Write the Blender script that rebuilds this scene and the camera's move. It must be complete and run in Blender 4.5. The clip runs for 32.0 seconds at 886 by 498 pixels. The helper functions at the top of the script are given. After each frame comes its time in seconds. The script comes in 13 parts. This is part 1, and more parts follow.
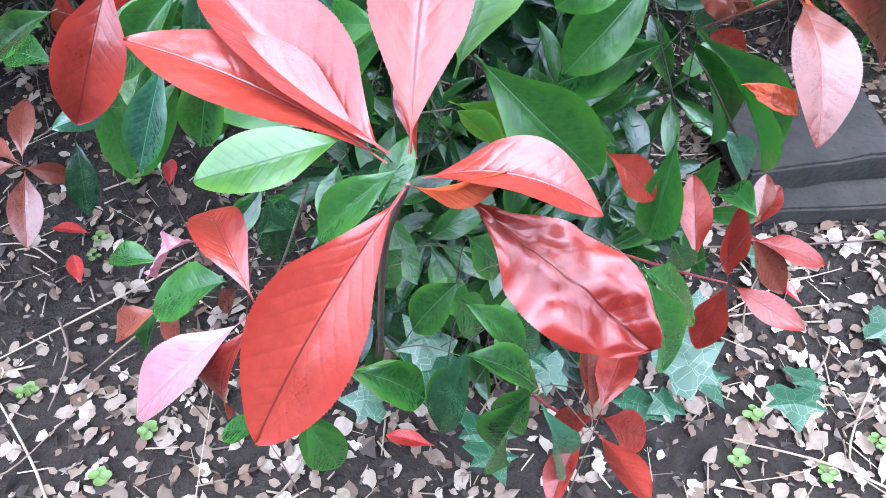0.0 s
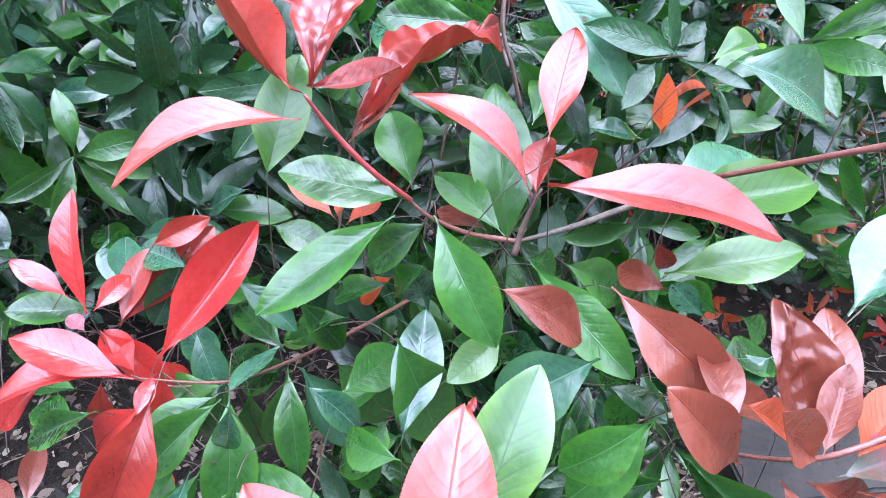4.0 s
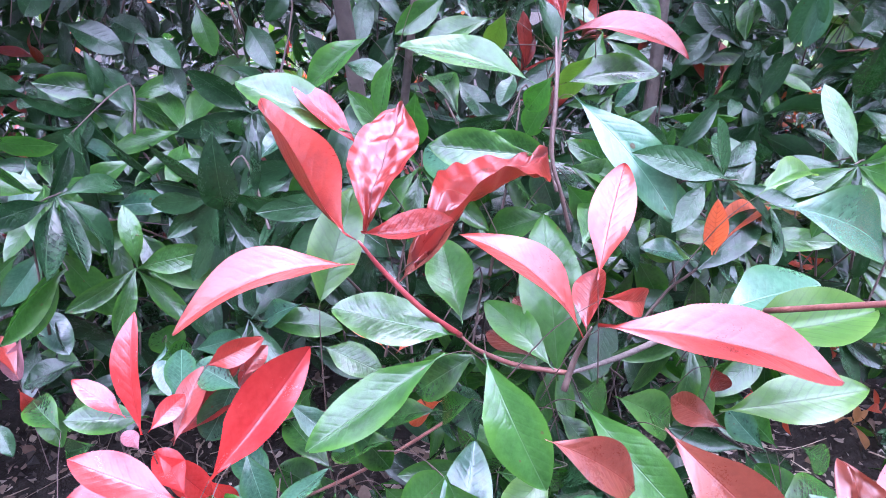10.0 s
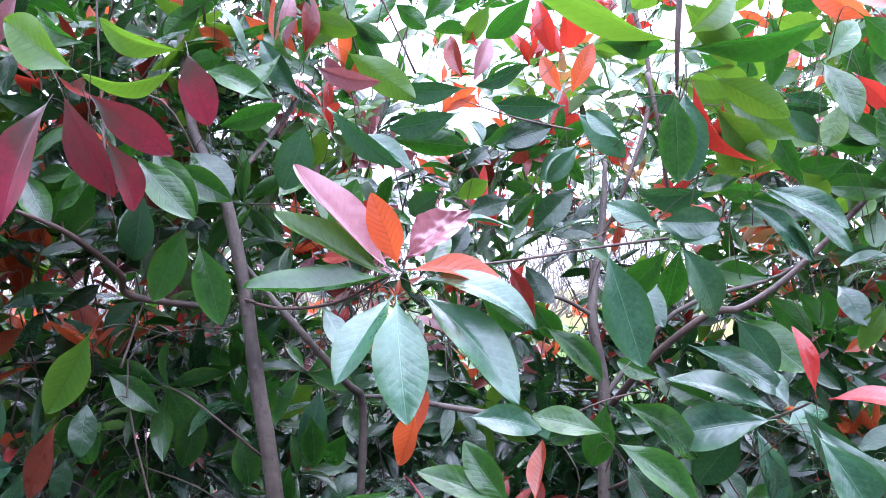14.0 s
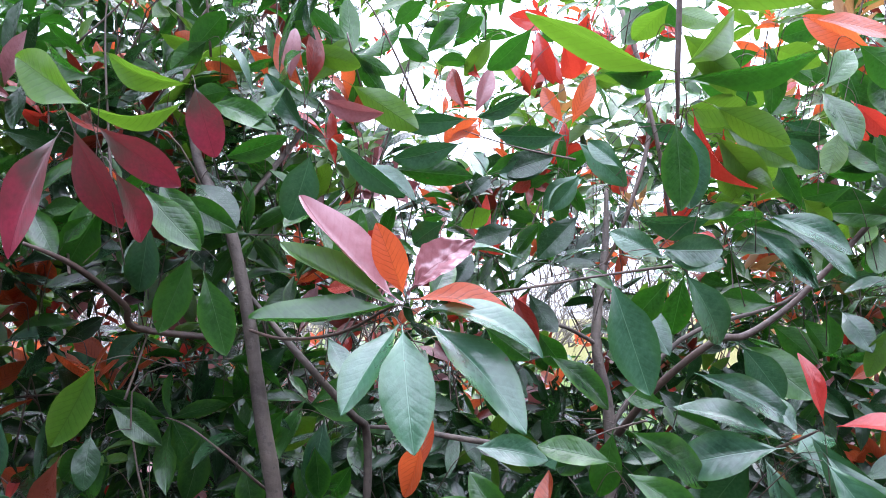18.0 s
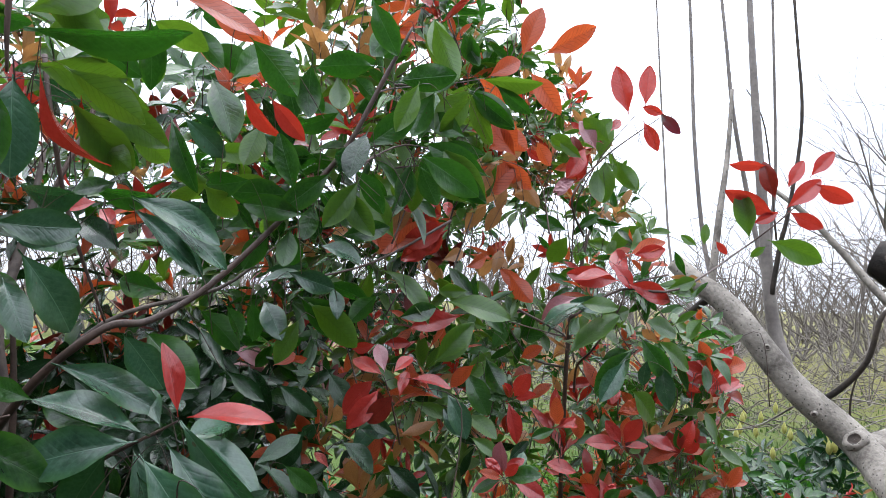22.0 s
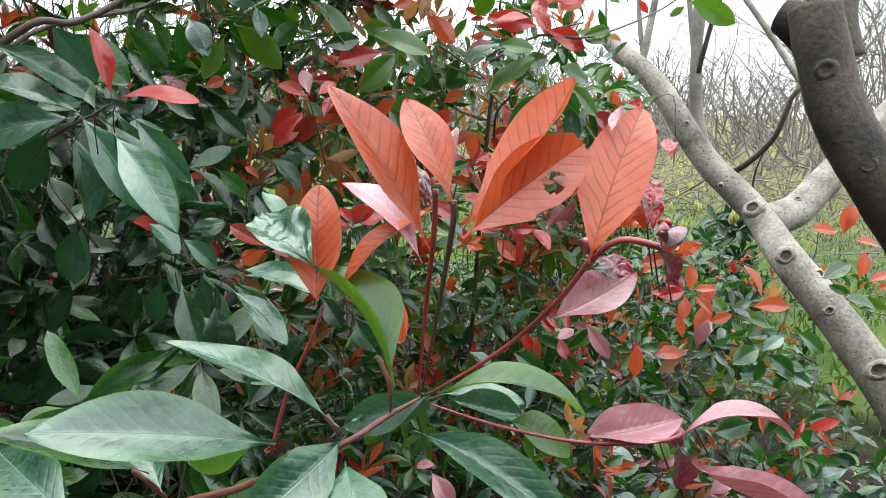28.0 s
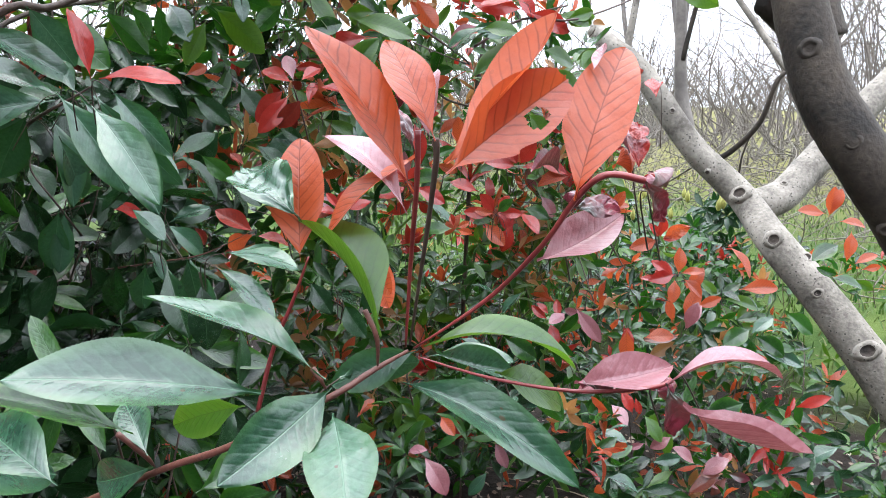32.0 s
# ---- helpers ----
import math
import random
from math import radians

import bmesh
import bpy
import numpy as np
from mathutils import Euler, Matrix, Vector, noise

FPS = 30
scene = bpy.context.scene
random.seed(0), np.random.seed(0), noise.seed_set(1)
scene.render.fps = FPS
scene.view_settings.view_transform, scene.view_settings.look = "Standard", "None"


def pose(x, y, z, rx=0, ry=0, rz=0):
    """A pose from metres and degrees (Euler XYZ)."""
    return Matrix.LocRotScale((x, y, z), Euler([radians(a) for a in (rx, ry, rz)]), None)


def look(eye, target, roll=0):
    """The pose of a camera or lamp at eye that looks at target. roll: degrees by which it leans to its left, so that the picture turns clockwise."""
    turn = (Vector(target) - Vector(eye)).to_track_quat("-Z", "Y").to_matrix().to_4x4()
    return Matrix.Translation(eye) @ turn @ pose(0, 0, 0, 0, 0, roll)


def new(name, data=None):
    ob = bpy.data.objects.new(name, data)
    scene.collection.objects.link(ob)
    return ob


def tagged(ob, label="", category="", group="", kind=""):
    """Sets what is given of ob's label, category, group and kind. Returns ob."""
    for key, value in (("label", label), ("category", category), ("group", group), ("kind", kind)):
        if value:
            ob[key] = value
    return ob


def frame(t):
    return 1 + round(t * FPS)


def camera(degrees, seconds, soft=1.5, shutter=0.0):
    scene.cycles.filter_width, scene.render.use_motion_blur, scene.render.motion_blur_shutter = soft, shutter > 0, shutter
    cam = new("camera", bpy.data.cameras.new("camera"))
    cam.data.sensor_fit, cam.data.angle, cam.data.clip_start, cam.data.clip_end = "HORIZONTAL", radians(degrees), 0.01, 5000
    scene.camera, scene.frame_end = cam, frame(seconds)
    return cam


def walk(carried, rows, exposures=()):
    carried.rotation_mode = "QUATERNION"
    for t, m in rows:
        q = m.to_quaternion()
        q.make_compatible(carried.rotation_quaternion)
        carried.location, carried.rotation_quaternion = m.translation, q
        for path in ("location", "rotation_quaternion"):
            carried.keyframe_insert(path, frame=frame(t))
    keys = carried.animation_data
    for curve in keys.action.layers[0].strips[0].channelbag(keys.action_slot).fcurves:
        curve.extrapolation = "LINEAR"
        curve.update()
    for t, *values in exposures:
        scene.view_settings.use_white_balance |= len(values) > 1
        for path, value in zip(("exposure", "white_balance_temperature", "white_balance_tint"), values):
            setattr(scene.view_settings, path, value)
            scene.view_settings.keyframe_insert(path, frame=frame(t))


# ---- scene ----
EXPOSURES = [(0.0, 2.05, 5500.0, 14.0), (4.0, 2.3, 5650.0, 21.0), (9.5, 2.45, 5450.0, 41.0), (12.0, 2.3, 5700.0, 36.0), (13.0, 2.13, 5650.0, 31.0), (14.0, 1.58, 5700.0, 27.0), (18.0, 1.22, 6050.0, 20.0), (19.5, 0.95, 6150.0, 16.0), (21.0, 0.45, 6400.0, 14.0), (24.0, 0.28, 6900.0, 12.0), (26.5, 0.52, 7300.0, 4.0), (29.0, 0.8, 6700.0, 9.0), (32.0, 0.87, 6600.0, 11.0)]
cam = camera(62.6, 32.0, soft=0.85)
PATH = [
    (0, (0.054,-0.040,1.062), (-0.002,1.191,-0.513), -1.4),
    (0.5, (0.050,-0.052,1.096), (-0.012,1.212,-0.453), -2.7),
    (1, (0.050,-0.066,1.111), (-0.012,1.258,-0.387), -2.4),
    (1.5, (0.052,-0.073,1.104), (-0.009,1.299,-0.350), -2.4),
    (2, (0.053,-0.070,1.103), (-0.010,1.322,-0.331), -2.2),
    (2.5, (0.057,-0.061,1.103), (-0.002,1.335,-0.328), -2.1),
    (3, (0.051,-0.036,1.121), (-0.008,1.440,-0.228), -1.3),
    (3.5, (0.050,-0.009,1.152), (-0.012,1.598,-0.038), -0.3),
    (4, (0.042,0.012,1.180), (-0.015,1.709,0.122), 0.2),
    (4.5, (0.044,0.025,1.199), (-0.002,1.767,0.217), 0.4),
    (6.5, (0.036,0.026,1.194), (-0.123,1.778,0.244), -1.4),
    (7, (0.028,0.025,1.194), (-0.146,1.775,0.241), -1.3),
    (7.5, (0.026,0.026,1.194), (-0.157,1.775,0.241), -1.2),
    (8, (0.026,0.025,1.192), (-0.157,1.773,0.239), -1.2),
    (8.5, (0.027,0.023,1.190), (-0.159,1.772,0.239), -1.3),
    (9, (0.029,0.026,1.192), (-0.158,1.774,0.238), -1.3),
    (9.5, (0.032,0.029,1.197), (-0.156,1.778,0.245), -1.4),
    (10, (0.039,0.033,1.228), (-0.151,1.813,0.337), -1.4),
    (10.5, (0.031,0.029,1.269), (-0.132,1.868,0.499), -0.7),
    (11, (0.030,0.035,1.318), (-0.126,1.926,0.684), -0.3),
    (11.5, (0.037,0.043,1.350), (-0.092,1.966,0.814), -0.2),
    (12, (0.044,0.042,1.372), (-0.087,2.000,0.983), -0.5),
    (12.5, (0.052,0.046,1.397), (-0.083,2.027,1.156), -0.9),
    (13, (0.056,0.047,1.414), (-0.070,2.039,1.291), -0.9),
    (13.5, (0.061,0.053,1.424), (-0.031,2.051,1.445), -0.5),
    (14, (0.062,0.057,1.425), (-0.023,2.052,1.536), -0.5),
    (14.5, (0.064,0.059,1.421), (-0.012,2.052,1.573), -0.1),
    (16.5, (0.045,0.049,1.424), (-0.021,2.038,1.622), -1.2),
    (17, (0.045,0.054,1.421), (-0.035,2.043,1.619), -1.4),
    (17.5, (0.046,0.055,1.420), (-0.035,2.044,1.617), -1.4),
    (18, (0.058,0.054,1.424), (-0.028,2.042,1.617), -0.9),
    (18.5, (0.084,0.050,1.431), (0.101,2.039,1.640), -0.1),
    (19, (0.131,0.056,1.441), (0.333,2.034,1.658), 0.7),
    (19.5, (0.170,0.051,1.447), (0.556,1.999,1.680), 1.0),
    (20, (0.222,0.054,1.443), (0.799,1.955,1.677), 1.1),
    (20.5, (0.254,0.052,1.443), (1.014,1.889,1.654), 1.4),
    (21, (0.283,0.061,1.442), (1.179,1.839,1.636), 1.9),
    (21.5, (0.289,0.058,1.439), (1.246,1.806,1.607), 1.8),
    (22, (0.295,0.055,1.437), (1.285,1.787,1.576), 1.8),
    (22.5, (0.297,0.048,1.435), (1.297,1.776,1.558), 1.8),
    (23, (0.301,0.043,1.429), (1.308,1.769,1.526), 1.9),
    (23.5, (0.302,0.045,1.426), (1.315,1.768,1.510), 1.8),
    (24, (0.304,0.046,1.421), (1.318,1.769,1.482), 2.0),
    (24.5, (0.308,0.043,1.404), (1.336,1.759,1.407), 2.3),
    (25, (0.311,0.044,1.377), (1.352,1.747,1.254), 2.8),
    (25.5, (0.317,0.034,1.353), (1.370,1.721,1.141), 2.9),
    (26, (0.304,0.011,1.346), (1.381,1.672,1.057), 3.6),
    (26.5, (0.300,-0.015,1.331), (1.378,1.628,0.961), 3.2),
    (28.5, (0.273,-0.078,1.309), (1.395,1.528,0.905), 3.2),
    (29, (0.273,-0.072,1.296), (1.398,1.533,0.897), 2.9),
    (29.5, (0.272,-0.069,1.294), (1.399,1.534,0.891), 2.6),
    (30, (0.276,-0.075,1.293), (1.403,1.527,0.887), 2.4),
    (30.5, (0.279,-0.076,1.296), (1.420,1.514,0.883), 2.5),
    (31, (0.282,-0.079,1.291), (1.421,1.514,0.884), 2.0),
    (31.5, (0.282,-0.079,1.288), (1.420,1.515,0.883), 2.0),
    (32, (0.280,-0.075,1.291), (1.419,1.518,0.882), 2.1),
]
walk(cam, [(t, look(eye, target, roll)) for t, eye, target, roll in PATH], EXPOSURES)

# ---- light: a bright overcast sky ----
world = bpy.data.worlds.new("sky")
scene.world = world
world.use_nodes = True
wn = world.node_tree
wn.nodes.clear()
sky = wn.nodes.new("ShaderNodeTexSky")
sky.sky_type, sky.sun_disc = "NISHITA", False
sky.sun_elevation, sky.sun_rotation = radians(78), radians(22)
sky.air_density, sky.dust_density = 1.0, 4.0
cloud = wn.nodes.new("ShaderNodeTexNoise")
cloud.inputs["Scale"].default_value, cloud.inputs["Detail"].default_value = 2.2, 4.0
ramp = wn.nodes.new("ShaderNodeMapRange")
ramp.inputs["From Min"].default_value, ramp.inputs["From Max"].default_value = 0.3, 0.7
ramp.inputs["To Min"].default_value, ramp.inputs["To Max"].default_value = 0.85, 1.2
wn.links.new(cloud.outputs["Fac"], ramp.inputs["Value"])
grey = wn.nodes.new("ShaderNodeMixRGB")
grey.blend_type = "MULTIPLY"
grey.inputs["Fac"].default_value = 1.0
grey.inputs["Color1"].default_value = (9.7, 10.7, 12.2, 1)
wn.links.new(ramp.outputs["Result"], grey.inputs["Color2"])
veil = wn.nodes.new("ShaderNodeMixRGB")
veil.inputs["Fac"].default_value = 0.93
wn.links.new(sky.outputs["Color"], veil.inputs["Color1"])
wn.links.new(grey.outputs["Color"], veil.inputs["Color2"])
aim = wn.nodes.new("ShaderNodeTexCoord")
tall = wn.nodes.new("ShaderNodeSeparateXYZ")
wn.links.new(aim.outputs["Generated"], tall.inputs[0])
rise = wn.nodes.new("ShaderNodeMapRange")
rise.inputs["From Min"].default_value, rise.inputs["From Max"].default_value = 0.0, 1.0
rise.inputs["To Min"].default_value, rise.inputs["To Max"].default_value = 0.72, 3.3
wn.links.new(tall.outputs["Z"], rise.inputs["Value"])
dome = wn.nodes.new("ShaderNodeMixRGB")
dome.blend_type = "MULTIPLY"
dome.inputs["Fac"].default_value = 1.0
wn.links.new(veil.outputs["Color"], dome.inputs["Color1"])
wn.links.new(rise.outputs["Result"], dome.inputs["Color2"])
back = wn.nodes.new("ShaderNodeBackground")
back.inputs["Strength"].default_value = 0.12
wn.links.new(dome.outputs["Color"], back.inputs["Color"])
wout = wn.nodes.new("ShaderNodeOutputWorld")
wn.links.new(back.outputs["Background"], wout.inputs["Surface"])

sun = new("sun", bpy.data.lights.new("sun", "SUN"))
sun.data.energy, sun.data.angle, sun.data.color = 1.1, radians(50), (1.0, 0.97, 0.93)
sun.matrix_world = look((0.4, 1.0, 5.0), (0, 0, 0))


# ---- materials ----
def mat_nodes(name):
    m = bpy.data.materials.new(name)
    m.use_nodes = True
    nt = m.node_tree
    bsdf = nt.nodes["Principled BSDF"]
    return m, nt, bsdf


def node(nt, kind, **values):
    n = nt.nodes.new(kind)
    for key, value in values.items():
        n.inputs[key.replace("_", " ")].default_value = value
    return n


def maths(nt, op, a, b=None, c=None, clamp=False):
    n = nt.nodes.new("ShaderNodeMath")
    n.operation, n.use_clamp = op, clamp
    for i, v in enumerate((a, b, c)):
        if v is None:
            continue
        if isinstance(v, (int, float)):
            n.inputs[i].default_value = v
        else:
            nt.links.new(v, n.inputs[i])
    return n.outputs[0]


def mix(nt, fac, a, b, blend="MIX"):
    n = nt.nodes.new("ShaderNodeMixRGB")
    n.blend_type = blend
    for i, v in enumerate((fac, a, b)):
        if isinstance(v, (int, float)):
            n.inputs[i].default_value = v
        elif isinstance(v, tuple):
            n.inputs[i].default_value = (*v, 1)
        else:
            nt.links.new(v, n.inputs[i])
    return n.outputs[0]


def leaf_material(name, dark, light, vein, glow, rough=0.34, through_part=0.3, spots=0.5, relief=0.16, coat=0.3, net=0.1, stalk_end=None, rim=None, ior=1.5):
    """A glossy leaf: tone from leaf to leaf, blotches, margin, midrib, side veins in relief, brown specks, light shining through."""
    m, nt, bsdf = mat_nodes(name)
    uv = nt.nodes.new("ShaderNodeUVMap")
    uv.uv_map = "leaf"
    sep = nt.nodes.new("ShaderNodeSeparateXYZ")
    nt.links.new(uv.outputs["UV"], sep.inputs[0])
    along = sep.outputs["Y"]
    signed = maths(nt, "MULTIPLY_ADD", sep.outputs["X"], 2.0, -1.0)
    span = maths(nt, "ABSOLUTE", signed)
    width = maths(nt, "POWER", maths(nt, "MAXIMUM", maths(nt, "SINE", maths(nt, "MULTIPLY", maths(nt, "POWER", along, 1.2), math.pi)), 0.02), 0.8)
    across = maths(nt, "MULTIPLY", maths(nt, "MULTIPLY", span, width), 0.5)
    info = nt.nodes.new("ShaderNodeObjectInfo")
    geo = nt.nodes.new("ShaderNodeNewGeometry")
    rnd = maths(nt, "FRACT", maths(nt, "ADD", info.outputs["Random"], geo.outputs["Random Per Island"]))
    place = nt.nodes.new("ShaderNodeCombineXYZ")
    nt.links.new(maths(nt, "MULTIPLY", maths(nt, "MULTIPLY", signed, width), 0.25), place.inputs["X"])
    nt.links.new(along, place.inputs["Y"])
    nt.links.new(maths(nt, "MULTIPLY", rnd, 17.0), place.inputs["Z"])
    blotch = node(nt, "ShaderNodeTexNoise", Scale=3.6, Detail=4.0)
    nt.links.new(place.outputs[0], blotch.inputs["Vector"])
    swell = node(nt, "ShaderNodeTexNoise", Scale=6.5, Detail=1.0)
    nt.links.new(place.outputs[0], swell.inputs["Vector"])
    fine = node(nt, "ShaderNodeTexNoise", Scale=60.0, Detail=3.0)
    nt.links.new(place.outputs[0], fine.inputs["Vector"])
    tone = maths(nt, "ADD", maths(nt, "MULTIPLY", rnd, 0.75), maths(nt, "MULTIPLY", maths(nt, "SUBTRACT", blotch.outputs["Fac"], 0.4), 1.0), clamp=True)
    mottle = node(nt, "ShaderNodeTexNoise", Scale=24.0, Detail=5.0)
    nt.links.new(place.outputs[0], mottle.inputs["Vector"])
    tone = maths(nt, "ADD", tone, maths(nt, "MULTIPLY_ADD", mottle.outputs["Fac"], 1.1, -0.55), clamp=True)
    col = mix(nt, tone, dark, light)
    if stalk_end:
        col = mix(nt, maths(nt, "MULTIPLY_ADD", maths(nt, "ADD", along, blotch.outputs["Fac"]), -1.6, 2.0, True), col, stalk_end)
    if rim:
        edge = maths(nt, "ADD", maths(nt, "MULTIPLY", span, 1.6), maths(nt, "MULTIPLY", blotch.outputs["Fac"], 1.2))
        col = mix(nt, maths(nt, "MULTIPLY", maths(nt, "MULTIPLY_ADD", edge, 1.3, -2.0, True), 0.8), col, rim)
    # side veins, slanting forwards from the midrib
    lane = maths(nt, "SUBTRACT", along, maths(nt, "MULTIPLY", across, 0.42))
    wave = maths(nt, "SINE", maths(nt, "ADD", maths(nt, "MULTIPLY", lane, 74.0), maths(nt, "MULTIPLY", blotch.outputs["Fac"], 9.0)))
    side = maths(nt, "MULTIPLY", maths(nt, "POWER", maths(nt, "MULTIPLY_ADD", wave, 0.5, 0.5), 14.0), maths(nt, "MULTIPLY", swell.outputs["Fac"], maths(nt, "MULTIPLY_ADD", span, -0.9, 1.2, True)))
    mesh = node(nt, "ShaderNodeTexVoronoi", Scale=46.0)
    mesh.feature = "DISTANCE_TO_EDGE"
    nt.links.new(place.outputs[0], mesh.inputs["Vector"])
    lace = maths(nt, "MULTIPLY_ADD", mesh.outputs["Distance"], -9.0, 1.0, True)
    rib = maths(nt, "SUBTRACT", 1.0, maths(nt, "MULTIPLY", across, 58.0), clamp=True)
    veins = maths(nt, "MAXIMUM", maths(nt, "MULTIPLY", side, net), maths(nt, "MULTIPLY", rib, 0.9))
    col = mix(nt, maths(nt, "MULTIPLY", lace, 0.07), col, dark)
    col = mix(nt, veins, col, vein)
    # brown specks
    cell = node(nt, "ShaderNodeTexVoronoi", Scale=7.0)
    nt.links.new(place.outputs[0], cell.inputs["Vector"])
    speck = maths(nt, "MULTIPLY", maths(nt, "LESS_THAN", cell.outputs["Distance"], maths(nt, "MULTIPLY", maths(nt, "SUBTRACT", blotch.outputs["Fac"], 0.43), 0.6)), spots)
    col = mix(nt, speck, col, (0.05, 0.025, 0.015))
    nt.links.new(col, bsdf.inputs["Base Color"])
    nt.links.new(maths(nt, "ADD", maths(nt, "MULTIPLY_ADD", fine.outputs["Fac"], 0.08, rough - 0.06), maths(nt, "MULTIPLY", blotch.outputs["Fac"], 0.10)), bsdf.inputs["Roughness"])
    bsdf.inputs["IOR"].default_value = ior
    bsdf.inputs["Coat Weight"].default_value, bsdf.inputs["Coat Roughness"].default_value = coat, 0.2
    groove = maths(nt, "MULTIPLY", maths(nt, "POWER", maths(nt, "MULTIPLY_ADD", wave, 0.5, 0.5), 4.0), maths(nt, "MULTIPLY_ADD", span, -0.8, 1.1, True))
    relief_in = maths(nt, "MULTIPLY", maths(nt, "MAXIMUM", maths(nt, "MULTIPLY", groove, 0.2), rib), -0.7)
    height = maths(nt, "ADD", relief_in, maths(nt, "ADD", maths(nt, "MULTIPLY", swell.outputs["Fac"], 1.5), maths(nt, "ADD", maths(nt, "MULTIPLY", mottle.outputs["Fac"], 0.22), maths(nt, "MULTIPLY_ADD", lace, -0.015, maths(nt, "MULTIPLY", fine.outputs["Fac"], 0.05)))))
    bump = node(nt, "ShaderNodeBump", Strength=relief * 1.25, Distance=0.003)
    nt.links.new(height, bump.inputs["Height"])
    nt.links.new(bump.outputs["Normal"], bsdf.inputs["Normal"])
    trans = nt.nodes.new("ShaderNodeBsdfTranslucent")
    nt.links.new(mix(nt, 0.65, col, glow), trans.inputs["Color"])
    nt.links.new(bump.outputs["Normal"], trans.inputs["Normal"])
    blend = nt.nodes.new("ShaderNodeMixShader")
    blend.inputs[0].default_value = through_part
    nt.links.new(bsdf.outputs[0], blend.inputs[1])
    nt.links.new(trans.outputs[0], blend.inputs[2])
    nt.links.new(blend.outputs[0], nt.nodes["Material Output"].inputs["Surface"])
    return m


LEAF = {
    "g": leaf_material("leaf_green", (0.003, 0.015, 0.004), (0.026, 0.086, 0.016), (0.045, 0.095, 0.036), (0.05, 0.26, 0.012), 0.2, 0.2, 0.8, 0.24, 0.1, 0.3, rim=(0.032, 0.100, 0.009), ior=1.45),
    # deep green, darkened further so that inner foliage carries its shade in colour
    "d": leaf_material("leaf_deep_shade_green", (0.003, 0.011, 0.005), (0.016, 0.050, 0.018), (0.024, 0.060, 0.024), (0.04, 0.17, 0.02), 0.23, 0.1, 0.5, 0.22, 0.0, 0.15, ior=1.42),
    "y": leaf_material("leaf_young_green", (0.014, 0.056, 0.006), (0.042, 0.112, 0.011), (0.008, 0.032, 0.004), (0.15, 0.31, 0.015), 0.3, 0.33, 0.4, 0.18, 0.1, 1.4, rim=(0.068, 0.140, 0.020), ior=1.5),
    # waxy green for sky-facing leaves; bluish sky sheen is mixed into its base colour
    "l": leaf_material("leaf_waxy_skylit_green", (0.008, 0.032, 0.018), (0.040, 0.104, 0.058), (0.070, 0.150, 0.090), (0.06, 0.25, 0.04), 0.21, 0.1, 0.8, 0.24, 0.3, 0.3, rim=(0.024, 0.080, 0.020), ior=1.5),
    "r": leaf_material("leaf_red", (0.080, 0.006, 0.004), (0.180, 0.022, 0.013), (0.036, 0.005, 0.004), (0.50, 0.05, 0.02), 0.27, 0.09, 0.2, 0.28, 0.0, 0.35, rim=(0.150, 0.012, 0.007), ior=1.44),
    "c": leaf_material("leaf_scarlet", (0.200, 0.011, 0.010), (0.320, 0.030, 0.024), (0.130, 0.008, 0.009), (0.90, 0.07, 0.03), 0.22, 0.24, 0.1, 0.28, 0.2, 0.3, ior=1.5),
    # pale sky glare on red leaves, painted into the base colour
    "p": leaf_material("leaf_sheen_pink", (0.170, 0.058, 0.066), (0.275, 0.125, 0.142), (0.160, 0.040, 0.050), (0.70, 0.16, 0.16), 0.3, 0.12, 0.1, 0.26, 0.3, 0.3),
    "o": leaf_material("leaf_orange", (0.235, 0.034, 0.014), (0.360, 0.068, 0.026), (0.080, 0.012, 0.006), (0.95, 0.17, 0.04), 0.3, 0.36, 0.3, 0.24, 0.05, 2.4, ior=1.45),
    "b": leaf_material("leaf_bronze", (0.062, 0.013, 0.008), (0.130, 0.032, 0.018), (0.110, 0.018, 0.012), (0.40, 0.07, 0.02), 0.26, 0.12, 0.2, 0.26, 0.05, 0.3, ior=1.45),
    "t": leaf_material("leaf_tan", (0.140, 0.062, 0.022), (0.280, 0.135, 0.050), (0.090, 0.040, 0.016), (0.75, 0.36, 0.11), 0.4, 0.36, 0.2, 0.18, 0.0, 0.8, ior=1.45),
    "m": leaf_material("leaf_maroon", (0.060, 0.010, 0.018), (0.220, 0.022, 0.045), (0.100, 0.014, 0.024), (0.35, 0.03, 0.04), 0.28, 0.15, 0.2, 0.16, 0.25, 0.15, (0.020, 0.042, 0.028), ior=1.55),
}
LEAF_WORDS = {"g": "green", "d": "shade-darkened deep green", "y": "yellow-green", "l": "waxy sky-tinted blue-green", "r": "glossy red", "c": "scarlet", "p": "sheen-tinted pink", "o": "orange", "b": "bronze", "t": "tan", "m": "maroon"}


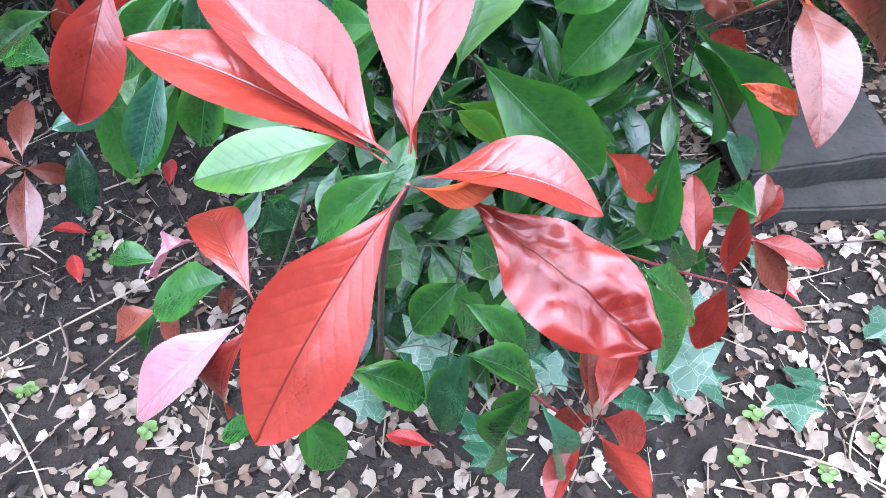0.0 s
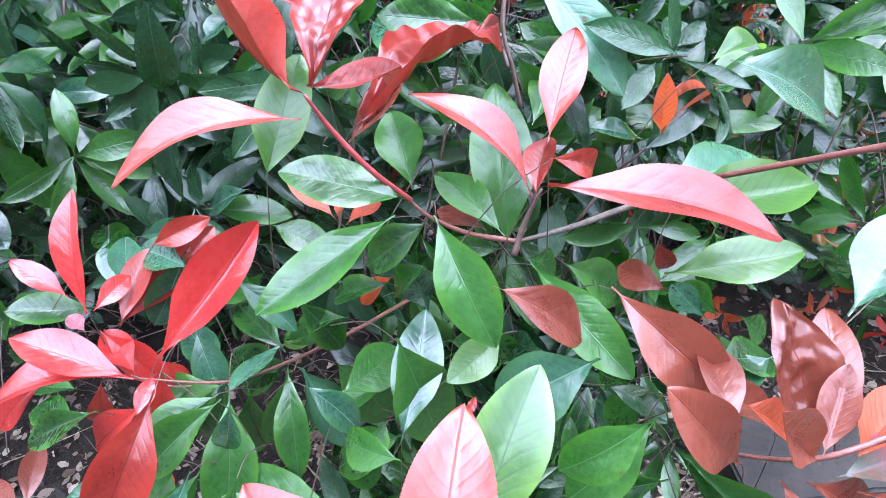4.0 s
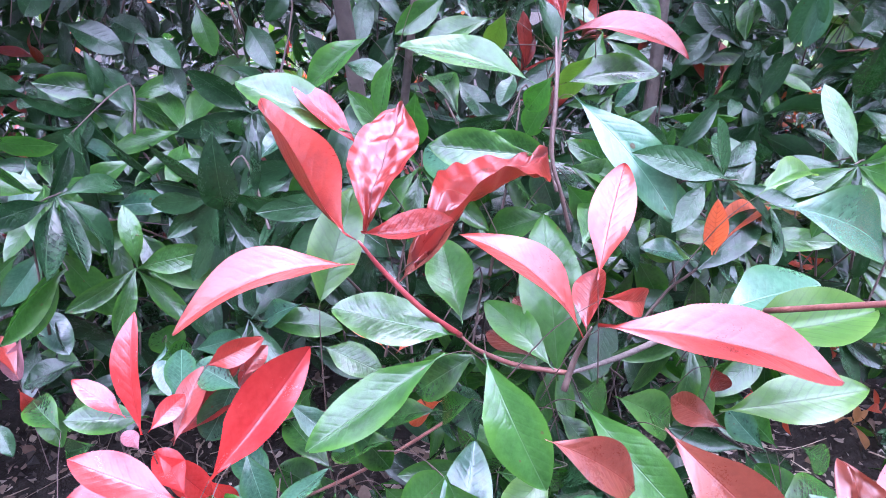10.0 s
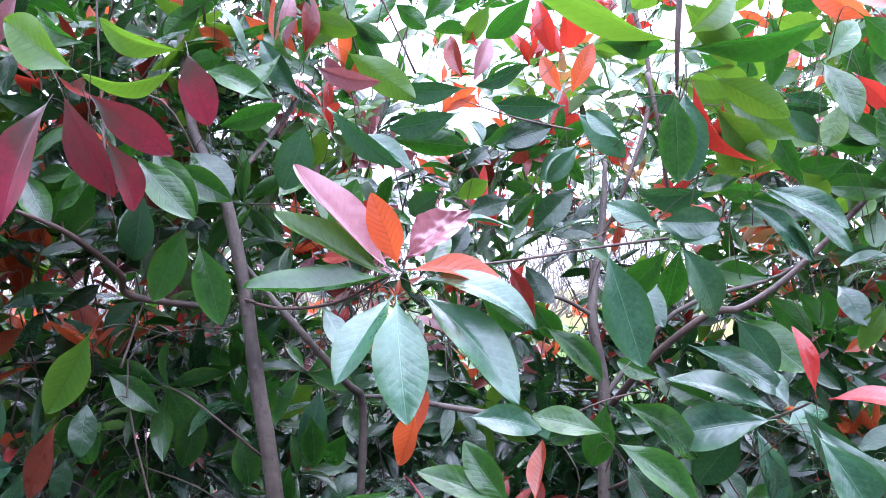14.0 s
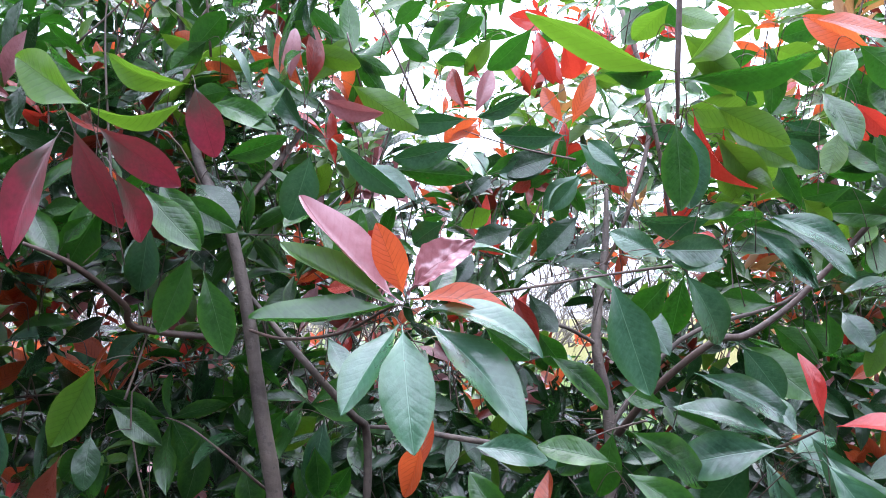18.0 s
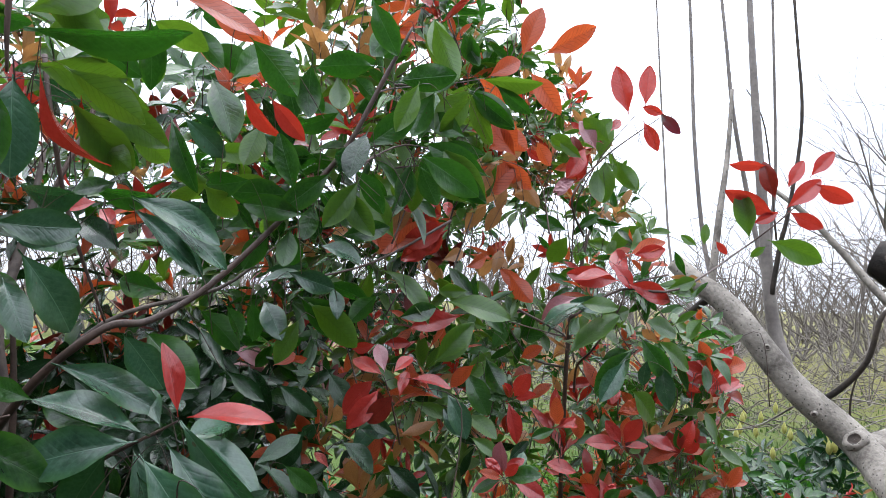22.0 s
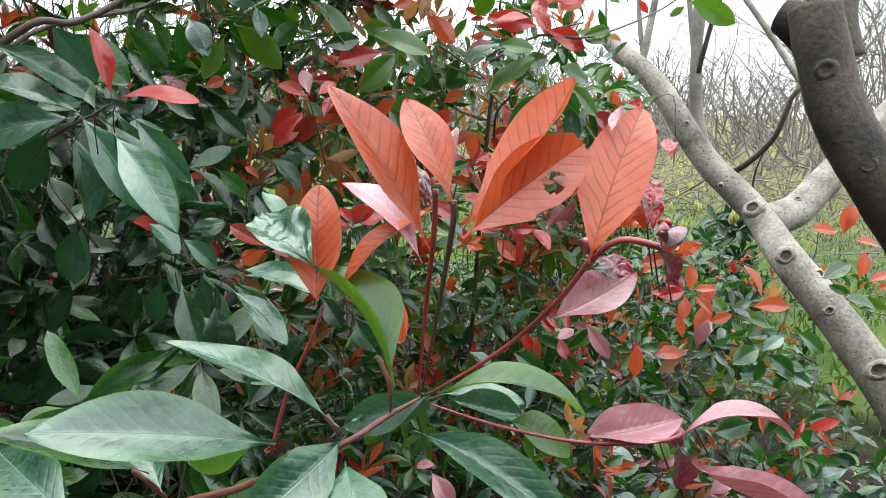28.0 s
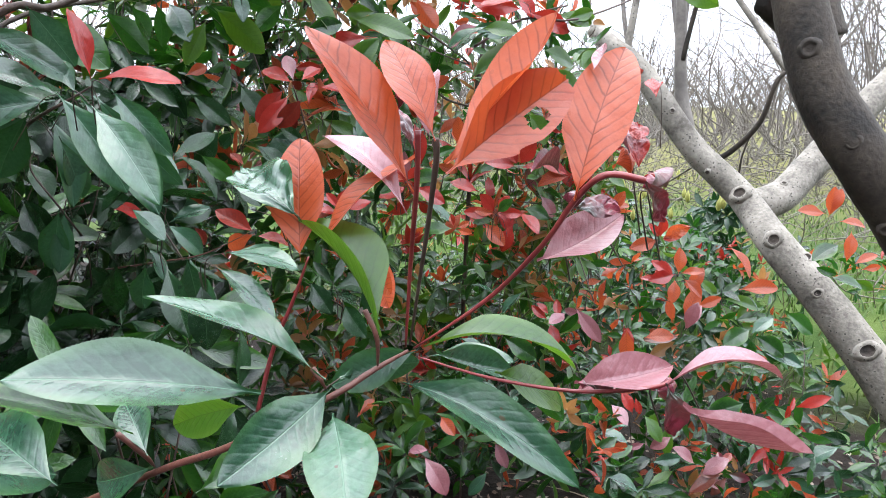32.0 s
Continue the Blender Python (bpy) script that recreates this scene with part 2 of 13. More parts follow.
def bark_material(name, dark, light, rings=0.0, scale=60.0, rough=0.75, relief=0.6):
    m, nt, bsdf = mat_nodes(name)
    tex = nt.nodes.new("ShaderNodeTexCoord")
    big = node(nt, "ShaderNodeTexNoise", Scale=scale * 0.12, Detail=5.0)
    fine = node(nt, "ShaderNodeTexNoise", Scale=scale, Detail=6.0)
    nt.links.new(tex.outputs["Object"], big.inputs["Vector"])
    nt.links.new(tex.outputs["Object"], fine.inputs["Vector"])
    pits = node(nt, "ShaderNodeTexVoronoi", Scale=scale * 0.8)
    nt.links.new(tex.outputs["Object"], pits.inputs["Vector"])
    pit = maths(nt, "MULTIPLY", maths(nt, "LESS_THAN", pits.outputs["Distance"], maths(nt, "MULTIPLY_ADD", fine.outputs["Fac"], 0.5, -0.05)), maths(nt, "GREATER_THAN", big.outputs["Fac"], 0.47))
    tone = maths(nt, "ADD", maths(nt, "MULTIPLY_ADD", big.outputs["Fac"], 2.2, -0.75), maths(nt, "MULTIPLY_ADD", fine.outputs["Fac"], 1.0, -0.4), clamp=True)
    col = mix(nt, tone, dark, light)
    col = mix(nt, maths(nt, "MULTIPLY", pit, rings), col, (dark[0] * 0.4, dark[1] * 0.4, dark[2] * 0.4))
    nt.links.new(col, bsdf.inputs["Base Color"])
    bsdf.inputs["Roughness"].default_value = rough
    bump = node(nt, "ShaderNodeBump", Strength=relief, Distance=0.004)
    nt.links.new(maths(nt, "SUBTRACT", maths(nt, "ADD", fine.outputs["Fac"], big.outputs["Fac"]), maths(nt, "MULTIPLY", pit, 0.6 * rings)), bump.inputs["Height"])
    nt.links.new(bump.outputs["Normal"], bsdf.inputs["Normal"])
    return m


BARK = {
    "r": bark_material("shoot_red", (0.120, 0.012, 0.014), (0.220, 0.032, 0.030), 0.2, 150, 0.4, 0.2),
    "k": bark_material("twig_dark", (0.030, 0.017, 0.013), (0.080, 0.046, 0.034), 0.4, 120, 0.6, 0.4),
    "w": bark_material("stem_grey_brown", (0.028, 0.020, 0.016), (0.095, 0.072, 0.058), 0.5, 90, 0.75, 0.7),
    "n": bark_material("twig_red_brown", (0.070, 0.022, 0.016), (0.150, 0.052, 0.038), 0.5, 140, 0.5, 0.4),
    "b": bark_material("shoot_bronze", (0.090, 0.020, 0.016), (0.160, 0.045, 0.030), 0.2, 150, 0.5, 0.3),
}
STEM_WORDS = {"r": "red", "k": "dark brown", "w": "grey-brown", "n": "red-brown", "b": "bronze"}
PALE_BARK = bark_material("pale_bark", (0.070, 0.060, 0.049), (0.295, 0.266, 0.226), 0.8, 62, 0.85, 1.0)
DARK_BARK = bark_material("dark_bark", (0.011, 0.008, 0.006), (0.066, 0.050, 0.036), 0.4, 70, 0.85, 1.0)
POLE_BARK = bark_material("pole_bark", (0.090, 0.078, 0.070), (0.210, 0.185, 0.165), 0.3, 50, 0.75, 0.4)
SCAR_WOOD = bark_material("scar_wood", (0.014, 0.010, 0.008), (0.060, 0.045, 0.034), 0.3, 90, 0.9, 0.8)
HAZE_TWIG = bark_material("bare_twigs", (0.070, 0.058, 0.050), (0.200, 0.175, 0.155), 0.0, 10, 0.9, 0.0)

# soil, lawn and far meadow on one sheet
GROUND, nt, bsdf = mat_nodes("ground")
tex = nt.nodes.new("ShaderNodeTexCoord")
lump = node(nt, "ShaderNodeTexNoise", Scale=26.0, Detail=8.0)
patch = node(nt, "ShaderNodeTexNoise", Scale=1.7, Detail=5.0)
grain = node(nt, "ShaderNodeTexNoise", Scale=140.0, Detail=3.0)
for n in (lump, patch, grain):
    nt.links.new(tex.outputs["Object"], n.inputs["Vector"])
soil = mix(nt, maths(nt, "MULTIPLY_ADD", lump.outputs["Fac"], 2.0, -0.5, True), (0.0065, 0.0052, 0.0044), (0.030, 0.024, 0.020))
soil = mix(nt, maths(nt, "MULTIPLY_ADD", patch.outputs["Fac"], 1.6, -0.5, True), soil, (0.019, 0.0145, 0.0115))
grass = mix(nt, maths(nt, "MULTIPLY_ADD", patch.outputs["Fac"], 2.4, -0.7, True), (0.022, 0.052, 0.010), (0.070, 0.100, 0.024))
straw = mix(nt, maths(nt, "MULTIPLY_ADD", lump.outputs["Fac"], 2.0, -0.5, True), (0.085, 0.088, 0.030), (0.165, 0.150, 0.055))
xyz = nt.nodes.new("ShaderNodeSeparateXYZ")
nt.links.new(tex.outputs["Object"], xyz.inputs[0])
edge = maths(nt, "ADD", maths(nt, "ADD", xyz.outputs["X"], maths(nt, "MULTIPLY", xyz.outputs["Y"], 0.4)), maths(nt, "MULTIPLY", patch.outputs["Fac"], 1.6))
turf = maths(nt, "MULTIPLY_ADD", edge, 1.2, -5.6, True)
meadow = maths(nt, "MULTIPLY_ADD", edge, 0.12, -1.0, True)
ground_col = mix(nt, turf, soil, mix(nt, meadow, grass, straw))
nt.links.new(ground_col, bsdf.inputs["Base Color"])
bsdf.inputs["Roughness"].default_value = 0.95
bsdf.inputs["IOR"].default_value = 1.2
bump = node(nt, "ShaderNodeBump", Strength=0.9, Distance=0.02)
nt.links.new(maths(nt, "ADD", lump.outputs["Fac"], maths(nt, "MULTIPLY", grain.outputs["Fac"], 0.4)), bump.inputs["Height"])
nt.links.new(bump.outputs["Normal"], bsdf.inputs["Normal"])


def scatter_material(name, stops, rough=0.7, through_part=0.15):
    """Many small pieces in one mesh, each with its own tone out of a row of stops."""
    m, nt, bsdf = mat_nodes(name)
    geo = nt.nodes.new("ShaderNodeNewGeometry")
    row = nt.nodes.new("ShaderNodeValToRGB")
    nt.links.new(geo.outputs["Random Per Island"], row.inputs["Fac"])
    while len(row.color_ramp.elements) < len(stops):
        row.color_ramp.elements.new(0.5)
    for i, (e, c) in enumerate(zip(row.color_ramp.elements, stops)):
        e.position, e.color = i / (len(stops) - 1), (*c, 1)
    tex = nt.nodes.new("ShaderNodeTexCoord")
    fine = node(nt, "ShaderNodeTexNoise", Scale=90.0, Detail=4.0)
    nt.links.new(tex.outputs["Object"], fine.inputs["Vector"])
    col = mix(nt, maths(nt, "MULTIPLY_ADD", fine.outputs["Fac"], 1.4, -0.3, True), mix(nt, 1.0, row.outputs["Color"], (0.55, 0.5, 0.46), "MULTIPLY"), row.outputs["Color"])
    nt.links.new(col, bsdf.inputs["Base Color"])
    bsdf.inputs["Roughness"].default_value = rough
    trans = nt.nodes.new("ShaderNodeBsdfTranslucent")
    nt.links.new(col, trans.inputs["Color"])
    blend = nt.nodes.new("ShaderNodeMixShader")
    blend.inputs[0].default_value = through_part
    nt.links.new(bsdf.outputs[0], blend.inputs[1])
    nt.links.new(trans.outputs[0], blend.inputs[2])
    nt.links.new(blend.outputs[0], nt.nodes["Material Output"].inputs["Surface"])
    return m


LITTER = scatter_material("dry_litter", [(0.07, 0.040, 0.024), (0.15, 0.105, 0.072), (0.24, 0.190, 0.145), (0.34, 0.285, 0.230), (0.13, 0.072, 0.042), (0.21, 0.155, 0.112), (0.42, 0.360, 0.300), (0.10, 0.050, 0.028), (0.18, 0.130, 0.092), (0.28, 0.225, 0.172)])
DRY_STICK = scatter_material("dry_stick", [(0.09, 0.06, 0.045), (0.26, 0.20, 0.14), (0.40, 0.33, 0.24), (0.16, 0.12, 0.09)], 0.85, 0.0)
GRASS = scatter_material("grass_blades", [(0.03, 0.09, 0.012), (0.07, 0.16, 0.02), (0.11, 0.18, 0.035), (0.19, 0.18, 0.07)], 0.6, 0.3)
BUD = scatter_material("bud", [(0.42, 0.44, 0.08), (0.5, 0.5, 0.16)], 0.5, 0.2)
WEED = scatter_material("weed_leaf", [(0.09, 0.17, 0.03), (0.14, 0.23, 0.05)], 0.5, 0.3)
STONE = bark_material("block_stone", (0.006, 0.0046, 0.0036), (0.026, 0.0205, 0.0165), 0.5, 75, 0.95, 0.9)

IVY, nt, bsdf = mat_nodes("ivy_leaf")
uv = nt.nodes.new("ShaderNodeUVMap")
uv.uv_map = "leaf"
web = node(nt, "ShaderNodeTexVoronoi", Scale=5.0)
web.feature = "DISTANCE_TO_EDGE"
nt.links.new(uv.outputs["UV"], web.inputs["Vector"])
vein = maths(nt, "LESS_THAN", web.outputs["Distance"], 0.024)
nt.links.new(mix(nt, maths(nt, "MULTIPLY", vein, 0.45), (0.010, 0.042, 0.018), (0.10, 0.16, 0.10)), bsdf.inputs["Base Color"])
bsdf.inputs["Roughness"].default_value = 0.4


# ---- building helpers ----
def mesh_object(name, verts, faces, material, parent=None, smooth=True, uvs=None):
    me = bpy.data.meshes.new(name)
    me.from_pydata([tuple(map(float, v)) for v in verts], [], faces)
    if uvs is not None:
        layer = me.uv_layers.new(name="leaf")
        loops = np.empty(len(me.loops), dtype=np.int32)
        me.loops.foreach_get("vertex_index", loops)
        layer.data.foreach_set("uv", np.asarray(uvs, dtype=np.float32)[loops].ravel())
    if smooth:
        me.polygons.foreach_set("use_smooth", [True] * len(me.polygons))
    me.materials.append(material)
    ob = new(name, me)
    ob.parent = parent
    return ob


def root(name, place, label, category, group="", kind=""):
    ob = new(name)
    ob.empty_display_size = 0.05
    ob.location = place
    return tagged(ob, label, category, group, kind)


def tube_data(points, radii, sides=8, wobble=0.0, seed=0):
    """Verts and faces of a tapered round stem along a smoothed line."""
    rnd = np.random.RandomState(seed)
    pts = np.asarray(points, float)
    n = len(pts)
    steps = 1 if n == 2 else 5
    line, rad = [], []
    for i in range(n - 1):
        p0, p1, p2, p3 = pts[max(i - 1, 0)], pts[i], pts[i + 1], pts[min(i + 2, n - 1)]
        for k in range(steps):
            u = k / steps
            line.append(0.5 * (2 * p1 + (p2 - p0) * u + (2 * p0 - 5 * p1 + 4 * p2 - p3) * u * u + (3 * p1 - p0 - 3 * p2 + p3) * u ** 3))
            rad.append(radii[i] + (radii[i + 1] - radii[i]) * u)
    line.append(pts[-1])
    rad.append(radii[-1])
    line = np.array(line)
    verts, faces = [], []
    side = np.array([0.31, 0.71, 0.63])
    for i, (p, r) in enumerate(zip(line, rad)):
        d = line[min(i + 1, len(line) - 1)] - line[max(i - 1, 0)]
        d = d / (np.linalg.norm(d) + 1e-9)
        side = side - d * (side @ d)
        side = side / (np.linalg.norm(side) + 1e-9)
        other = np.cross(d, side)
        for k in range(sides):
            a = 2 * math.pi * k / sides
            rr = r * (1 + wobble * rnd.uniform(-1, 1))
            verts.append(p + rr * (math.cos(a) * side + math.sin(a) * other))
    for i in range(len(line) - 1):
        for k in range(sides):
            a, b = i * sides + k, i * sides + (k + 1) % sides
            faces.append((a, b, b + sides, a + sides))
    faces.append(tuple(range(sides))[::-1])
    faces.append(tuple(range((len(line) - 1) * sides, len(line) * sides)))
    return verts, faces


def leaf_data(rows, cols, shape, seed, teeth=0.0):
    """A leaf 1 long in y and 1 wide in x with its stalk at the origin. Shapes: 0 flat, 1 gently arched, 2 drooping,
    3 cupped upwards, 4 twisted, 5 crumpled, 6 broad, 7 rolled, 8 eaten through by insects, 9 curled up like a hook."""
    rnd = np.random.RandomState(seed)
    arch = (0.05, 0.12, 0.30, -0.15, 0.10, 0.12, 0.08, 0.2, -0.1, 0.0)[shape]
    fold = (0.10, 0.13, 0.16, 0.26, 0.10, 0.10, 0.08, 0.42, 0.2, 0.5)[shape]
    twist = (0.1, 0.12, 0.2, 0.15, 0.8, 0.3, 0.1, 0.5, 0.15, 0.9)[shape] * rnd.choice((-1, 1))
    bow = rnd.uniform(-0.05, 0.05)
    ph = rnd.uniform(0, 6.28, 6)
    verts, uvs, faces = [], [], []
    for i in range(rows + 1):
        u = i / rows
        s = max(u - 0.06, 0) / 0.94
        k = 1.03 if shape == 6 else 1.08
        wide = max(0.0, math.sin(math.pi * s ** k)) ** (0.62 if shape == 6 else 0.74) * 0.5
        wide = max(wide * (0.55 + 0.45 * min(1, s * 3.2)) * (1 - 0.35 * max(0, s - 0.8) * 5 * (1 - s)), 0.018 if u < 0.99 else 0.001)
        for j in range(cols + 1):
            v = 2 * j / cols - 1
            w = wide
            if teeth and abs(v) > 0.99 and u > 0.1:
                w = wide * (1 + (teeth if i % 2 else -teeth))
            if shape == 8 and v > 0.5:
                w *= 1 - 0.3 * max(0.0, noise.noise((0.0, u * 5.0, ph[5]))) * (u > 0.4)
            x = v * w
            tw = twist * (u - 0.3)
            z = arch * 4 * u * (1 - u) * 0.5 + fold * abs(x) * (1 - 0.3 * u) * 1.15
            edge = abs(v) ** 2
            z += 0.016 * edge * math.sin(9 * u + ph[0]) * (v > 0) + 0.016 * edge * math.sin(8 * u + ph[1]) * (v <= 0)
            if shape == 5:
                z += 0.055 * noise.noise((1.6 * v, 4.2 * u, ph[2])) + 0.032 * noise.noise((3.5 * v, 10.0 * u, ph[3])) + 0.07 * edge * math.sin(5 * u + ph[4])
                x += 0.03 * noise.noise((0.8 * v, 7.0 * u, ph[5]))
            z += x * math.sin(tw) * 0.4
            y = u
            if shape == 9:
                y, z = math.sin(4.4 * u) / 4.4 - z * math.sin(4.4 * u), (1 - math.cos(4.4 * u)) / 4.4 + z * math.cos(4.4 * u)
            verts.append((x + bow * 4 * u * (1 - u), y, z))
            uvs.append((v * 0.5 + 0.5, u))
    c = cols + 1
    for i in range(rows):
        for j in range(cols):
            if shape == 8 and cols > 4:
                u, v = (i + 0.5) / rows, 2 * (j + 0.5) / cols - 1
                if ((u - 0.63) / 0.075) ** 2 + ((v - 0.42) / 0.3) ** 2 < 1 + 0.5 * noise.noise((u * 20, v * 3, ph[3])) or u > 0.93 + 0.05 * noise.noise((v * 3, 0.0, ph[4])):
                    continue
            a = i * c + j
            faces.append((a, a + 1, a + 1 + c, a + c))
    return verts, faces, uvs


LEAF_MESHES = {}
state = {"count": 0, "branch": None, "shrub": None}


def leaf_mesh(colour, shape, kind):
    key = (colour, shape, kind)
    if key not in LEAF_MESHES:
        v, f, uvs = leaf_data(120, 16 if shape in (5, 8) else 10, shape, 31 * shape + kind, 0.011)
        ob = mesh_object("leaf", v, f, LEAF[colour], None, True, uvs)
        LEAF_MESHES[key] = ob.data
        bpy.data.objects.remove(ob)
    return LEAF_MESHES[key]


def sprig(shrub):
    """The next branch of a shrub; the stems and leaves that follow belong to it."""
    state["shrub"], state["branch"] = shrub, None


def stem(colour, r_tip, r_base, *points):
    """A stem in millimetres of radius, from its tip or fork down to its base."""
    n = len(points)
    radii = [(r_tip + (r_base - r_tip) * i / (n - 1)) / 1000 for i in range(n)]
    radii = [r * 0.85 for r in radii]
    radii[0] *= 0.55
    shift = state["shrub"].location
    v, f = tube_data([Vector(p) - shift for p in points], radii, 8, 0.06, state["count"])
    state["count"] += 1
    ob = mesh_object("branch", v, f, BARK[colour], state["shrub"])
    ob["label"] = STEM_WORDS[colour] + " stem"
    if state["branch"] is None:
        state["branch"] = ob


def leaf(colour, shape, bx, by, bz, tx, ty, tz, nx, ny, nz, wide):
    """One leaf from stalk to tip, with the way that its upper face looks and its width."""
    b, t, n = Vector((bx, by, bz)), Vector((tx, ty, tz)), Vector((nx, ny, nz))
    y = t - b
    size = y.length
    wide = min(wide, 0.48 * size)
    y.normalize()
    x = y.cross(n).normalized()
    z = x.cross(y)
    state["count"] += 1
    ob = new("leaf", leaf_mesh(colour, shape, state["count"] % 3))
    m = Matrix((x * wide, y * size, z * size)).transposed().to_4x4()
    m.translation = b - state["shrub"].location
    ob.parent = state["branch"] or state["shrub"]
    ob.matrix_basis = m
    ob["label"] = LEAF_WORDS[colour] + " leaf"


def twig_leaf(colour, shape, bx, by, bz, tx, ty, tz, nx, ny, nz, wide):
    """One leaf on a thin twig of its own, which comes up to it from below and behind."""
    b, way = Vector((bx, by, bz)), Vector((bx - tx, by - ty, bz - tz))
    out = Vector((bx - 0.2, by, 0)).normalized()
    stem("k", 0.5, 0.8, b, b + 0.3 * way + Vector((0, 0, -0.012)), b + 0.45 * way + 0.05 * out + Vector((0, 0, -0.06)))
    leaf(colour, shape, bx, by, bz, tx, ty, tz, nx, ny, nz, wide)


def foliage(name, whorls, colours, parent, seed, size=(0.07, 0.12), leaves=(5, 9), detail=5, droop=0.15):
    """Whorls of leaves at the given places and ways, one mesh a colour."""
    rnd = np.random.RandomState(seed)
    lots = {c: ([], [], []) for c in set(colours)}
    made = {}
    for place, way in whorls:
        colour = colours[rnd.randint(len(colours))]
        way = np.asarray(way) / np.linalg.norm(way)
        a = np.cross(way, (0.3, 0.5, 0.81))
        a /= np.linalg.norm(a)
        b = np.cross(way, a)
        young = colour in "rcopbmt"
        count = rnd.randint(*leaves) - (1 if young else 0)
        turn = rnd.uniform(0, 6.28)
        for k in range(count):
            ang = turn + 2.4 * k
            spread = rnd.uniform(0.5, 1.1) if young else rnd.uniform(0.9, 1.75)
            d = math.cos(spread) * way + math.sin(spread) * (math.cos(ang) * a + math.sin(ang) * b)
            d[2] -= 0.0 if young else droop
            d /= np.linalg.norm(d)
            up = way - d * (way @ d) + rnd.normal(0, 0.25, 3)
            x = np.cross(d, up)
            x /= np.linalg.norm(x)
            z = np.cross(x, d)
            L = rnd.uniform(*size) * (0.97 if young else 1.06)
            wd = L * rnd.uniform(0.24, 0.36)
            shape = rnd.choice((0, 1, 1, 2, 6, 3))
            key = (shape, rnd.randint(3))
            if key not in made:
                v, f, uvs = leaf_data(detail, 2, key[0], 71 * key[0] + key[1])
                made[key] = (np.array(v), np.array(f), np.array(uvs))
            v, f, uvs = made[key]
            own = colour
            if young and k >= count - 2 and rnd.rand() < 0.4:
                own = "g" if "g" in lots else colour
            V, Fa, U = lots[own]
            base = np.asarray(place) - way * rnd.uniform(0, 0.05)
            Fa.append(f)
            V.append(base + v[:, :1] * wd * x + v[:, 1:2] * L * d + v[:, 2:] * L * z)
            U.append(uvs)
    for c, (V, Fa, U) in lots.items():
        if not V:
            continue
        start = np.cumsum([0] + [len(q) for q in V[:-1]])
        verts = np.concatenate(V) - np.array(parent.location)
        faces = np.concatenate([f + s for f, s in zip(Fa, start)])
        me = bpy.data.meshes.new(name)
        me.vertices.add(len(verts))
        me.vertices.foreach_set("co", verts.astype(np.float32).ravel())
        me.loops.add(faces.size)
        me.loops.foreach_set("vertex_index", faces.astype(np.int32).ravel())
        me.polygons.add(len(faces))
        me.polygons.foreach_set("loop_start", np.arange(0, faces.size, 4, dtype=np.int32))
        me.polygons.foreach_set("use_smooth", np.ones(len(faces), dtype=bool))
        me.update(calc_edges=True)
        layer = me.uv_layers.new(name="leaf")
        layer.data.foreach_set("uv", np.concatenate(U).astype(np.float32)[faces.ravel()].ravel())
        me.materials.append(LEAF[c])
        ob = new(name, me)
        ob.parent = parent
        tagged(ob, LEAF_WORDS[c] + " leaves in whorls", kind="stuff")


def tubes(name, lines, material, parent=None, sides=5):
    """Many thin stems as one mesh."""
    verts, faces = [], []
    shift = Vector(parent.location) if parent else Vector((0, 0, 0))
    for i, (pts, radii) in enumerate(lines):
        v, f = tube_data([Vector(p) - shift for p in pts], radii, sides, 0.0, i)
        k = len(verts)
        verts += v
        faces += [tuple(q + k for q in face) for face in f]
    ob = mesh_object(name, verts, faces, material, parent)
    return tagged(ob, kind="stuff")


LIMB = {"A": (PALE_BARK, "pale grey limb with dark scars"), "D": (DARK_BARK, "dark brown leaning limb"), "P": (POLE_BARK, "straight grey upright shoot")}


def limb(kind, r_tip, r_base, *points):
    """A limb of the old tree, from its tip to its base, radii in millimetres."""
    n = len(points)
    radii = [(r_tip + (r_base - r_tip) * i / (n - 1)) / 1000 for i in range(n)]
    shift = state["shrub"].location
    v, f = tube_data([Vector(p) - shift for p in points], radii, 20, 0.025, state["count"])
    state["count"] += 1
    ob = mesh_object("shoot" if kind == "P" else "limb", v, f, LIMB[kind][0], state["shrub"])
    ob["label"] = LIMB[kind][1]


def knot(x, y, z, dx, dy, dz, r):
    """A pruning scar: a swollen ring of bark round a sunken dark heart."""
    way = Vector((dx, dy, dz)).normalized()
    turn = way.to_track_quat("Z", "Y").to_matrix()
    rnd = random.Random(int(x * 1000))
    r *= 0.62
    rings = ((1.25, -0.6), (1.1, -0.25), (0.95, -0.08), (0.78, 0.04), (0.62, 0.0), (0.5, -0.12), (0.3, -0.2), (0.02, -0.16))
    verts, faces, n = [], [], 24
    for k, (rr, h) in enumerate(rings):
        for i in range(n):
            a = 2 * math.pi * i / n
            q = rr * r * (1 + 0.1 * math.sin(2 * a + x * 9) + 0.03 * math.sin(5 * a + y * 20) + rnd.uniform(-0.03, 0.03))
            verts.append(Vector((x, y, z)) + turn @ Vector((q * math.cos(a), q * math.sin(a) * 0.85, h * r)) - state["shrub"].location)
    for k in range(len(rings) - 1):
        for i in range(n):
            faces.append((k * n + i, k * n + (i + 1) % n, (k + 1) * n + (i + 1) % n, (k + 1) * n + i))
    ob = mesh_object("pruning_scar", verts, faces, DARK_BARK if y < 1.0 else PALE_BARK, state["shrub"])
    ob.data.materials.append(SCAR_WOOD)
    for p in ob.data.polygons:
        p.material_index = 1 if p.index >= 4 * n else 0
    ob["label"] = "ringed pruning scar with a dark heart"


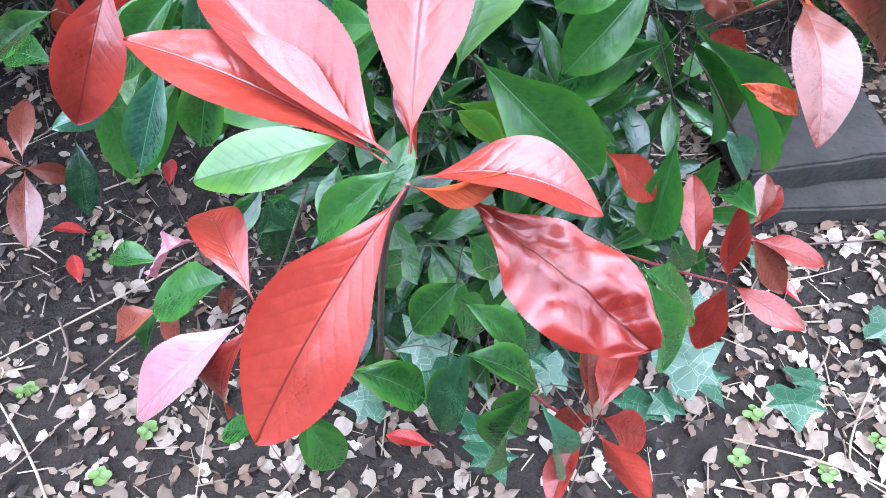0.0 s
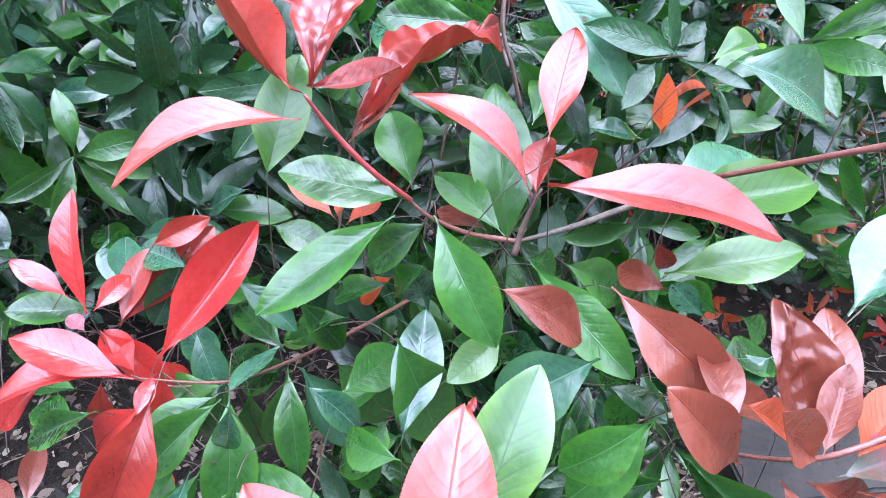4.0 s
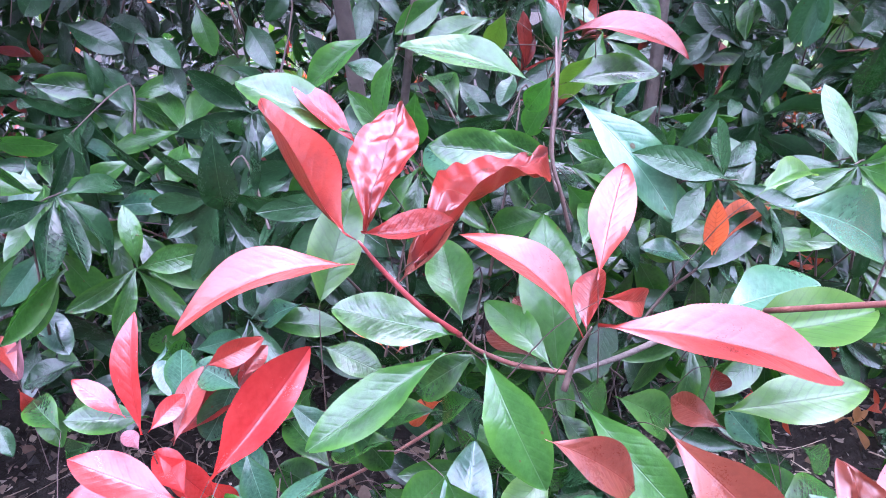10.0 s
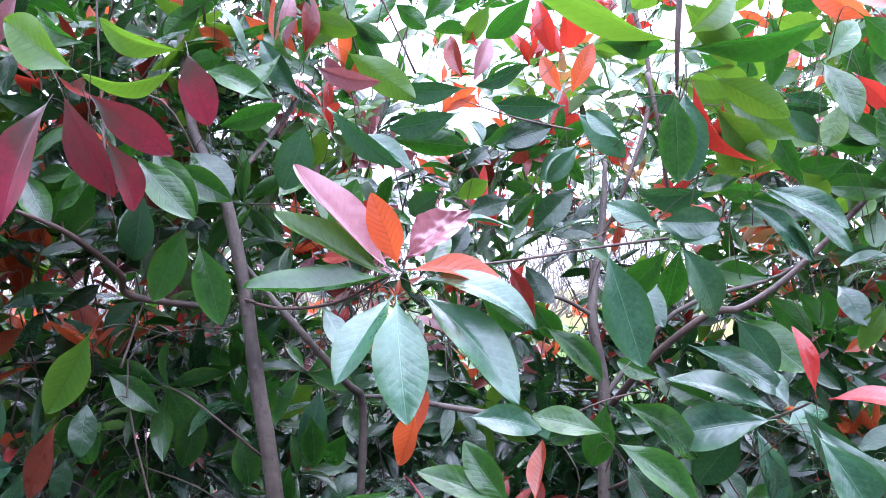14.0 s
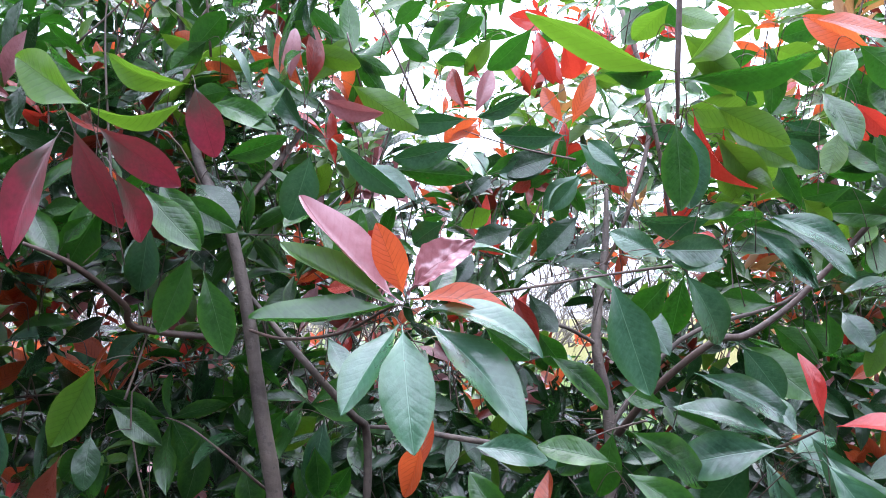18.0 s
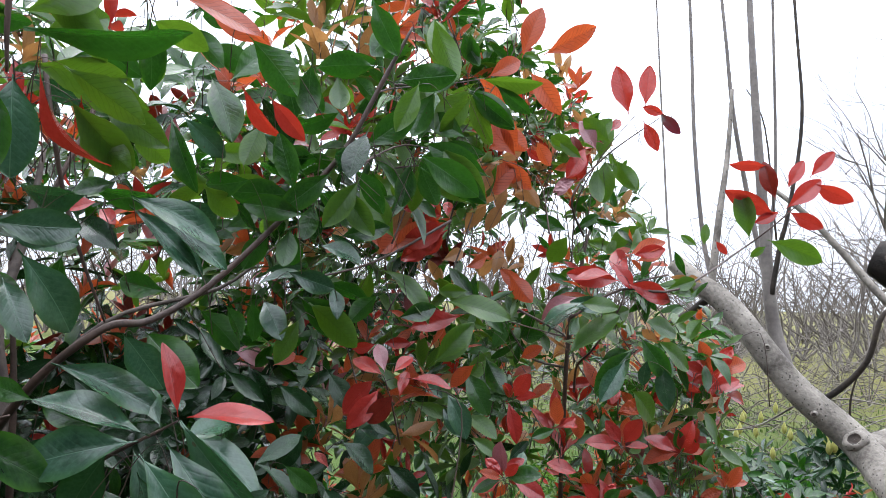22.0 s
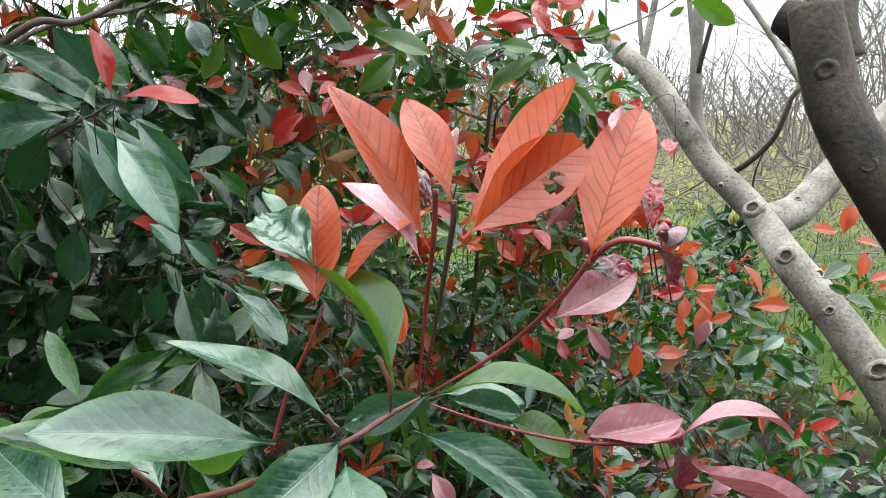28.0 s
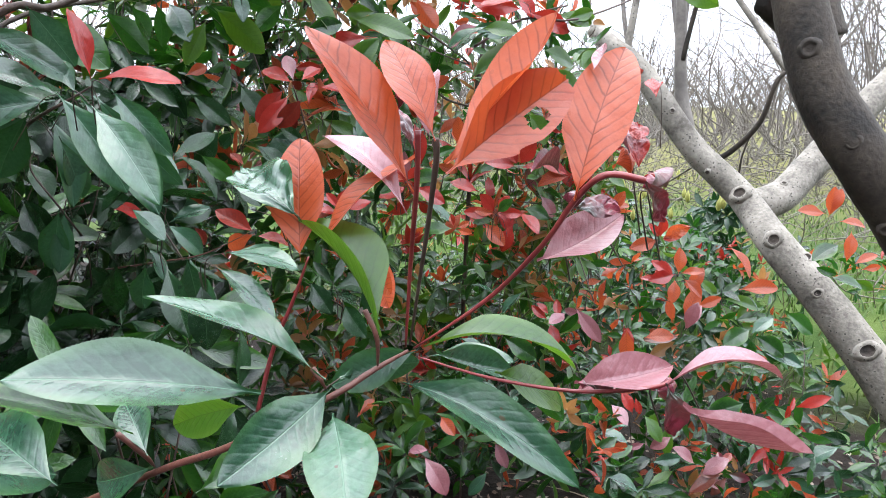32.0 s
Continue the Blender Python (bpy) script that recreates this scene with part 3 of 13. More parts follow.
# ---- ground ----
def ground_height(x, y):
    return 0.012 * noise.noise((x * 3.1, y * 3.1, 0.0)) + 0.006 * noise.noise((x * 11.0, y * 11.0, 4.0))


lines = [-800, -300, -100, -40, -15, -6, -3.5] + [-2 + 0.05 * i for i in range(91)] + [3.5, 6, 10, 20, 40, 100, 300, 800]
verts = [(x, y, ground_height(x, y) if abs(x) < 5 and abs(y) < 5 else 0.0) for y in lines for x in lines]
c = len(lines)
faces = [(j * c + i, j * c + i + 1, (j + 1) * c + i + 1, (j + 1) * c + i) for j in range(c - 1) for i in range(c - 1)]
ground = mesh_object("ground", verts, faces, GROUND)
tagged(ground, "dark crumbly soil running into grass and yellowed meadow", "ground", kind="structure")

# added wall behind the path, out of view: closes the place, blocks low sky light
wall = new("light_block_wall")
tagged(wall, "plain dark wall behind the path, added unseen to block low sky light", "wall", kind="structure")
wall.location = (0.5, -2.7, 0.0)
for name, low, high, thick in (("wall_body", 0.0, 2.7, 0.22), ("coping", 2.703, 2.78, 0.30)):
    verts = [(x, y, z) for x in (-8, 8) for y in (-thick / 2, thick / 2) for z in (low, high)]
    faces = [(0, 1, 3, 2), (4, 6, 7, 5), (0, 4, 5, 1), (2, 3, 7, 6), (0, 2, 6, 4), (1, 5, 7, 3)]
    mesh_object(name, verts, faces, bark_material(name, (0.030, 0.028, 0.022), (0.085, 0.076, 0.062), 0.3, 12, 0.9, 0.5), wall, False)

# fallen leaves
rnd = np.random.RandomState(5)
verts, faces = [], []
petal, pf, _ = leaf_data(7, 2, 6, 3)
petal = np.array(petal)
for i in range(10500):
    x, y = rnd.normal(0.9, 1.7), rnd.normal(1.1, 1.2)
    if i > 4500:
        x, y = rnd.normal(0.15, 0.75), rnd.normal(0.7, 0.5)
    bare = noise.noise((x * 1.9 + 3, y * 1.9, 2.0))
    if bare + 0.2 * x < -0.06 and rnd.rand() < 0.6:
        continue
    L, wd = rnd.uniform(0.013, 0.044) * rnd.uniform(0.6, 1.0), rnd.uniform(0.45, 0.78)
    m = Euler((rnd.normal(0, 0.32), rnd.normal(0, 0.32) + (math.pi if rnd.rand() < 0.5 else 0), rnd.uniform(0, 6.28))).to_matrix()
    rot = np.array(m)
    q = (petal * (L * wd, L, L * rnd.uniform(0.5, 2.5))) @ rot.T
    q[:, :2] += rnd.normal(0, 0.03 * L, (len(q), 2))
    q += (x, y, ground_height(x, y) + 0.004 - min(q[:, 2].min(), 0) * 0.7)
    k = len(verts)
    verts += list(q)
    faces += [tuple(a + k for a in f) for f in pf]
litter = mesh_object("fallen_leaves", verts, faces, LITTER)
tagged(litter, "pale dry fallen leaves scattered over the soil", "leaf litter", kind="stuff")

# crumbs of soil and bark
rnd = np.random.RandomState(6)
verts, faces = [], []
for i in range(13000):
    x, y, s = rnd.uniform(-1.3, 1.6), rnd.uniform(0.0, 1.9), 0.0015 + 0.010 * rnd.rand() ** 2.5
    q = rnd.normal(0, 1, (4, 3)) * s + (x, y, ground_height(x, y) + s * 0.6)
    k = len(verts)
    verts += list(q)
    faces += [(k, k + 1, k + 2), (k, k + 2, k + 3), (k, k + 3, k + 1), (k + 1, k + 3, k + 2)]
crumbs = mesh_object("soil_crumbs", verts, faces, scatter_material("crumbs", [(0.010, 0.007, 0.005), (0.04, 0.028, 0.02), (0.09, 0.065, 0.05), (0.02, 0.014, 0.01), (0.012, 0.008, 0.006), (0.06, 0.04, 0.03), (0.30, 0.26, 0.22)], 0.9, 0.0), None, False)
tagged(crumbs, "crumbs of dark soil and bark", "soil", kind="stuff")

# dry sticks
rnd = np.random.RandomState(8)
sticks = []
for i in range(240):
    x, y, a, L = rnd.normal(0.2, 1.1), rnd.normal(0.9, 0.8), rnd.uniform(0, 6.28), rnd.uniform(0.06, 0.4)
    p = [(x + L * k * math.cos(a + 0.4 * k * rnd.normal()), y + L * k * math.sin(a + 0.4 * k * rnd.normal()), 0.012 + 0.02 * rnd.rand()) for k in (0, 0.5, 1)]
    r = rnd.uniform(0.0007, 0.0026)
    sticks.append((p, (r, r * 0.9, r * 0.5)))
for i in range(1500):
    x, y, a, L = rnd.normal(0.15, 0.75), rnd.normal(0.7, 0.5), rnd.uniform(0, 6.28), rnd.uniform(0.01, 0.06)
    z = ground_height(x, y) + 0.003 + 0.006 * rnd.rand()
    r = rnd.uniform(0.0006, 0.0022)
    sticks.append((((x, y, z), (x + L * math.cos(a), y + L * math.sin(a), z + 0.004 * rnd.normal())), (r, r * 0.7)))
ob = tubes("dry_sticks", sticks, DRY_STICK)
tagged(ob, "thin dry sticks and stalks lying on the soil", "sticks")

# ---- shrubs ----
SHRUBS = {
    "photinia_shrub_front": root("photinia_shrub", (0.0, 0.75, 0.0), "red-leaved photinia shoots low over the leaf litter", "shrub", "photinia shrubs"),
    "photinia_shrub": root("photinia_shrub", (-0.25, 1.1, 0.0), "photinia shrub with red tips and glossy green leaves", "shrub", "photinia shrubs"),
    "photinia_shrub_rear": root("photinia_shrub", (0.05, 1.4, 0.0), "tall photinia shrub, green leaves against the white sky", "shrub", "photinia shrubs"),
    "photinia_shrub_right": root("photinia_shrub", (1.15, 1.75, 0.0), "photinia shrub full of orange and scarlet young leaves", "shrub", "photinia shrubs"),
    "photinia_shrub_low": root("photinia_shrub", (0.3, 0.6, 0.0), "photinia branch with orange backlit young leaves", "shrub", "photinia shrubs"),
}
SHRUBS["old_tree"] = root("old_tree", (5.3, 1.2, 0.0), "leaning pale-barked pollard tree with pruning scars, leafless", "tree")

# ivy: lobed dark leaves with pale veins
lobes = ((0, 0), (0.22, -0.12), (0.48, 0.02), (0.34, 0.3), (0.52, 0.5), (0.24, 0.56), (0.0, 1.0))
outline = list(lobes) + [(-px, py) for px, py in lobes[-2:0:-1]]
verts = [(0, 0.4, 0.03)] + [(px, py, 0.06 * abs(px) - 0.12 * py * py) for px, py in outline]
faces = [(0, i + 1, (i + 1) % len(outline) + 1) for i in range(len(outline))]
IVY_OB = mesh_object("ivy_leaf", verts, faces, IVY, None, False, [(px + 0.5, py) for px, py, _ in verts])
IVY_MESH = IVY_OB.data
bpy.data.objects.remove(IVY_OB)
ivy = root("ivy_plant", (0.35, 0.75, 0.0), "creeping ivy with pale-veined dark green leaves on the soil", "ivy")
verts, faces = tube_data([(-0.45, -0.02, 0.03), (-0.2, 0.06, 0.05), (0.1, 0.02, 0.04), (0.5, 0.06, 0.02)], (0.002, 0.0025, 0.0025, 0.0015), 6)
mesh_object("ivy_stem", verts, faces, BARK["k"], ivy)


def ivy_leaf(x, y, z, size, turn):
    ob = new("ivy_leaf", IVY_MESH)
    ob.parent = ivy
    ob.matrix_basis = pose(x - 0.35, y - 0.75, max(z, 0.03), 18, random.Random(turn).uniform(-20, 20), turn) @ Matrix.Scale(size, 4)


def weed(x, y):
    """A seedling with a few round leaves."""
    rnd = random.Random(int(1000 * (x + 7 * y)))
    base = root("seedling", (x, y, 0.004), "tiny bright green seedling sprouting from the soil", "weed", "seedlings")
    verts, faces = tube_data([(0, 0, 0), (0.001, 0, 0.012)], (0.0008, 0.0006), 5)
    mesh_object("stalk", verts, faces, WEED, base)
    for i in range(4):
        a, r, n = i * 1.57 + rnd.uniform(-0.4, 0.4), rnd.uniform(0.005, 0.010), 10
        cx, cy = 0.009 * math.cos(a), 0.009 * math.sin(a)
        ring = [(cx + r * math.cos(6.283 * k / n), cy + r * 0.8 * math.sin(6.283 * k / n), 0.014 + rnd.uniform(0, 0.003)) for k in range(n)]
        mesh_object("seed_leaf", [(cx, cy, 0.011)] + ring, [(0, k + 1, (k + 1) % n + 1) for k in range(n)], WEED, base)


def fallen_red_leaf(x, y, turn):
    ob = new("fallen_red_leaf", leaf_mesh("c", 1, 0))
    ob.matrix_basis = pose(x, y, 0.022, 4, 6, turn) @ Matrix.Diagonal((0.028, 0.075, 0.075, 1))
    tagged(ob, "fallen scarlet leaf lying on the litter", "leaf", "fallen red leaves")


shrub = SHRUBS["photinia_shrub_front"]
sprig(shrub)
stem("k", 2.5, 3.5, (0.031,0.164,0.844), (0.006,0.224,0.715), (-0.026,0.318,0.437))
leaf("r",1,0.030,0.161,0.845, -0.042,0.097,0.738, -0.27,-0.74,0.62,0.052)
leaf("r",1,0.032,0.171,0.854, 0.044,0.287,0.916, 0.03,-0.47,0.88,0.045)
leaf("r",3,0.024,0.171,0.854, -0.065,0.253,0.890, 0.26,-0.14,0.95,0.047)
leaf("r",1,0.022,0.175,0.845, -0.092,0.218,0.874, 0.22,-0.08,0.97,0.045)
leaf("r",2,0.037,0.160,0.851, 0.108,0.145,0.848, 0.07,0.14,0.99,0.041)
leaf("r",5,0.054,0.162,0.838, 0.134,0.119,0.790, 0.34,-0.35,0.87,0.052)
leaf("o",2,0.032,0.155,0.853, 0.072,0.157,0.860, 0.04,-1.00,-0.01,0.015)
leaf("r",7,0.034,0.182,0.840, 0.046,0.215,0.871, -0.87,-0.12,0.47,0.015)
leaf("y",1,0.048,0.271,0.812, 0.090,0.351,0.888, 0.04,-0.70,0.71,0.047)
stem("k", 0.45, 0.75, (-0.025,0.299,0.740), (-0.004,0.326,0.702), (0.010,0.347,0.654))
leaf("y",6,-0.021,0.300,0.740, -0.120,0.278,0.723, -0.09,-0.31,0.95,0.044)
leaf("g",1,0.019,0.264,0.754, -0.045,0.266,0.680, -0.65,-0.51,0.56,0.031)
leaf("g",1,0.059,0.318,0.792, 0.149,0.324,0.684, 0.38,-0.89,0.26,0.056)
stem("k", 0.45, 0.75, (-0.006,0.437,0.733), (-0.007,0.435,0.685), (-0.007,0.437,0.617))
leaf("l",0,-0.006,0.434,0.730, 0.011,0.513,0.807, 0.02,-0.70,0.72,0.043)
stem("k", 0.45, 0.75, (0.045,0.314,0.758), (0.036,0.328,0.732), (0.023,0.356,0.654))
leaf("y",7,0.043,0.312,0.761, 0.087,0.338,0.689, 0.86,-0.26,0.43,0.028)
stem("k", 0.45, 0.75, (0.221,0.437,0.720), (0.218,0.474,0.714), (0.214,0.538,0.670))
leaf("g",7,0.220,0.438,0.724, 0.267,0.429,0.618, 0.59,-0.74,0.32,0.037)
stem("k", 0.45, 0.75, (0.222,0.411,0.740), (0.230,0.433,0.714), (0.247,0.466,0.643))
leaf("g",7,0.220,0.412,0.743, 0.297,0.384,0.627, 0.64,-0.53,0.55,0.046)
stem("k", 0.45, 0.75, (0.219,0.382,0.667), (0.243,0.412,0.655), (0.280,0.459,0.604))
leaf("g",7,0.219,0.383,0.670, 0.212,0.358,0.571, -0.31,-0.92,0.25,0.035)
stem("k", 0.45, 0.75, (0.158,0.349,0.682), (0.143,0.372,0.655), (0.128,0.399,0.600))
leaf("r",0,0.156,0.348,0.685, 0.206,0.356,0.624, 0.62,-0.66,0.43,0.031)
stem("k", 0.45, 0.75, (-0.062,0.440,0.627), (-0.034,0.456,0.590), (-0.006,0.476,0.522))
leaf("g",1,-0.058,0.440,0.626, -0.193,0.457,0.649, 0.09,-0.44,0.89,0.052)
stem("k", 0.45, 0.75, (-0.138,0.431,0.552), (-0.129,0.474,0.532), (-0.119,0.539,0.467))
leaf("g",1,-0.136,0.433,0.554, -0.177,0.395,0.518, 0.15,-0.75,0.64,0.027)
stem("k", 0.45, 0.75, (-0.007,0.315,0.660), (-0.027,0.310,0.620), (-0.049,0.307,0.555))
leaf("g",1,-0.009,0.313,0.657, 0.015,0.352,0.695, 0.07,-0.71,0.70,0.024)
stem("k", 0.45, 0.75, (-0.237,0.493,0.659), (-0.256,0.498,0.631), (-0.290,0.512,0.557))
leaf("g",1,-0.239,0.491,0.656, -0.194,0.538,0.700, 0.32,-0.79,0.52,0.031)
stem("k", 0.45, 0.75, (-0.240,0.446,0.555), (-0.237,0.442,0.516), (-0.235,0.441,0.417))
leaf("g",1,-0.238,0.442,0.553, -0.278,0.536,0.590, 0.18,-0.29,0.94,0.036)
stem("k", 0.45, 0.75, (-0.295,0.459,0.541), (-0.301,0.466,0.502), (-0.312,0.486,0.405))
leaf("g",1,-0.295,0.455,0.540, -0.314,0.555,0.565, 0.23,-0.19,0.96,0.035)
stem("k", 0.45, 0.75, (0.040,0.333,0.514), (0.036,0.342,0.480), (0.031,0.357,0.404))
leaf("g",6,0.039,0.332,0.518, 0.073,0.350,0.440, 0.82,-0.51,0.24,0.042)
stem("k", 0.45, 0.75, (0.017,0.347,0.459), (0.001,0.348,0.427), (-0.015,0.353,0.371))
leaf("g",6,0.015,0.344,0.461, 0.056,0.404,0.435, 0.55,-0.02,0.83,0.042)
stem("k", 0.45, 0.75, (0.085,0.304,0.458), (0.068,0.297,0.422), (0.038,0.290,0.320))
leaf("g",6,0.083,0.300,0.457, 0.126,0.374,0.477, -0.00,-0.25,0.97,0.040)
leaf("g",1,0.107,0.223,0.565, 0.090,0.227,0.476, -0.61,-0.79,0.08,0.034)
stem("k", 0.45, 0.75, (0.054,0.318,0.431), (0.067,0.355,0.410), (0.088,0.417,0.334))
leaf("g",6,0.055,0.319,0.435, 0.030,0.292,0.338, -0.53,-0.77,0.35,0.045)
stem("k", 0.45, 0.75, (-0.044,0.250,0.523), (-0.071,0.258,0.494), (-0.111,0.272,0.415))
leaf("y",1,-0.047,0.250,0.525, 0.022,0.266,0.447, 0.75,-0.27,0.60,0.040)
stem("k", 0.45, 0.75, (-0.091,0.239,0.485), (-0.113,0.241,0.445), (-0.143,0.244,0.355))
leaf("g",1,-0.091,0.239,0.489, -0.071,0.227,0.374, 0.59,-0.79,0.19,0.041)
stem("k", 0.45, 0.75, (0.171,0.238,0.679), (0.154,0.270,0.672), (0.121,0.336,0.619))
leaf("g",1,0.170,0.238,0.683, 0.205,0.231,0.570, 0.72,-0.65,0.26,0.038)
stem("k", 0.45, 0.75, (0.189,0.287,0.620), (0.170,0.312,0.610), (0.141,0.355,0.565))
leaf("g",6,0.187,0.287,0.624, 0.248,0.299,0.539, 0.81,-0.17,0.56,0.045)
stem("k", 0.45, 0.75, (0.242,0.376,0.547), (0.244,0.401,0.525), (0.251,0.443,0.463))
leaf("g",0,0.240,0.375,0.550, 0.274,0.392,0.482, 0.31,-0.95,-0.09,0.031)
stem("k", 0.45, 0.75, (0.124,0.313,0.491), (0.146,0.316,0.463), (0.175,0.325,0.399))
leaf("g",0,0.126,0.310,0.493, 0.096,0.351,0.460, -0.61,0.18,0.77,0.023)
stem("k", 0.45, 0.75, (-0.000,0.363,0.546), (0.029,0.389,0.518), (0.055,0.414,0.471))
leaf("g",6,0.001,0.363,0.549, -0.027,0.374,0.478, -0.65,-0.75,0.14,0.036)
stem("k", 0.45, 0.75, (0.057,0.334,0.599), (0.052,0.342,0.568), (0.047,0.355,0.497))
leaf("g",6,0.055,0.334,0.602, 0.088,0.349,0.532, 0.77,-0.60,0.23,0.038)
stem("k", 0.45, 0.75, (-0.126,0.443,0.489), (-0.119,0.428,0.444), (-0.112,0.413,0.365))
leaf("g",0,-0.124,0.440,0.491, -0.160,0.497,0.464, -0.45,0.12,0.88,0.029)
stem("k", 0.45, 0.75, (-0.200,0.430,0.778), (-0.205,0.480,0.779), (-0.214,0.549,0.748))
leaf("r",2,-0.199,0.432,0.782, -0.245,0.374,0.683, 0.33,-0.87,0.36,0.049)
sprig(shrub)
stem("k", 0.8, 1.3, (-0.082,0.218,0.662), (-0.087,0.305,0.608), (-0.089,0.414,0.575))
leaf("r",2,-0.080,0.218,0.674, -0.133,0.308,0.660, -0.11,0.09,0.99,0.036)
leaf("p",1,-0.085,0.210,0.667, -0.179,0.180,0.580, -0.58,-0.34,0.74,0.042)
leaf("r",2,-0.077,0.204,0.674, -0.111,0.190,0.572, -0.66,-0.69,0.31,0.035)
stem("k", 0.45, 0.75, (-0.116,0.261,0.636), (-0.103,0.288,0.617), (-0.083,0.345,0.542))
leaf("g",6,-0.112,0.260,0.639, -0.193,0.278,0.576, -0.63,-0.17,0.76,0.045)
stem("k", 0.45, 0.75, (-0.219,0.349,0.542), (-0.210,0.353,0.510), (-0.203,0.360,0.452))
leaf("g",1,-0.216,0.347,0.544, -0.287,0.380,0.509, -0.46,-0.07,0.89,0.027)
stem("k", 0.45, 0.75, (-0.162,0.312,0.616), (-0.155,0.329,0.591), (-0.148,0.359,0.518))
leaf("p",5,-0.159,0.312,0.619, -0.215,0.318,0.564, -0.69,-0.03,0.72,0.034)
stem("k", 0.45, 0.75, (-0.188,0.272,0.578), (-0.184,0.284,0.549), (-0.182,0.305,0.468))
leaf("b",1,-0.185,0.272,0.581, -0.247,0.283,0.521, -0.69,-0.28,0.67,0.028)
stem("k", 0.45, 0.75, (-0.171,0.251,0.556), (-0.163,0.242,0.508), (-0.155,0.234,0.401))
leaf("b",0,-0.169,0.248,0.557, -0.200,0.297,0.543, -0.43,-0.02,0.90,0.019)
stem("k", 0.45, 0.75, (-0.213,0.263,0.527), (-0.208,0.264,0.479), (-0.201,0.270,0.382))
leaf("g",1,-0.212,0.259,0.528, -0.225,0.317,0.512, -0.30,0.19,0.93,0.020)
stem("k", 0.45, 0.75, (-0.125,0.287,0.589), (-0.093,0.302,0.559), (-0.052,0.321,0.490))
leaf("b",0,-0.123,0.287,0.593, -0.149,0.293,0.548, -0.68,-0.67,0.29,0.017)
sprig(shrub)
stem("r", 1.2, 2.0, (0.300,0.359,0.505), (0.265,0.384,0.488), (0.208,0.427,0.464))
leaf("r",0,0.300,0.359,0.505, 0.287,0.336,0.425, -0.47,-0.82,0.32,0.034)
leaf("r",0,0.304,0.358,0.504, 0.357,0.308,0.505, -0.26,-0.26,0.93,0.028)
leaf("r",3,0.300,0.359,0.505, 0.292,0.384,0.588, 0.16,-0.94,0.30,0.028)
leaf("r",0,0.279,0.390,0.494, 0.290,0.488,0.514, -0.16,-0.18,0.97,0.033)
stem("k", 0.45, 0.75, (0.335,0.408,0.507), (0.313,0.417,0.481), (0.289,0.430,0.427))
leaf("r",0,0.332,0.408,0.509, 0.416,0.407,0.471, 0.39,-0.28,0.88,0.029)
leaf("b",0,0.329,0.414,0.515, 0.381,0.392,0.442, 0.28,-0.84,0.46,0.031)
leaf("b",0,0.335,0.420,0.521, 0.350,0.465,0.541, -0.26,-0.32,0.91,0.021)
leaf("r",3,0.330,0.410,0.525, 0.369,0.465,0.524, 0.05,-0.02,1.00,0.024)
sprig(shrub)
stem("k", 0.45, 0.75, (0.167,0.223,0.514), (0.154,0.196,0.480), (0.141,0.172,0.426))
leaf("r",1,0.165,0.219,0.515, 0.201,0.297,0.500, 0.09,0.15,0.99,0.033)
leaf("b",3,0.160,0.219,0.515, 0.171,0.308,0.497, 0.38,0.14,0.92,0.029)
leaf("r",0,0.162,0.218,0.513, 0.135,0.236,0.458, -0.88,-0.34,0.33,0.025)
leaf("r",0,0.165,0.219,0.515, 0.218,0.233,0.442, 0.77,-0.41,0.48,0.036)
stem("r", 1.2, 2.0, (0.163,0.217,0.512), (0.141,0.238,0.477), (0.122,0.277,0.433))
sprig(shrub)
stem("n", 1.6, 2.8, (0.235,0.470,0.699), (0.246,0.369,0.794), (0.257,0.325,0.842), (0.282,0.320,0.862), (0.311,0.324,0.877))
leaf("b",2,0.236,0.319,0.829, 0.235,0.236,0.796, 0.03,-0.74,0.68,0.035)
leaf("o",5,0.238,0.271,0.787, 0.202,0.267,0.812, 0.48,-0.63,0.60,0.014)
leaf("b",3,0.253,0.316,0.848, 0.202,0.282,0.921, 0.68,-0.73,0.13,0.031)
leaf("b",3,0.256,0.319,0.850, 0.277,0.359,0.888, -0.30,-0.57,0.77,0.024)
leaf("o",3,0.272,0.314,0.857, 0.345,0.387,0.841, 0.15,0.07,0.99,0.033)
leaf("m",0,0.259,0.305,0.849, 0.357,0.363,0.806, 0.47,-0.16,0.87,0.039)
leaf("b",2,0.264,0.294,0.850, 0.356,0.320,0.767, 0.68,-0.40,0.62,0.040)
leaf("b",1,0.246,0.309,0.840, 0.314,0.338,0.772, 0.70,-0.52,0.48,0.032)
leaf("b",1,0.230,0.359,0.797, 0.165,0.339,0.882, 0.55,-0.80,0.24,0.042)
leaf("b",1,0.230,0.370,0.808, 0.232,0.473,0.814, 0.19,-0.06,0.98,0.033)
stem("k", 0.45, 0.75, (0.284,0.418,0.770), (0.286,0.423,0.730), (0.287,0.431,0.674))
leaf("b",0,0.285,0.414,0.771, 0.263,0.494,0.755, -0.54,0.02,0.84,0.031)
stem("k", 0.45, 0.75, (0.326,0.543,0.707), (0.347,0.548,0.670), (0.366,0.555,0.618))
leaf("g",0,0.328,0.540,0.707, 0.286,0.616,0.703, -0.73,-0.37,0.58,0.035)
stem("k", 0.45, 0.75, (0.286,0.464,0.686), (0.300,0.477,0.660), (0.321,0.504,0.591))
leaf("r",0,0.287,0.460,0.687, 0.272,0.514,0.667, -0.60,0.14,0.78,0.023)
stem("k", 0.45, 0.75, (0.274,0.318,0.645), (0.276,0.328,0.610), (0.278,0.352,0.522))
leaf("g",2,0.274,0.314,0.647, 0.267,0.371,0.618, -0.51,0.33,0.80,0.025)
sprig(shrub)
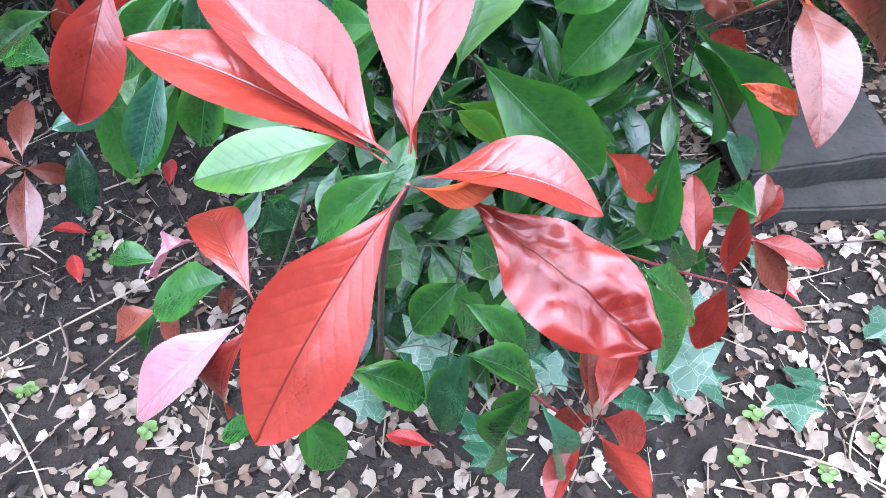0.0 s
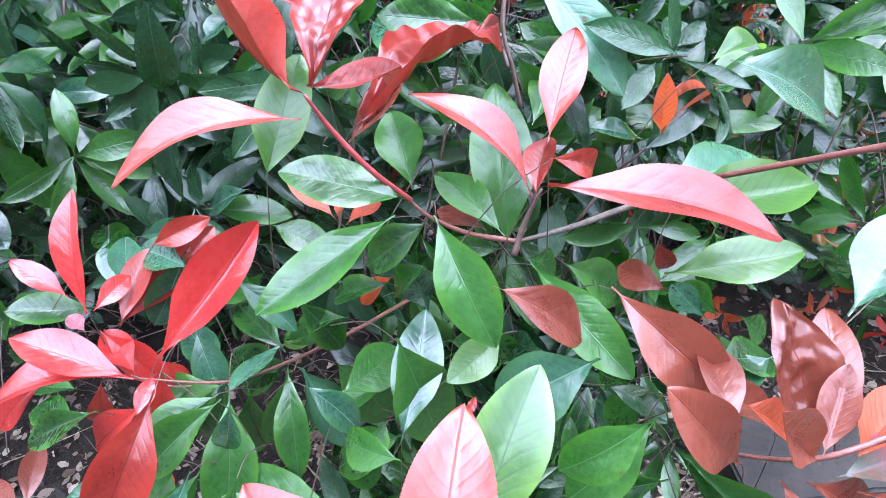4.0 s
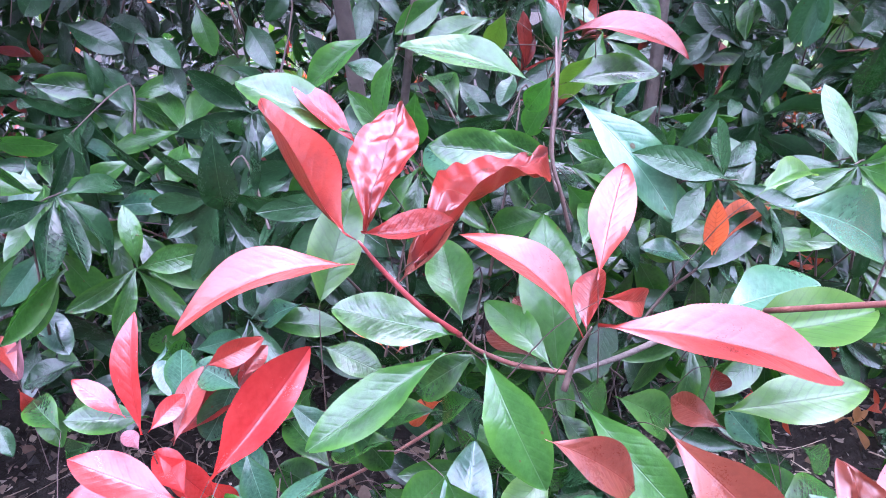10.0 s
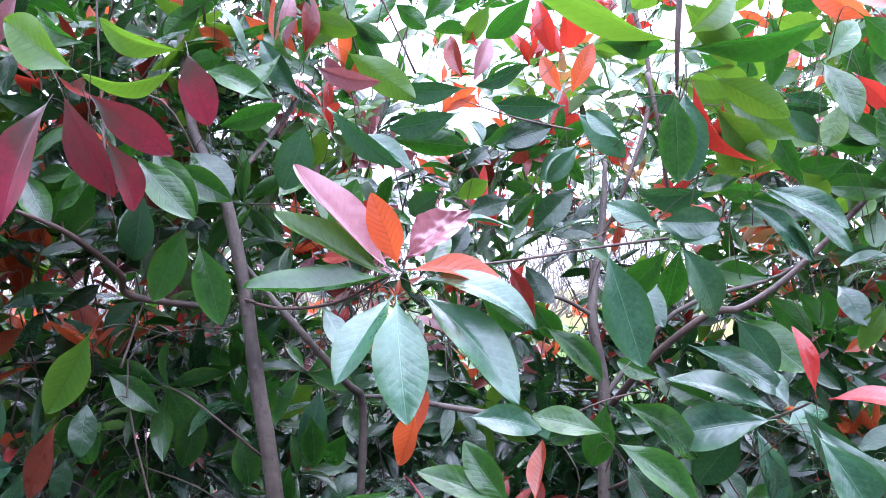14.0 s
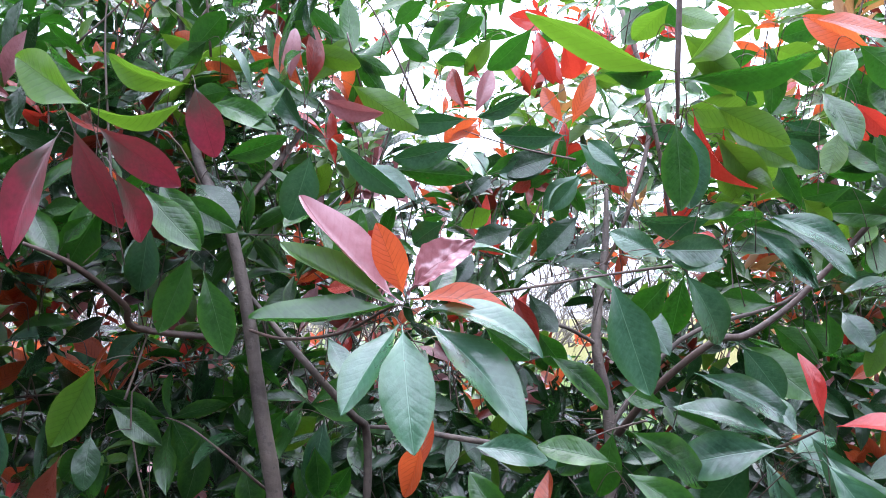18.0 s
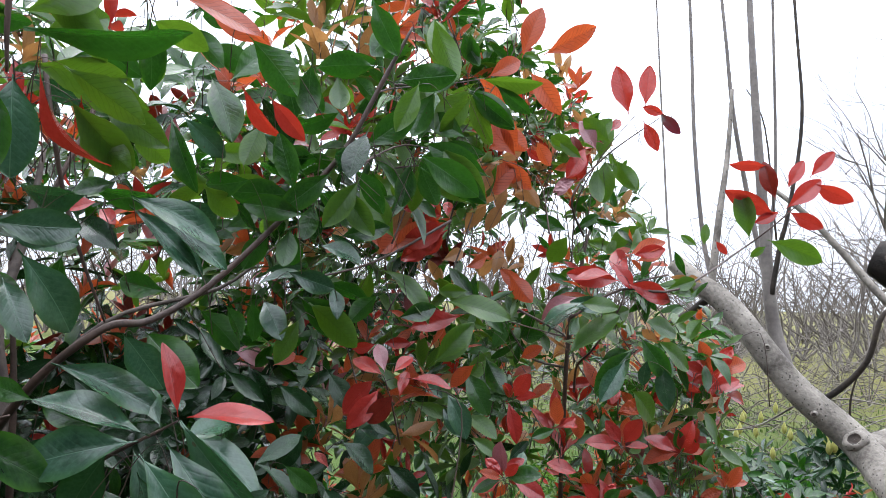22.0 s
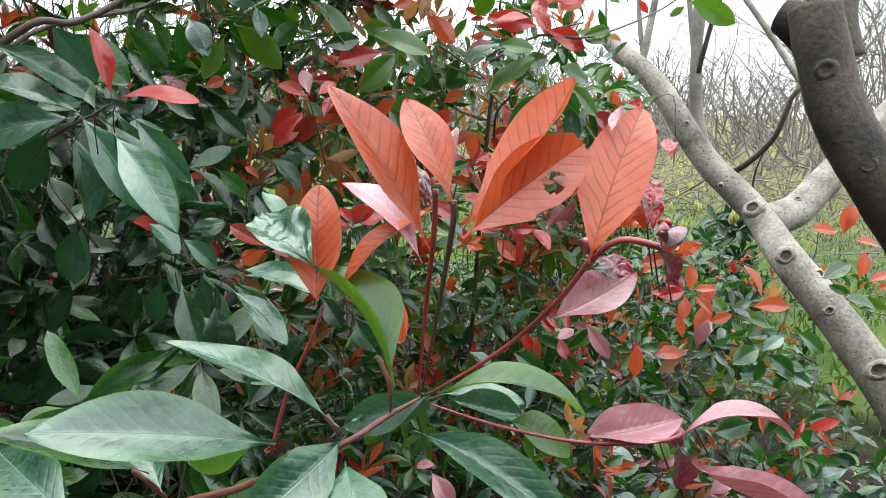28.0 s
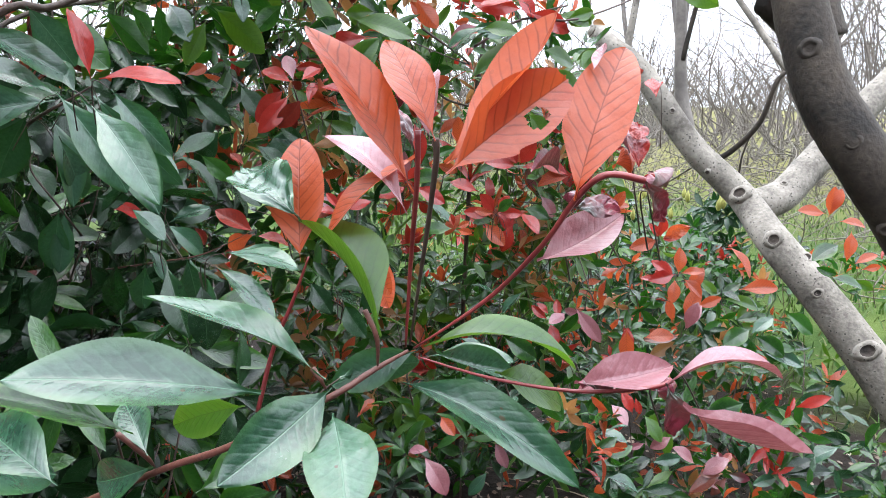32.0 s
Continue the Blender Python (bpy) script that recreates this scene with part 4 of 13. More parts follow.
stem("b", 1.2, 2.0, (-0.484,0.575,0.428), (-0.555,0.622,0.407), (-0.701,0.696,0.346))
leaf("b",1,-0.484,0.572,0.426, -0.469,0.486,0.381, 0.47,-0.33,0.82,0.039)
leaf("b",1,-0.488,0.575,0.428, -0.454,0.602,0.382, 0.82,-0.45,0.34,0.026)
leaf("b",1,-0.492,0.578,0.431, -0.583,0.597,0.383, -0.49,-0.48,0.73,0.034)
leaf("b",0,-0.497,0.587,0.426, -0.585,0.639,0.418, -0.10,-0.02,0.99,0.033)
leaf("b",1,-0.499,0.594,0.419, -0.515,0.682,0.446, 0.30,-0.23,0.93,0.031)
stem("k", 0.45, 0.75, (-0.388,0.588,0.573), (-0.359,0.571,0.537), (-0.319,0.548,0.450))
leaf("g",1,-0.384,0.586,0.574, -0.476,0.647,0.543, -0.44,-0.21,0.87,0.043)
shrub = SHRUBS["photinia_shrub"]
sprig(shrub)
stem("n", 1.5, 2.6, (-0.249,0.500,0.731), (-0.179,0.520,0.711), (-0.125,0.566,0.701), (-0.072,0.633,0.688), (-0.017,0.720,0.670))
stem("k", 0.45, 0.75, (-0.228,0.503,0.754), (-0.248,0.500,0.713), (-0.272,0.499,0.638))
leaf("c",3,-0.230,0.502,0.751, -0.141,0.569,0.858, -0.10,-0.80,0.59,0.051)
stem("k", 0.45, 0.75, (-0.299,0.533,0.781), (-0.294,0.537,0.734), (-0.287,0.545,0.652))
leaf("c",1,-0.299,0.532,0.778, -0.312,0.585,0.878, -0.29,-0.86,0.42,0.037)
stem("k", 0.45, 0.75, (-0.323,0.546,0.788), (-0.309,0.566,0.763), (-0.291,0.600,0.703))
leaf("c",0,-0.320,0.545,0.786, -0.373,0.557,0.818, 0.38,-0.47,0.80,0.023)
leaf("c",1,-0.294,0.533,0.780, -0.277,0.581,0.788, 0.63,-0.34,0.69,0.021)
leaf("c",2,-0.250,0.492,0.738, -0.384,0.464,0.712, -0.17,-0.10,0.98,0.045)
leaf("c",1,-0.252,0.492,0.739, -0.356,0.500,0.774, 0.26,-0.41,0.87,0.040)
leaf("c",0,-0.252,0.501,0.734, -0.304,0.555,0.739, -0.14,-0.23,0.96,0.030)
stem("k", 0.45, 0.75, (-0.224,0.477,0.753), (-0.234,0.508,0.728), (-0.255,0.562,0.644))
leaf("c",0,-0.224,0.481,0.754, -0.225,0.441,0.745, 0.44,-0.20,0.87,0.016)
leaf("r",1,-0.279,0.544,0.755, -0.268,0.615,0.799, 0.25,-0.53,0.81,0.028)
stem("k", 0.45, 0.75, (-0.252,0.592,0.817), (-0.275,0.600,0.784), (-0.306,0.616,0.706))
leaf("r",2,-0.256,0.591,0.815, -0.200,0.609,0.838, 0.12,-0.90,0.42,0.025)
stem("k", 0.45, 0.75, (-0.219,0.593,0.806), (-0.234,0.586,0.763), (-0.252,0.582,0.681))
leaf("r",3,-0.220,0.589,0.805, -0.207,0.632,0.814, 0.57,-0.34,0.74,0.018)
leaf("c",0,-0.240,0.525,0.733, -0.224,0.539,0.686, 0.74,-0.67,0.04,0.021)
stem("k", 0.45, 0.75, (-0.293,0.511,0.714), (-0.306,0.541,0.688), (-0.318,0.569,0.643))
leaf("r",2,-0.292,0.511,0.718, -0.307,0.513,0.661, 0.34,-0.93,-0.12,0.024)
stem("k", 0.45, 0.75, (-0.319,0.549,0.745), (-0.320,0.555,0.706), (-0.329,0.572,0.600))
leaf("p",0,-0.316,0.546,0.745, -0.348,0.575,0.741, -0.21,-0.10,0.97,0.017)
stem("k", 0.45, 0.75, (-0.216,0.570,0.806), (-0.202,0.573,0.761), (-0.184,0.581,0.655))
leaf("l",0,-0.213,0.568,0.807, -0.281,0.622,0.794, -0.50,-0.45,0.74,0.035)
leaf("g",1,-0.175,0.511,0.716, -0.277,0.535,0.656, -0.53,-0.47,0.71,0.047)
stem("k", 0.45, 0.75, (-0.171,0.504,0.717), (-0.154,0.533,0.689), (-0.139,0.563,0.638))
leaf("g",1,-0.170,0.503,0.721, -0.208,0.527,0.615, -0.44,-0.90,-0.05,0.037)
stem("k", 0.45, 0.75, (-0.227,0.612,0.735), (-0.249,0.605,0.708), (-0.286,0.599,0.633))
leaf("g",1,-0.228,0.608,0.736, -0.195,0.678,0.717, 0.80,-0.22,0.56,0.032)
leaf("l",0,-0.301,0.607,0.748, -0.332,0.689,0.764, 0.23,-0.10,0.97,0.036)
stem("k", 0.45, 0.75, (-0.194,0.555,0.691), (-0.186,0.561,0.656), (-0.175,0.578,0.564))
leaf("l",0,-0.191,0.553,0.690, -0.254,0.621,0.695, -0.22,-0.27,0.94,0.037)
leaf("g",1,-0.128,0.543,0.703, -0.150,0.546,0.598, -0.06,-1.00,-0.02,0.034)
stem("k", 0.45, 0.75, (-0.114,0.548,0.704), (-0.135,0.570,0.691), (-0.176,0.614,0.631))
leaf("l",0,-0.115,0.547,0.708, -0.092,0.574,0.598, 0.72,-0.69,-0.02,0.044)
leaf("g",1,-0.138,0.584,0.695, -0.208,0.659,0.699, -0.17,-0.20,0.97,0.037)
leaf("g",6,-0.150,0.587,0.661, -0.221,0.644,0.638, -0.42,-0.15,0.89,0.048)
leaf("y",0,-0.091,0.637,0.699, -0.164,0.667,0.638, -0.67,-0.48,0.57,0.035)
stem("k", 0.45, 0.75, (-0.455,0.622,0.696), (-0.445,0.587,0.670), (-0.432,0.531,0.593))
leaf("g",1,-0.452,0.620,0.697, -0.525,0.678,0.692, -0.24,-0.24,0.94,0.038)
sprig(shrub)
stem("r", 2.0, 3.2, (-0.069,0.486,1.006), (-0.054,0.495,0.977), (-0.028,0.502,0.942), (-0.001,0.520,0.908))
stem("n", 2.0, 2.8, (-0.001,0.520,0.908), (0.014,0.524,0.891), (0.046,0.538,0.868), (0.087,0.547,0.856))
leaf("r",3,-0.069,0.478,1.011, -0.190,0.661,1.061, 0.65,-0.29,0.70,0.041)
leaf("r",5,-0.065,0.489,1.011, -0.047,0.578,1.080, -0.14,-0.98,0.15,0.048)
leaf("r",2,-0.071,0.478,0.991, -0.183,0.418,0.968, -0.03,-0.30,0.95,0.041)
stem("k", 0.45, 0.75, (-0.029,0.502,0.986), (-0.050,0.520,0.957), (-0.084,0.557,0.876))
leaf("r",5,-0.033,0.501,0.984, 0.070,0.688,1.003, -0.32,-0.46,0.82,0.058)
leaf("r",3,-0.067,0.489,1.011, 0.001,0.459,1.035, -0.45,-0.39,0.80,0.025)
stem("k", 0.45, 0.75, (-0.095,0.590,1.033), (-0.078,0.620,1.005), (-0.057,0.666,0.938))
leaf("b",3,-0.045,0.510,0.961, -0.005,0.540,1.008, -0.12,-0.79,0.60,0.022)
leaf("g",6,-0.003,0.503,0.918, -0.099,0.504,0.939, 0.18,-0.49,0.85,0.042)
stem("k", 0.45, 0.75, (-0.013,0.486,0.911), (0.006,0.525,0.889), (0.023,0.567,0.841))
leaf("g",0,-0.010,0.487,0.913, -0.112,0.442,0.850, -0.20,-0.61,0.77,0.041)
leaf("g",0,-0.000,0.533,0.911, -0.026,0.631,0.938, -0.18,-0.30,0.94,0.042)
stem("k", 0.45, 0.75, (-0.126,0.563,0.906), (-0.129,0.563,0.867), (-0.133,0.566,0.772))
leaf("y",6,-0.127,0.561,0.903, -0.099,0.614,0.995, -0.02,-0.86,0.51,0.047)
stem("k", 0.45, 0.75, (-0.068,0.536,0.884), (-0.056,0.559,0.849), (-0.042,0.595,0.777))
leaf("o",0,-0.065,0.534,0.882, -0.112,0.571,0.901, -0.01,-0.45,0.89,0.020)
leaf("o",0,-0.059,0.549,0.868, -0.034,0.592,0.866, 0.14,-0.05,0.99,0.016)
leaf("o",0,-0.066,0.551,0.872, -0.066,0.586,0.874, -0.26,-0.06,0.96,0.011)
leaf("g",1,0.014,0.540,0.879, -0.046,0.568,0.812, -0.70,-0.62,0.35,0.038)
stem("k", 0.45, 0.75, (0.008,0.539,0.830), (0.027,0.556,0.807), (0.047,0.577,0.763))
leaf("g",1,0.009,0.537,0.833, -0.024,0.581,0.778, -0.90,-0.33,0.28,0.030)
stem("k", 0.45, 0.75, (-0.026,0.583,0.791), (-0.005,0.585,0.768), (0.030,0.593,0.695))
leaf("o",0,-0.024,0.581,0.794, -0.062,0.616,0.739, -0.84,-0.45,0.30,0.025)
sprig(shrub)
stem("k", 2.0, 3.5, (0.101,0.516,0.922), (0.091,0.521,0.891), (0.083,0.515,0.862))
stem("w", 2.8, 4.4, (0.086,0.538,0.861), (0.136,0.583,0.849), (0.194,0.648,0.833), (0.273,0.753,0.799))
leaf("r",2,0.094,0.503,0.921, -0.002,0.531,0.991, 0.47,-0.37,0.80,0.039)
leaf("r",1,0.098,0.521,0.911, 0.114,0.601,0.930, -0.32,-0.15,0.94,0.027)
stem("k", 0.45, 0.75, (0.105,0.537,0.956), (0.109,0.540,0.911), (0.114,0.548,0.845))
leaf("r",0,0.105,0.533,0.954, 0.131,0.621,1.017, -0.08,-0.57,0.82,0.036)
stem("k", 0.45, 0.75, (0.107,0.499,0.933), (0.088,0.520,0.898), (0.066,0.550,0.824))
leaf("r",1,0.103,0.499,0.933, 0.286,0.497,0.893, 0.20,-0.29,0.94,0.060)
stem("k", 0.45, 0.75, (0.107,0.512,0.950), (0.072,0.519,0.917), (0.037,0.529,0.861))
leaf("r",2,0.104,0.509,0.952, 0.145,0.545,0.930, 0.71,-0.66,0.24,0.023)
stem("k", 0.45, 0.75, (0.021,0.488,0.909), (0.018,0.523,0.905), (0.015,0.569,0.877))
leaf("g",1,0.019,0.490,0.912, 0.068,0.446,0.821, 0.05,-0.89,0.46,0.045)
stem("k", 0.45, 0.75, (0.097,0.487,0.871), (0.077,0.524,0.844), (0.052,0.577,0.770))
leaf("g",0,0.094,0.488,0.873, 0.178,0.451,0.789, 0.28,-0.75,0.60,0.043)
leaf("g",1,0.075,0.522,0.876, 0.016,0.599,0.893, -0.22,-0.37,0.90,0.033)
leaf("g",0,0.081,0.551,0.844, 0.065,0.619,0.971, 0.01,-0.88,0.47,0.055)
leaf("g",1,0.126,0.533,0.844, 0.187,0.579,0.774, 0.78,-0.53,0.33,0.041)
leaf("g",0,0.096,0.532,0.849, 0.127,0.585,0.798, 0.91,-0.38,0.17,0.032)
stem("k", 0.45, 0.75, (0.212,0.519,0.844), (0.194,0.539,0.806), (0.180,0.559,0.752))
leaf("y",0,0.208,0.519,0.844, 0.328,0.539,0.857, -0.02,-0.49,0.87,0.044)
stem("k", 0.45, 0.75, (0.225,0.570,0.888), (0.216,0.569,0.857), (0.206,0.572,0.774))
leaf("y",3,0.222,0.568,0.889, 0.377,0.650,0.865, 0.35,-0.42,0.83,0.060)
stem("k", 0.45, 0.75, (0.159,0.475,0.857), (0.144,0.511,0.836), (0.125,0.569,0.769))
leaf("b",2,0.156,0.476,0.860, 0.252,0.444,0.782, 0.02,-0.91,0.41,0.051)
leaf("b",1,0.213,0.513,0.832, 0.182,0.570,0.818, -0.78,-0.28,0.56,0.027)
stem("k", 0.45, 0.75, (0.184,0.478,0.812), (0.168,0.502,0.776), (0.150,0.535,0.699))
leaf("o",0,0.181,0.477,0.814, 0.265,0.511,0.741, 0.70,-0.30,0.65,0.037)
stem("k", 0.45, 0.75, (0.198,0.427,0.799), (0.192,0.437,0.767), (0.186,0.456,0.687))
leaf("b",5,0.196,0.426,0.802, 0.268,0.467,0.722, 0.77,-0.45,0.46,0.050)
stem("k", 0.45, 0.75, (0.076,0.602,0.849), (0.096,0.601,0.815), (0.123,0.605,0.738))
leaf("b",0,0.078,0.599,0.848, 0.042,0.667,0.858, -0.50,-0.37,0.79,0.031)
stem("k", 0.45, 0.75, (0.060,0.579,0.850), (0.077,0.572,0.805), (0.097,0.568,0.712))
leaf("b",0,0.062,0.575,0.850, 0.016,0.633,0.838, -0.41,-0.15,0.90,0.024)
stem("k", 0.45, 0.75, (0.032,0.511,0.775), (-0.006,0.524,0.750), (-0.051,0.543,0.694))
leaf("g",6,0.030,0.509,0.777, 0.079,0.559,0.717, 0.84,-0.22,0.50,0.046)
stem("k", 0.45, 0.75, (0.010,0.555,0.733), (0.008,0.544,0.688), (0.006,0.537,0.631))
leaf("g",0,0.010,0.551,0.733, 0.024,0.627,0.728, 0.27,0.02,0.96,0.031)
stem("k", 0.45, 0.75, (0.027,0.594,0.759), (0.049,0.617,0.745), (0.074,0.650,0.705))
leaf("g",6,0.029,0.592,0.762, -0.011,0.629,0.695, -0.75,-0.65,0.10,0.047)
stem("k", 0.45, 0.75, (-0.008,0.459,0.814), (-0.038,0.494,0.806), (-0.080,0.543,0.763))
leaf("g",6,-0.009,0.459,0.818, 0.023,0.475,0.693, 0.53,-0.85,0.02,0.057)
leaf("l",6,0.141,0.417,0.838, 0.070,0.450,0.750, -0.67,-0.69,0.28,0.064)
leaf("r",0,0.046,0.359,0.834, 0.052,0.366,0.846, -0.14,-0.81,0.57,0.006)
stem("k", 0.45, 0.75, (0.202,0.488,0.739), (0.220,0.512,0.706), (0.240,0.544,0.638))
leaf("g",0,0.203,0.486,0.742, 0.184,0.527,0.664, -0.81,-0.57,-0.10,0.036)
stem("k", 0.45, 0.75, (0.317,0.527,0.747), (0.337,0.548,0.720), (0.355,0.570,0.674))
leaf("g",6,0.318,0.525,0.750, 0.301,0.560,0.660, -0.93,-0.38,0.03,0.048)
stem("k", 0.45, 0.75, (0.081,0.507,0.757), (0.073,0.500,0.722), (0.062,0.491,0.630))
leaf("l",0,0.079,0.505,0.759, 0.122,0.550,0.693, 0.76,-0.65,0.04,0.037)
stem("k", 0.45, 0.75, (0.274,0.575,0.759), (0.291,0.564,0.714), (0.307,0.556,0.647))
leaf("l",0,0.274,0.571,0.759, 0.259,0.642,0.750, -0.69,-0.06,0.72,0.029)
stem("k", 0.45, 0.75, (0.241,0.657,0.791), (0.232,0.690,0.762), (0.221,0.742,0.685))
leaf("r",1,0.239,0.655,0.794, 0.262,0.675,0.748, 0.14,-0.93,-0.33,0.022)
sprig(shrub)
stem("k", 1.5, 2.5, (0.247,0.727,0.882), (0.224,0.732,0.853), (0.206,0.739,0.829), (0.169,0.728,0.774))
leaf("o",1,0.241,0.717,0.886, 0.232,0.694,0.956, 0.03,-0.95,-0.31,0.024)
leaf("o",2,0.244,0.717,0.886, 0.317,0.799,0.904, -0.13,-0.11,0.99,0.036)
leaf("y",1,0.225,0.722,0.877, 0.184,0.780,0.867, -0.79,-0.47,0.40,0.029)
leaf("g",0,0.236,0.724,0.879, 0.291,0.770,0.826, 0.49,-0.84,-0.22,0.036)
stem("k", 0.45, 0.75, (0.233,0.631,0.872), (0.221,0.641,0.846), (0.207,0.661,0.787))
leaf("l",6,0.230,0.628,0.872, 0.354,0.717,0.854, 0.29,-0.22,0.93,0.066)
leaf("l",1,0.225,0.526,1.022, 0.352,0.616,0.942, 0.69,-0.55,0.48,0.056)
stem("k", 0.45, 0.75, (0.254,0.647,0.982), (0.227,0.658,0.947), (0.193,0.678,0.871))
leaf("y",2,0.251,0.644,0.982, 0.318,0.708,0.977, 0.25,-0.20,0.95,0.029)
sprig(shrub)
stem("k", 2.0, 2.5, (0.075,0.736,1.100), (0.076,0.710,1.053), (0.074,0.692,0.998), (0.084,0.685,0.963), (0.094,0.687,0.923))
stem("k", 0.45, 0.75, (0.091,0.670,1.061), (0.080,0.700,1.053), (0.064,0.761,1.004))
leaf("g",1,0.074,0.719,1.069, 0.051,0.760,1.024, -0.46,-0.76,-0.47,0.026)
stem("k", 0.45, 0.75, (0.078,0.719,0.984), (0.114,0.732,0.956), (0.147,0.746,0.911))
leaf("g",1,0.082,0.718,0.983, 0.011,0.726,1.010, 0.00,-0.97,0.26,0.031)
leaf("g",0,0.088,0.710,0.966, 0.129,0.748,0.905, 0.38,-0.88,-0.29,0.033)
stem("k", 0.45, 0.75, (0.076,0.714,0.928), (0.114,0.744,0.917), (0.144,0.772,0.889))
leaf("g",1,0.079,0.712,0.930, 0.011,0.761,0.884, -0.70,-0.58,0.41,0.038)
leaf("l",0,0.056,0.769,0.976, 0.085,0.797,0.898, 0.18,-0.95,-0.27,0.035)
stem("k", 0.45, 0.75, (-0.004,0.666,0.981), (0.015,0.670,0.948), (0.045,0.682,0.867))
leaf("l",0,-0.002,0.662,0.980, -0.052,0.747,0.987, -0.63,-0.43,0.64,0.039)
stem("k", 0.45, 0.75, (0.029,0.727,1.004), (0.058,0.740,0.990), (0.119,0.776,0.923))
leaf("g",1,0.032,0.725,1.005, -0.045,0.757,0.976, -0.47,-0.78,0.40,0.035)
leaf("g",1,0.089,0.737,0.974, 0.163,0.791,0.914, 0.73,-0.56,0.40,0.043)
stem("k", 0.45, 0.75, (0.164,0.740,0.960), (0.138,0.767,0.939), (0.108,0.803,0.887))
leaf("l",0,0.161,0.739,0.963, 0.231,0.768,0.899, 0.58,-0.77,0.28,0.040)
stem("k", 0.45, 0.75, (-0.022,0.782,1.009), (-0.019,0.793,0.966), (-0.017,0.808,0.903))
leaf("g",2,-0.020,0.779,1.008, -0.064,0.871,1.030, 0.00,-0.23,0.97,0.034)
leaf("g",0,0.106,0.680,0.908, 0.132,0.758,0.944, 0.12,-0.45,0.89,0.036)
sprig(shrub)
stem("k", 2.0, 3.0, (-0.453,0.972,0.755), (-0.514,0.910,0.821), (-0.603,0.903,0.827), (-0.719,0.893,0.831))
stem("k", 1.5, 2.5, (-0.567,1.038,0.858), (-0.500,1.004,0.886), (-0.462,0.995,0.758))
leaf("g",1,-0.603,0.901,0.822, -0.625,0.884,0.795, 0.45,-0.88,0.19,0.016)
stem("k", 0.45, 0.75, (-0.331,0.979,0.807), (-0.316,1.010,0.778), (-0.301,1.052,0.714))
leaf("g",1,-0.598,0.938,0.890, -0.586,0.994,0.864, 0.97,-0.23,-0.05,0.025)
stem("k", 0.45, 0.75, (-0.577,0.794,0.826), (-0.573,0.826,0.806), (-0.571,0.878,0.744))
leaf("g",0,-0.574,0.793,0.829, -0.675,0.820,0.739, -0.27,-0.96,0.02,0.055)
leaf("g",0,-0.581,0.799,0.841, -0.676,0.841,0.780, -0.47,-0.88,0.12,0.048)
stem("k", 0.45, 0.75, (-0.555,0.921,0.742), (-0.534,0.945,0.736), (-0.496,0.998,0.692))
leaf("g",0,-0.552,0.921,0.744, -0.622,0.917,0.670, 0.12,-0.99,-0.06,0.041)
stem("k", 0.45, 0.75, (-0.191,0.894,0.934), (-0.176,0.925,0.940), (-0.157,0.975,0.922))
leaf("g",0,-0.188,0.894,0.938, -0.253,0.893,0.847, 0.03,-1.00,-0.02,0.044)
stem("k", 0.45, 0.75, (-0.252,0.740,0.773), (-0.278,0.746,0.745), (-0.316,0.757,0.667))
leaf("g",1,-0.256,0.740,0.774, -0.157,0.745,0.763, 0.12,-0.54,0.83,0.037)
stem("k", 0.45, 0.75, (-0.369,1.059,0.856), (-0.394,1.079,0.823), (-0.426,1.111,0.752))
leaf("g",6,-0.372,1.057,0.854, -0.289,1.102,0.920, -0.02,-0.81,0.58,0.058)
stem("k", 0.45, 0.75, (-0.459,0.979,0.722), (-0.468,0.972,0.681), (-0.481,0.967,0.588))
leaf("g",6,-0.461,0.975,0.721, -0.437,1.034,0.732, 0.71,-0.40,0.58,0.035)
stem("k", 0.45, 0.75, (-0.539,0.683,0.720), (-0.534,0.678,0.685), (-0.530,0.674,0.586))
leaf("r",2,-0.536,0.680,0.719, -0.593,0.734,0.742, 0.15,-0.24,0.96,0.027)
leaf("r",2,-0.536,0.675,0.710, -0.538,0.689,0.663, 0.74,-0.63,-0.22,0.020)
stem("k", 0.45, 0.75, (-0.632,0.920,0.649), (-0.614,0.932,0.604), (-0.597,0.948,0.529))
leaf("g",6,-0.628,0.918,0.649, -0.731,0.974,0.634, -0.32,-0.35,0.88,0.057)
stem("k", 0.45, 0.75, (-0.547,0.811,0.643), (-0.536,0.820,0.603), (-0.525,0.837,0.516))
leaf("g",6,-0.544,0.810,0.644, -0.662,0.851,0.611, -0.37,-0.38,0.85,0.056)
stem("k", 0.45, 0.75, (-0.325,0.844,0.762), (-0.371,0.839,0.756), (-0.425,0.835,0.724))
leaf("g",1,-0.327,0.841,0.764, -0.285,0.885,0.726, 0.78,-0.60,0.19,0.029)
stem("k", 0.45, 0.75, (-0.408,0.833,0.654), (-0.402,0.844,0.611), (-0.398,0.861,0.529))
leaf("g",6,-0.405,0.830,0.654, -0.485,0.896,0.648, -0.26,-0.23,0.94,0.050)
sprig(shrub)
stem("k", 0.45, 0.75, (0.335,0.465,0.848), (0.334,0.468,0.815), (0.338,0.481,0.721))
leaf("l",0,0.333,0.463,0.847, 0.430,0.574,0.875, -0.05,-0.21,0.98,0.060)
stem("k", 0.45, 0.75, (-0.181,0.496,0.720), (-0.171,0.537,0.713), (-0.164,0.578,0.687))
leaf("l",1,-0.259,0.695,0.589, -0.360,0.623,0.477, -0.14,-0.77,0.62,0.055)
leaf("g",1,-0.168,0.496,0.720, -0.168,0.430,0.614, 0.31,-0.81,0.50,0.050)
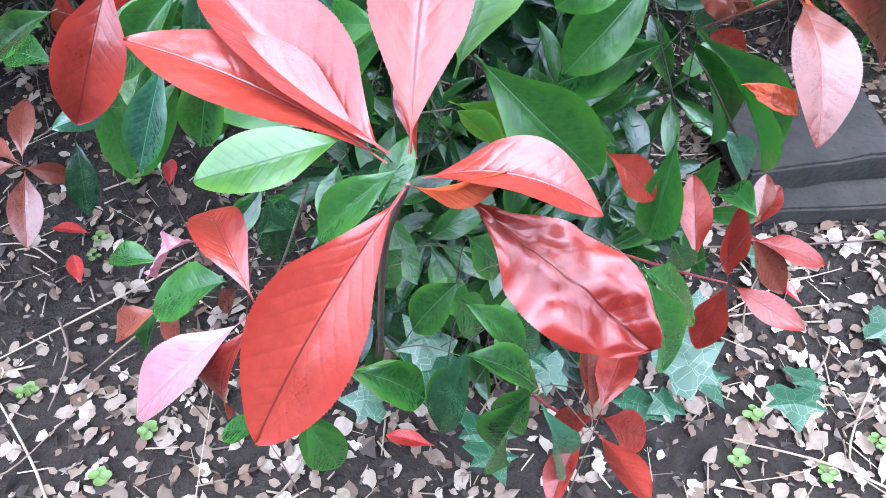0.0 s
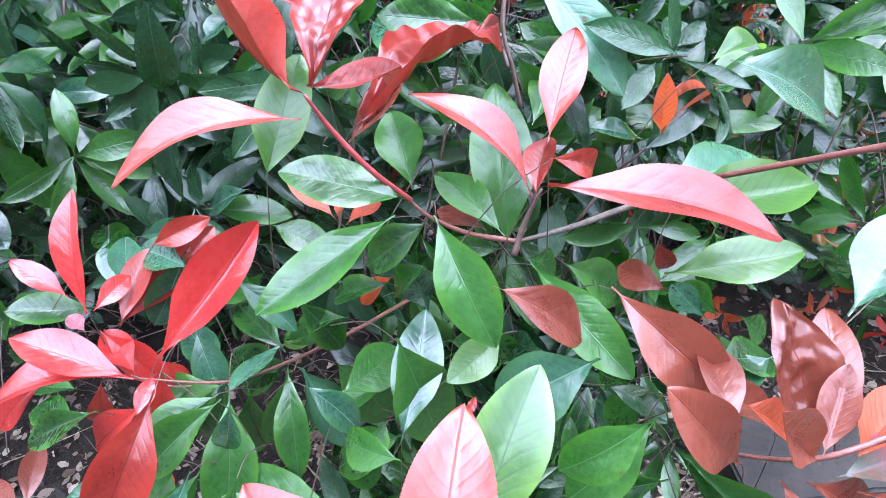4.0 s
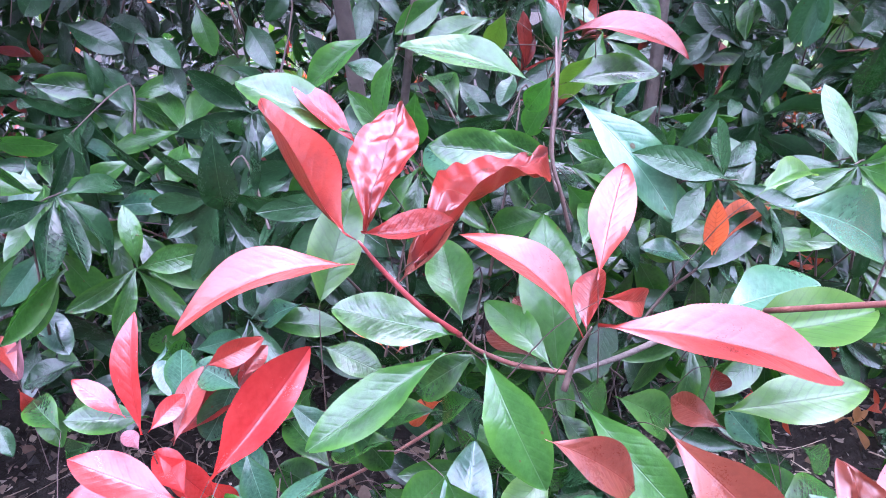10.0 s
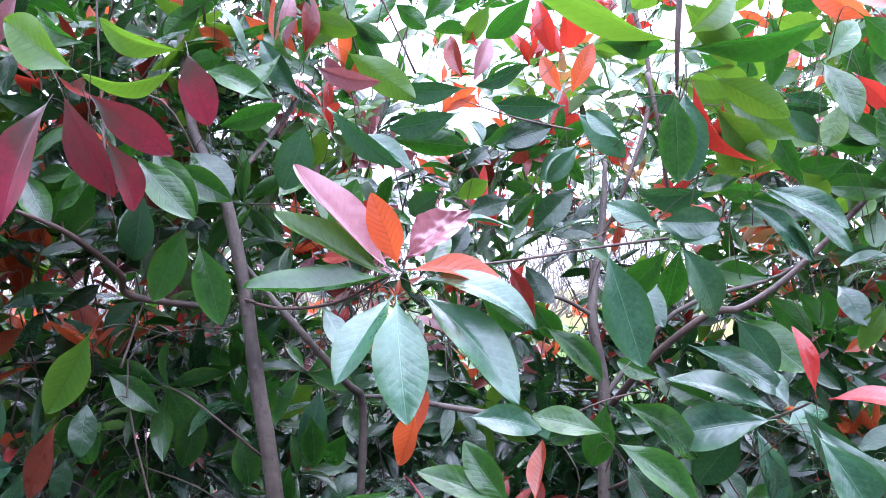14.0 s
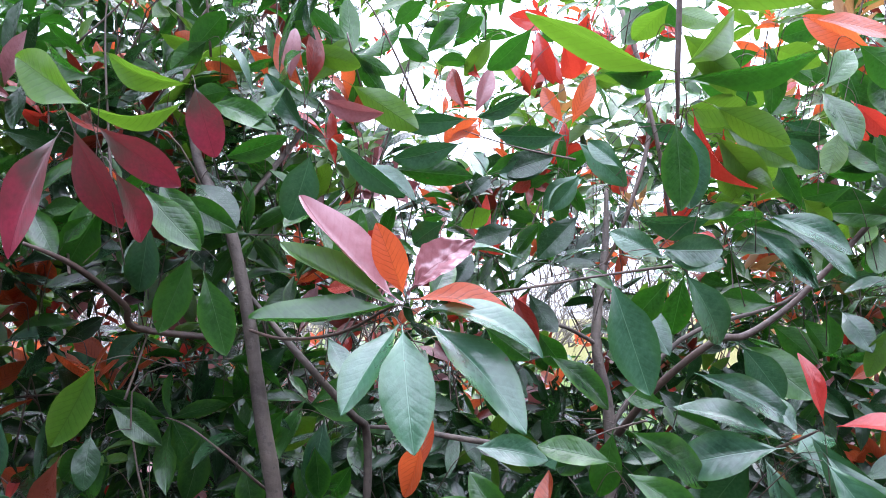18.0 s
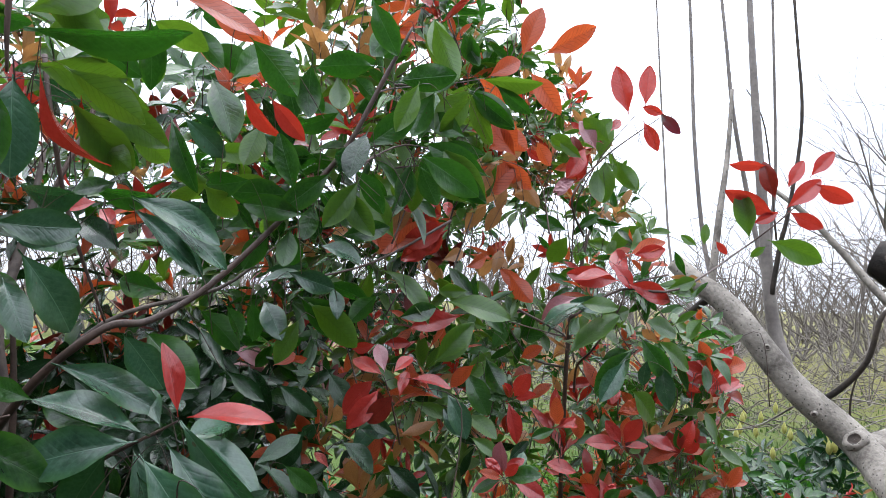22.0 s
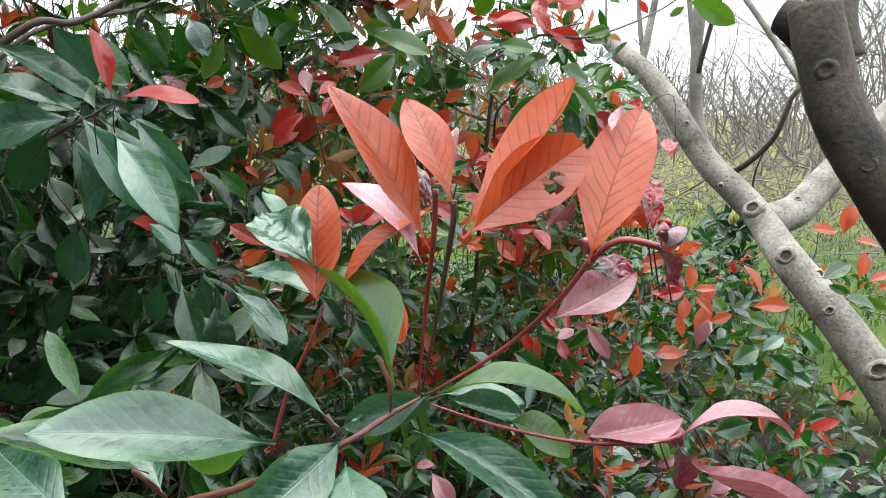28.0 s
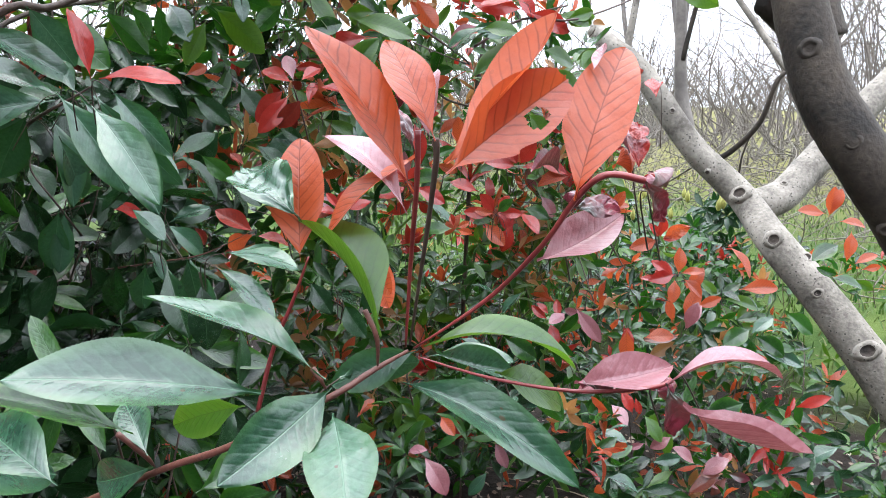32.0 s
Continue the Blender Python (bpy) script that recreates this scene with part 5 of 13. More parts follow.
stem("k", 0.45, 0.75, (-0.120,0.523,0.723), (-0.126,0.560,0.714), (-0.134,0.610,0.673))
leaf("g",1,-0.120,0.525,0.726, -0.107,0.470,0.637, -0.02,-0.85,0.52,0.034)
leaf("l",0,-0.106,0.526,0.726, -0.067,0.524,0.626, 0.62,-0.74,0.25,0.036)
stem("k", 0.45, 0.75, (-0.082,0.561,0.701), (-0.104,0.580,0.689), (-0.153,0.630,0.620))
leaf("g",6,-0.084,0.560,0.705, -0.033,0.577,0.613, 0.57,-0.81,0.17,0.057)
stem("k", 0.45, 0.75, (-0.013,0.482,0.685), (0.000,0.504,0.668), (0.019,0.545,0.609))
leaf("g",6,-0.010,0.482,0.688, -0.077,0.506,0.613, -0.73,-0.47,0.50,0.046)
stem("k", 0.45, 0.75, (0.203,0.481,0.748), (0.221,0.500,0.728), (0.239,0.523,0.685))
leaf("g",1,0.178,0.382,0.814, 0.125,0.385,0.725, -0.54,-0.79,0.29,0.042)
stem("k", 0.45, 0.75, (0.215,0.439,0.716), (0.228,0.466,0.703), (0.249,0.517,0.646))
leaf("b",5,0.280,0.363,0.804, 0.242,0.389,0.911, 0.18,-0.94,0.29,0.050)
leaf("b",2,0.299,0.370,0.795, 0.310,0.456,0.859, -0.30,-0.55,0.78,0.037)
stem("k", 0.45, 0.75, (0.244,0.403,0.809), (0.214,0.423,0.789), (0.177,0.451,0.735))
leaf("o",1,0.242,0.402,0.812, 0.309,0.436,0.735, 0.78,-0.28,0.56,0.034)
leaf("g",0,-0.133,0.589,0.678, -0.205,0.621,0.607, -0.70,-0.52,0.48,0.041)
stem("k", 0.45, 0.75, (-0.270,0.521,0.647), (-0.296,0.529,0.621), (-0.327,0.544,0.568))
leaf("g",0,-0.273,0.518,0.647, -0.221,0.582,0.634, 0.45,-0.18,0.88,0.031)
stem("k", 0.45, 0.75, (-0.177,0.565,0.656), (-0.191,0.602,0.659), (-0.206,0.641,0.641))
leaf("g",0,-0.176,0.565,0.660, -0.190,0.583,0.548, 0.23,-0.95,-0.19,0.043)
stem("k", 0.45, 0.75, (-0.080,0.568,0.600), (-0.107,0.584,0.577), (-0.138,0.603,0.527))
leaf("g",6,-0.081,0.568,0.603, -0.057,0.577,0.504, 0.62,-0.78,0.08,0.045)
stem("k", 0.45, 0.75, (-0.027,0.556,0.803), (-0.001,0.582,0.773), (0.025,0.613,0.717))
leaf("g",1,-0.024,0.554,0.805, -0.087,0.599,0.752, -0.73,-0.28,0.63,0.030)
stem("k", 0.45, 0.75, (-0.068,0.570,0.752), (-0.044,0.588,0.714), (-0.021,0.608,0.651))
leaf("g",1,-0.066,0.568,0.755, -0.140,0.604,0.696, -0.68,-0.29,0.68,0.032)
stem("k", 0.45, 0.75, (0.011,0.543,0.779), (0.005,0.532,0.745), (-0.009,0.518,0.656))
leaf("d",0,0.012,0.539,0.779, -0.014,0.619,0.781, -0.29,-0.12,0.95,0.034)
stem("k", 0.45, 0.75, (0.065,0.540,0.772), (0.056,0.552,0.748), (0.046,0.571,0.695))
leaf("g",0,0.063,0.538,0.775, 0.089,0.572,0.700, 0.42,-0.87,-0.25,0.034)
stem("k", 0.45, 0.75, (0.114,0.530,0.752), (0.145,0.528,0.716), (0.176,0.530,0.656))
leaf("d",0,0.115,0.527,0.753, 0.088,0.578,0.724, -0.86,-0.18,0.47,0.026)
stem("k", 0.45, 0.75, (0.027,0.465,0.767), (0.006,0.468,0.732), (-0.026,0.478,0.644))
leaf("y",1,0.025,0.462,0.768, 0.059,0.519,0.745, 0.71,-0.14,0.69,0.028)
stem("k", 0.45, 0.75, (0.206,0.544,0.694), (0.224,0.530,0.670), (0.259,0.505,0.585))
leaf("g",0,0.207,0.541,0.696, 0.187,0.600,0.664, -0.86,-0.02,0.51,0.028)
stem("k", 0.45, 0.75, (0.263,0.498,0.770), (0.241,0.529,0.742), (0.214,0.579,0.671))
leaf("g",6,0.260,0.496,0.772, 0.337,0.550,0.727, 0.52,-0.04,0.85,0.045)
stem("k", 0.45, 0.75, (0.254,0.472,0.729), (0.234,0.477,0.701), (0.201,0.489,0.619))
leaf("l",1,0.251,0.470,0.731, 0.324,0.519,0.692, 0.45,0.03,0.89,0.031)
stem("k", 0.45, 0.75, (0.286,0.585,0.755), (0.296,0.581,0.722), (0.314,0.582,0.629))
leaf("g",0,0.287,0.581,0.756, 0.274,0.653,0.745, -0.71,-0.02,0.70,0.030)
stem("k", 0.45, 0.75, (0.319,0.600,0.741), (0.318,0.627,0.705), (0.321,0.674,0.610))
leaf("g",0,0.316,0.598,0.744, 0.361,0.629,0.692, 0.71,-0.67,0.21,0.030)
stem("k", 0.45, 0.75, (-0.406,0.633,0.588), (-0.391,0.655,0.560), (-0.368,0.699,0.474))
leaf("g",1,-0.403,0.631,0.590, -0.495,0.678,0.543, -0.46,-0.01,0.89,0.036)
stem("k", 0.45, 0.75, (-0.456,0.720,0.637), (-0.437,0.732,0.609), (-0.413,0.752,0.545))
leaf("g",1,-0.452,0.719,0.638, -0.566,0.768,0.589, -0.51,-0.43,0.75,0.049)
stem("k", 0.45, 0.75, (-0.482,0.701,0.606), (-0.459,0.715,0.574), (-0.425,0.740,0.490))
leaf("g",1,-0.479,0.699,0.608, -0.556,0.741,0.553, -0.55,-0.82,0.14,0.041)
stem("k", 0.45, 0.75, (-0.317,0.689,0.766), (-0.337,0.686,0.733), (-0.357,0.687,0.679))
leaf("l",0,-0.318,0.686,0.767, -0.289,0.752,0.744, 0.89,-0.27,0.36,0.030)
stem("k", 0.45, 0.75, (-0.355,0.681,0.755), (-0.381,0.667,0.736), (-0.430,0.647,0.672))
leaf("g",0,-0.355,0.678,0.756, -0.349,0.742,0.732, 0.94,0.03,0.34,0.028)
stem("k", 0.45, 0.75, (-0.279,0.705,0.695), (-0.311,0.709,0.671), (-0.348,0.718,0.619))
leaf("g",1,-0.280,0.702,0.697, -0.242,0.766,0.671, 0.84,-0.34,0.43,0.031)
stem("k", 0.45, 0.75, (-0.177,0.672,0.733), (-0.198,0.705,0.726), (-0.233,0.755,0.685))
leaf("g",0,-0.175,0.671,0.736, -0.226,0.697,0.653, -0.43,-0.90,-0.02,0.040)
sprig(shrub)
stem("k", 2.0, 3.0, (0.082,0.770,1.110), (0.080,0.761,1.078), (0.078,0.750,1.039), (0.075,0.734,0.982), (0.082,0.716,0.953))
stem("r", 1.5, 2.5, (-0.025,0.934,1.204), (-0.016,0.952,1.190), (0.031,0.919,1.136))
leaf("c",1,0.080,0.773,1.112, 0.035,0.795,1.200, 0.24,-0.91,0.35,0.034)
leaf("r",5,0.082,0.762,1.112, 0.087,0.829,1.191, -0.58,-0.60,0.55,0.044)
stem("k", 0.45, 0.75, (0.089,0.790,1.092), (0.078,0.808,1.069), (0.064,0.844,0.994))
leaf("r",2,0.085,0.790,1.093, 0.210,0.791,1.067, 0.19,-0.41,0.89,0.041)
stem("k", 0.45, 0.75, (0.091,0.798,1.042), (0.057,0.826,1.021), (0.025,0.857,0.980))
leaf("g",1,0.087,0.798,1.041, 0.186,0.807,1.050, -0.01,-0.62,0.79,0.039)
stem("k", 0.45, 0.75, (0.058,0.785,1.044), (0.082,0.804,1.006), (0.109,0.830,0.934))
leaf("g",1,0.062,0.785,1.043, -0.083,0.786,1.082, 0.22,-0.48,0.85,0.048)
leaf("g",1,0.077,0.796,1.038, 0.051,0.826,0.976, -0.57,-0.81,-0.14,0.030)
leaf("l",1,0.095,0.743,1.042, 0.199,0.717,0.924, 0.34,-0.81,0.47,0.057)
stem("k", 0.45, 0.75, (0.092,0.746,0.968), (0.065,0.751,0.942), (0.022,0.762,0.864))
leaf("g",1,0.089,0.745,0.970, 0.189,0.793,0.911, 0.60,-0.45,0.66,0.040)
stem("k", 0.45, 0.75, (-0.031,0.982,1.222), (-0.040,1.006,1.184), (-0.053,1.050,1.097))
leaf("o",3,-0.032,0.981,1.218, -0.000,1.004,1.295, -0.25,-0.89,0.38,0.028)
stem("k", 0.45, 0.75, (0.128,0.927,1.178), (0.131,0.943,1.132), (0.137,0.974,1.031))
leaf("o",3,0.127,0.924,1.175, 0.144,0.982,1.237, -0.63,-0.47,0.62,0.028)
stem("k", 0.45, 0.75, (0.100,0.912,1.177), (0.108,0.926,1.148), (0.118,0.951,1.079))
leaf("g",1,0.102,0.912,1.174, 0.047,0.928,1.246, -0.06,-0.98,0.18,0.037)
leaf("g",1,0.099,0.912,1.177, -0.007,0.915,1.214, 0.20,-0.73,0.65,0.037)
leaf("g",0,-0.018,0.789,1.229, -0.116,0.764,1.165, -0.18,-0.80,0.58,0.047)
stem("k", 0.45, 0.75, (0.112,0.866,1.164), (0.103,0.914,1.161), (0.094,0.978,1.126))
leaf("g",1,0.109,0.866,1.167, 0.191,0.848,1.079, 0.41,-0.74,0.54,0.039)
stem("k", 0.45, 0.75, (0.058,0.934,1.107), (0.069,0.951,1.067), (0.081,0.977,0.993))
leaf("g",1,0.060,0.933,1.104, -0.001,0.949,1.176, 0.01,-0.97,0.22,0.039)
stem("k", 0.45, 0.75, (-0.068,0.957,1.135), (-0.093,0.970,1.096), (-0.115,0.986,1.040))
leaf("g",1,-0.071,0.954,1.134, -0.011,1.007,1.154, 0.53,-0.75,0.39,0.033)
stem("k", 0.45, 0.75, (-0.053,1.002,1.105), (-0.037,1.039,1.098), (-0.018,1.092,1.061))
leaf("g",1,-0.050,1.002,1.107, -0.118,0.984,1.059, 0.08,-0.97,0.24,0.034)
stem("k", 0.45, 0.75, (0.005,0.997,1.076), (0.039,1.030,1.066), (0.091,1.086,1.015))
leaf("g",1,0.008,0.998,1.077, -0.091,0.981,1.040, -0.14,-0.70,0.70,0.040)
stem("k", 0.45, 0.75, (-0.083,0.776,1.078), (-0.074,0.807,1.059), (-0.066,0.840,1.018))
leaf("g",1,-0.082,0.776,1.082, -0.106,0.778,1.001, -0.54,-0.83,0.15,0.027)
stem("k", 0.45, 0.75, (-0.107,0.768,1.095), (-0.097,0.800,1.067), (-0.090,0.830,1.023))
leaf("g",1,-0.104,0.767,1.098, -0.189,0.796,1.032, -0.57,-0.70,0.43,0.037)
stem("k", 0.45, 0.75, (-0.111,0.679,1.014), (-0.099,0.688,0.964), (-0.086,0.702,0.869))
leaf("c",1,-0.108,0.679,1.012, -0.169,0.690,1.068, 0.46,-0.63,0.63,0.027)
leaf("g",1,-0.108,0.681,1.020, -0.222,0.687,1.070, 0.30,-0.59,0.75,0.048)
stem("k", 0.45, 0.75, (0.053,0.668,1.008), (0.076,0.684,0.980), (0.098,0.703,0.931))
leaf("g",1,0.057,0.667,1.008, -0.042,0.685,1.010, -0.15,-0.86,0.49,0.040)
stem("k", 0.45, 0.75, (-0.057,0.718,1.053), (-0.053,0.746,1.042), (-0.047,0.791,1.001))
leaf("g",0,-0.056,0.715,1.057, -0.070,0.764,0.982, -0.19,-0.84,-0.51,0.033)
stem("k", 0.45, 0.75, (-0.131,0.984,1.402), (-0.162,1.004,1.412), (-0.204,1.034,1.400))
leaf("l",0,-0.133,0.982,1.406, -0.089,0.954,1.344, 0.33,-0.75,0.57,0.032)
stem("k", 0.45, 0.75, (0.022,1.055,1.075), (0.035,1.086,1.047), (0.050,1.128,0.983))
leaf("y",0,0.023,1.053,1.078, -0.002,1.085,1.008, -0.22,-0.92,-0.33,0.033)
stem("k", 0.45, 0.75, (0.284,0.919,0.918), (0.307,0.945,0.914), (0.341,0.988,0.879))
leaf("g",6,0.286,0.919,0.922, 0.251,0.919,0.847, -0.38,-0.91,0.18,0.044)
stem("k", 0.45, 0.75, (0.127,0.892,1.050), (0.150,0.916,1.043), (0.181,0.955,1.009))
leaf("y",0,0.129,0.890,1.053, 0.092,0.928,0.992, -0.52,-0.83,-0.19,0.032)
shrub = SHRUBS["photinia_shrub_rear"]
sprig(shrub)
stem("k", 1.8, 2.5, (-0.014,0.773,1.439), (-0.028,0.783,1.437), (-0.092,0.853,1.411), (-0.176,0.931,1.404), (-0.239,0.977,1.418))
stem("k", 1.5, 2.0, (-0.011,0.783,1.445), (0.094,0.837,1.454), (0.196,0.910,1.471), (0.275,0.863,1.479))
leaf("p",3,-0.014,0.763,1.442, -0.111,0.749,1.547, 0.65,-0.55,0.52,0.046)
leaf("o",1,-0.012,0.773,1.447, -0.036,0.746,1.518, 0.19,-0.94,-0.29,0.032)
leaf("p",5,-0.009,0.763,1.450, 0.058,0.761,1.501, -0.31,-0.87,0.38,0.040)
leaf("y",3,-0.017,0.763,1.439, -0.131,0.752,1.501, 0.43,-0.57,0.70,0.042)
stem("k", 0.45, 0.75, (-0.023,0.753,1.438), (-0.001,0.777,1.432), (0.044,0.835,1.385))
leaf("g",3,-0.019,0.753,1.439, -0.160,0.748,1.428, -0.05,-0.46,0.89,0.045)
stem("k", 0.45, 0.75, (0.003,0.734,1.442), (-0.023,0.761,1.435), (-0.051,0.795,1.407))
leaf("o",2,-0.001,0.733,1.443, 0.096,0.740,1.418, 0.23,-0.66,0.72,0.032)
stem("k", 0.45, 0.75, (-0.056,0.803,1.458), (-0.029,0.805,1.435), (0.019,0.815,1.362))
leaf("r",0,-0.053,0.800,1.458, -0.102,0.842,1.460, -0.49,-0.62,0.61,0.023)
leaf("r",0,-0.035,0.801,1.457, -0.016,0.839,1.465, 0.62,-0.45,0.64,0.017)
leaf("l",1,-0.016,0.755,1.420, -0.063,0.703,1.341, -0.27,-0.72,0.64,0.044)
stem("k", 0.45, 0.75, (-0.009,0.716,1.416), (-0.022,0.741,1.428), (-0.058,0.806,1.419))
leaf("l",1,-0.009,0.715,1.420, 0.005,0.669,1.312, 0.05,-0.92,0.40,0.048)
leaf("l",1,0.008,0.726,1.425, 0.099,0.683,1.327, 0.35,-0.69,0.63,0.050)
leaf("l",2,0.004,0.735,1.428, 0.115,0.688,1.389, 0.10,-0.49,0.87,0.038)
leaf("g",0,0.011,0.805,1.439, 0.033,0.848,1.489, 0.33,-0.78,0.53,0.028)
stem("k", 0.45, 0.75, (-0.096,0.847,1.470), (-0.104,0.863,1.436), (-0.116,0.891,1.356))
leaf("g",0,-0.097,0.848,1.467, -0.065,0.841,1.546, 0.16,-0.98,-0.14,0.035)
stem("w", 4.0, 15.0, (-0.442,1.175,2.085), (-0.417,1.166,1.983), (-0.371,1.104,1.809), (-0.319,1.021,1.650), (-0.261,0.983,1.550), (-0.232,0.976,1.432), (-0.216,0.978,1.318), (-0.198,0.991,1.190), (-0.188,1.040,0.999), (-0.176,1.127,0.629))
stem("w", 5.0, 8.0, (-0.234,0.983,1.461), (-0.172,0.973,1.389), (-0.110,1.024,1.304), (-0.094,1.069,1.261), (-0.105,1.085,1.091), (-0.151,1.158,0.832))
stem("w", 4.0, 5.0, (-0.101,1.067,1.280), (-0.040,1.070,1.275), (0.053,1.076,1.258), (0.177,1.083,1.241))
stem("w", 4.0, 6.0, (-0.261,0.983,1.550), (-0.264,1.126,1.629), (-0.208,1.265,1.781))
stem("k", 6.0, 8.0, (0.273,1.396,1.477), (0.290,1.415,1.282), (0.296,1.436,1.076), (0.313,1.497,0.654), (0.313,1.592,0.193))
stem("k", 4.0, 6.0, (0.273,1.396,1.477), (0.332,1.356,1.606), (0.388,1.389,1.799), (0.350,1.418,2.009))
stem("k", 3.0, 4.0, (0.270,0.798,1.626), (0.268,0.783,1.675), (0.271,0.776,1.744), (0.274,0.768,1.829))
stem("k", 4.0, 6.0, (-0.437,0.828,1.515), (-0.410,0.882,1.494), (-0.385,0.958,1.449), (-0.385,0.991,1.420), (-0.285,1.047,1.402))
stem("k", 0.45, 0.75, (0.259,0.769,1.612), (0.268,0.808,1.642), (0.279,0.857,1.650))
leaf("g",0,0.259,0.768,1.616, 0.263,0.777,1.527, -0.27,-0.96,-0.11,0.036)
leaf("y",0,0.268,0.783,1.669, 0.115,0.770,1.735, -0.38,-0.10,-0.92,0.054)
leaf("y",1,0.274,0.793,1.678, 0.352,0.848,1.760, 0.75,-0.58,-0.32,0.040)
stem("k", 0.45, 0.75, (0.284,0.804,1.671), (0.257,0.845,1.665), (0.223,0.907,1.628))
leaf("g",1,0.280,0.804,1.670, 0.427,0.808,1.697, 0.18,-0.38,-0.91,0.048)
leaf("y",0,0.284,0.846,1.652, 0.378,0.900,1.665, 0.46,-0.66,-0.59,0.041)
stem("k", 0.45, 0.75, (0.296,0.827,1.643), (0.289,0.874,1.646), (0.282,0.946,1.616))
leaf("c",2,0.294,0.827,1.646, 0.362,0.839,1.558, -0.76,-0.23,-0.61,0.036)
stem("k", 0.45, 0.75, (0.294,0.846,1.679), (0.296,0.854,1.640), (0.303,0.869,1.560))
leaf("y",0,0.291,0.844,1.677, 0.356,0.902,1.728, 0.66,-0.75,0.02,0.040)
stem("k", 0.45, 0.75, (0.348,0.854,1.611), (0.335,0.879,1.630), (0.319,0.918,1.633))
leaf("g",0,0.337,0.902,1.620, 0.400,0.955,1.581, 0.05,-0.63,-0.78,0.035)
stem("k", 0.45, 0.75, (0.196,0.801,1.461), (0.176,0.822,1.474), (0.131,0.870,1.467))
leaf("l",0,0.195,0.800,1.465, 0.233,0.813,1.344, 0.08,-0.99,-0.08,0.050)
leaf("l",1,0.287,0.864,1.473, 0.340,0.917,1.390, 0.42,-0.86,-0.29,0.044)
leaf("g",1,0.275,0.864,1.467, 0.243,0.929,1.418, -0.59,-0.65,-0.48,0.035)
stem("k", 0.45, 0.75, (0.263,0.862,1.498), (0.217,0.858,1.492), (0.141,0.853,1.449))
leaf("l",0,0.260,0.860,1.498, 0.343,0.900,1.500, 0.43,-0.90,-0.10,0.037)
leaf("l",1,0.274,0.882,1.487, 0.218,0.913,1.524, -0.39,-0.91,0.17,0.030)
stem("k", 0.45, 0.75, (0.390,0.882,1.534), (0.366,0.917,1.530), (0.327,0.985,1.488))
leaf("l",1,0.386,0.882,1.536, 0.484,0.891,1.490, 0.25,-0.90,0.35,0.038)
leaf("l",1,0.391,0.902,1.536, 0.497,0.914,1.463, 0.41,-0.79,0.46,0.041)
stem("k", 0.45, 0.75, (0.260,1.051,1.628), (0.271,1.077,1.595), (0.281,1.107,1.547))
leaf("l",0,0.262,1.049,1.626, 0.222,1.078,1.673, -0.49,-0.86,0.11,0.028)
stem("k", 0.45, 0.75, (0.218,1.142,1.687), (0.177,1.157,1.693), (0.111,1.185,1.672))
leaf("l",1,0.215,1.141,1.689, 0.290,1.151,1.620, -0.11,-0.96,-0.26,0.041)
stem("k", 0.45, 0.75, (-0.292,0.646,1.589), (-0.297,0.681,1.589), (-0.308,0.739,1.559))
leaf("m",1,-0.290,0.646,1.592, -0.338,0.655,1.481, -0.14,-0.99,-0.02,0.039)
stem("k", 0.45, 0.75, (-0.271,0.629,1.588), (-0.301,0.651,1.623), (-0.347,0.690,1.641))
leaf("m",1,-0.272,0.627,1.591, -0.256,0.686,1.509, 0.09,-0.82,-0.57,0.033)
leaf("m",0,-0.253,0.628,1.589, -0.201,0.681,1.545, 0.34,-0.77,-0.54,0.033)
stem("k", 0.45, 0.75, (-0.248,0.655,1.553), (-0.269,0.678,1.573), (-0.294,0.707,1.575))
leaf("m",1,-0.248,0.651,1.556, -0.252,0.717,1.500, 0.88,-0.27,-0.39,0.030)
stem("k", 0.45, 0.75, (-0.261,0.628,1.605), (-0.256,0.649,1.566), (-0.252,0.685,1.477))
leaf("y",0,-0.258,0.626,1.603, -0.349,0.671,1.665, -0.47,-0.88,-0.05,0.042)
stem("k", 0.45, 0.75, (-0.214,0.745,1.656), (-0.230,0.775,1.680), (-0.253,0.825,1.687))
leaf("m",6,-0.215,0.743,1.659, -0.206,0.778,1.593, 0.36,-0.85,-0.39,0.041)
leaf("y",2,-0.225,0.762,1.666, -0.310,0.756,1.698, -0.22,-0.67,-0.71,0.029)
stem("k", 0.45, 0.75, (-0.235,0.764,1.648), (-0.219,0.805,1.628), (-0.200,0.873,1.562))
leaf("y",2,-0.231,0.764,1.649, -0.329,0.760,1.644, 0.05,-0.26,-0.96,0.031)
stem("k", 0.45, 0.75, (-0.310,0.740,1.668), (-0.314,0.749,1.632), (-0.329,0.771,1.531))
leaf("g",2,-0.307,0.739,1.666, -0.386,0.783,1.720, -0.62,-0.70,-0.34,0.034)
stem("k", 0.45, 0.75, (-0.273,0.887,1.501), (-0.274,0.924,1.516), (-0.281,0.998,1.506))
leaf("g",0,-0.271,0.887,1.505, -0.312,0.894,1.414, 0.31,-0.93,-0.21,0.040)
stem("k", 0.45, 0.75, (-0.239,0.840,1.477), (-0.256,0.885,1.494), (-0.274,0.936,1.486))
leaf("g",0,-0.240,0.840,1.481, -0.217,0.850,1.388, 0.34,-0.94,-0.02,0.039)
stem("k", 0.45, 0.75, (-0.294,0.809,1.568), (-0.331,0.843,1.568), (-0.360,0.872,1.550))
leaf("g",0,-0.297,0.809,1.571, -0.235,0.818,1.501, 0.41,-0.88,0.24,0.038)
stem("k", 0.45, 0.75, (-0.293,0.880,1.569), (-0.322,0.898,1.574), (-0.361,0.926,1.561))
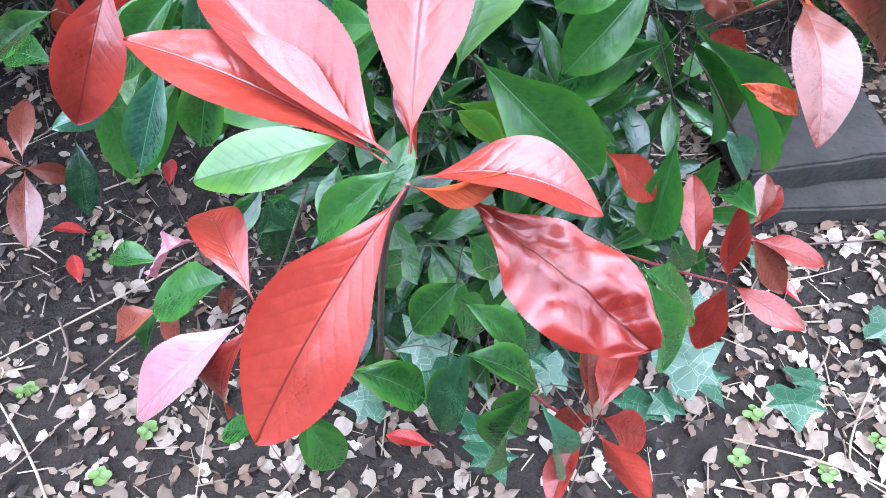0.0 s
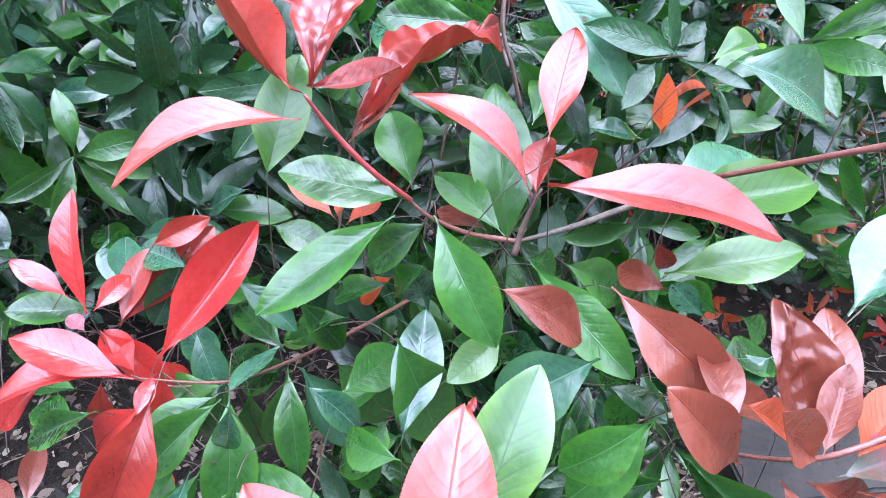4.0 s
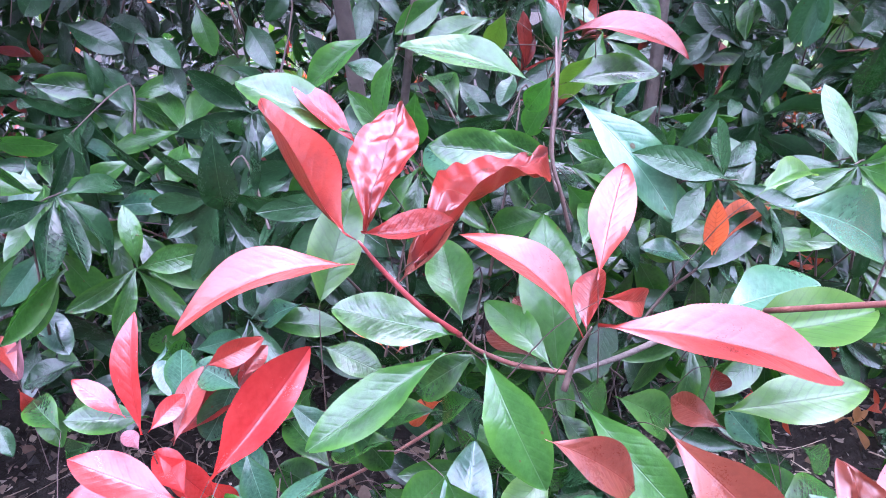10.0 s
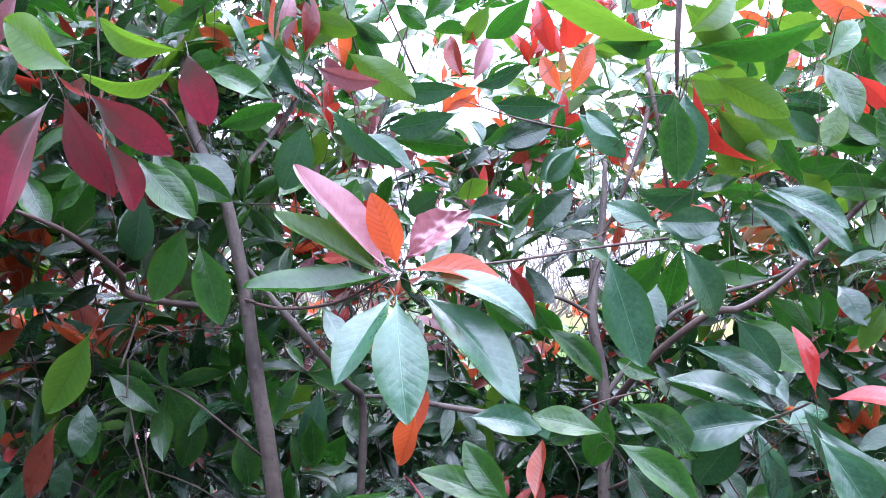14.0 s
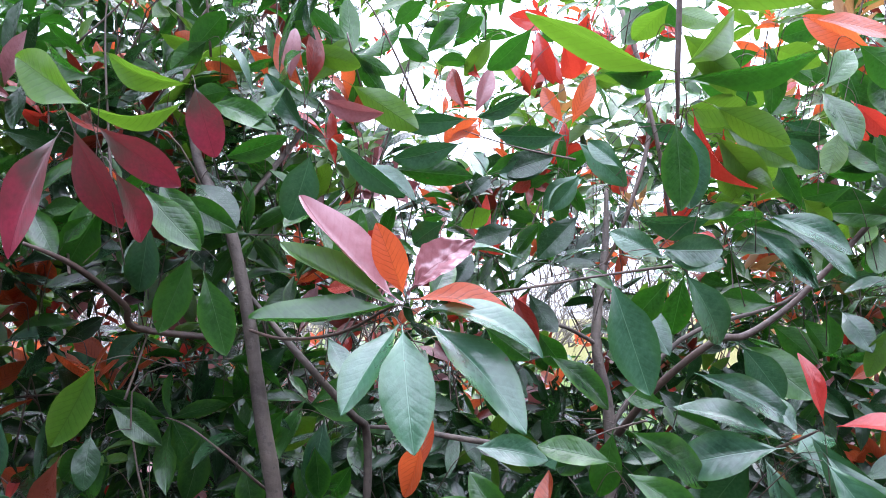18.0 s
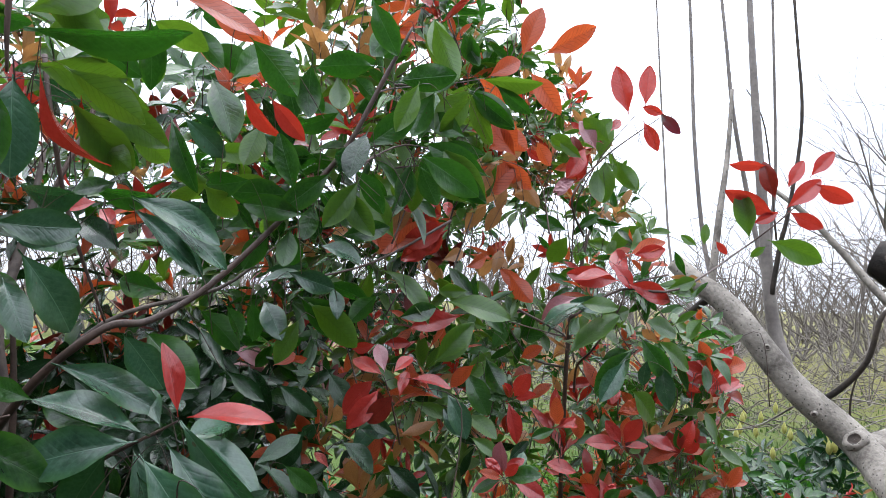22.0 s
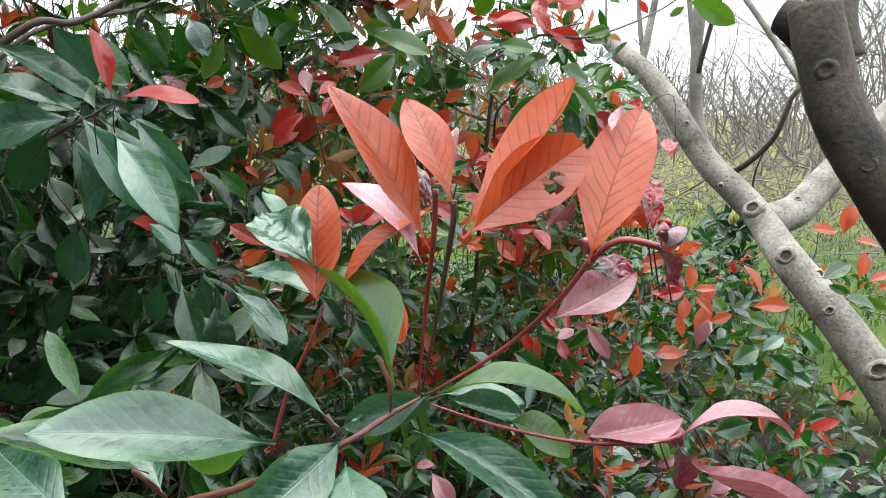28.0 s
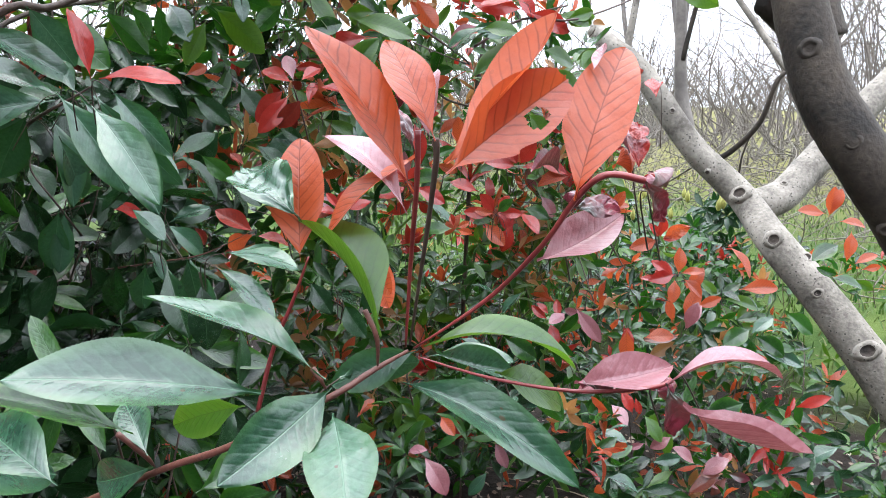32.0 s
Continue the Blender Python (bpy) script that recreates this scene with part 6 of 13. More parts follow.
leaf("g",1,-0.296,0.879,1.571, -0.218,0.887,1.530, 0.09,-1.00,-0.00,0.035)
stem("k", 0.45, 0.75, (-0.249,0.926,1.628), (-0.284,0.956,1.614), (-0.325,0.997,1.572))
leaf("g",1,-0.253,0.926,1.627, -0.169,0.927,1.653, 0.19,-0.79,-0.58,0.030)
stem("k", 0.45, 0.75, (-0.330,0.883,1.535), (-0.364,0.886,1.527), (-0.404,0.892,1.497))
leaf("g",6,-0.375,0.877,1.559, -0.442,0.927,1.498, -0.13,-0.83,-0.54,0.056)
stem("k", 0.45, 0.75, (-0.132,0.883,1.617), (-0.134,0.913,1.625), (-0.140,0.959,1.612))
leaf("l",6,-0.130,0.882,1.621, -0.167,0.921,1.547, 0.09,-0.86,-0.51,0.049)
stem("k", 0.45, 0.75, (-0.165,1.019,1.744), (-0.172,1.044,1.708), (-0.183,1.093,1.615))
leaf("r",1,-0.166,1.019,1.740, -0.156,1.011,1.829, 0.69,-0.71,-0.14,0.029)
leaf("o",1,-0.170,1.019,1.740, -0.213,1.033,1.828, -0.60,-0.78,-0.17,0.032)
leaf("p",2,-0.154,1.021,1.732, -0.062,1.027,1.708, -0.12,-0.74,-0.66,0.031)
stem("k", 0.45, 0.75, (-0.170,1.068,1.767), (-0.188,1.087,1.740), (-0.210,1.113,1.689))
leaf("y",1,-0.173,1.067,1.764, -0.119,1.087,1.838, 0.59,-0.78,-0.22,0.034)
stem("k", 0.45, 0.75, (-0.169,1.025,1.682), (-0.175,1.058,1.642), (-0.184,1.097,1.572))
leaf("l",1,-0.167,1.025,1.679, -0.223,1.014,1.764, -0.19,-0.95,-0.25,0.033)
stem("k", 0.45, 0.75, (0.050,1.131,1.726), (0.085,1.147,1.715), (0.145,1.178,1.666))
leaf("l",1,0.054,1.131,1.726, -0.057,1.126,1.723, 0.05,-0.80,-0.60,0.037)
leaf("l",1,0.058,1.131,1.726, 0.141,1.150,1.764, 0.43,-0.69,-0.58,0.030)
leaf("r",1,0.050,1.130,1.734, 0.029,1.157,1.815, -0.50,-0.85,0.16,0.028)
leaf("p",1,0.062,1.131,1.730, 0.090,1.146,1.809, 0.45,-0.89,0.02,0.027)
stem("k", 0.45, 0.75, (0.197,1.139,1.718), (0.202,1.152,1.688), (0.208,1.176,1.619))
leaf("o",1,0.198,1.138,1.715, 0.168,1.156,1.779, -0.50,-0.86,0.01,0.027)
leaf("o",1,0.207,1.139,1.711, 0.243,1.133,1.791, 0.12,-0.98,-0.13,0.030)
leaf("l",1,0.202,1.140,1.698, 0.096,1.135,1.700, 0.03,-0.81,-0.58,0.037)
stem("k", 0.45, 0.75, (0.090,1.140,1.641), (0.069,1.168,1.617), (0.049,1.199,1.571))
leaf("l",0,0.077,1.141,1.632, 0.061,1.188,1.687, -0.28,-0.77,0.58,0.029)
stem("k", 0.45, 0.75, (0.201,1.220,1.909), (0.229,1.249,1.913), (0.257,1.284,1.901))
leaf("c",1,0.205,1.220,1.908, 0.122,1.215,1.919, 0.00,-0.92,-0.40,0.034)
stem("k", 0.45, 0.75, (0.160,1.123,1.856), (0.139,1.147,1.862), (0.093,1.206,1.837))
leaf("c",2,0.159,1.122,1.860, 0.183,1.132,1.775, -0.25,-0.95,-0.17,0.030)
stem("k", 0.45, 0.75, (0.226,1.129,1.847), (0.249,1.140,1.881), (0.283,1.161,1.904))
leaf("c",1,0.227,1.126,1.850, 0.218,1.171,1.796, -0.19,-0.77,-0.61,0.029)
stem("k", 0.45, 0.75, (0.529,1.004,1.705), (0.510,1.024,1.680), (0.491,1.050,1.632))
leaf("c",1,0.526,1.002,1.707, 0.599,1.059,1.658, -0.40,-0.24,-0.88,0.033)
stem("k", 0.45, 0.75, (-0.361,0.845,1.381), (-0.338,0.873,1.389), (-0.304,0.921,1.373))
leaf("y",0,-0.359,0.844,1.384, -0.411,0.851,1.292, 0.33,-0.91,-0.25,0.042)
stem("k", 0.45, 0.75, (-0.376,1.003,1.315), (-0.371,1.005,1.272), (-0.369,1.010,1.175))
leaf("g",0,-0.373,1.001,1.317, -0.440,1.032,1.277, -0.22,-0.92,-0.34,0.034)
stem("k", 0.45, 0.75, (-0.409,0.953,1.286), (-0.393,0.987,1.291), (-0.377,1.029,1.275))
leaf("g",0,-0.406,0.952,1.289, -0.473,0.985,1.228, -0.04,-0.90,-0.44,0.039)
stem("k", 0.45, 0.75, (-0.010,0.921,1.287), (-0.006,0.944,1.308), (-0.002,0.993,1.318))
leaf("o",3,-0.009,0.919,1.291, -0.035,0.976,1.207, -0.51,-0.78,-0.37,0.033)
stem("k", 0.45, 0.75, (0.224,0.981,1.282), (0.239,0.997,1.309), (0.266,1.031,1.328))
leaf("g",1,0.225,0.980,1.286, 0.210,1.016,1.196, -0.28,-0.91,-0.32,0.039)
stem("k", 0.45, 0.75, (0.214,0.933,1.255), (0.234,0.943,1.216), (0.257,0.959,1.139))
leaf("g",1,0.218,0.932,1.254, 0.129,0.960,1.270, -0.13,-0.77,0.62,0.038)
stem("k", 0.45, 0.75, (0.235,0.930,1.291), (0.202,0.949,1.303), (0.149,0.986,1.294))
leaf("g",1,0.232,0.929,1.293, 0.335,0.980,1.217, 0.60,-0.73,0.32,0.051)
stem("k", 0.45, 0.75, (0.381,1.041,1.270), (0.416,1.040,1.235), (0.460,1.043,1.162))
leaf("g",1,0.385,1.039,1.269, 0.323,1.076,1.294, -0.45,-0.87,0.20,0.031)
sprig(shrub)
stem("k", 0.45, 0.75, (-0.409,0.863,1.276), (-0.414,0.899,1.282), (-0.424,0.954,1.263))
leaf("b",0,-0.408,0.863,1.280, -0.448,0.882,1.191, 0.04,-0.97,-0.23,0.032)
stem("k", 0.45, 0.75, (-0.380,0.916,1.259), (-0.373,0.943,1.241), (-0.367,0.987,1.190))
leaf("g",6,-0.377,0.914,1.261, -0.447,0.967,1.221, -0.40,-0.82,-0.41,0.052)
stem("k", 0.45, 0.75, (-0.604,1.118,1.524), (-0.623,1.153,1.516), (-0.644,1.188,1.488))
leaf("o",1,-0.602,1.117,1.527, -0.649,1.143,1.460, 0.30,-0.80,-0.52,0.034)
stem("k", 0.45, 0.75, (-0.597,1.116,1.474), (-0.561,1.130,1.451), (-0.526,1.146,1.407))
leaf("o",1,-0.594,1.114,1.476, -0.657,1.168,1.434, -0.31,-0.78,-0.55,0.037)
leaf("o",1,-0.590,1.114,1.475, -0.626,1.163,1.531, 0.33,-0.60,0.73,0.031)
stem("k", 0.45, 0.75, (-0.533,1.006,1.243), (-0.524,1.030,1.207), (-0.515,1.072,1.118))
leaf("o",1,-0.530,1.003,1.245, -0.594,1.056,1.195, -0.60,-0.80,-0.08,0.038)
stem("k", 0.45, 0.75, (-0.439,1.124,1.436), (-0.468,1.112,1.412), (-0.510,1.098,1.355))
leaf("o",0,-0.441,1.121,1.435, -0.415,1.164,1.448, 0.82,-0.55,0.14,0.021)
stem("k", 0.45, 0.75, (-0.289,0.839,1.583), (-0.320,0.870,1.591), (-0.358,0.911,1.573))
leaf("g",0,-0.292,0.839,1.587, -0.240,0.837,1.509, 0.19,-0.97,0.15,0.038)
stem("k", 0.45, 0.75, (0.402,0.813,1.278), (0.388,0.845,1.269), (0.364,0.912,1.212))
leaf("l",1,0.400,0.813,1.281, 0.466,0.811,1.170, 0.10,-0.99,0.08,0.048)
stem("k", 0.45, 0.75, (0.501,1.063,1.112), (0.484,1.082,1.080), (0.460,1.117,0.997))
leaf("c",0,0.498,1.060,1.113, 0.547,1.100,1.097, 0.64,-0.60,0.48,0.026)
stem("k", 0.45, 0.75, (-0.067,1.060,1.639), (-0.103,1.067,1.619), (-0.155,1.083,1.560))
leaf("l",1,-0.069,1.057,1.641, -0.044,1.114,1.604, 0.42,-0.62,-0.67,0.029)
stem("k", 0.45, 0.75, (0.109,1.058,1.456), (0.124,1.089,1.463), (0.158,1.156,1.440))
leaf("r",0,0.107,1.057,1.460, 0.143,1.073,1.389, 0.40,-0.92,-0.00,0.026)
stem("k", 0.45, 0.75, (0.311,1.063,1.303), (0.337,1.081,1.288), (0.376,1.117,1.239))
leaf("g",0,0.314,1.060,1.302, 0.262,1.103,1.322, -0.56,-0.80,0.23,0.028)
stem("k", 0.45, 0.75, (0.202,0.953,1.257), (0.229,0.945,1.233), (0.269,0.936,1.168))
leaf("g",1,0.204,0.950,1.259, 0.154,1.001,1.235, -0.75,-0.61,0.26,0.030)
stem("k", 0.45, 0.75, (0.213,0.870,1.257), (0.203,0.915,1.244), (0.193,0.974,1.197))
leaf("g",1,0.210,0.870,1.259, 0.304,0.872,1.185, 0.35,-0.83,0.43,0.041)
stem("k", 0.45, 0.75, (-0.158,1.030,1.259), (-0.168,1.052,1.246), (-0.185,1.096,1.194))
leaf("g",0,-0.158,1.028,1.263, -0.159,1.062,1.185, 0.24,-0.89,-0.39,0.034)
stem("k", 0.45, 0.75, (-0.183,1.024,1.198), (-0.199,1.041,1.184), (-0.243,1.090,1.109))
leaf("g",0,-0.182,1.023,1.201, -0.208,1.052,1.122, 0.08,-0.93,-0.37,0.035)
stem("k", 0.45, 0.75, (-0.109,0.991,1.385), (-0.120,1.027,1.387), (-0.138,1.088,1.361))
leaf("g",0,-0.109,0.989,1.387, -0.105,1.045,1.331, 0.30,-0.69,-0.66,0.032)
stem("k", 0.45, 0.75, (-0.199,1.030,1.307), (-0.168,1.053,1.304), (-0.129,1.087,1.276))
leaf("g",0,-0.196,1.029,1.310, -0.257,1.067,1.257, -0.25,-0.90,-0.37,0.036)
stem("k", 0.45, 0.75, (-0.527,0.905,1.214), (-0.551,0.907,1.177), (-0.593,0.917,1.082))
leaf("l",0,-0.528,0.901,1.214, -0.517,0.954,1.209, 0.97,-0.17,0.18,0.022)
stem("k", 0.45, 0.75, (-0.402,1.062,1.211), (-0.422,1.054,1.171), (-0.444,1.048,1.095))
leaf("g",1,-0.405,1.059,1.210, -0.356,1.107,1.218, 0.66,-0.72,0.22,0.027)
sprig(shrub)
stem("k", 0.45, 0.75, (0.282,0.776,1.755), (0.250,0.813,1.755), (0.201,0.874,1.722))
leaf("y",0,0.279,0.777,1.755, 0.409,0.740,1.735, -0.27,-0.48,-0.84,0.044)
leaf("y",0,0.269,0.801,1.752, 0.245,0.873,1.741, -0.43,-0.28,-0.86,0.031)
stem("k", 0.45, 0.75, (0.537,0.921,1.741), (0.578,0.949,1.727), (0.637,0.993,1.680))
leaf("o",2,0.540,0.921,1.739, 0.467,0.937,1.789, -0.49,-0.71,-0.50,0.031)
stem("k", 0.45, 0.75, (0.410,0.913,1.719), (0.403,0.949,1.747), (0.397,0.987,1.753))
leaf("y",0,0.410,0.910,1.721, 0.410,0.973,1.679, -0.19,-0.54,-0.82,0.030)
stem("k", 0.45, 0.75, (0.305,0.845,1.650), (0.277,0.879,1.642), (0.232,0.937,1.595))
leaf("y",1,0.302,0.942,1.678, 0.404,0.917,1.638, -0.39,-0.78,-0.50,0.045)
stem("k", 0.45, 0.75, (0.324,0.845,1.619), (0.304,0.880,1.629), (0.281,0.929,1.619))
leaf("y",1,0.321,0.844,1.621, 0.388,0.884,1.565, 0.08,-0.85,-0.52,0.039)
stem("k", 0.45, 0.75, (0.208,0.871,1.702), (0.167,0.863,1.685), (0.110,0.852,1.632))
leaf("g",1,0.204,0.869,1.702, 0.286,0.904,1.707, 0.32,-0.65,-0.69,0.029)
stem("k", 0.45, 0.75, (0.300,0.838,1.732), (0.278,0.866,1.743), (0.240,0.925,1.731))
leaf("y",1,0.297,0.837,1.735, 0.355,0.869,1.669, -0.22,-0.79,-0.58,0.030)
stem("k", 0.45, 0.75, (0.849,0.963,1.916), (0.881,0.973,1.916), (0.925,0.992,1.895))
leaf("g",1,0.853,0.962,1.918, 0.781,0.988,1.884, -0.22,-0.94,-0.26,0.033)
stem("k", 0.45, 0.75, (0.669,1.019,1.906), (0.643,1.049,1.895), (0.614,1.087,1.861))
leaf("y",1,0.665,1.020,1.906, 0.763,0.990,1.908, -0.26,-0.88,-0.40,0.041)
stem("k", 0.45, 0.75, (0.710,1.011,1.869), (0.711,1.040,1.883), (0.718,1.098,1.879))
leaf("g",0,0.708,1.011,1.873, 0.753,1.007,1.793, -0.50,-0.83,-0.24,0.037)
stem("k", 0.45, 0.75, (0.786,1.002,1.756), (0.824,1.025,1.766), (0.879,1.062,1.748))
leaf("y",0,0.787,1.001,1.760, 0.759,1.019,1.683, -0.42,-0.90,-0.06,0.034)
stem("k", 0.45, 0.75, (1.053,1.223,1.872), (1.049,1.236,1.832), (1.049,1.258,1.733))
leaf("o",1,1.049,1.223,1.870, 1.127,1.222,1.918, -0.04,-1.00,0.05,0.036)
stem("k", 0.45, 0.75, (1.174,1.281,1.952), (1.199,1.304,1.919), (1.234,1.333,1.857))
leaf("o",1,1.173,1.282,1.948, 1.206,1.258,2.058, -0.52,-0.85,-0.03,0.047)
stem("k", 0.45, 0.75, (1.220,1.266,1.962), (1.210,1.293,1.928), (1.202,1.324,1.867))
leaf("o",0,1.217,1.267,1.960, 1.324,1.225,2.032, -0.10,-0.92,-0.38,0.050)
stem("k", 0.45, 0.75, (0.805,1.009,1.663), (0.796,1.034,1.638), (0.787,1.087,1.555))
leaf("g",1,0.793,1.012,1.654, 0.890,0.990,1.596, -0.37,-0.89,-0.27,0.046)
stem("k", 0.45, 0.75, (0.595,0.977,1.574), (0.606,0.988,1.533), (0.618,1.002,1.466))
leaf("g",0,0.596,0.977,1.570, 0.570,0.976,1.647, -0.37,-0.92,-0.14,0.032)
stem("k", 0.45, 0.75, (0.712,1.043,1.607), (0.736,1.060,1.646), (0.767,1.085,1.671))
leaf("y",0,0.714,1.042,1.610, 0.668,1.064,1.537, -0.38,-0.92,-0.05,0.036)
stem("k", 0.45, 0.75, (0.541,0.995,1.585), (0.566,1.019,1.553), (0.599,1.058,1.482))
leaf("g",1,0.543,0.991,1.585, 0.501,1.072,1.584, -0.83,-0.43,-0.34,0.036)
stem("k", 0.45, 0.75, (0.510,0.988,1.710), (0.507,0.995,1.677), (0.507,1.014,1.580))
leaf("g",1,0.507,0.987,1.707, 0.564,1.010,1.768, 0.15,-0.96,0.22,0.035)
stem("k", 0.45, 0.75, (0.566,0.965,1.743), (0.574,0.994,1.753), (0.596,1.059,1.740))
leaf("g",0,0.617,1.149,1.811, 0.649,1.152,1.713, -0.39,-0.91,-0.15,0.041)
stem("k", 0.45, 0.75, (0.522,0.974,1.800), (0.567,0.980,1.776), (0.608,0.990,1.735))
leaf("g",1,0.525,0.971,1.800, 0.478,1.035,1.800, -0.69,-0.50,-0.52,0.032)
stem("k", 0.45, 0.75, (0.572,1.050,1.896), (0.573,1.078,1.861), (0.581,1.115,1.789))
leaf("y",1,0.568,1.051,1.895, 0.640,1.027,1.914, -0.21,-0.90,-0.37,0.031)
stem("k", 0.45, 0.75, (0.880,1.265,1.527), (0.880,1.300,1.496), (0.884,1.343,1.437))
leaf("o",0,0.877,1.266,1.524, 0.939,1.240,1.582, -0.40,-0.92,0.02,0.036)
stem("k", 0.45, 0.75, (1.173,1.408,1.778), (1.169,1.434,1.742), (1.169,1.467,1.671))
leaf("o",0,1.170,1.409,1.777, 1.240,1.384,1.803, -0.30,-0.95,-0.10,0.031)
stem("k", 0.45, 0.75, (1.209,1.399,1.756), (1.200,1.435,1.787), (1.191,1.486,1.802))
leaf("o",0,1.206,1.400,1.759, 1.281,1.385,1.693, -0.45,-0.84,-0.32,0.040)
stem("k", 0.45, 0.75, (1.167,1.425,1.656), (1.159,1.450,1.628), (1.149,1.496,1.554))
leaf("o",0,1.164,1.426,1.653, 1.242,1.390,1.754, -0.45,-0.89,0.03,0.053)
stem("k", 0.45, 0.75, (1.079,1.329,1.791), (1.066,1.359,1.797), (1.047,1.415,1.786))
leaf("o",0,1.075,1.331,1.790, 1.153,1.306,1.803, -0.28,-0.94,-0.18,0.033)
stem("k", 0.45, 0.75, (1.008,1.318,1.631), (1.041,1.328,1.621), (1.091,1.346,1.580))
leaf("c",0,1.012,1.317,1.632, 0.937,1.342,1.614, -0.30,-0.95,-0.07,0.032)
stem("k", 0.45, 0.75, (0.472,0.983,1.845), (0.463,1.009,1.804), (0.454,1.039,1.741))
leaf("o",1,0.470,0.982,1.841, 0.514,1.023,1.928, 0.12,-0.92,0.37,0.042)
stem("k", 0.45, 0.75, (0.145,1.032,1.824), (0.181,1.050,1.832), (0.242,1.087,1.813))
leaf("g",1,0.147,1.029,1.826, 0.082,1.088,1.785, -0.10,-0.64,-0.76,0.038)
stem("k", 0.45, 0.75, (0.185,1.024,1.803), (0.157,1.042,1.792), (0.113,1.076,1.746))
leaf("c",2,0.184,1.021,1.805, 0.203,1.088,1.768, 0.14,-0.51,-0.85,0.027)
stem("k", 0.45, 0.75, (0.152,1.115,1.566), (0.117,1.120,1.544), (0.085,1.127,1.503))
leaf("g",0,0.151,1.112,1.569, 0.174,1.160,1.511, 0.24,-0.80,-0.55,0.031)
stem("k", 0.45, 0.75, (0.077,1.126,1.638), (0.057,1.157,1.624), (0.027,1.209,1.574))
leaf("g",1,0.073,1.128,1.637, 0.161,1.099,1.654, -0.25,-0.93,-0.27,0.038)
stem("k", 0.45, 0.75, (-0.027,1.160,1.636), (-0.038,1.182,1.606), (-0.047,1.209,1.554))
leaf("g",1,-0.031,1.159,1.635, 0.035,1.177,1.668, 0.31,-0.94,-0.12,0.030)
stem("k", 0.45, 0.75, (0.112,1.136,1.494), (0.093,1.158,1.455), (0.078,1.179,1.405))
leaf("g",0,0.110,1.134,1.491, 0.141,1.164,1.550, 0.29,-0.91,0.30,0.029)
stem("k", 0.45, 0.75, (0.015,1.156,1.573), (0.048,1.159,1.556), (0.105,1.173,1.496))
leaf("l",0,0.017,1.152,1.574, -0.040,1.233,1.548, -0.66,-0.61,-0.44,0.041)
stem("k", 0.45, 0.75, (0.452,1.040,1.437), (0.487,1.053,1.406), (0.534,1.076,1.335))
leaf("g",1,0.455,1.036,1.436, 0.403,1.101,1.451, -0.76,-0.64,0.14,0.034)
stem("k", 0.45, 0.75, (0.627,1.087,1.471), (0.620,1.121,1.459), (0.617,1.165,1.424))
leaf("l",1,0.623,1.086,1.472, 0.704,1.099,1.448, 0.11,-0.98,-0.18,0.034)
stem("k", 0.45, 0.75, (0.731,1.151,1.533), (0.711,1.188,1.509), (0.691,1.230,1.460))
leaf("g",1,0.728,1.152,1.532, 0.807,1.126,1.552, -0.31,-0.95,-0.05,0.034)
stem("k", 0.45, 0.75, (0.680,1.183,1.398), (0.698,1.206,1.409), (0.739,1.265,1.396))
leaf("y",0,0.681,1.183,1.402, 0.649,1.201,1.327, -0.42,-0.91,-0.05,0.033)
stem("k", 0.45, 0.75, (0.877,1.230,1.402), (0.864,1.250,1.359), (0.853,1.274,1.291))
leaf("g",1,0.874,1.229,1.401, 0.958,1.235,1.422, 0.02,-0.98,0.18,0.035)
stem("k", 0.45, 0.75, (0.487,1.013,1.574), (0.485,1.022,1.544), (0.485,1.039,1.475))
leaf("y",0,0.484,1.010,1.576, 0.541,1.058,1.543, 0.32,-0.76,-0.57,0.032)
stem("k", 0.45, 0.75, (0.384,0.933,1.622), (0.365,0.974,1.609), (0.341,1.038,1.560))
leaf("y",1,0.381,0.930,1.623, 0.436,0.975,1.591, 0.30,-0.78,-0.55,0.031)
stem("k", 0.45, 0.75, (1.054,1.276,1.454), (1.084,1.274,1.434), (1.136,1.277,1.371))
leaf("y",1,1.056,1.273,1.455, 1.019,1.333,1.454, -0.85,-0.52,-0.01,0.028)
stem("k", 0.45, 0.75, (1.168,1.359,1.333), (1.170,1.389,1.295), (1.175,1.425,1.233))
leaf("g",0,1.166,1.360,1.329, 1.196,1.342,1.399, -0.59,-0.80,0.05,0.031)
stem("k", 0.45, 0.75, (1.117,1.383,1.262), (1.120,1.412,1.231), (1.130,1.463,1.150))
leaf("y",0,1.115,1.384,1.259, 1.166,1.360,1.329, -0.55,-0.83,0.12,0.036)
stem("k", 0.45, 0.75, (1.400,1.281,1.404), (1.388,1.302,1.381), (1.372,1.344,1.312))
leaf("y",1,1.396,1.281,1.403, 1.488,1.283,1.427, -0.05,-0.96,0.27,0.038)
stem("k", 0.45, 0.75, (1.444,1.332,1.307), (1.437,1.343,1.278), (1.428,1.368,1.188))
leaf("g",0,1.441,1.332,1.306, 1.529,1.328,1.330, -0.12,-0.95,0.30,0.037)
sprig(shrub)
stem("k", 2.0, 3.5, (0.458,0.944,1.288), (0.437,0.968,1.271), (0.395,1.017,1.239), (0.346,1.128,1.179), (0.270,1.232,1.109))
stem("k", 0.45, 0.75, (0.453,0.924,1.300), (0.465,0.944,1.267), (0.479,0.972,1.204))
leaf("c",1,0.454,0.923,1.296, 0.435,0.935,1.379, 0.42,-0.88,0.22,0.027)
leaf("c",1,0.461,0.908,1.298, 0.545,0.857,1.295, -0.26,-0.47,0.85,0.032)
stem("k", 0.45, 0.75, (0.428,0.927,1.283), (0.446,0.933,1.248), (0.471,0.947,1.166))
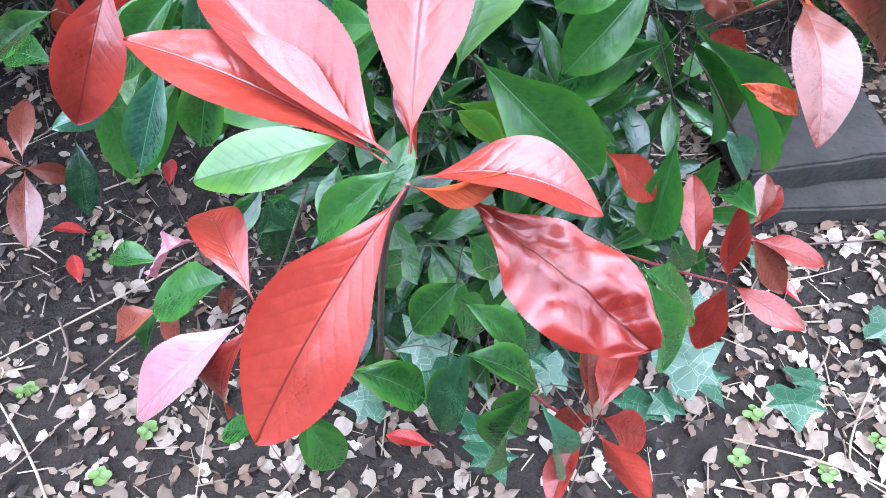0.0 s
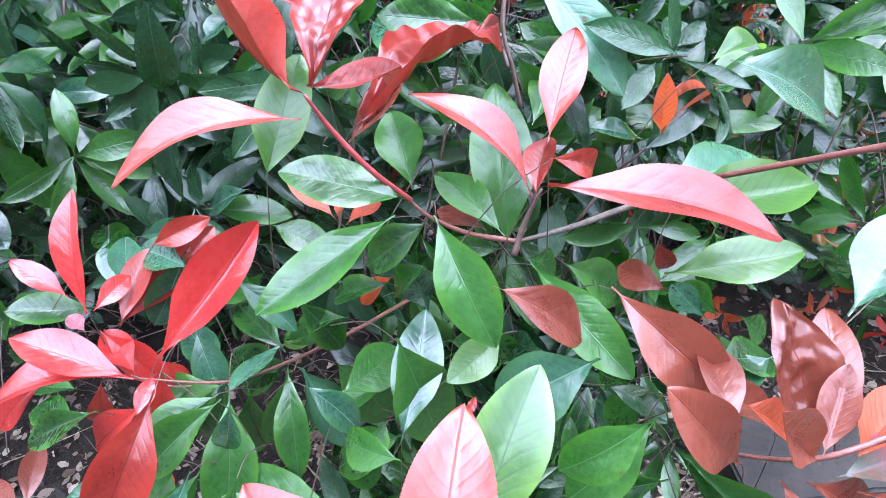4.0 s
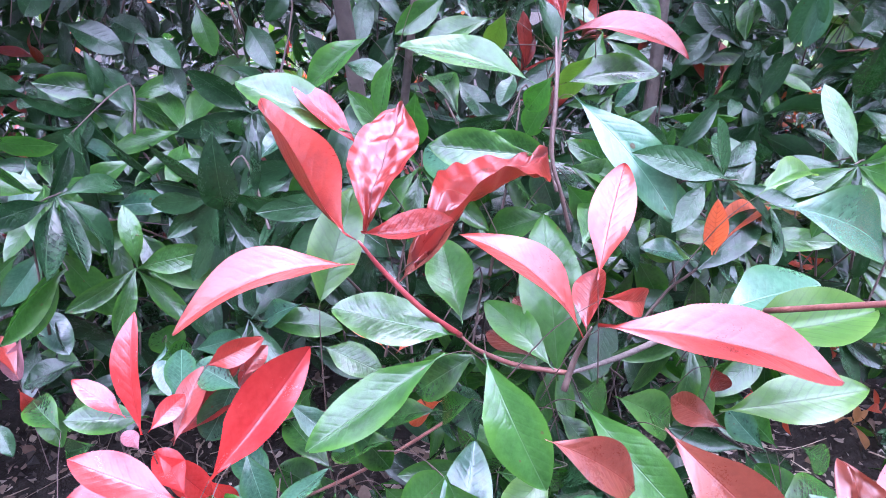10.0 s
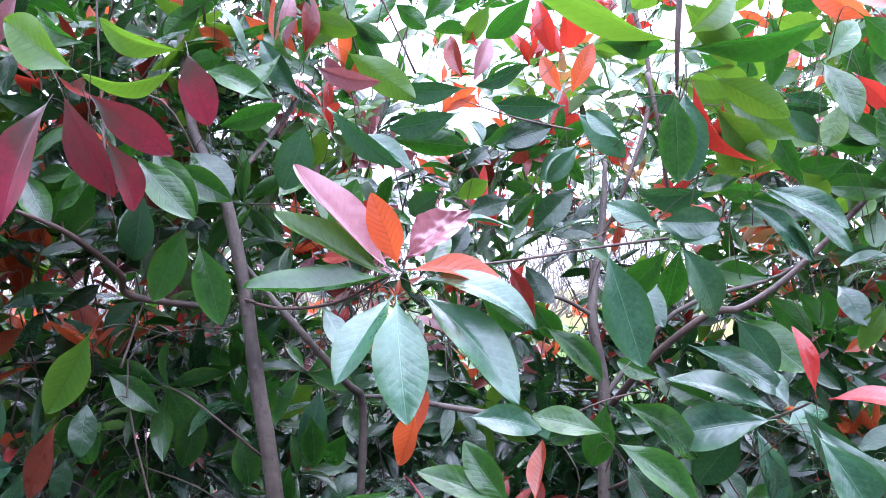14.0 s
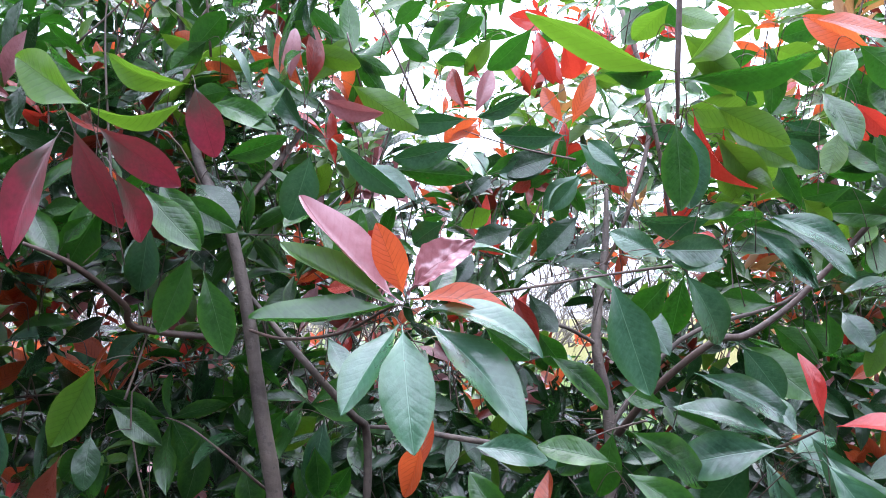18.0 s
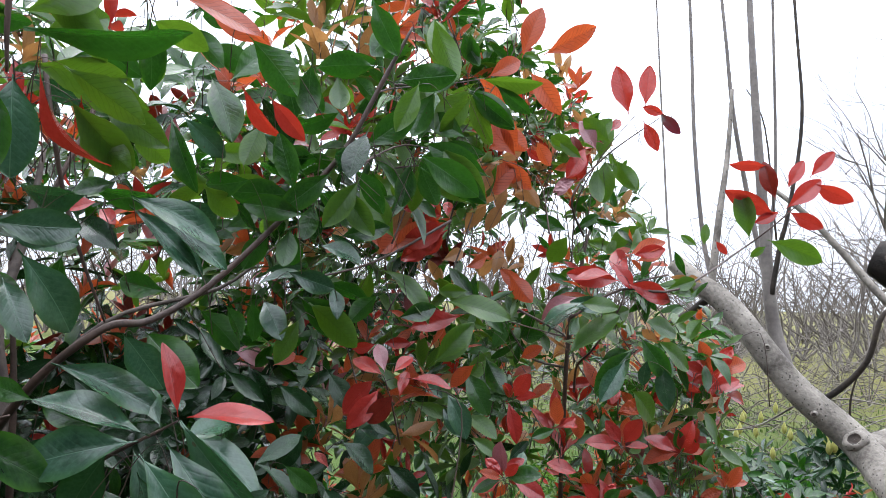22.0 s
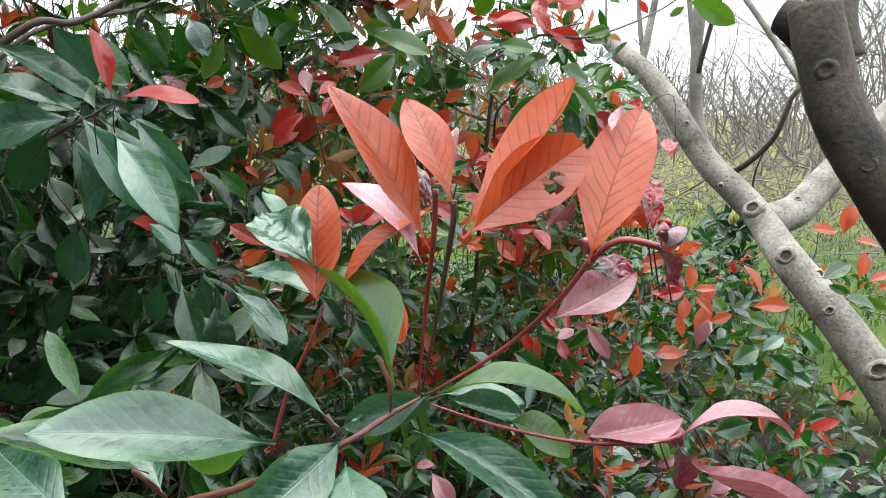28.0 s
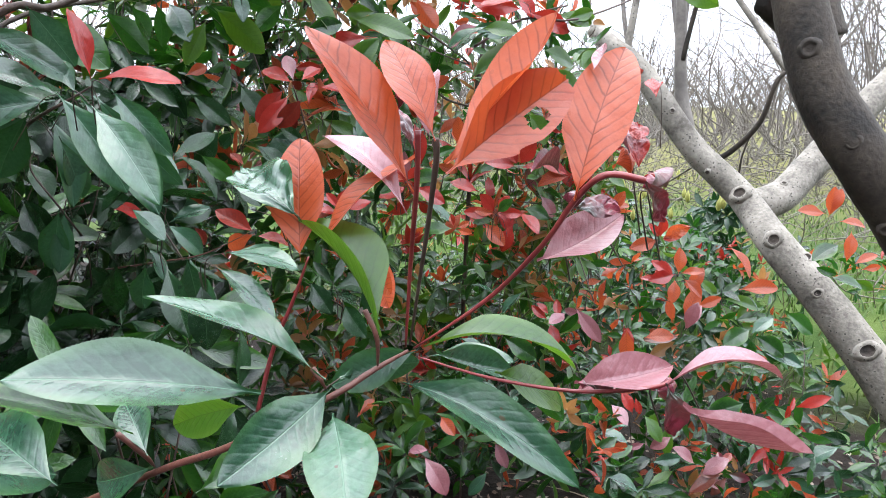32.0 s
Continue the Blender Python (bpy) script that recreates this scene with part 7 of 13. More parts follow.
leaf("l",1,0.429,0.950,1.271, 0.310,1.021,1.308, -0.02,-0.48,0.88,0.046)
leaf("l",1,0.415,0.935,1.270, 0.297,1.006,1.233, -0.56,-0.75,0.36,0.057)
stem("k", 0.45, 0.75, (0.438,0.898,1.271), (0.426,0.932,1.263), (0.413,0.974,1.231))
leaf("l",1,0.437,0.899,1.275, 0.511,0.855,1.135, 0.10,-0.93,0.35,0.056)
leaf("l",1,0.443,0.965,1.278, 0.428,1.011,1.321, -0.33,-0.70,0.63,0.026)
stem("k", 0.45, 0.75, (0.389,0.976,1.250), (0.410,1.010,1.236), (0.432,1.049,1.199))
leaf("l",0,0.390,0.973,1.253, 0.357,1.055,1.165, -0.42,-0.74,-0.53,0.050)
stem("k", 0.45, 0.75, (0.421,1.025,1.246), (0.411,1.057,1.247), (0.392,1.122,1.213))
leaf("l",1,0.420,1.025,1.250, 0.439,1.014,1.125, 0.42,-0.90,0.15,0.041)
stem("k", 0.45, 0.75, (0.332,1.021,1.476), (0.320,1.037,1.517), (0.297,1.069,1.554))
leaf("g",1,0.332,1.019,1.479, 0.325,1.071,1.399, -0.22,-0.82,-0.52,0.038)
shrub = SHRUBS["photinia_shrub_right"]
sprig(shrub)
stem("k", 4.0, 7.0, (0.776,1.009,1.843), (0.743,1.029,1.766), (0.700,1.067,1.659), (0.632,1.108,1.563), (0.529,1.135,1.449), (0.447,1.126,1.396), (0.390,1.102,1.387), (0.316,1.146,1.317), (0.266,1.234,1.225))
stem("k", 3.0, 4.0, (0.389,1.102,1.394), (0.338,1.074,1.526), (0.310,1.032,1.643), (0.299,1.039,1.715))
stem("k", 6.0, 10.0, (1.629,1.583,1.640), (1.590,1.606,1.405), (1.578,1.614,1.172), (1.604,1.657,0.752), (1.635,1.698,0.182), (1.701,1.776,-0.389))
stem("k", 2.0, 3.0, (0.680,1.219,1.460), (0.811,1.199,1.497), (0.974,1.217,1.584))
stem("k", 2.0, 3.0, (1.127,1.243,1.399), (1.319,1.302,1.367), (1.116,1.191,1.422))
stem("w", 3.0, 4.0, (1.145,1.290,1.410), (1.435,1.583,1.297), (1.575,1.616,1.265))
stem("k", 2.0, 4.0, (1.790,1.485,1.958), (1.661,1.563,1.843), (1.522,1.530,1.714), (1.616,1.591,1.623))
stem("k", 2.0, 4.0, (2.151,1.247,1.785), (2.049,1.308,1.673), (1.960,1.361,1.592), (1.528,1.177,1.476), (1.422,1.241,1.471), (1.328,1.297,1.405))
stem("k", 0.45, 0.75, (0.352,0.892,1.638), (0.328,0.920,1.622), (0.291,0.971,1.562))
leaf("y",0,0.349,0.893,1.640, 0.421,0.874,1.590, -0.31,-0.95,-0.10,0.036)
stem("k", 0.45, 0.75, (0.335,0.870,1.622), (0.300,0.890,1.645), (0.252,0.924,1.650))
leaf("y",1,0.333,0.867,1.624, 0.376,0.937,1.564, 0.09,-0.68,-0.73,0.036)
stem("k", 0.45, 0.75, (0.333,0.848,1.625), (0.320,0.863,1.586), (0.301,0.894,1.493))
leaf("c",2,0.332,0.844,1.626, 0.359,0.907,1.598, -0.34,-0.26,-0.90,0.024)
stem("k", 0.45, 0.75, (0.443,1.011,1.652), (0.442,1.049,1.664), (0.443,1.119,1.649))
leaf("g",1,0.442,1.012,1.656, 0.475,0.992,1.560, -0.72,-0.69,-0.11,0.033)
stem("k", 0.45, 0.75, (0.484,1.047,1.685), (0.460,1.081,1.657), (0.444,1.108,1.617))
leaf("l",1,0.480,1.047,1.686, 0.544,1.055,1.670, -0.01,-0.88,-0.48,0.027)
leaf("l",1,0.454,1.004,1.657, 0.513,1.019,1.613, -0.02,-0.94,-0.35,0.030)
stem("k", 0.45, 0.75, (0.401,0.980,1.532), (0.385,1.004,1.552), (0.363,1.041,1.558))
leaf("l",1,0.398,0.979,1.535, 0.484,0.983,1.455, 0.32,-0.90,0.30,0.037)
stem("k", 0.45, 0.75, (0.419,1.026,1.542), (0.391,1.066,1.529), (0.369,1.101,1.498))
leaf("g",1,0.416,1.027,1.543, 0.500,1.004,1.515, -0.29,-0.95,-0.08,0.037)
stem("k", 0.45, 0.75, (0.353,0.950,1.544), (0.373,0.972,1.517), (0.407,1.019,1.435))
leaf("l",1,0.355,0.947,1.544, 0.284,1.058,1.557, -0.61,-0.30,-0.73,0.042)
leaf("p",1,0.455,1.062,1.670, 0.454,1.088,1.631, -0.16,-0.82,-0.55,0.019)
stem("k", 0.45, 0.75, (0.639,1.068,1.611), (0.672,1.079,1.589), (0.715,1.097,1.537))
leaf("g",1,0.642,1.067,1.609, 0.584,1.101,1.671, -0.51,-0.86,0.01,0.037)
stem("k", 0.45, 0.75, (0.670,1.050,1.616), (0.708,1.063,1.614), (0.767,1.090,1.582))
leaf("g",0,0.673,1.048,1.618, 0.609,1.087,1.558, -0.35,-0.91,-0.21,0.038)
stem("k", 0.45, 0.75, (0.641,1.068,1.552), (0.690,1.074,1.538), (0.764,1.088,1.486))
leaf("g",0,0.644,1.066,1.552, 0.563,1.114,1.568, -0.53,-0.84,-0.10,0.038)
stem("k", 0.45, 0.75, (0.578,1.048,1.710), (0.558,1.077,1.712), (0.530,1.124,1.689))
leaf("c",1,0.575,1.048,1.713, 0.632,1.055,1.658, -0.36,-0.80,-0.47,0.028)
leaf("g",0,0.729,1.072,1.664, 0.800,1.030,1.728, -0.35,-0.91,-0.22,0.042)
stem("k", 0.45, 0.75, (0.704,1.088,1.600), (0.693,1.127,1.607), (0.684,1.170,1.592))
leaf("y",0,0.702,1.089,1.603, 0.749,1.061,1.529, -0.49,-0.87,0.02,0.037)
stem("k", 0.45, 0.75, (0.849,1.119,1.651), (0.871,1.140,1.684), (0.902,1.172,1.700))
leaf("y",0,0.849,1.117,1.655, 0.856,1.146,1.584, -0.43,-0.82,-0.37,0.031)
stem("k", 0.45, 0.75, (0.918,1.079,1.706), (0.940,1.075,1.678), (0.978,1.074,1.604))
leaf("g",0,0.919,1.075,1.705, 0.885,1.154,1.753, -0.90,-0.44,0.08,0.039)
stem("k", 0.45, 0.75, (0.923,1.074,1.776), (0.946,1.089,1.800), (0.994,1.125,1.814))
leaf("y",1,0.924,1.072,1.779, 0.892,1.123,1.719, -0.53,-0.77,-0.37,0.034)
stem("k", 0.45, 0.75, (0.882,1.098,1.690), (0.884,1.135,1.701), (0.891,1.190,1.689))
leaf("y",1,0.879,1.099,1.693, 0.946,1.059,1.603, -0.59,-0.80,-0.08,0.048)
leaf("g",0,0.953,1.055,1.641, 0.863,1.109,1.693, -0.58,-0.80,-0.17,0.047)
leaf("y",0,0.847,1.119,1.720, 0.870,1.131,1.802, -0.34,-0.91,0.23,0.035)
stem("k", 0.45, 0.75, (0.819,1.135,1.536), (0.837,1.148,1.508), (0.867,1.175,1.436))
leaf("y",0,0.821,1.134,1.532, 0.770,1.165,1.623, -0.49,-0.87,0.01,0.043)
stem("k", 0.45, 0.75, (1.104,1.198,1.718), (1.135,1.223,1.686), (1.163,1.249,1.639))
leaf("o",1,1.106,1.196,1.715, 1.057,1.226,1.783, -0.63,-0.77,-0.12,0.036)
stem("k", 0.45, 0.75, (1.184,1.266,1.915), (1.176,1.294,1.942), (1.170,1.329,1.954))
leaf("o",1,1.182,1.267,1.919, 1.240,1.233,1.828, -0.67,-0.72,-0.16,0.045)
stem("k", 0.45, 0.75, (1.058,1.225,1.818), (1.057,1.263,1.839), (1.059,1.305,1.841))
leaf("o",1,1.056,1.226,1.821, 1.105,1.197,1.737, -0.64,-0.77,-0.10,0.041)
stem("k", 0.45, 0.75, (0.849,1.234,1.525), (0.843,1.270,1.498), (0.837,1.323,1.437))
leaf("o",1,0.843,1.238,1.522, 0.823,1.276,1.594, -0.54,-0.80,0.27,0.034)
leaf("c",1,0.974,1.217,1.584, 0.895,1.265,1.533, -0.46,-0.88,-0.11,0.042)
stem("k", 0.45, 0.75, (0.918,1.426,1.257), (0.957,1.452,1.272), (0.991,1.478,1.266))
leaf("c",0,0.920,1.425,1.260, 0.872,1.454,1.200, -0.50,-0.87,-0.02,0.033)
stem("k", 0.45, 0.75, (0.918,1.405,1.259), (0.941,1.434,1.265), (0.986,1.492,1.241))
leaf("r",5,0.917,1.404,1.262, 0.940,1.423,1.208, -0.25,-0.88,-0.41,0.034)
stem("k", 0.45, 0.75, (0.962,1.458,1.341), (0.947,1.478,1.315), (0.921,1.518,1.227))
leaf("c",1,0.958,1.460,1.341, 1.010,1.430,1.343, -0.51,-0.86,0.04,0.024)
leaf("c",1,0.948,1.467,1.340, 0.920,1.523,1.324, -0.87,-0.47,-0.14,0.026)
leaf("r",0,0.959,1.460,1.329, 0.980,1.487,1.290, -0.19,-0.75,-0.64,0.021)
stem("k", 0.45, 0.75, (1.046,1.291,1.406), (1.086,1.305,1.388), (1.133,1.324,1.340))
leaf("c",1,1.049,1.289,1.407, 0.963,1.341,1.381, -0.56,-0.77,0.30,0.041)
stem("k", 0.45, 0.75, (0.959,1.227,1.324), (0.957,1.254,1.283), (0.959,1.290,1.206))
leaf("y",1,0.956,1.229,1.321, 1.016,1.192,1.397, -0.52,-0.85,0.01,0.041)
stem("k", 0.45, 0.75, (1.404,1.228,1.489), (1.438,1.224,1.459), (1.491,1.221,1.378))
leaf("c",1,1.407,1.226,1.489, 1.307,1.286,1.502, -0.52,-0.85,-0.08,0.047)
leaf("c",1,1.418,1.220,1.483, 1.493,1.175,1.462, -0.53,-0.84,-0.10,0.036)
leaf("c",0,1.427,1.238,1.490, 1.443,1.267,1.542, -0.65,-0.56,0.51,0.025)
leaf("y",1,1.507,1.190,1.475, 1.580,1.177,1.498, -0.22,-0.96,0.15,0.031)
stem("k", 0.45, 0.75, (1.444,1.227,1.547), (1.426,1.266,1.527), (1.412,1.300,1.493))
leaf("c",1,1.441,1.229,1.546, 1.504,1.191,1.562, -0.51,-0.86,-0.04,0.030)
stem("k", 0.45, 0.75, (1.370,1.214,1.432), (1.412,1.226,1.406), (1.474,1.249,1.333))
leaf("l",2,1.373,1.212,1.432, 1.295,1.258,1.441, -0.52,-0.86,-0.04,0.036)
stem("k", 0.45, 0.75, (1.410,1.190,1.347), (1.447,1.209,1.342), (1.515,1.247,1.294))
leaf("g",1,1.412,1.189,1.350, 1.343,1.230,1.250, -0.64,-0.76,0.12,0.051)
stem("k", 0.45, 0.75, (1.423,1.182,1.371), (1.420,1.213,1.370), (1.416,1.281,1.333))
leaf("g",1,1.421,1.183,1.374, 1.476,1.150,1.281, -0.63,-0.77,-0.10,0.045)
stem("k", 0.45, 0.75, (1.475,1.441,1.799), (1.512,1.456,1.775), (1.563,1.479,1.718))
leaf("y",0,1.478,1.440,1.797, 1.429,1.469,1.836, -0.62,-0.75,-0.22,0.028)
leaf("y",1,1.649,1.571,1.827, 1.671,1.557,1.952, -0.62,-0.78,0.03,0.051)
stem("k", 0.45, 0.75, (1.608,1.595,1.813), (1.629,1.606,1.765), (1.646,1.616,1.710))
leaf("r",1,1.609,1.594,1.809, 1.586,1.608,1.901, -0.67,-0.74,-0.06,0.038)
stem("k", 0.45, 0.75, (1.622,1.590,1.823), (1.658,1.580,1.834), (1.723,1.567,1.823))
leaf("c",0,1.622,1.587,1.826, 1.624,1.634,1.786, -0.70,-0.44,-0.57,0.025)
leaf("y",0,1.636,1.578,1.811, 1.652,1.568,1.718, -0.68,-0.73,-0.04,0.038)
leaf("y",0,1.675,1.555,1.844, 1.731,1.521,1.761, -0.68,-0.71,-0.17,0.042)
stem("k", 0.45, 0.75, (1.716,1.530,1.966), (1.747,1.536,1.937), (1.784,1.545,1.886))
leaf("c",0,1.717,1.529,1.962, 1.686,1.548,2.100, -0.72,-0.69,-0.07,0.057)
stem("k", 0.45, 0.75, (1.756,1.506,1.991), (1.770,1.533,1.956), (1.787,1.564,1.899))
leaf("c",0,1.756,1.506,1.987, 1.765,1.500,2.104, -0.65,-0.76,0.01,0.047)
leaf("m",0,1.790,1.486,1.973, 1.839,1.457,1.913, -0.70,-0.67,-0.25,0.033)
stem("k", 0.45, 0.75, (1.752,1.508,1.944), (1.785,1.540,1.967), (1.818,1.571,1.965))
leaf("c",0,1.751,1.509,1.948, 1.787,1.488,1.864, -0.73,-0.67,-0.15,0.037)
leaf("c",0,1.803,1.478,1.966, 1.750,1.510,1.987, -0.57,-0.76,-0.32,0.027)
stem("k", 0.45, 0.75, (1.865,1.420,1.605), (1.893,1.403,1.570), (1.931,1.383,1.497))
leaf("y",0,1.867,1.417,1.603, 1.844,1.457,1.634, -0.86,-0.51,0.03,0.022)
leaf("y",0,1.880,1.409,1.604, 1.885,1.406,1.665, -0.75,-0.66,0.02,0.025)
leaf("y",0,1.985,1.346,1.624, 1.960,1.361,1.761, -0.79,-0.61,-0.08,0.056)
stem("k", 0.45, 0.75, (2.024,1.325,1.608), (2.056,1.320,1.615), (2.100,1.317,1.603))
leaf("y",0,2.025,1.322,1.610, 2.006,1.360,1.580, -0.83,-0.53,-0.15,0.021)
leaf("y",1,2.024,1.322,1.626, 2.152,1.246,1.570, -0.57,-0.79,-0.23,0.063)
stem("k", 0.45, 0.75, (1.908,1.392,1.617), (1.907,1.430,1.623), (1.908,1.472,1.610))
leaf("c",0,1.906,1.393,1.620, 1.934,1.377,1.583, -0.69,-0.69,-0.21,0.020)
leaf("c",0,2.049,1.308,1.688, 1.927,1.380,1.759, -0.64,-0.55,-0.53,0.057)
leaf("c",0,2.055,1.304,1.704, 1.997,1.339,1.670, -0.53,-0.84,0.05,0.030)
stem("k", 0.45, 0.75, (2.046,1.309,1.738), (2.071,1.330,1.705), (2.094,1.351,1.661))
leaf("r",1,2.047,1.309,1.734, 2.017,1.327,1.840, -0.81,-0.58,-0.13,0.045)
stem("k", 0.45, 0.75, (2.074,1.293,1.770), (2.087,1.319,1.747), (2.115,1.366,1.684))
leaf("c",0,2.072,1.294,1.766, 2.109,1.271,1.845, -0.71,-0.69,0.14,0.036)
stem("k", 0.45, 0.75, (2.126,1.261,1.802), (2.135,1.276,1.774), (2.155,1.299,1.706))
leaf("c",0,2.124,1.263,1.799, 2.181,1.228,1.871, -0.63,-0.76,0.14,0.039)
leaf("c",1,2.124,1.262,1.784, 2.225,1.202,1.735, -0.61,-0.55,-0.58,0.049)
leaf("c",0,2.074,1.292,1.705, 2.155,1.244,1.662, -0.60,-0.75,-0.28,0.041)
leaf("c",1,2.068,1.296,1.712, 2.150,1.247,1.793, -0.60,-0.79,0.12,0.050)
stem("k", 0.45, 0.75, (2.027,1.320,1.826), (2.075,1.317,1.810), (2.119,1.316,1.775))
leaf("c",0,2.031,1.318,1.826, 1.938,1.374,1.829, -0.41,-0.65,-0.64,0.034)
stem("k", 0.45, 0.75, (2.157,1.619,1.205), (2.184,1.612,1.229), (2.228,1.605,1.240))
leaf("c",0,2.157,1.617,1.208, 2.160,1.662,1.158, -0.87,-0.34,-0.36,0.027)
leaf("c",0,2.157,1.617,1.208, 2.226,1.575,1.194, -0.51,-0.86,0.02,0.033)
leaf("c",0,2.157,1.617,1.217, 2.162,1.614,1.289, -0.76,-0.64,0.03,0.029)
leaf("c",0,2.157,1.617,1.208, 2.224,1.576,1.256, -0.68,-0.44,0.58,0.037)
stem("k", 0.45, 0.75, (2.016,1.585,0.995), (2.034,1.593,0.965), (2.055,1.606,0.908))
leaf("c",0,2.019,1.584,0.992, 1.958,1.620,1.058, -0.55,-0.83,-0.05,0.039)
leaf("c",0,2.033,1.575,0.993, 2.045,1.568,1.079, -0.76,-0.65,0.05,0.035)
leaf("c",0,2.034,1.575,0.984, 2.127,1.580,0.968, 0.08,-0.98,0.17,0.038)
stem("k", 0.45, 0.75, (1.814,1.590,1.009), (1.832,1.594,0.972), (1.852,1.601,0.916))
leaf("o",0,1.815,1.589,1.005, 1.785,1.607,1.077, -0.61,-0.79,-0.06,0.032)
stem("k", 0.45, 0.75, (1.383,1.618,1.017), (1.390,1.624,0.987), (1.406,1.638,0.916))
leaf("c",0,1.382,1.615,1.015, 1.403,1.665,1.064, -0.47,-0.51,0.72,0.029)
leaf("c",0,1.382,1.615,1.007, 1.354,1.678,0.959, -0.87,-0.48,-0.13,0.034)
leaf("c",0,1.388,1.611,1.008, 1.451,1.634,0.968, 0.14,-0.94,-0.32,0.031)
leaf("l",0,1.394,1.608,1.030, 1.436,1.583,1.084, -0.62,-0.78,0.12,0.029)
shrub = SHRUBS["photinia_shrub_right"]
sprig(shrub)
stem("k", 1.2, 3.0, (1.683,1.468,1.946), (1.617,1.512,1.847), (1.575,1.566,1.726), (1.586,1.600,1.636), (1.587,1.605,1.531))
stem("k", 0.45, 0.75, (1.558,1.523,1.864), (1.548,1.558,1.842), (1.536,1.613,1.787))
leaf("y",6,1.555,1.524,1.861, 1.615,1.485,1.926, -0.50,-0.87,-0.06,0.052)
leaf("y",6,1.534,1.537,1.845, 1.502,1.601,1.879, -0.90,-0.44,-0.02,0.043)
stem("k", 0.45, 0.75, (1.605,1.497,1.816), (1.636,1.516,1.837), (1.679,1.541,1.837))
leaf("y",6,1.605,1.497,1.820, 1.606,1.503,1.705, -0.65,-0.75,-0.04,0.063)
stem("k", 0.45, 0.75, (1.634,1.481,1.812), (1.653,1.517,1.812), (1.689,1.578,1.777))
leaf("y",6,1.632,1.482,1.815, 1.683,1.457,1.740, -0.66,-0.72,-0.20,0.051)
stem("k", 0.45, 0.75, (1.564,1.511,1.834), (1.604,1.509,1.846), (1.674,1.510,1.832))
leaf("c",1,1.564,1.508,1.837, 1.545,1.567,1.774, -0.70,-0.62,-0.36,0.035)
leaf("r",1,1.606,1.506,1.863, 1.588,1.576,1.925, -0.91,-0.38,0.17,0.038)
stem("k", 0.45, 0.75, (1.628,1.505,1.901), (1.616,1.535,1.860), (1.609,1.561,1.812))
leaf("c",1,1.625,1.504,1.898, 1.672,1.514,1.938, -0.14,-0.91,0.39,0.025)
stem("k", 0.45, 0.75, (1.521,1.538,1.762), (1.557,1.541,1.757), (1.621,1.548,1.715))
leaf("p",3,1.523,1.537,1.765, 1.493,1.557,1.718, -0.54,-0.84,-0.02,0.024)
leaf("g",1,1.592,1.596,1.641, 1.644,1.563,1.682, -0.52,-0.85,-0.01,0.029)
stem("k", 0.45, 0.75, (1.704,1.535,1.599), (1.700,1.553,1.564), (1.698,1.575,1.507))
leaf("y",6,1.701,1.535,1.596, 1.784,1.534,1.660, -0.06,-1.00,0.06,0.047)
stem("k", 0.45, 0.75, (1.731,1.519,1.578), (1.714,1.560,1.556), (1.695,1.617,1.500))
leaf("y",6,1.729,1.520,1.578, 1.743,1.580,1.614, -0.86,-0.10,0.50,0.039)
stem("k", 0.45, 0.75, (1.738,1.515,1.634), (1.731,1.515,1.585), (1.723,1.519,1.493))
leaf("c",1,1.735,1.513,1.631, 1.784,1.541,1.679, -0.15,-0.78,0.60,0.028)
stem("k", 0.45, 0.75, (1.506,1.531,1.626), (1.544,1.553,1.600), (1.597,1.589,1.535))
leaf("g",0,1.509,1.529,1.625, 1.434,1.571,1.662, -0.54,-0.83,-0.15,0.037)
leaf("y",6,1.510,1.530,1.615, 1.511,1.609,1.548, -0.73,-0.43,-0.53,0.056)
stem("k", 0.45, 0.75, (1.358,1.614,1.695), (1.381,1.649,1.721), (1.402,1.686,1.725))
leaf("t",0,1.359,1.613,1.699, 1.325,1.637,1.618, -0.51,-0.86,-0.04,0.036)
stem("k", 0.45, 0.75, (1.379,1.602,1.712), (1.378,1.621,1.682), (1.383,1.660,1.599))
leaf("t",1,1.376,1.602,1.709, 1.434,1.600,1.755, -0.19,-0.96,0.19,0.030)
stem("k", 0.45, 0.75, (1.354,1.614,1.776), (1.397,1.620,1.765), (1.470,1.636,1.712))
leaf("t",1,1.355,1.611,1.778, 1.342,1.672,1.754, -0.81,-0.35,-0.47,0.027)
stem("k", 0.45, 0.75, (1.353,1.618,1.663), (1.365,1.644,1.622), (1.376,1.669,1.569))
leaf("t",0,1.353,1.619,1.659, 1.357,1.611,1.748, -0.55,-0.83,-0.04,0.036)
stem("k", 0.45, 0.75, (1.324,1.634,1.701), (1.342,1.648,1.666), (1.373,1.678,1.579))
leaf("o",1,1.325,1.633,1.697, 1.308,1.664,1.759, -0.67,-0.72,0.18,0.029)
stem("k", 0.45, 0.75, (1.400,1.582,1.889), (1.422,1.583,1.861), (1.454,1.590,1.797))
leaf("t",1,1.401,1.578,1.889, 1.397,1.624,1.887, -0.92,-0.10,-0.39,0.018)
stem("k", 0.45, 0.75, (1.439,1.563,1.823), (1.445,1.570,1.792), (1.453,1.584,1.736))
leaf("o",1,1.439,1.560,1.821, 1.438,1.610,1.849, -0.94,-0.17,0.28,0.023)
stem("k", 0.45, 0.75, (1.457,1.552,1.805), (1.470,1.568,1.766), (1.495,1.602,1.668))
leaf("o",1,1.457,1.550,1.802, 1.453,1.581,1.856, -0.85,-0.48,0.22,0.022)
sprig(shrub)
stem("k", 1.5, 3.0, (1.256,1.495,1.777), (1.211,1.524,1.720), (1.200,1.592,1.662), (1.189,1.603,1.567))
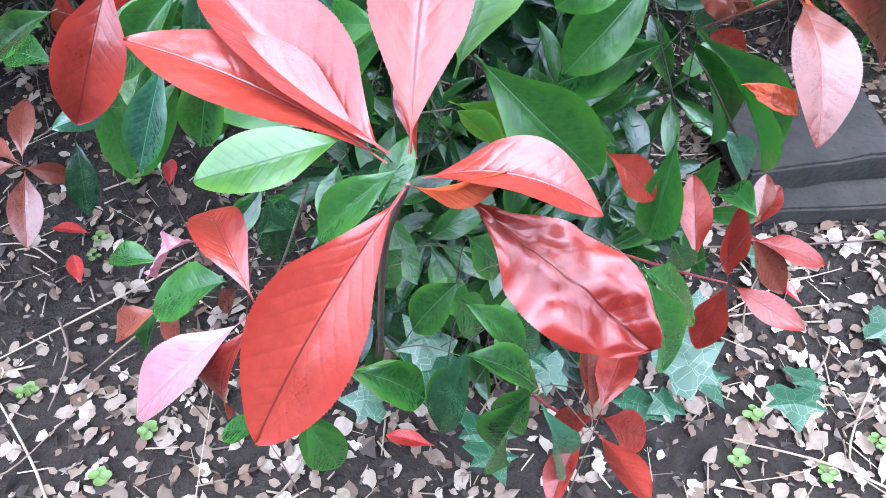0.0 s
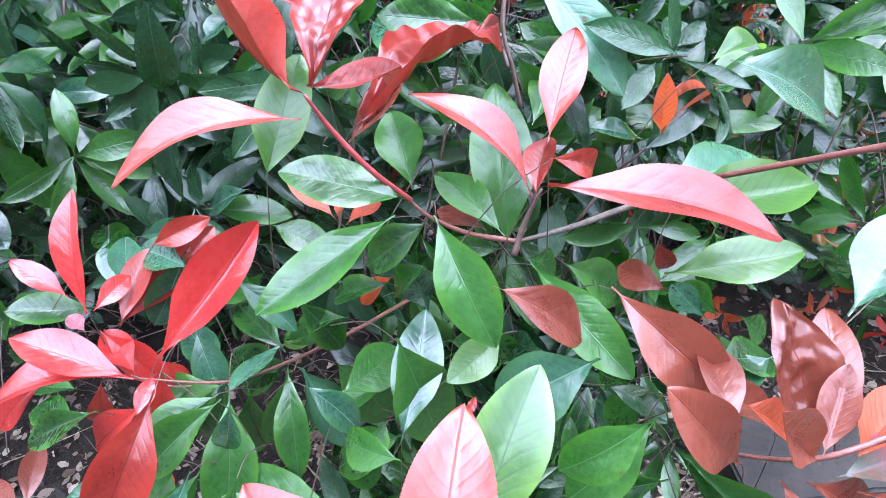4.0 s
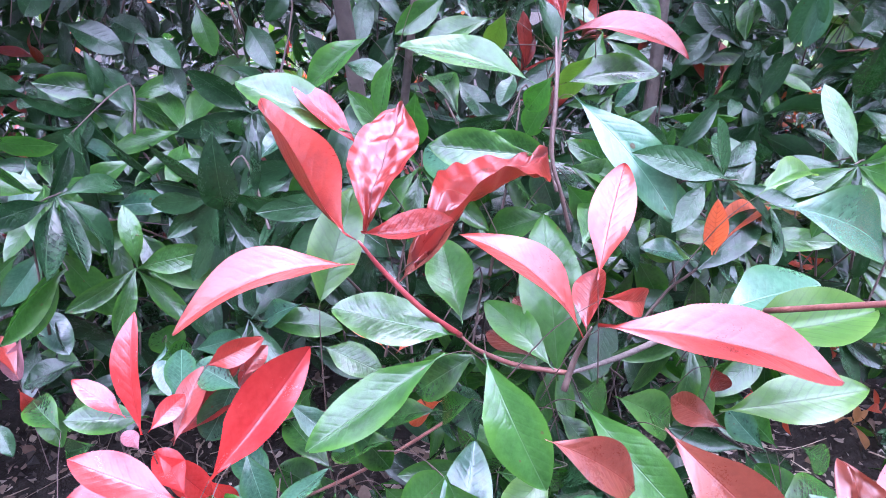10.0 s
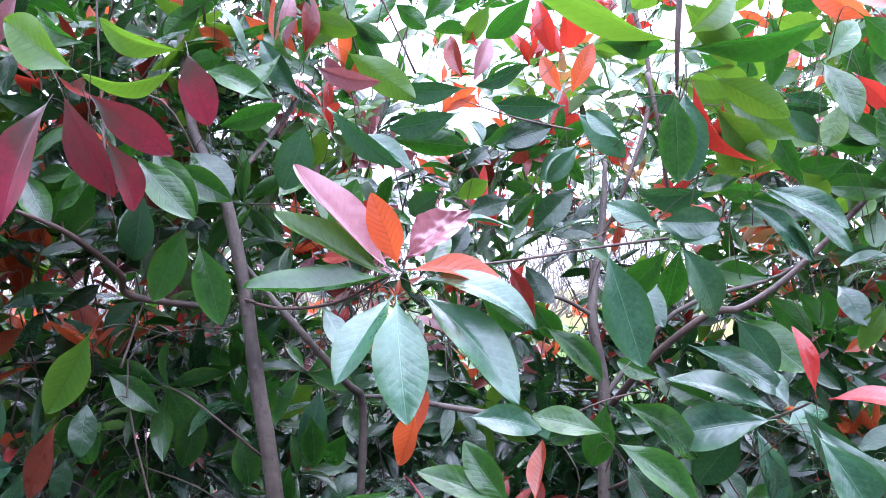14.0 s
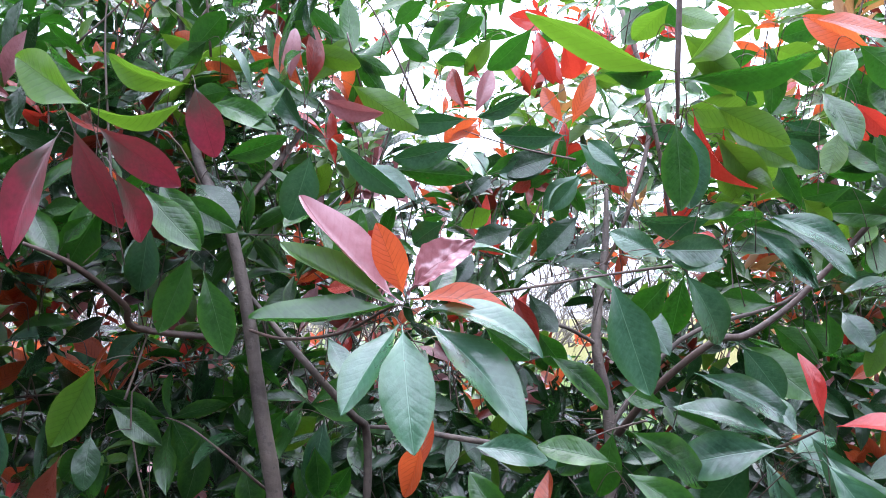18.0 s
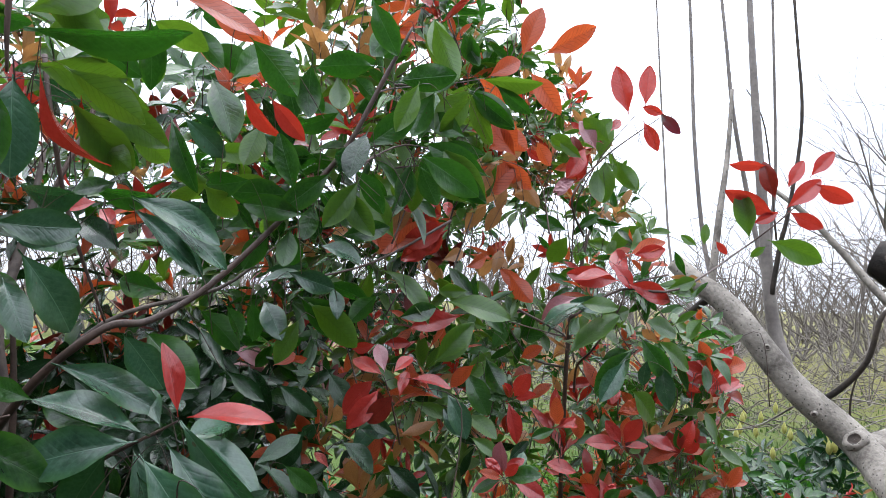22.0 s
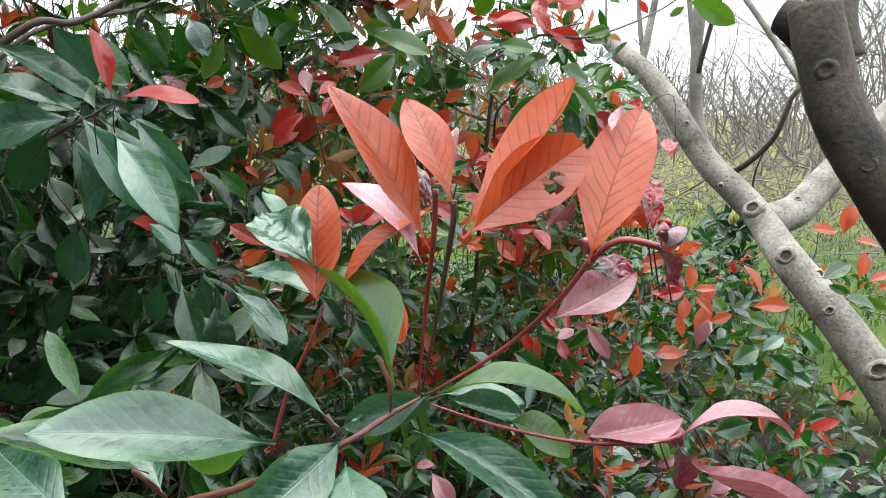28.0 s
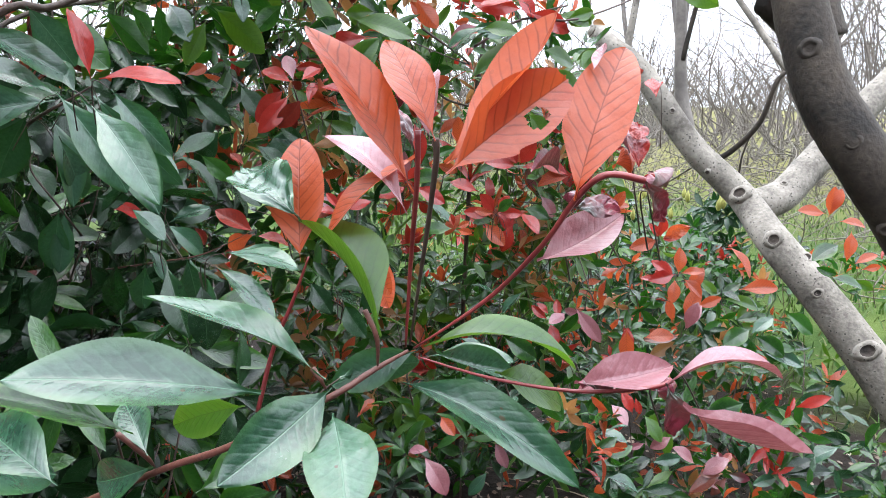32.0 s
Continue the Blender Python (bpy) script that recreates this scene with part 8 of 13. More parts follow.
stem("k", 0.45, 0.75, (0.926,1.411,1.533), (0.927,1.430,1.493), (0.934,1.464,1.389))
leaf("o",0,0.923,1.413,1.530, 0.974,1.379,1.603, -0.34,-0.92,-0.19,0.038)
stem("k", 0.45, 0.75, (0.993,1.425,1.611), (1.027,1.431,1.592), (1.092,1.448,1.521))
leaf("o",1,0.997,1.424,1.610, 0.936,1.458,1.624, -0.51,-0.85,-0.10,0.029)
stem("k", 0.45, 0.75, (1.006,1.305,1.586), (1.039,1.341,1.590), (1.066,1.373,1.574))
leaf("c",5,1.007,1.303,1.589, 0.990,1.345,1.524, -0.57,-0.75,-0.34,0.043)
leaf("c",1,1.016,1.320,1.603, 1.002,1.376,1.626, -0.92,-0.33,0.21,0.025)
leaf("c",1,1.023,1.316,1.603, 1.043,1.346,1.639, -0.29,-0.65,0.70,0.020)
stem("k", 0.45, 0.75, (1.240,1.509,1.688), (1.224,1.542,1.653), (1.211,1.573,1.603))
leaf("t",0,1.237,1.511,1.685, 1.300,1.470,1.755, -0.33,-0.91,-0.24,0.041)
stem("k", 0.45, 0.75, (1.294,1.479,1.694), (1.286,1.505,1.672), (1.276,1.557,1.601))
leaf("t",1,1.290,1.479,1.694, 1.361,1.465,1.698, -0.15,-0.89,-0.44,0.029)
leaf("t",1,1.256,1.495,1.775, 1.322,1.478,1.802, -0.09,-0.93,-0.36,0.029)
leaf("o",1,1.256,1.495,1.775, 1.190,1.535,1.747, -0.32,-0.84,-0.44,0.033)
leaf("t",0,1.204,1.528,1.720, 1.235,1.547,1.773, -0.26,-0.85,0.45,0.026)
stem("k", 0.45, 0.75, (1.275,1.486,1.765), (1.272,1.523,1.777), (1.272,1.569,1.768))
leaf("t",1,1.272,1.486,1.769, 1.314,1.486,1.713, -0.45,-0.83,-0.34,0.028)
stem("k", 0.45, 0.75, (1.317,1.459,1.804), (1.313,1.506,1.794), (1.312,1.549,1.765))
leaf("c",1,1.314,1.459,1.807, 1.354,1.451,1.778, -0.41,-0.85,-0.34,0.020)
stem("k", 0.45, 0.75, (0.834,1.467,1.561), (0.830,1.481,1.532), (0.829,1.516,1.441))
leaf("t",1,0.830,1.465,1.559, 0.883,1.494,1.578, 0.42,-0.89,0.19,0.025)
stem("k", 0.45, 0.75, (0.864,1.450,1.537), (0.906,1.452,1.523), (0.974,1.463,1.469))
leaf("o",1,0.865,1.446,1.537, 0.843,1.519,1.539, -0.88,-0.28,0.39,0.031)
stem("k", 0.45, 0.75, (0.945,1.216,1.774), (0.957,1.229,1.747), (0.993,1.267,1.655))
leaf("y",0,0.942,1.214,1.771, 0.999,1.245,1.831, 0.04,-0.91,0.42,0.035)
stem("k", 0.45, 0.75, (0.950,1.152,1.804), (0.964,1.177,1.809), (0.990,1.237,1.786))
leaf("y",1,0.951,1.149,1.808, 0.934,1.197,1.738, -0.52,-0.76,-0.40,0.034)
stem("k", 0.45, 0.75, (1.033,1.223,1.777), (0.983,1.223,1.789), (0.922,1.227,1.777))
leaf("y",1,1.029,1.221,1.779, 1.080,1.249,1.747, -0.05,-0.71,-0.70,0.026)
stem("k", 0.45, 0.75, (0.855,1.216,1.665), (0.842,1.255,1.686), (0.822,1.325,1.686))
leaf("y",0,0.853,1.214,1.668, 0.890,1.254,1.614, -0.19,-0.73,-0.66,0.030)
stem("k", 0.45, 0.75, (0.903,1.185,1.661), (0.901,1.220,1.671), (0.903,1.264,1.663))
leaf("y",1,0.900,1.187,1.663, 0.985,1.140,1.619, -0.59,-0.70,-0.39,0.043)
stem("k", 0.45, 0.75, (0.931,1.168,1.705), (0.907,1.198,1.674), (0.886,1.229,1.623))
leaf("g",1,0.927,1.169,1.705, 1.006,1.154,1.703, -0.17,-0.80,-0.57,0.030)
stem("k", 0.45, 0.75, (0.810,1.307,1.568), (0.782,1.335,1.553), (0.752,1.372,1.512))
leaf("y",0,0.807,1.305,1.569, 0.859,1.336,1.561, 0.45,-0.84,-0.32,0.024)
stem("k", 0.45, 0.75, (0.523,1.179,1.651), (0.500,1.203,1.640), (0.472,1.241,1.603))
leaf("y",1,0.519,1.179,1.650, 0.599,1.178,1.655, 0.00,-0.98,-0.18,0.032)
sprig(shrub)
stem("k", 1.2, 2.5, (0.836,1.188,1.302), (0.859,1.201,1.251), (0.890,1.228,1.179))
leaf("c",1,0.829,1.190,1.285, 0.779,1.210,1.216, -0.42,-0.91,0.03,0.035)
stem("k", 0.45, 0.75, (0.838,1.160,1.275), (0.860,1.179,1.266), (0.895,1.213,1.225))
leaf("r",6,0.839,1.158,1.278, 0.811,1.198,1.226, -0.62,-0.75,-0.24,0.039)
leaf("c",1,0.836,1.189,1.305, 0.805,1.255,1.328, -0.52,-0.48,0.70,0.027)
leaf("p",1,0.837,1.189,1.309, 0.844,1.236,1.355, -0.46,-0.59,0.66,0.026)
leaf("c",1,0.848,1.182,1.309, 0.898,1.205,1.334, -0.05,-0.68,0.73,0.021)
leaf("c",2,0.865,1.187,1.263, 0.896,1.218,1.307, -0.40,-0.60,0.70,0.020)
stem("k", 0.45, 0.75, (0.882,1.182,1.300), (0.866,1.232,1.293), (0.849,1.295,1.257))
leaf("c",1,0.879,1.184,1.300, 0.941,1.142,1.285, -0.18,-0.55,0.82,0.025)
stem("k", 0.45, 0.75, (0.915,1.399,1.559), (0.906,1.428,1.535), (0.894,1.487,1.463))
leaf("t",0,0.912,1.400,1.556, 0.970,1.373,1.617, -0.35,-0.93,-0.08,0.035)
stem("k", 0.45, 0.75, (1.011,1.303,1.573), (1.052,1.318,1.563), (1.094,1.336,1.531))
leaf("c",5,1.014,1.301,1.576, 0.935,1.342,1.514, -0.10,-0.89,-0.45,0.047)
leaf("c",1,1.014,1.303,1.583, 0.987,1.370,1.612, -0.92,-0.24,-0.30,0.025)
stem("k", 0.45, 0.75, (1.000,1.431,1.370), (0.990,1.459,1.350), (0.981,1.492,1.307))
leaf("o",1,0.997,1.433,1.370, 1.079,1.383,1.387, -0.49,-0.57,0.66,0.031)
stem("k", 0.45, 0.75, (1.078,1.389,1.408), (1.068,1.419,1.373), (1.060,1.464,1.293))
leaf("o",1,1.074,1.390,1.407, 1.131,1.384,1.425, -0.13,-0.99,0.08,0.024)
stem("k", 0.45, 0.75, (0.999,1.262,1.434), (0.987,1.304,1.432), (0.977,1.352,1.409))
leaf("y",1,0.996,1.264,1.435, 1.098,1.193,1.403, -0.34,-0.74,0.58,0.051)
stem("k", 0.45, 0.75, (0.968,1.262,1.317), (0.964,1.289,1.293), (0.961,1.329,1.236))
leaf("y",1,0.965,1.264,1.315, 1.034,1.228,1.368, -0.47,-0.88,0.02,0.038)
stem("k", 0.45, 0.75, (0.857,1.306,1.486), (0.862,1.340,1.480), (0.870,1.401,1.438))
leaf("y",0,0.857,1.304,1.489, 0.858,1.347,1.428, -0.43,-0.73,-0.52,0.030)
leaf("y",2,0.869,1.296,1.490, 0.941,1.232,1.391, 0.08,-0.81,0.58,0.044)
stem("k", 0.45, 0.75, (0.721,1.343,1.538), (0.711,1.362,1.515), (0.696,1.399,1.452))
leaf("y",1,0.718,1.342,1.536, 0.773,1.382,1.588, 0.23,-0.87,0.43,0.034)
stem("k", 0.45, 0.75, (0.755,1.260,1.549), (0.749,1.306,1.549), (0.744,1.373,1.518))
leaf("l",1,0.752,1.262,1.551, 0.801,1.225,1.518, -0.72,-0.56,-0.41,0.022)
stem("k", 0.45, 0.75, (0.642,1.262,1.478), (0.633,1.290,1.464), (0.624,1.346,1.412))
leaf("l",1,0.638,1.263,1.477, 0.710,1.251,1.491, -0.05,-0.87,-0.50,0.024)
stem("k", 0.45, 0.75, (0.687,1.327,1.314), (0.678,1.337,1.277), (0.666,1.361,1.178))
leaf("o",1,0.684,1.325,1.312, 0.731,1.346,1.331, 0.30,-0.91,0.28,0.022)
stem("k", 0.45, 0.75, (1.077,1.286,1.167), (1.073,1.318,1.169), (1.072,1.373,1.147))
leaf("y",1,1.074,1.288,1.169, 1.123,1.250,1.134, -0.35,-0.84,0.42,0.028)
stem("k", 0.45, 0.75, (1.067,1.320,1.305), (1.051,1.356,1.288), (1.032,1.407,1.238))
leaf("l",0,1.065,1.318,1.307, 1.096,1.351,1.259, -0.25,-0.72,-0.65,0.027)
stem("k", 0.45, 0.75, (1.031,1.325,1.224), (1.010,1.368,1.225), (0.990,1.411,1.202))
leaf("l",0,1.030,1.327,1.228, 1.061,1.296,1.168, -0.52,-0.84,0.16,0.030)
stem("k", 0.45, 0.75, (0.833,1.272,1.202), (0.817,1.301,1.190), (0.792,1.364,1.135))
leaf("l",6,0.829,1.272,1.202, 0.893,1.278,1.194, 0.10,-0.99,0.05,0.035)
leaf("d",1,0.885,1.234,1.193, 0.844,1.266,1.224, -0.52,-0.84,0.18,0.024)
stem("k", 0.45, 0.75, (1.117,1.298,1.382), (1.146,1.284,1.358), (1.190,1.264,1.294))
leaf("y",1,1.119,1.295,1.381, 1.078,1.351,1.401, -0.78,-0.62,0.08,0.029)
stem("k", 0.45, 0.75, (1.191,1.398,1.530), (1.238,1.413,1.538), (1.287,1.432,1.523))
leaf("t",0,1.192,1.395,1.533, 1.187,1.446,1.494, -0.69,-0.48,-0.54,0.026)
stem("k", 0.45, 0.75, (1.072,1.414,1.521), (1.061,1.434,1.491), (1.049,1.471,1.412))
leaf("t",1,1.069,1.413,1.520, 1.135,1.432,1.545, 0.21,-0.96,0.18,0.029)
stem("k", 0.45, 0.75, (1.113,1.385,1.509), (1.090,1.397,1.465), (1.068,1.412,1.396))
leaf("o",1,1.109,1.384,1.507, 1.175,1.400,1.539, 0.28,-0.96,-0.08,0.030)
sprig(shrub)
stem("k", 2.0, 4.0, (1.463,1.270,1.480), (1.447,1.272,1.428), (1.427,1.329,1.339), (1.457,1.422,1.289), (1.510,1.495,1.217))
stem("k", 1.2, 2.5, (1.463,1.270,1.480), (1.471,1.231,1.492), (1.521,1.201,1.507))
stem("k", 1.2, 2.5, (1.837,1.338,1.185), (1.768,1.379,1.160), (1.664,1.391,1.189), (1.613,1.416,1.146))
stem("k", 0.45, 0.75, (1.448,1.250,1.496), (1.461,1.242,1.462), (1.479,1.236,1.406))
leaf("c",1,1.447,1.247,1.493, 1.479,1.318,1.566, -0.81,-0.20,0.55,0.042)
stem("k", 0.45, 0.75, (1.529,1.298,1.540), (1.519,1.335,1.510), (1.511,1.376,1.454))
leaf("o",1,1.526,1.300,1.539, 1.583,1.269,1.569, -0.49,-0.87,0.01,0.029)
stem("k", 0.45, 0.75, (1.518,1.313,1.567), (1.521,1.324,1.525), (1.530,1.344,1.438))
leaf("y",6,1.515,1.311,1.564, 1.583,1.350,1.619, 0.35,-0.91,0.21,0.041)
stem("k", 0.45, 0.75, (1.491,1.330,1.555), (1.487,1.345,1.519), (1.482,1.383,1.417))
leaf("y",6,1.489,1.327,1.554, 1.520,1.385,1.587, -0.84,0.15,0.52,0.038)
stem("k", 0.45, 0.75, (1.514,1.205,1.483), (1.512,1.232,1.461), (1.516,1.287,1.392))
leaf("y",6,1.510,1.204,1.483, 1.619,1.212,1.486, 0.07,-0.63,-0.77,0.047)
stem("k", 0.45, 0.75, (1.353,1.300,1.451), (1.389,1.312,1.429), (1.445,1.334,1.360))
leaf("p",2,1.356,1.299,1.453, 1.282,1.337,1.398, -0.65,-0.63,0.43,0.040)
stem("k", 0.45, 0.75, (1.283,1.241,1.335), (1.275,1.261,1.302), (1.269,1.281,1.250))
leaf("y",6,1.280,1.243,1.332, 1.377,1.195,1.417, -0.71,-0.30,0.64,0.059)
stem("k", 0.45, 0.75, (1.356,1.156,1.326), (1.392,1.172,1.327), (1.460,1.204,1.291))
leaf("l",0,1.358,1.156,1.329, 1.307,1.174,1.243, -0.59,-0.79,0.18,0.041)
stem("k", 0.45, 0.75, (1.459,1.161,1.319), (1.487,1.176,1.328), (1.533,1.200,1.314))
leaf("d",0,1.459,1.162,1.323, 1.464,1.141,1.224, -0.72,-0.69,0.10,0.040)
stem("k", 0.45, 0.75, (1.418,1.156,1.325), (1.449,1.144,1.313), (1.508,1.125,1.259))
leaf("l",0,1.416,1.154,1.329, 1.433,1.183,1.271, -0.66,-0.58,-0.49,0.026)
stem("k", 0.45, 0.75, (1.406,1.188,1.260), (1.390,1.213,1.255), (1.359,1.276,1.208))
leaf("y",6,1.403,1.187,1.262, 1.488,1.208,1.191, 0.20,-0.98,-0.04,0.054)
stem("k", 0.45, 0.75, (1.458,1.203,1.403), (1.442,1.209,1.359), (1.422,1.220,1.255))
leaf("y",6,1.454,1.203,1.404, 1.554,1.204,1.376, 0.13,-0.89,0.43,0.052)
stem("k", 0.45, 0.75, (1.478,1.183,1.362), (1.468,1.214,1.365), (1.454,1.275,1.340))
leaf("y",6,1.474,1.183,1.364, 1.569,1.184,1.300, 0.16,-0.96,0.22,0.049)
stem("k", 0.45, 0.75, (1.411,1.296,1.410), (1.408,1.293,1.370), (1.404,1.295,1.297))
leaf("y",6,1.411,1.292,1.408, 1.411,1.380,1.452, -0.24,-0.43,0.87,0.042)
leaf("c",1,1.824,1.347,1.189, 1.910,1.370,1.270, -0.66,-0.14,0.74,0.038)
stem("k", 0.45, 0.75, (1.850,1.337,1.215), (1.845,1.343,1.172), (1.844,1.349,1.111))
leaf("c",1,1.846,1.337,1.214, 1.955,1.338,1.238, -0.19,-0.42,0.89,0.036)
leaf("c",1,1.863,1.326,1.217, 1.961,1.344,1.188, 0.28,-0.88,0.39,0.038)
leaf("c",1,1.824,1.348,1.194, 1.814,1.432,1.206, -0.80,-0.17,0.57,0.034)
leaf("c",1,1.837,1.338,1.185, 1.921,1.352,1.156, 0.27,-0.89,0.37,0.035)
stem("k", 0.45, 0.75, (1.813,1.363,1.215), (1.817,1.350,1.181), (1.829,1.330,1.084))
leaf("p",1,1.812,1.359,1.213, 1.830,1.406,1.240, -0.77,-0.06,0.64,0.023)
stem("k", 0.45, 0.75, (1.565,1.468,1.240), (1.587,1.452,1.220), (1.633,1.426,1.148))
leaf("c",1,1.565,1.464,1.241, 1.551,1.563,1.221, -0.83,-0.01,0.56,0.034)
leaf("c",1,1.582,1.451,1.232, 1.646,1.486,1.178, -0.17,-0.72,-0.67,0.036)
stem("k", 0.45, 0.75, (1.548,1.468,1.178), (1.558,1.501,1.162), (1.572,1.548,1.114))
leaf("c",1,1.547,1.465,1.181, 1.568,1.516,1.134, -0.67,-0.33,-0.67,0.029)
stem("k", 0.45, 0.75, (1.610,1.435,1.222), (1.596,1.455,1.204), (1.574,1.502,1.134))
leaf("o",1,1.607,1.434,1.224, 1.658,1.449,1.193, -0.06,-0.86,-0.51,0.025)
stem("k", 0.45, 0.75, (1.386,1.584,1.248), (1.361,1.602,1.212), (1.342,1.620,1.163))
leaf("o",1,1.382,1.584,1.247, 1.451,1.597,1.268, -0.09,-0.68,0.73,0.028)
stem("k", 0.45, 0.75, (1.417,1.552,1.193), (1.414,1.570,1.165), (1.414,1.609,1.078))
leaf("o",1,1.414,1.553,1.190, 1.465,1.527,1.233, -0.67,-0.58,0.46,0.029)
stem("k", 0.45, 0.75, (1.433,1.538,1.151), (1.425,1.557,1.130), (1.414,1.609,1.045))
leaf("c",1,1.429,1.536,1.152, 1.499,1.560,1.129, 0.39,-0.88,0.28,0.031)
stem("k", 0.45, 0.75, (1.381,1.574,1.165), (1.414,1.581,1.189), (1.480,1.601,1.197))
leaf("c",1,1.380,1.571,1.168, 1.401,1.631,1.099, -0.83,-0.27,-0.49,0.033)
stem("k", 0.45, 0.75, (1.407,1.546,1.110), (1.388,1.587,1.109), (1.374,1.626,1.090))
leaf("o",1,1.403,1.546,1.111, 1.472,1.536,1.091, -0.15,-0.99,-0.01,0.029)
leaf("g",1,1.767,1.377,1.150, 1.818,1.338,1.113, -0.29,-0.83,0.49,0.029)
stem("k", 0.45, 0.75, (1.716,1.413,1.143), (1.741,1.424,1.135), (1.790,1.454,1.088))
leaf("y",6,1.716,1.410,1.146, 1.721,1.467,1.096, -1.00,0.06,-0.03,0.041)
stem("k", 0.45, 0.75, (1.274,1.518,1.500), (1.283,1.542,1.457), (1.295,1.566,1.397))
leaf("t",1,1.272,1.517,1.496, 1.303,1.529,1.563, -0.40,-0.85,0.34,0.030)
stem("k", 0.45, 0.75, (1.335,1.471,1.463), (1.364,1.477,1.420), (1.389,1.484,1.366))
leaf("o",1,1.337,1.469,1.460, 1.288,1.510,1.515, -0.64,-0.77,0.01,0.034)
stem("k", 0.45, 0.75, (1.376,1.450,1.473), (1.372,1.470,1.440), (1.372,1.512,1.345))
leaf("o",1,1.372,1.449,1.472, 1.434,1.463,1.482, 0.26,-0.89,-0.36,0.021)
stem("k", 0.45, 0.75, (1.434,1.458,1.391), (1.437,1.445,1.349), (1.445,1.431,1.277))
leaf("c",1,1.432,1.456,1.390, 1.472,1.496,1.420, -0.42,-0.24,0.88,0.021)
shrub = SHRUBS["photinia_shrub_right"]
sprig(shrub)
stem("n", 1.0, 2.0, (0.674,0.966,1.085), (0.616,1.021,1.043), (0.570,1.086,1.022), (0.504,1.187,0.994))
stem("k", 1.0, 2.0, (0.545,1.089,1.114), (0.570,1.100,1.081), (0.603,1.059,1.012))
stem("k", 1.2, 2.0, (0.349,1.193,1.080), (0.412,1.211,1.079), (0.484,1.168,1.109))
stem("k", 1.2, 2.0, (0.402,1.061,1.199), (0.396,1.059,1.173), (0.421,1.055,1.130), (0.461,1.111,1.068))
leaf("l",1,0.522,1.214,1.231, 0.612,1.128,1.139, 0.13,-0.65,0.75,0.050)
leaf("l",1,0.580,1.137,1.104, 0.649,1.130,1.095, -0.08,-0.99,0.13,0.028)
leaf("d",1,0.604,1.162,1.070, 0.679,1.180,1.084, 0.18,-0.95,0.27,0.032)
leaf("l",0,0.530,1.071,1.100, 0.568,1.095,1.056, 0.20,-0.92,-0.33,0.025)
leaf("l",1,0.566,1.043,1.089, 0.623,1.052,1.032, 0.34,-0.92,0.19,0.033)
leaf("d",0,0.515,1.195,1.056, 0.565,1.224,1.019, 0.37,-0.91,-0.20,0.027)
leaf("l",0,0.423,1.028,1.123, 0.416,1.099,1.025, -0.47,-0.73,-0.50,0.042)
leaf("d",0,0.480,0.970,1.056, 0.488,1.031,0.966, -0.28,-0.78,-0.55,0.036)
leaf("l",0,0.514,0.946,1.054, 0.519,1.004,0.974, -0.46,-0.70,-0.54,0.033)
leaf("l",0,0.559,0.917,1.064, 0.584,0.956,0.984, -0.11,-0.88,-0.46,0.037)
leaf("l",1,0.602,0.888,1.071, 0.708,0.881,1.039, 0.16,-0.71,0.69,0.036)
leaf("g",1,0.608,0.939,1.042, 0.672,0.944,0.972, 0.51,-0.75,0.42,0.031)
leaf("g",1,0.498,1.103,1.140, 0.457,1.184,1.101, -0.85,-0.19,0.50,0.031)
leaf("d",1,0.484,1.134,1.122, 0.546,1.145,1.105, 0.19,-0.98,0.04,0.026)
leaf("d",1,0.395,1.171,1.121, 0.429,1.178,1.059, 0.03,-1.00,-0.09,0.029)
leaf("l",4,0.423,0.990,1.223, 0.453,1.034,1.136, 0.61,-0.77,-0.18,0.033)
leaf("d",0,0.381,1.135,1.187, 0.408,1.175,1.161, 0.52,-0.69,-0.51,0.022)
leaf("r",3,0.674,0.965,1.083, 0.636,1.027,1.108, -0.43,-0.55,0.71,0.030)
leaf("o",1,0.674,0.964,1.079, 0.654,1.023,1.050, -0.89,-0.40,-0.20,0.027)
leaf("r",1,0.674,0.964,1.076, 0.733,0.973,1.055, 0.35,-0.63,0.69,0.020)
leaf("r",1,0.629,1.118,1.068, 0.653,1.136,1.032, 0.50,-0.86,-0.07,0.018)
leaf("r",1,0.742,1.186,1.158, 0.731,1.226,1.177, -0.40,-0.49,0.77,0.015)
leaf("o",1,0.683,1.361,1.190, 0.709,1.371,1.171, 0.17,-0.94,-0.28,0.014)
leaf("o",1,0.734,1.476,1.295, 0.788,1.443,1.313, -0.51,-0.86,-0.07,0.026)
leaf("d",1,0.737,1.305,1.118, 0.728,1.371,1.133, -0.78,-0.23,0.58,0.027)
leaf("g",1,0.701,1.330,1.116, 0.740,1.340,1.084, 0.09,-0.97,-0.21,0.021)
leaf("l",1,0.769,1.306,1.212, 0.757,1.361,1.179, -0.85,-0.40,-0.34,0.026)
leaf("d",1,0.658,1.359,1.114, 0.703,1.385,1.132, 0.32,-0.85,0.42,0.022)
sprig(shrub)
stem("k", 1.2, 3.0, (2.267,1.344,0.593), (2.264,1.306,0.434), (2.238,1.277,0.250), (2.234,1.237,0.079))
stem("k", 1.2, 3.0, (2.469,1.340,0.646), (2.445,1.279,0.585), (2.422,1.206,0.479), (2.364,1.196,0.280))
stem("w", 1.2, 3.0, (2.384,1.123,0.539), (2.322,1.130,0.395), (2.281,1.123,0.253))
stem("w", 1.2, 3.0, (1.952,0.937,0.330), (1.997,0.941,0.224), (1.999,0.919,0.143))
stem("k", 2.0, 4.0, (1.422,1.390,0.399), (1.403,1.372,0.276), (1.440,1.414,0.054))
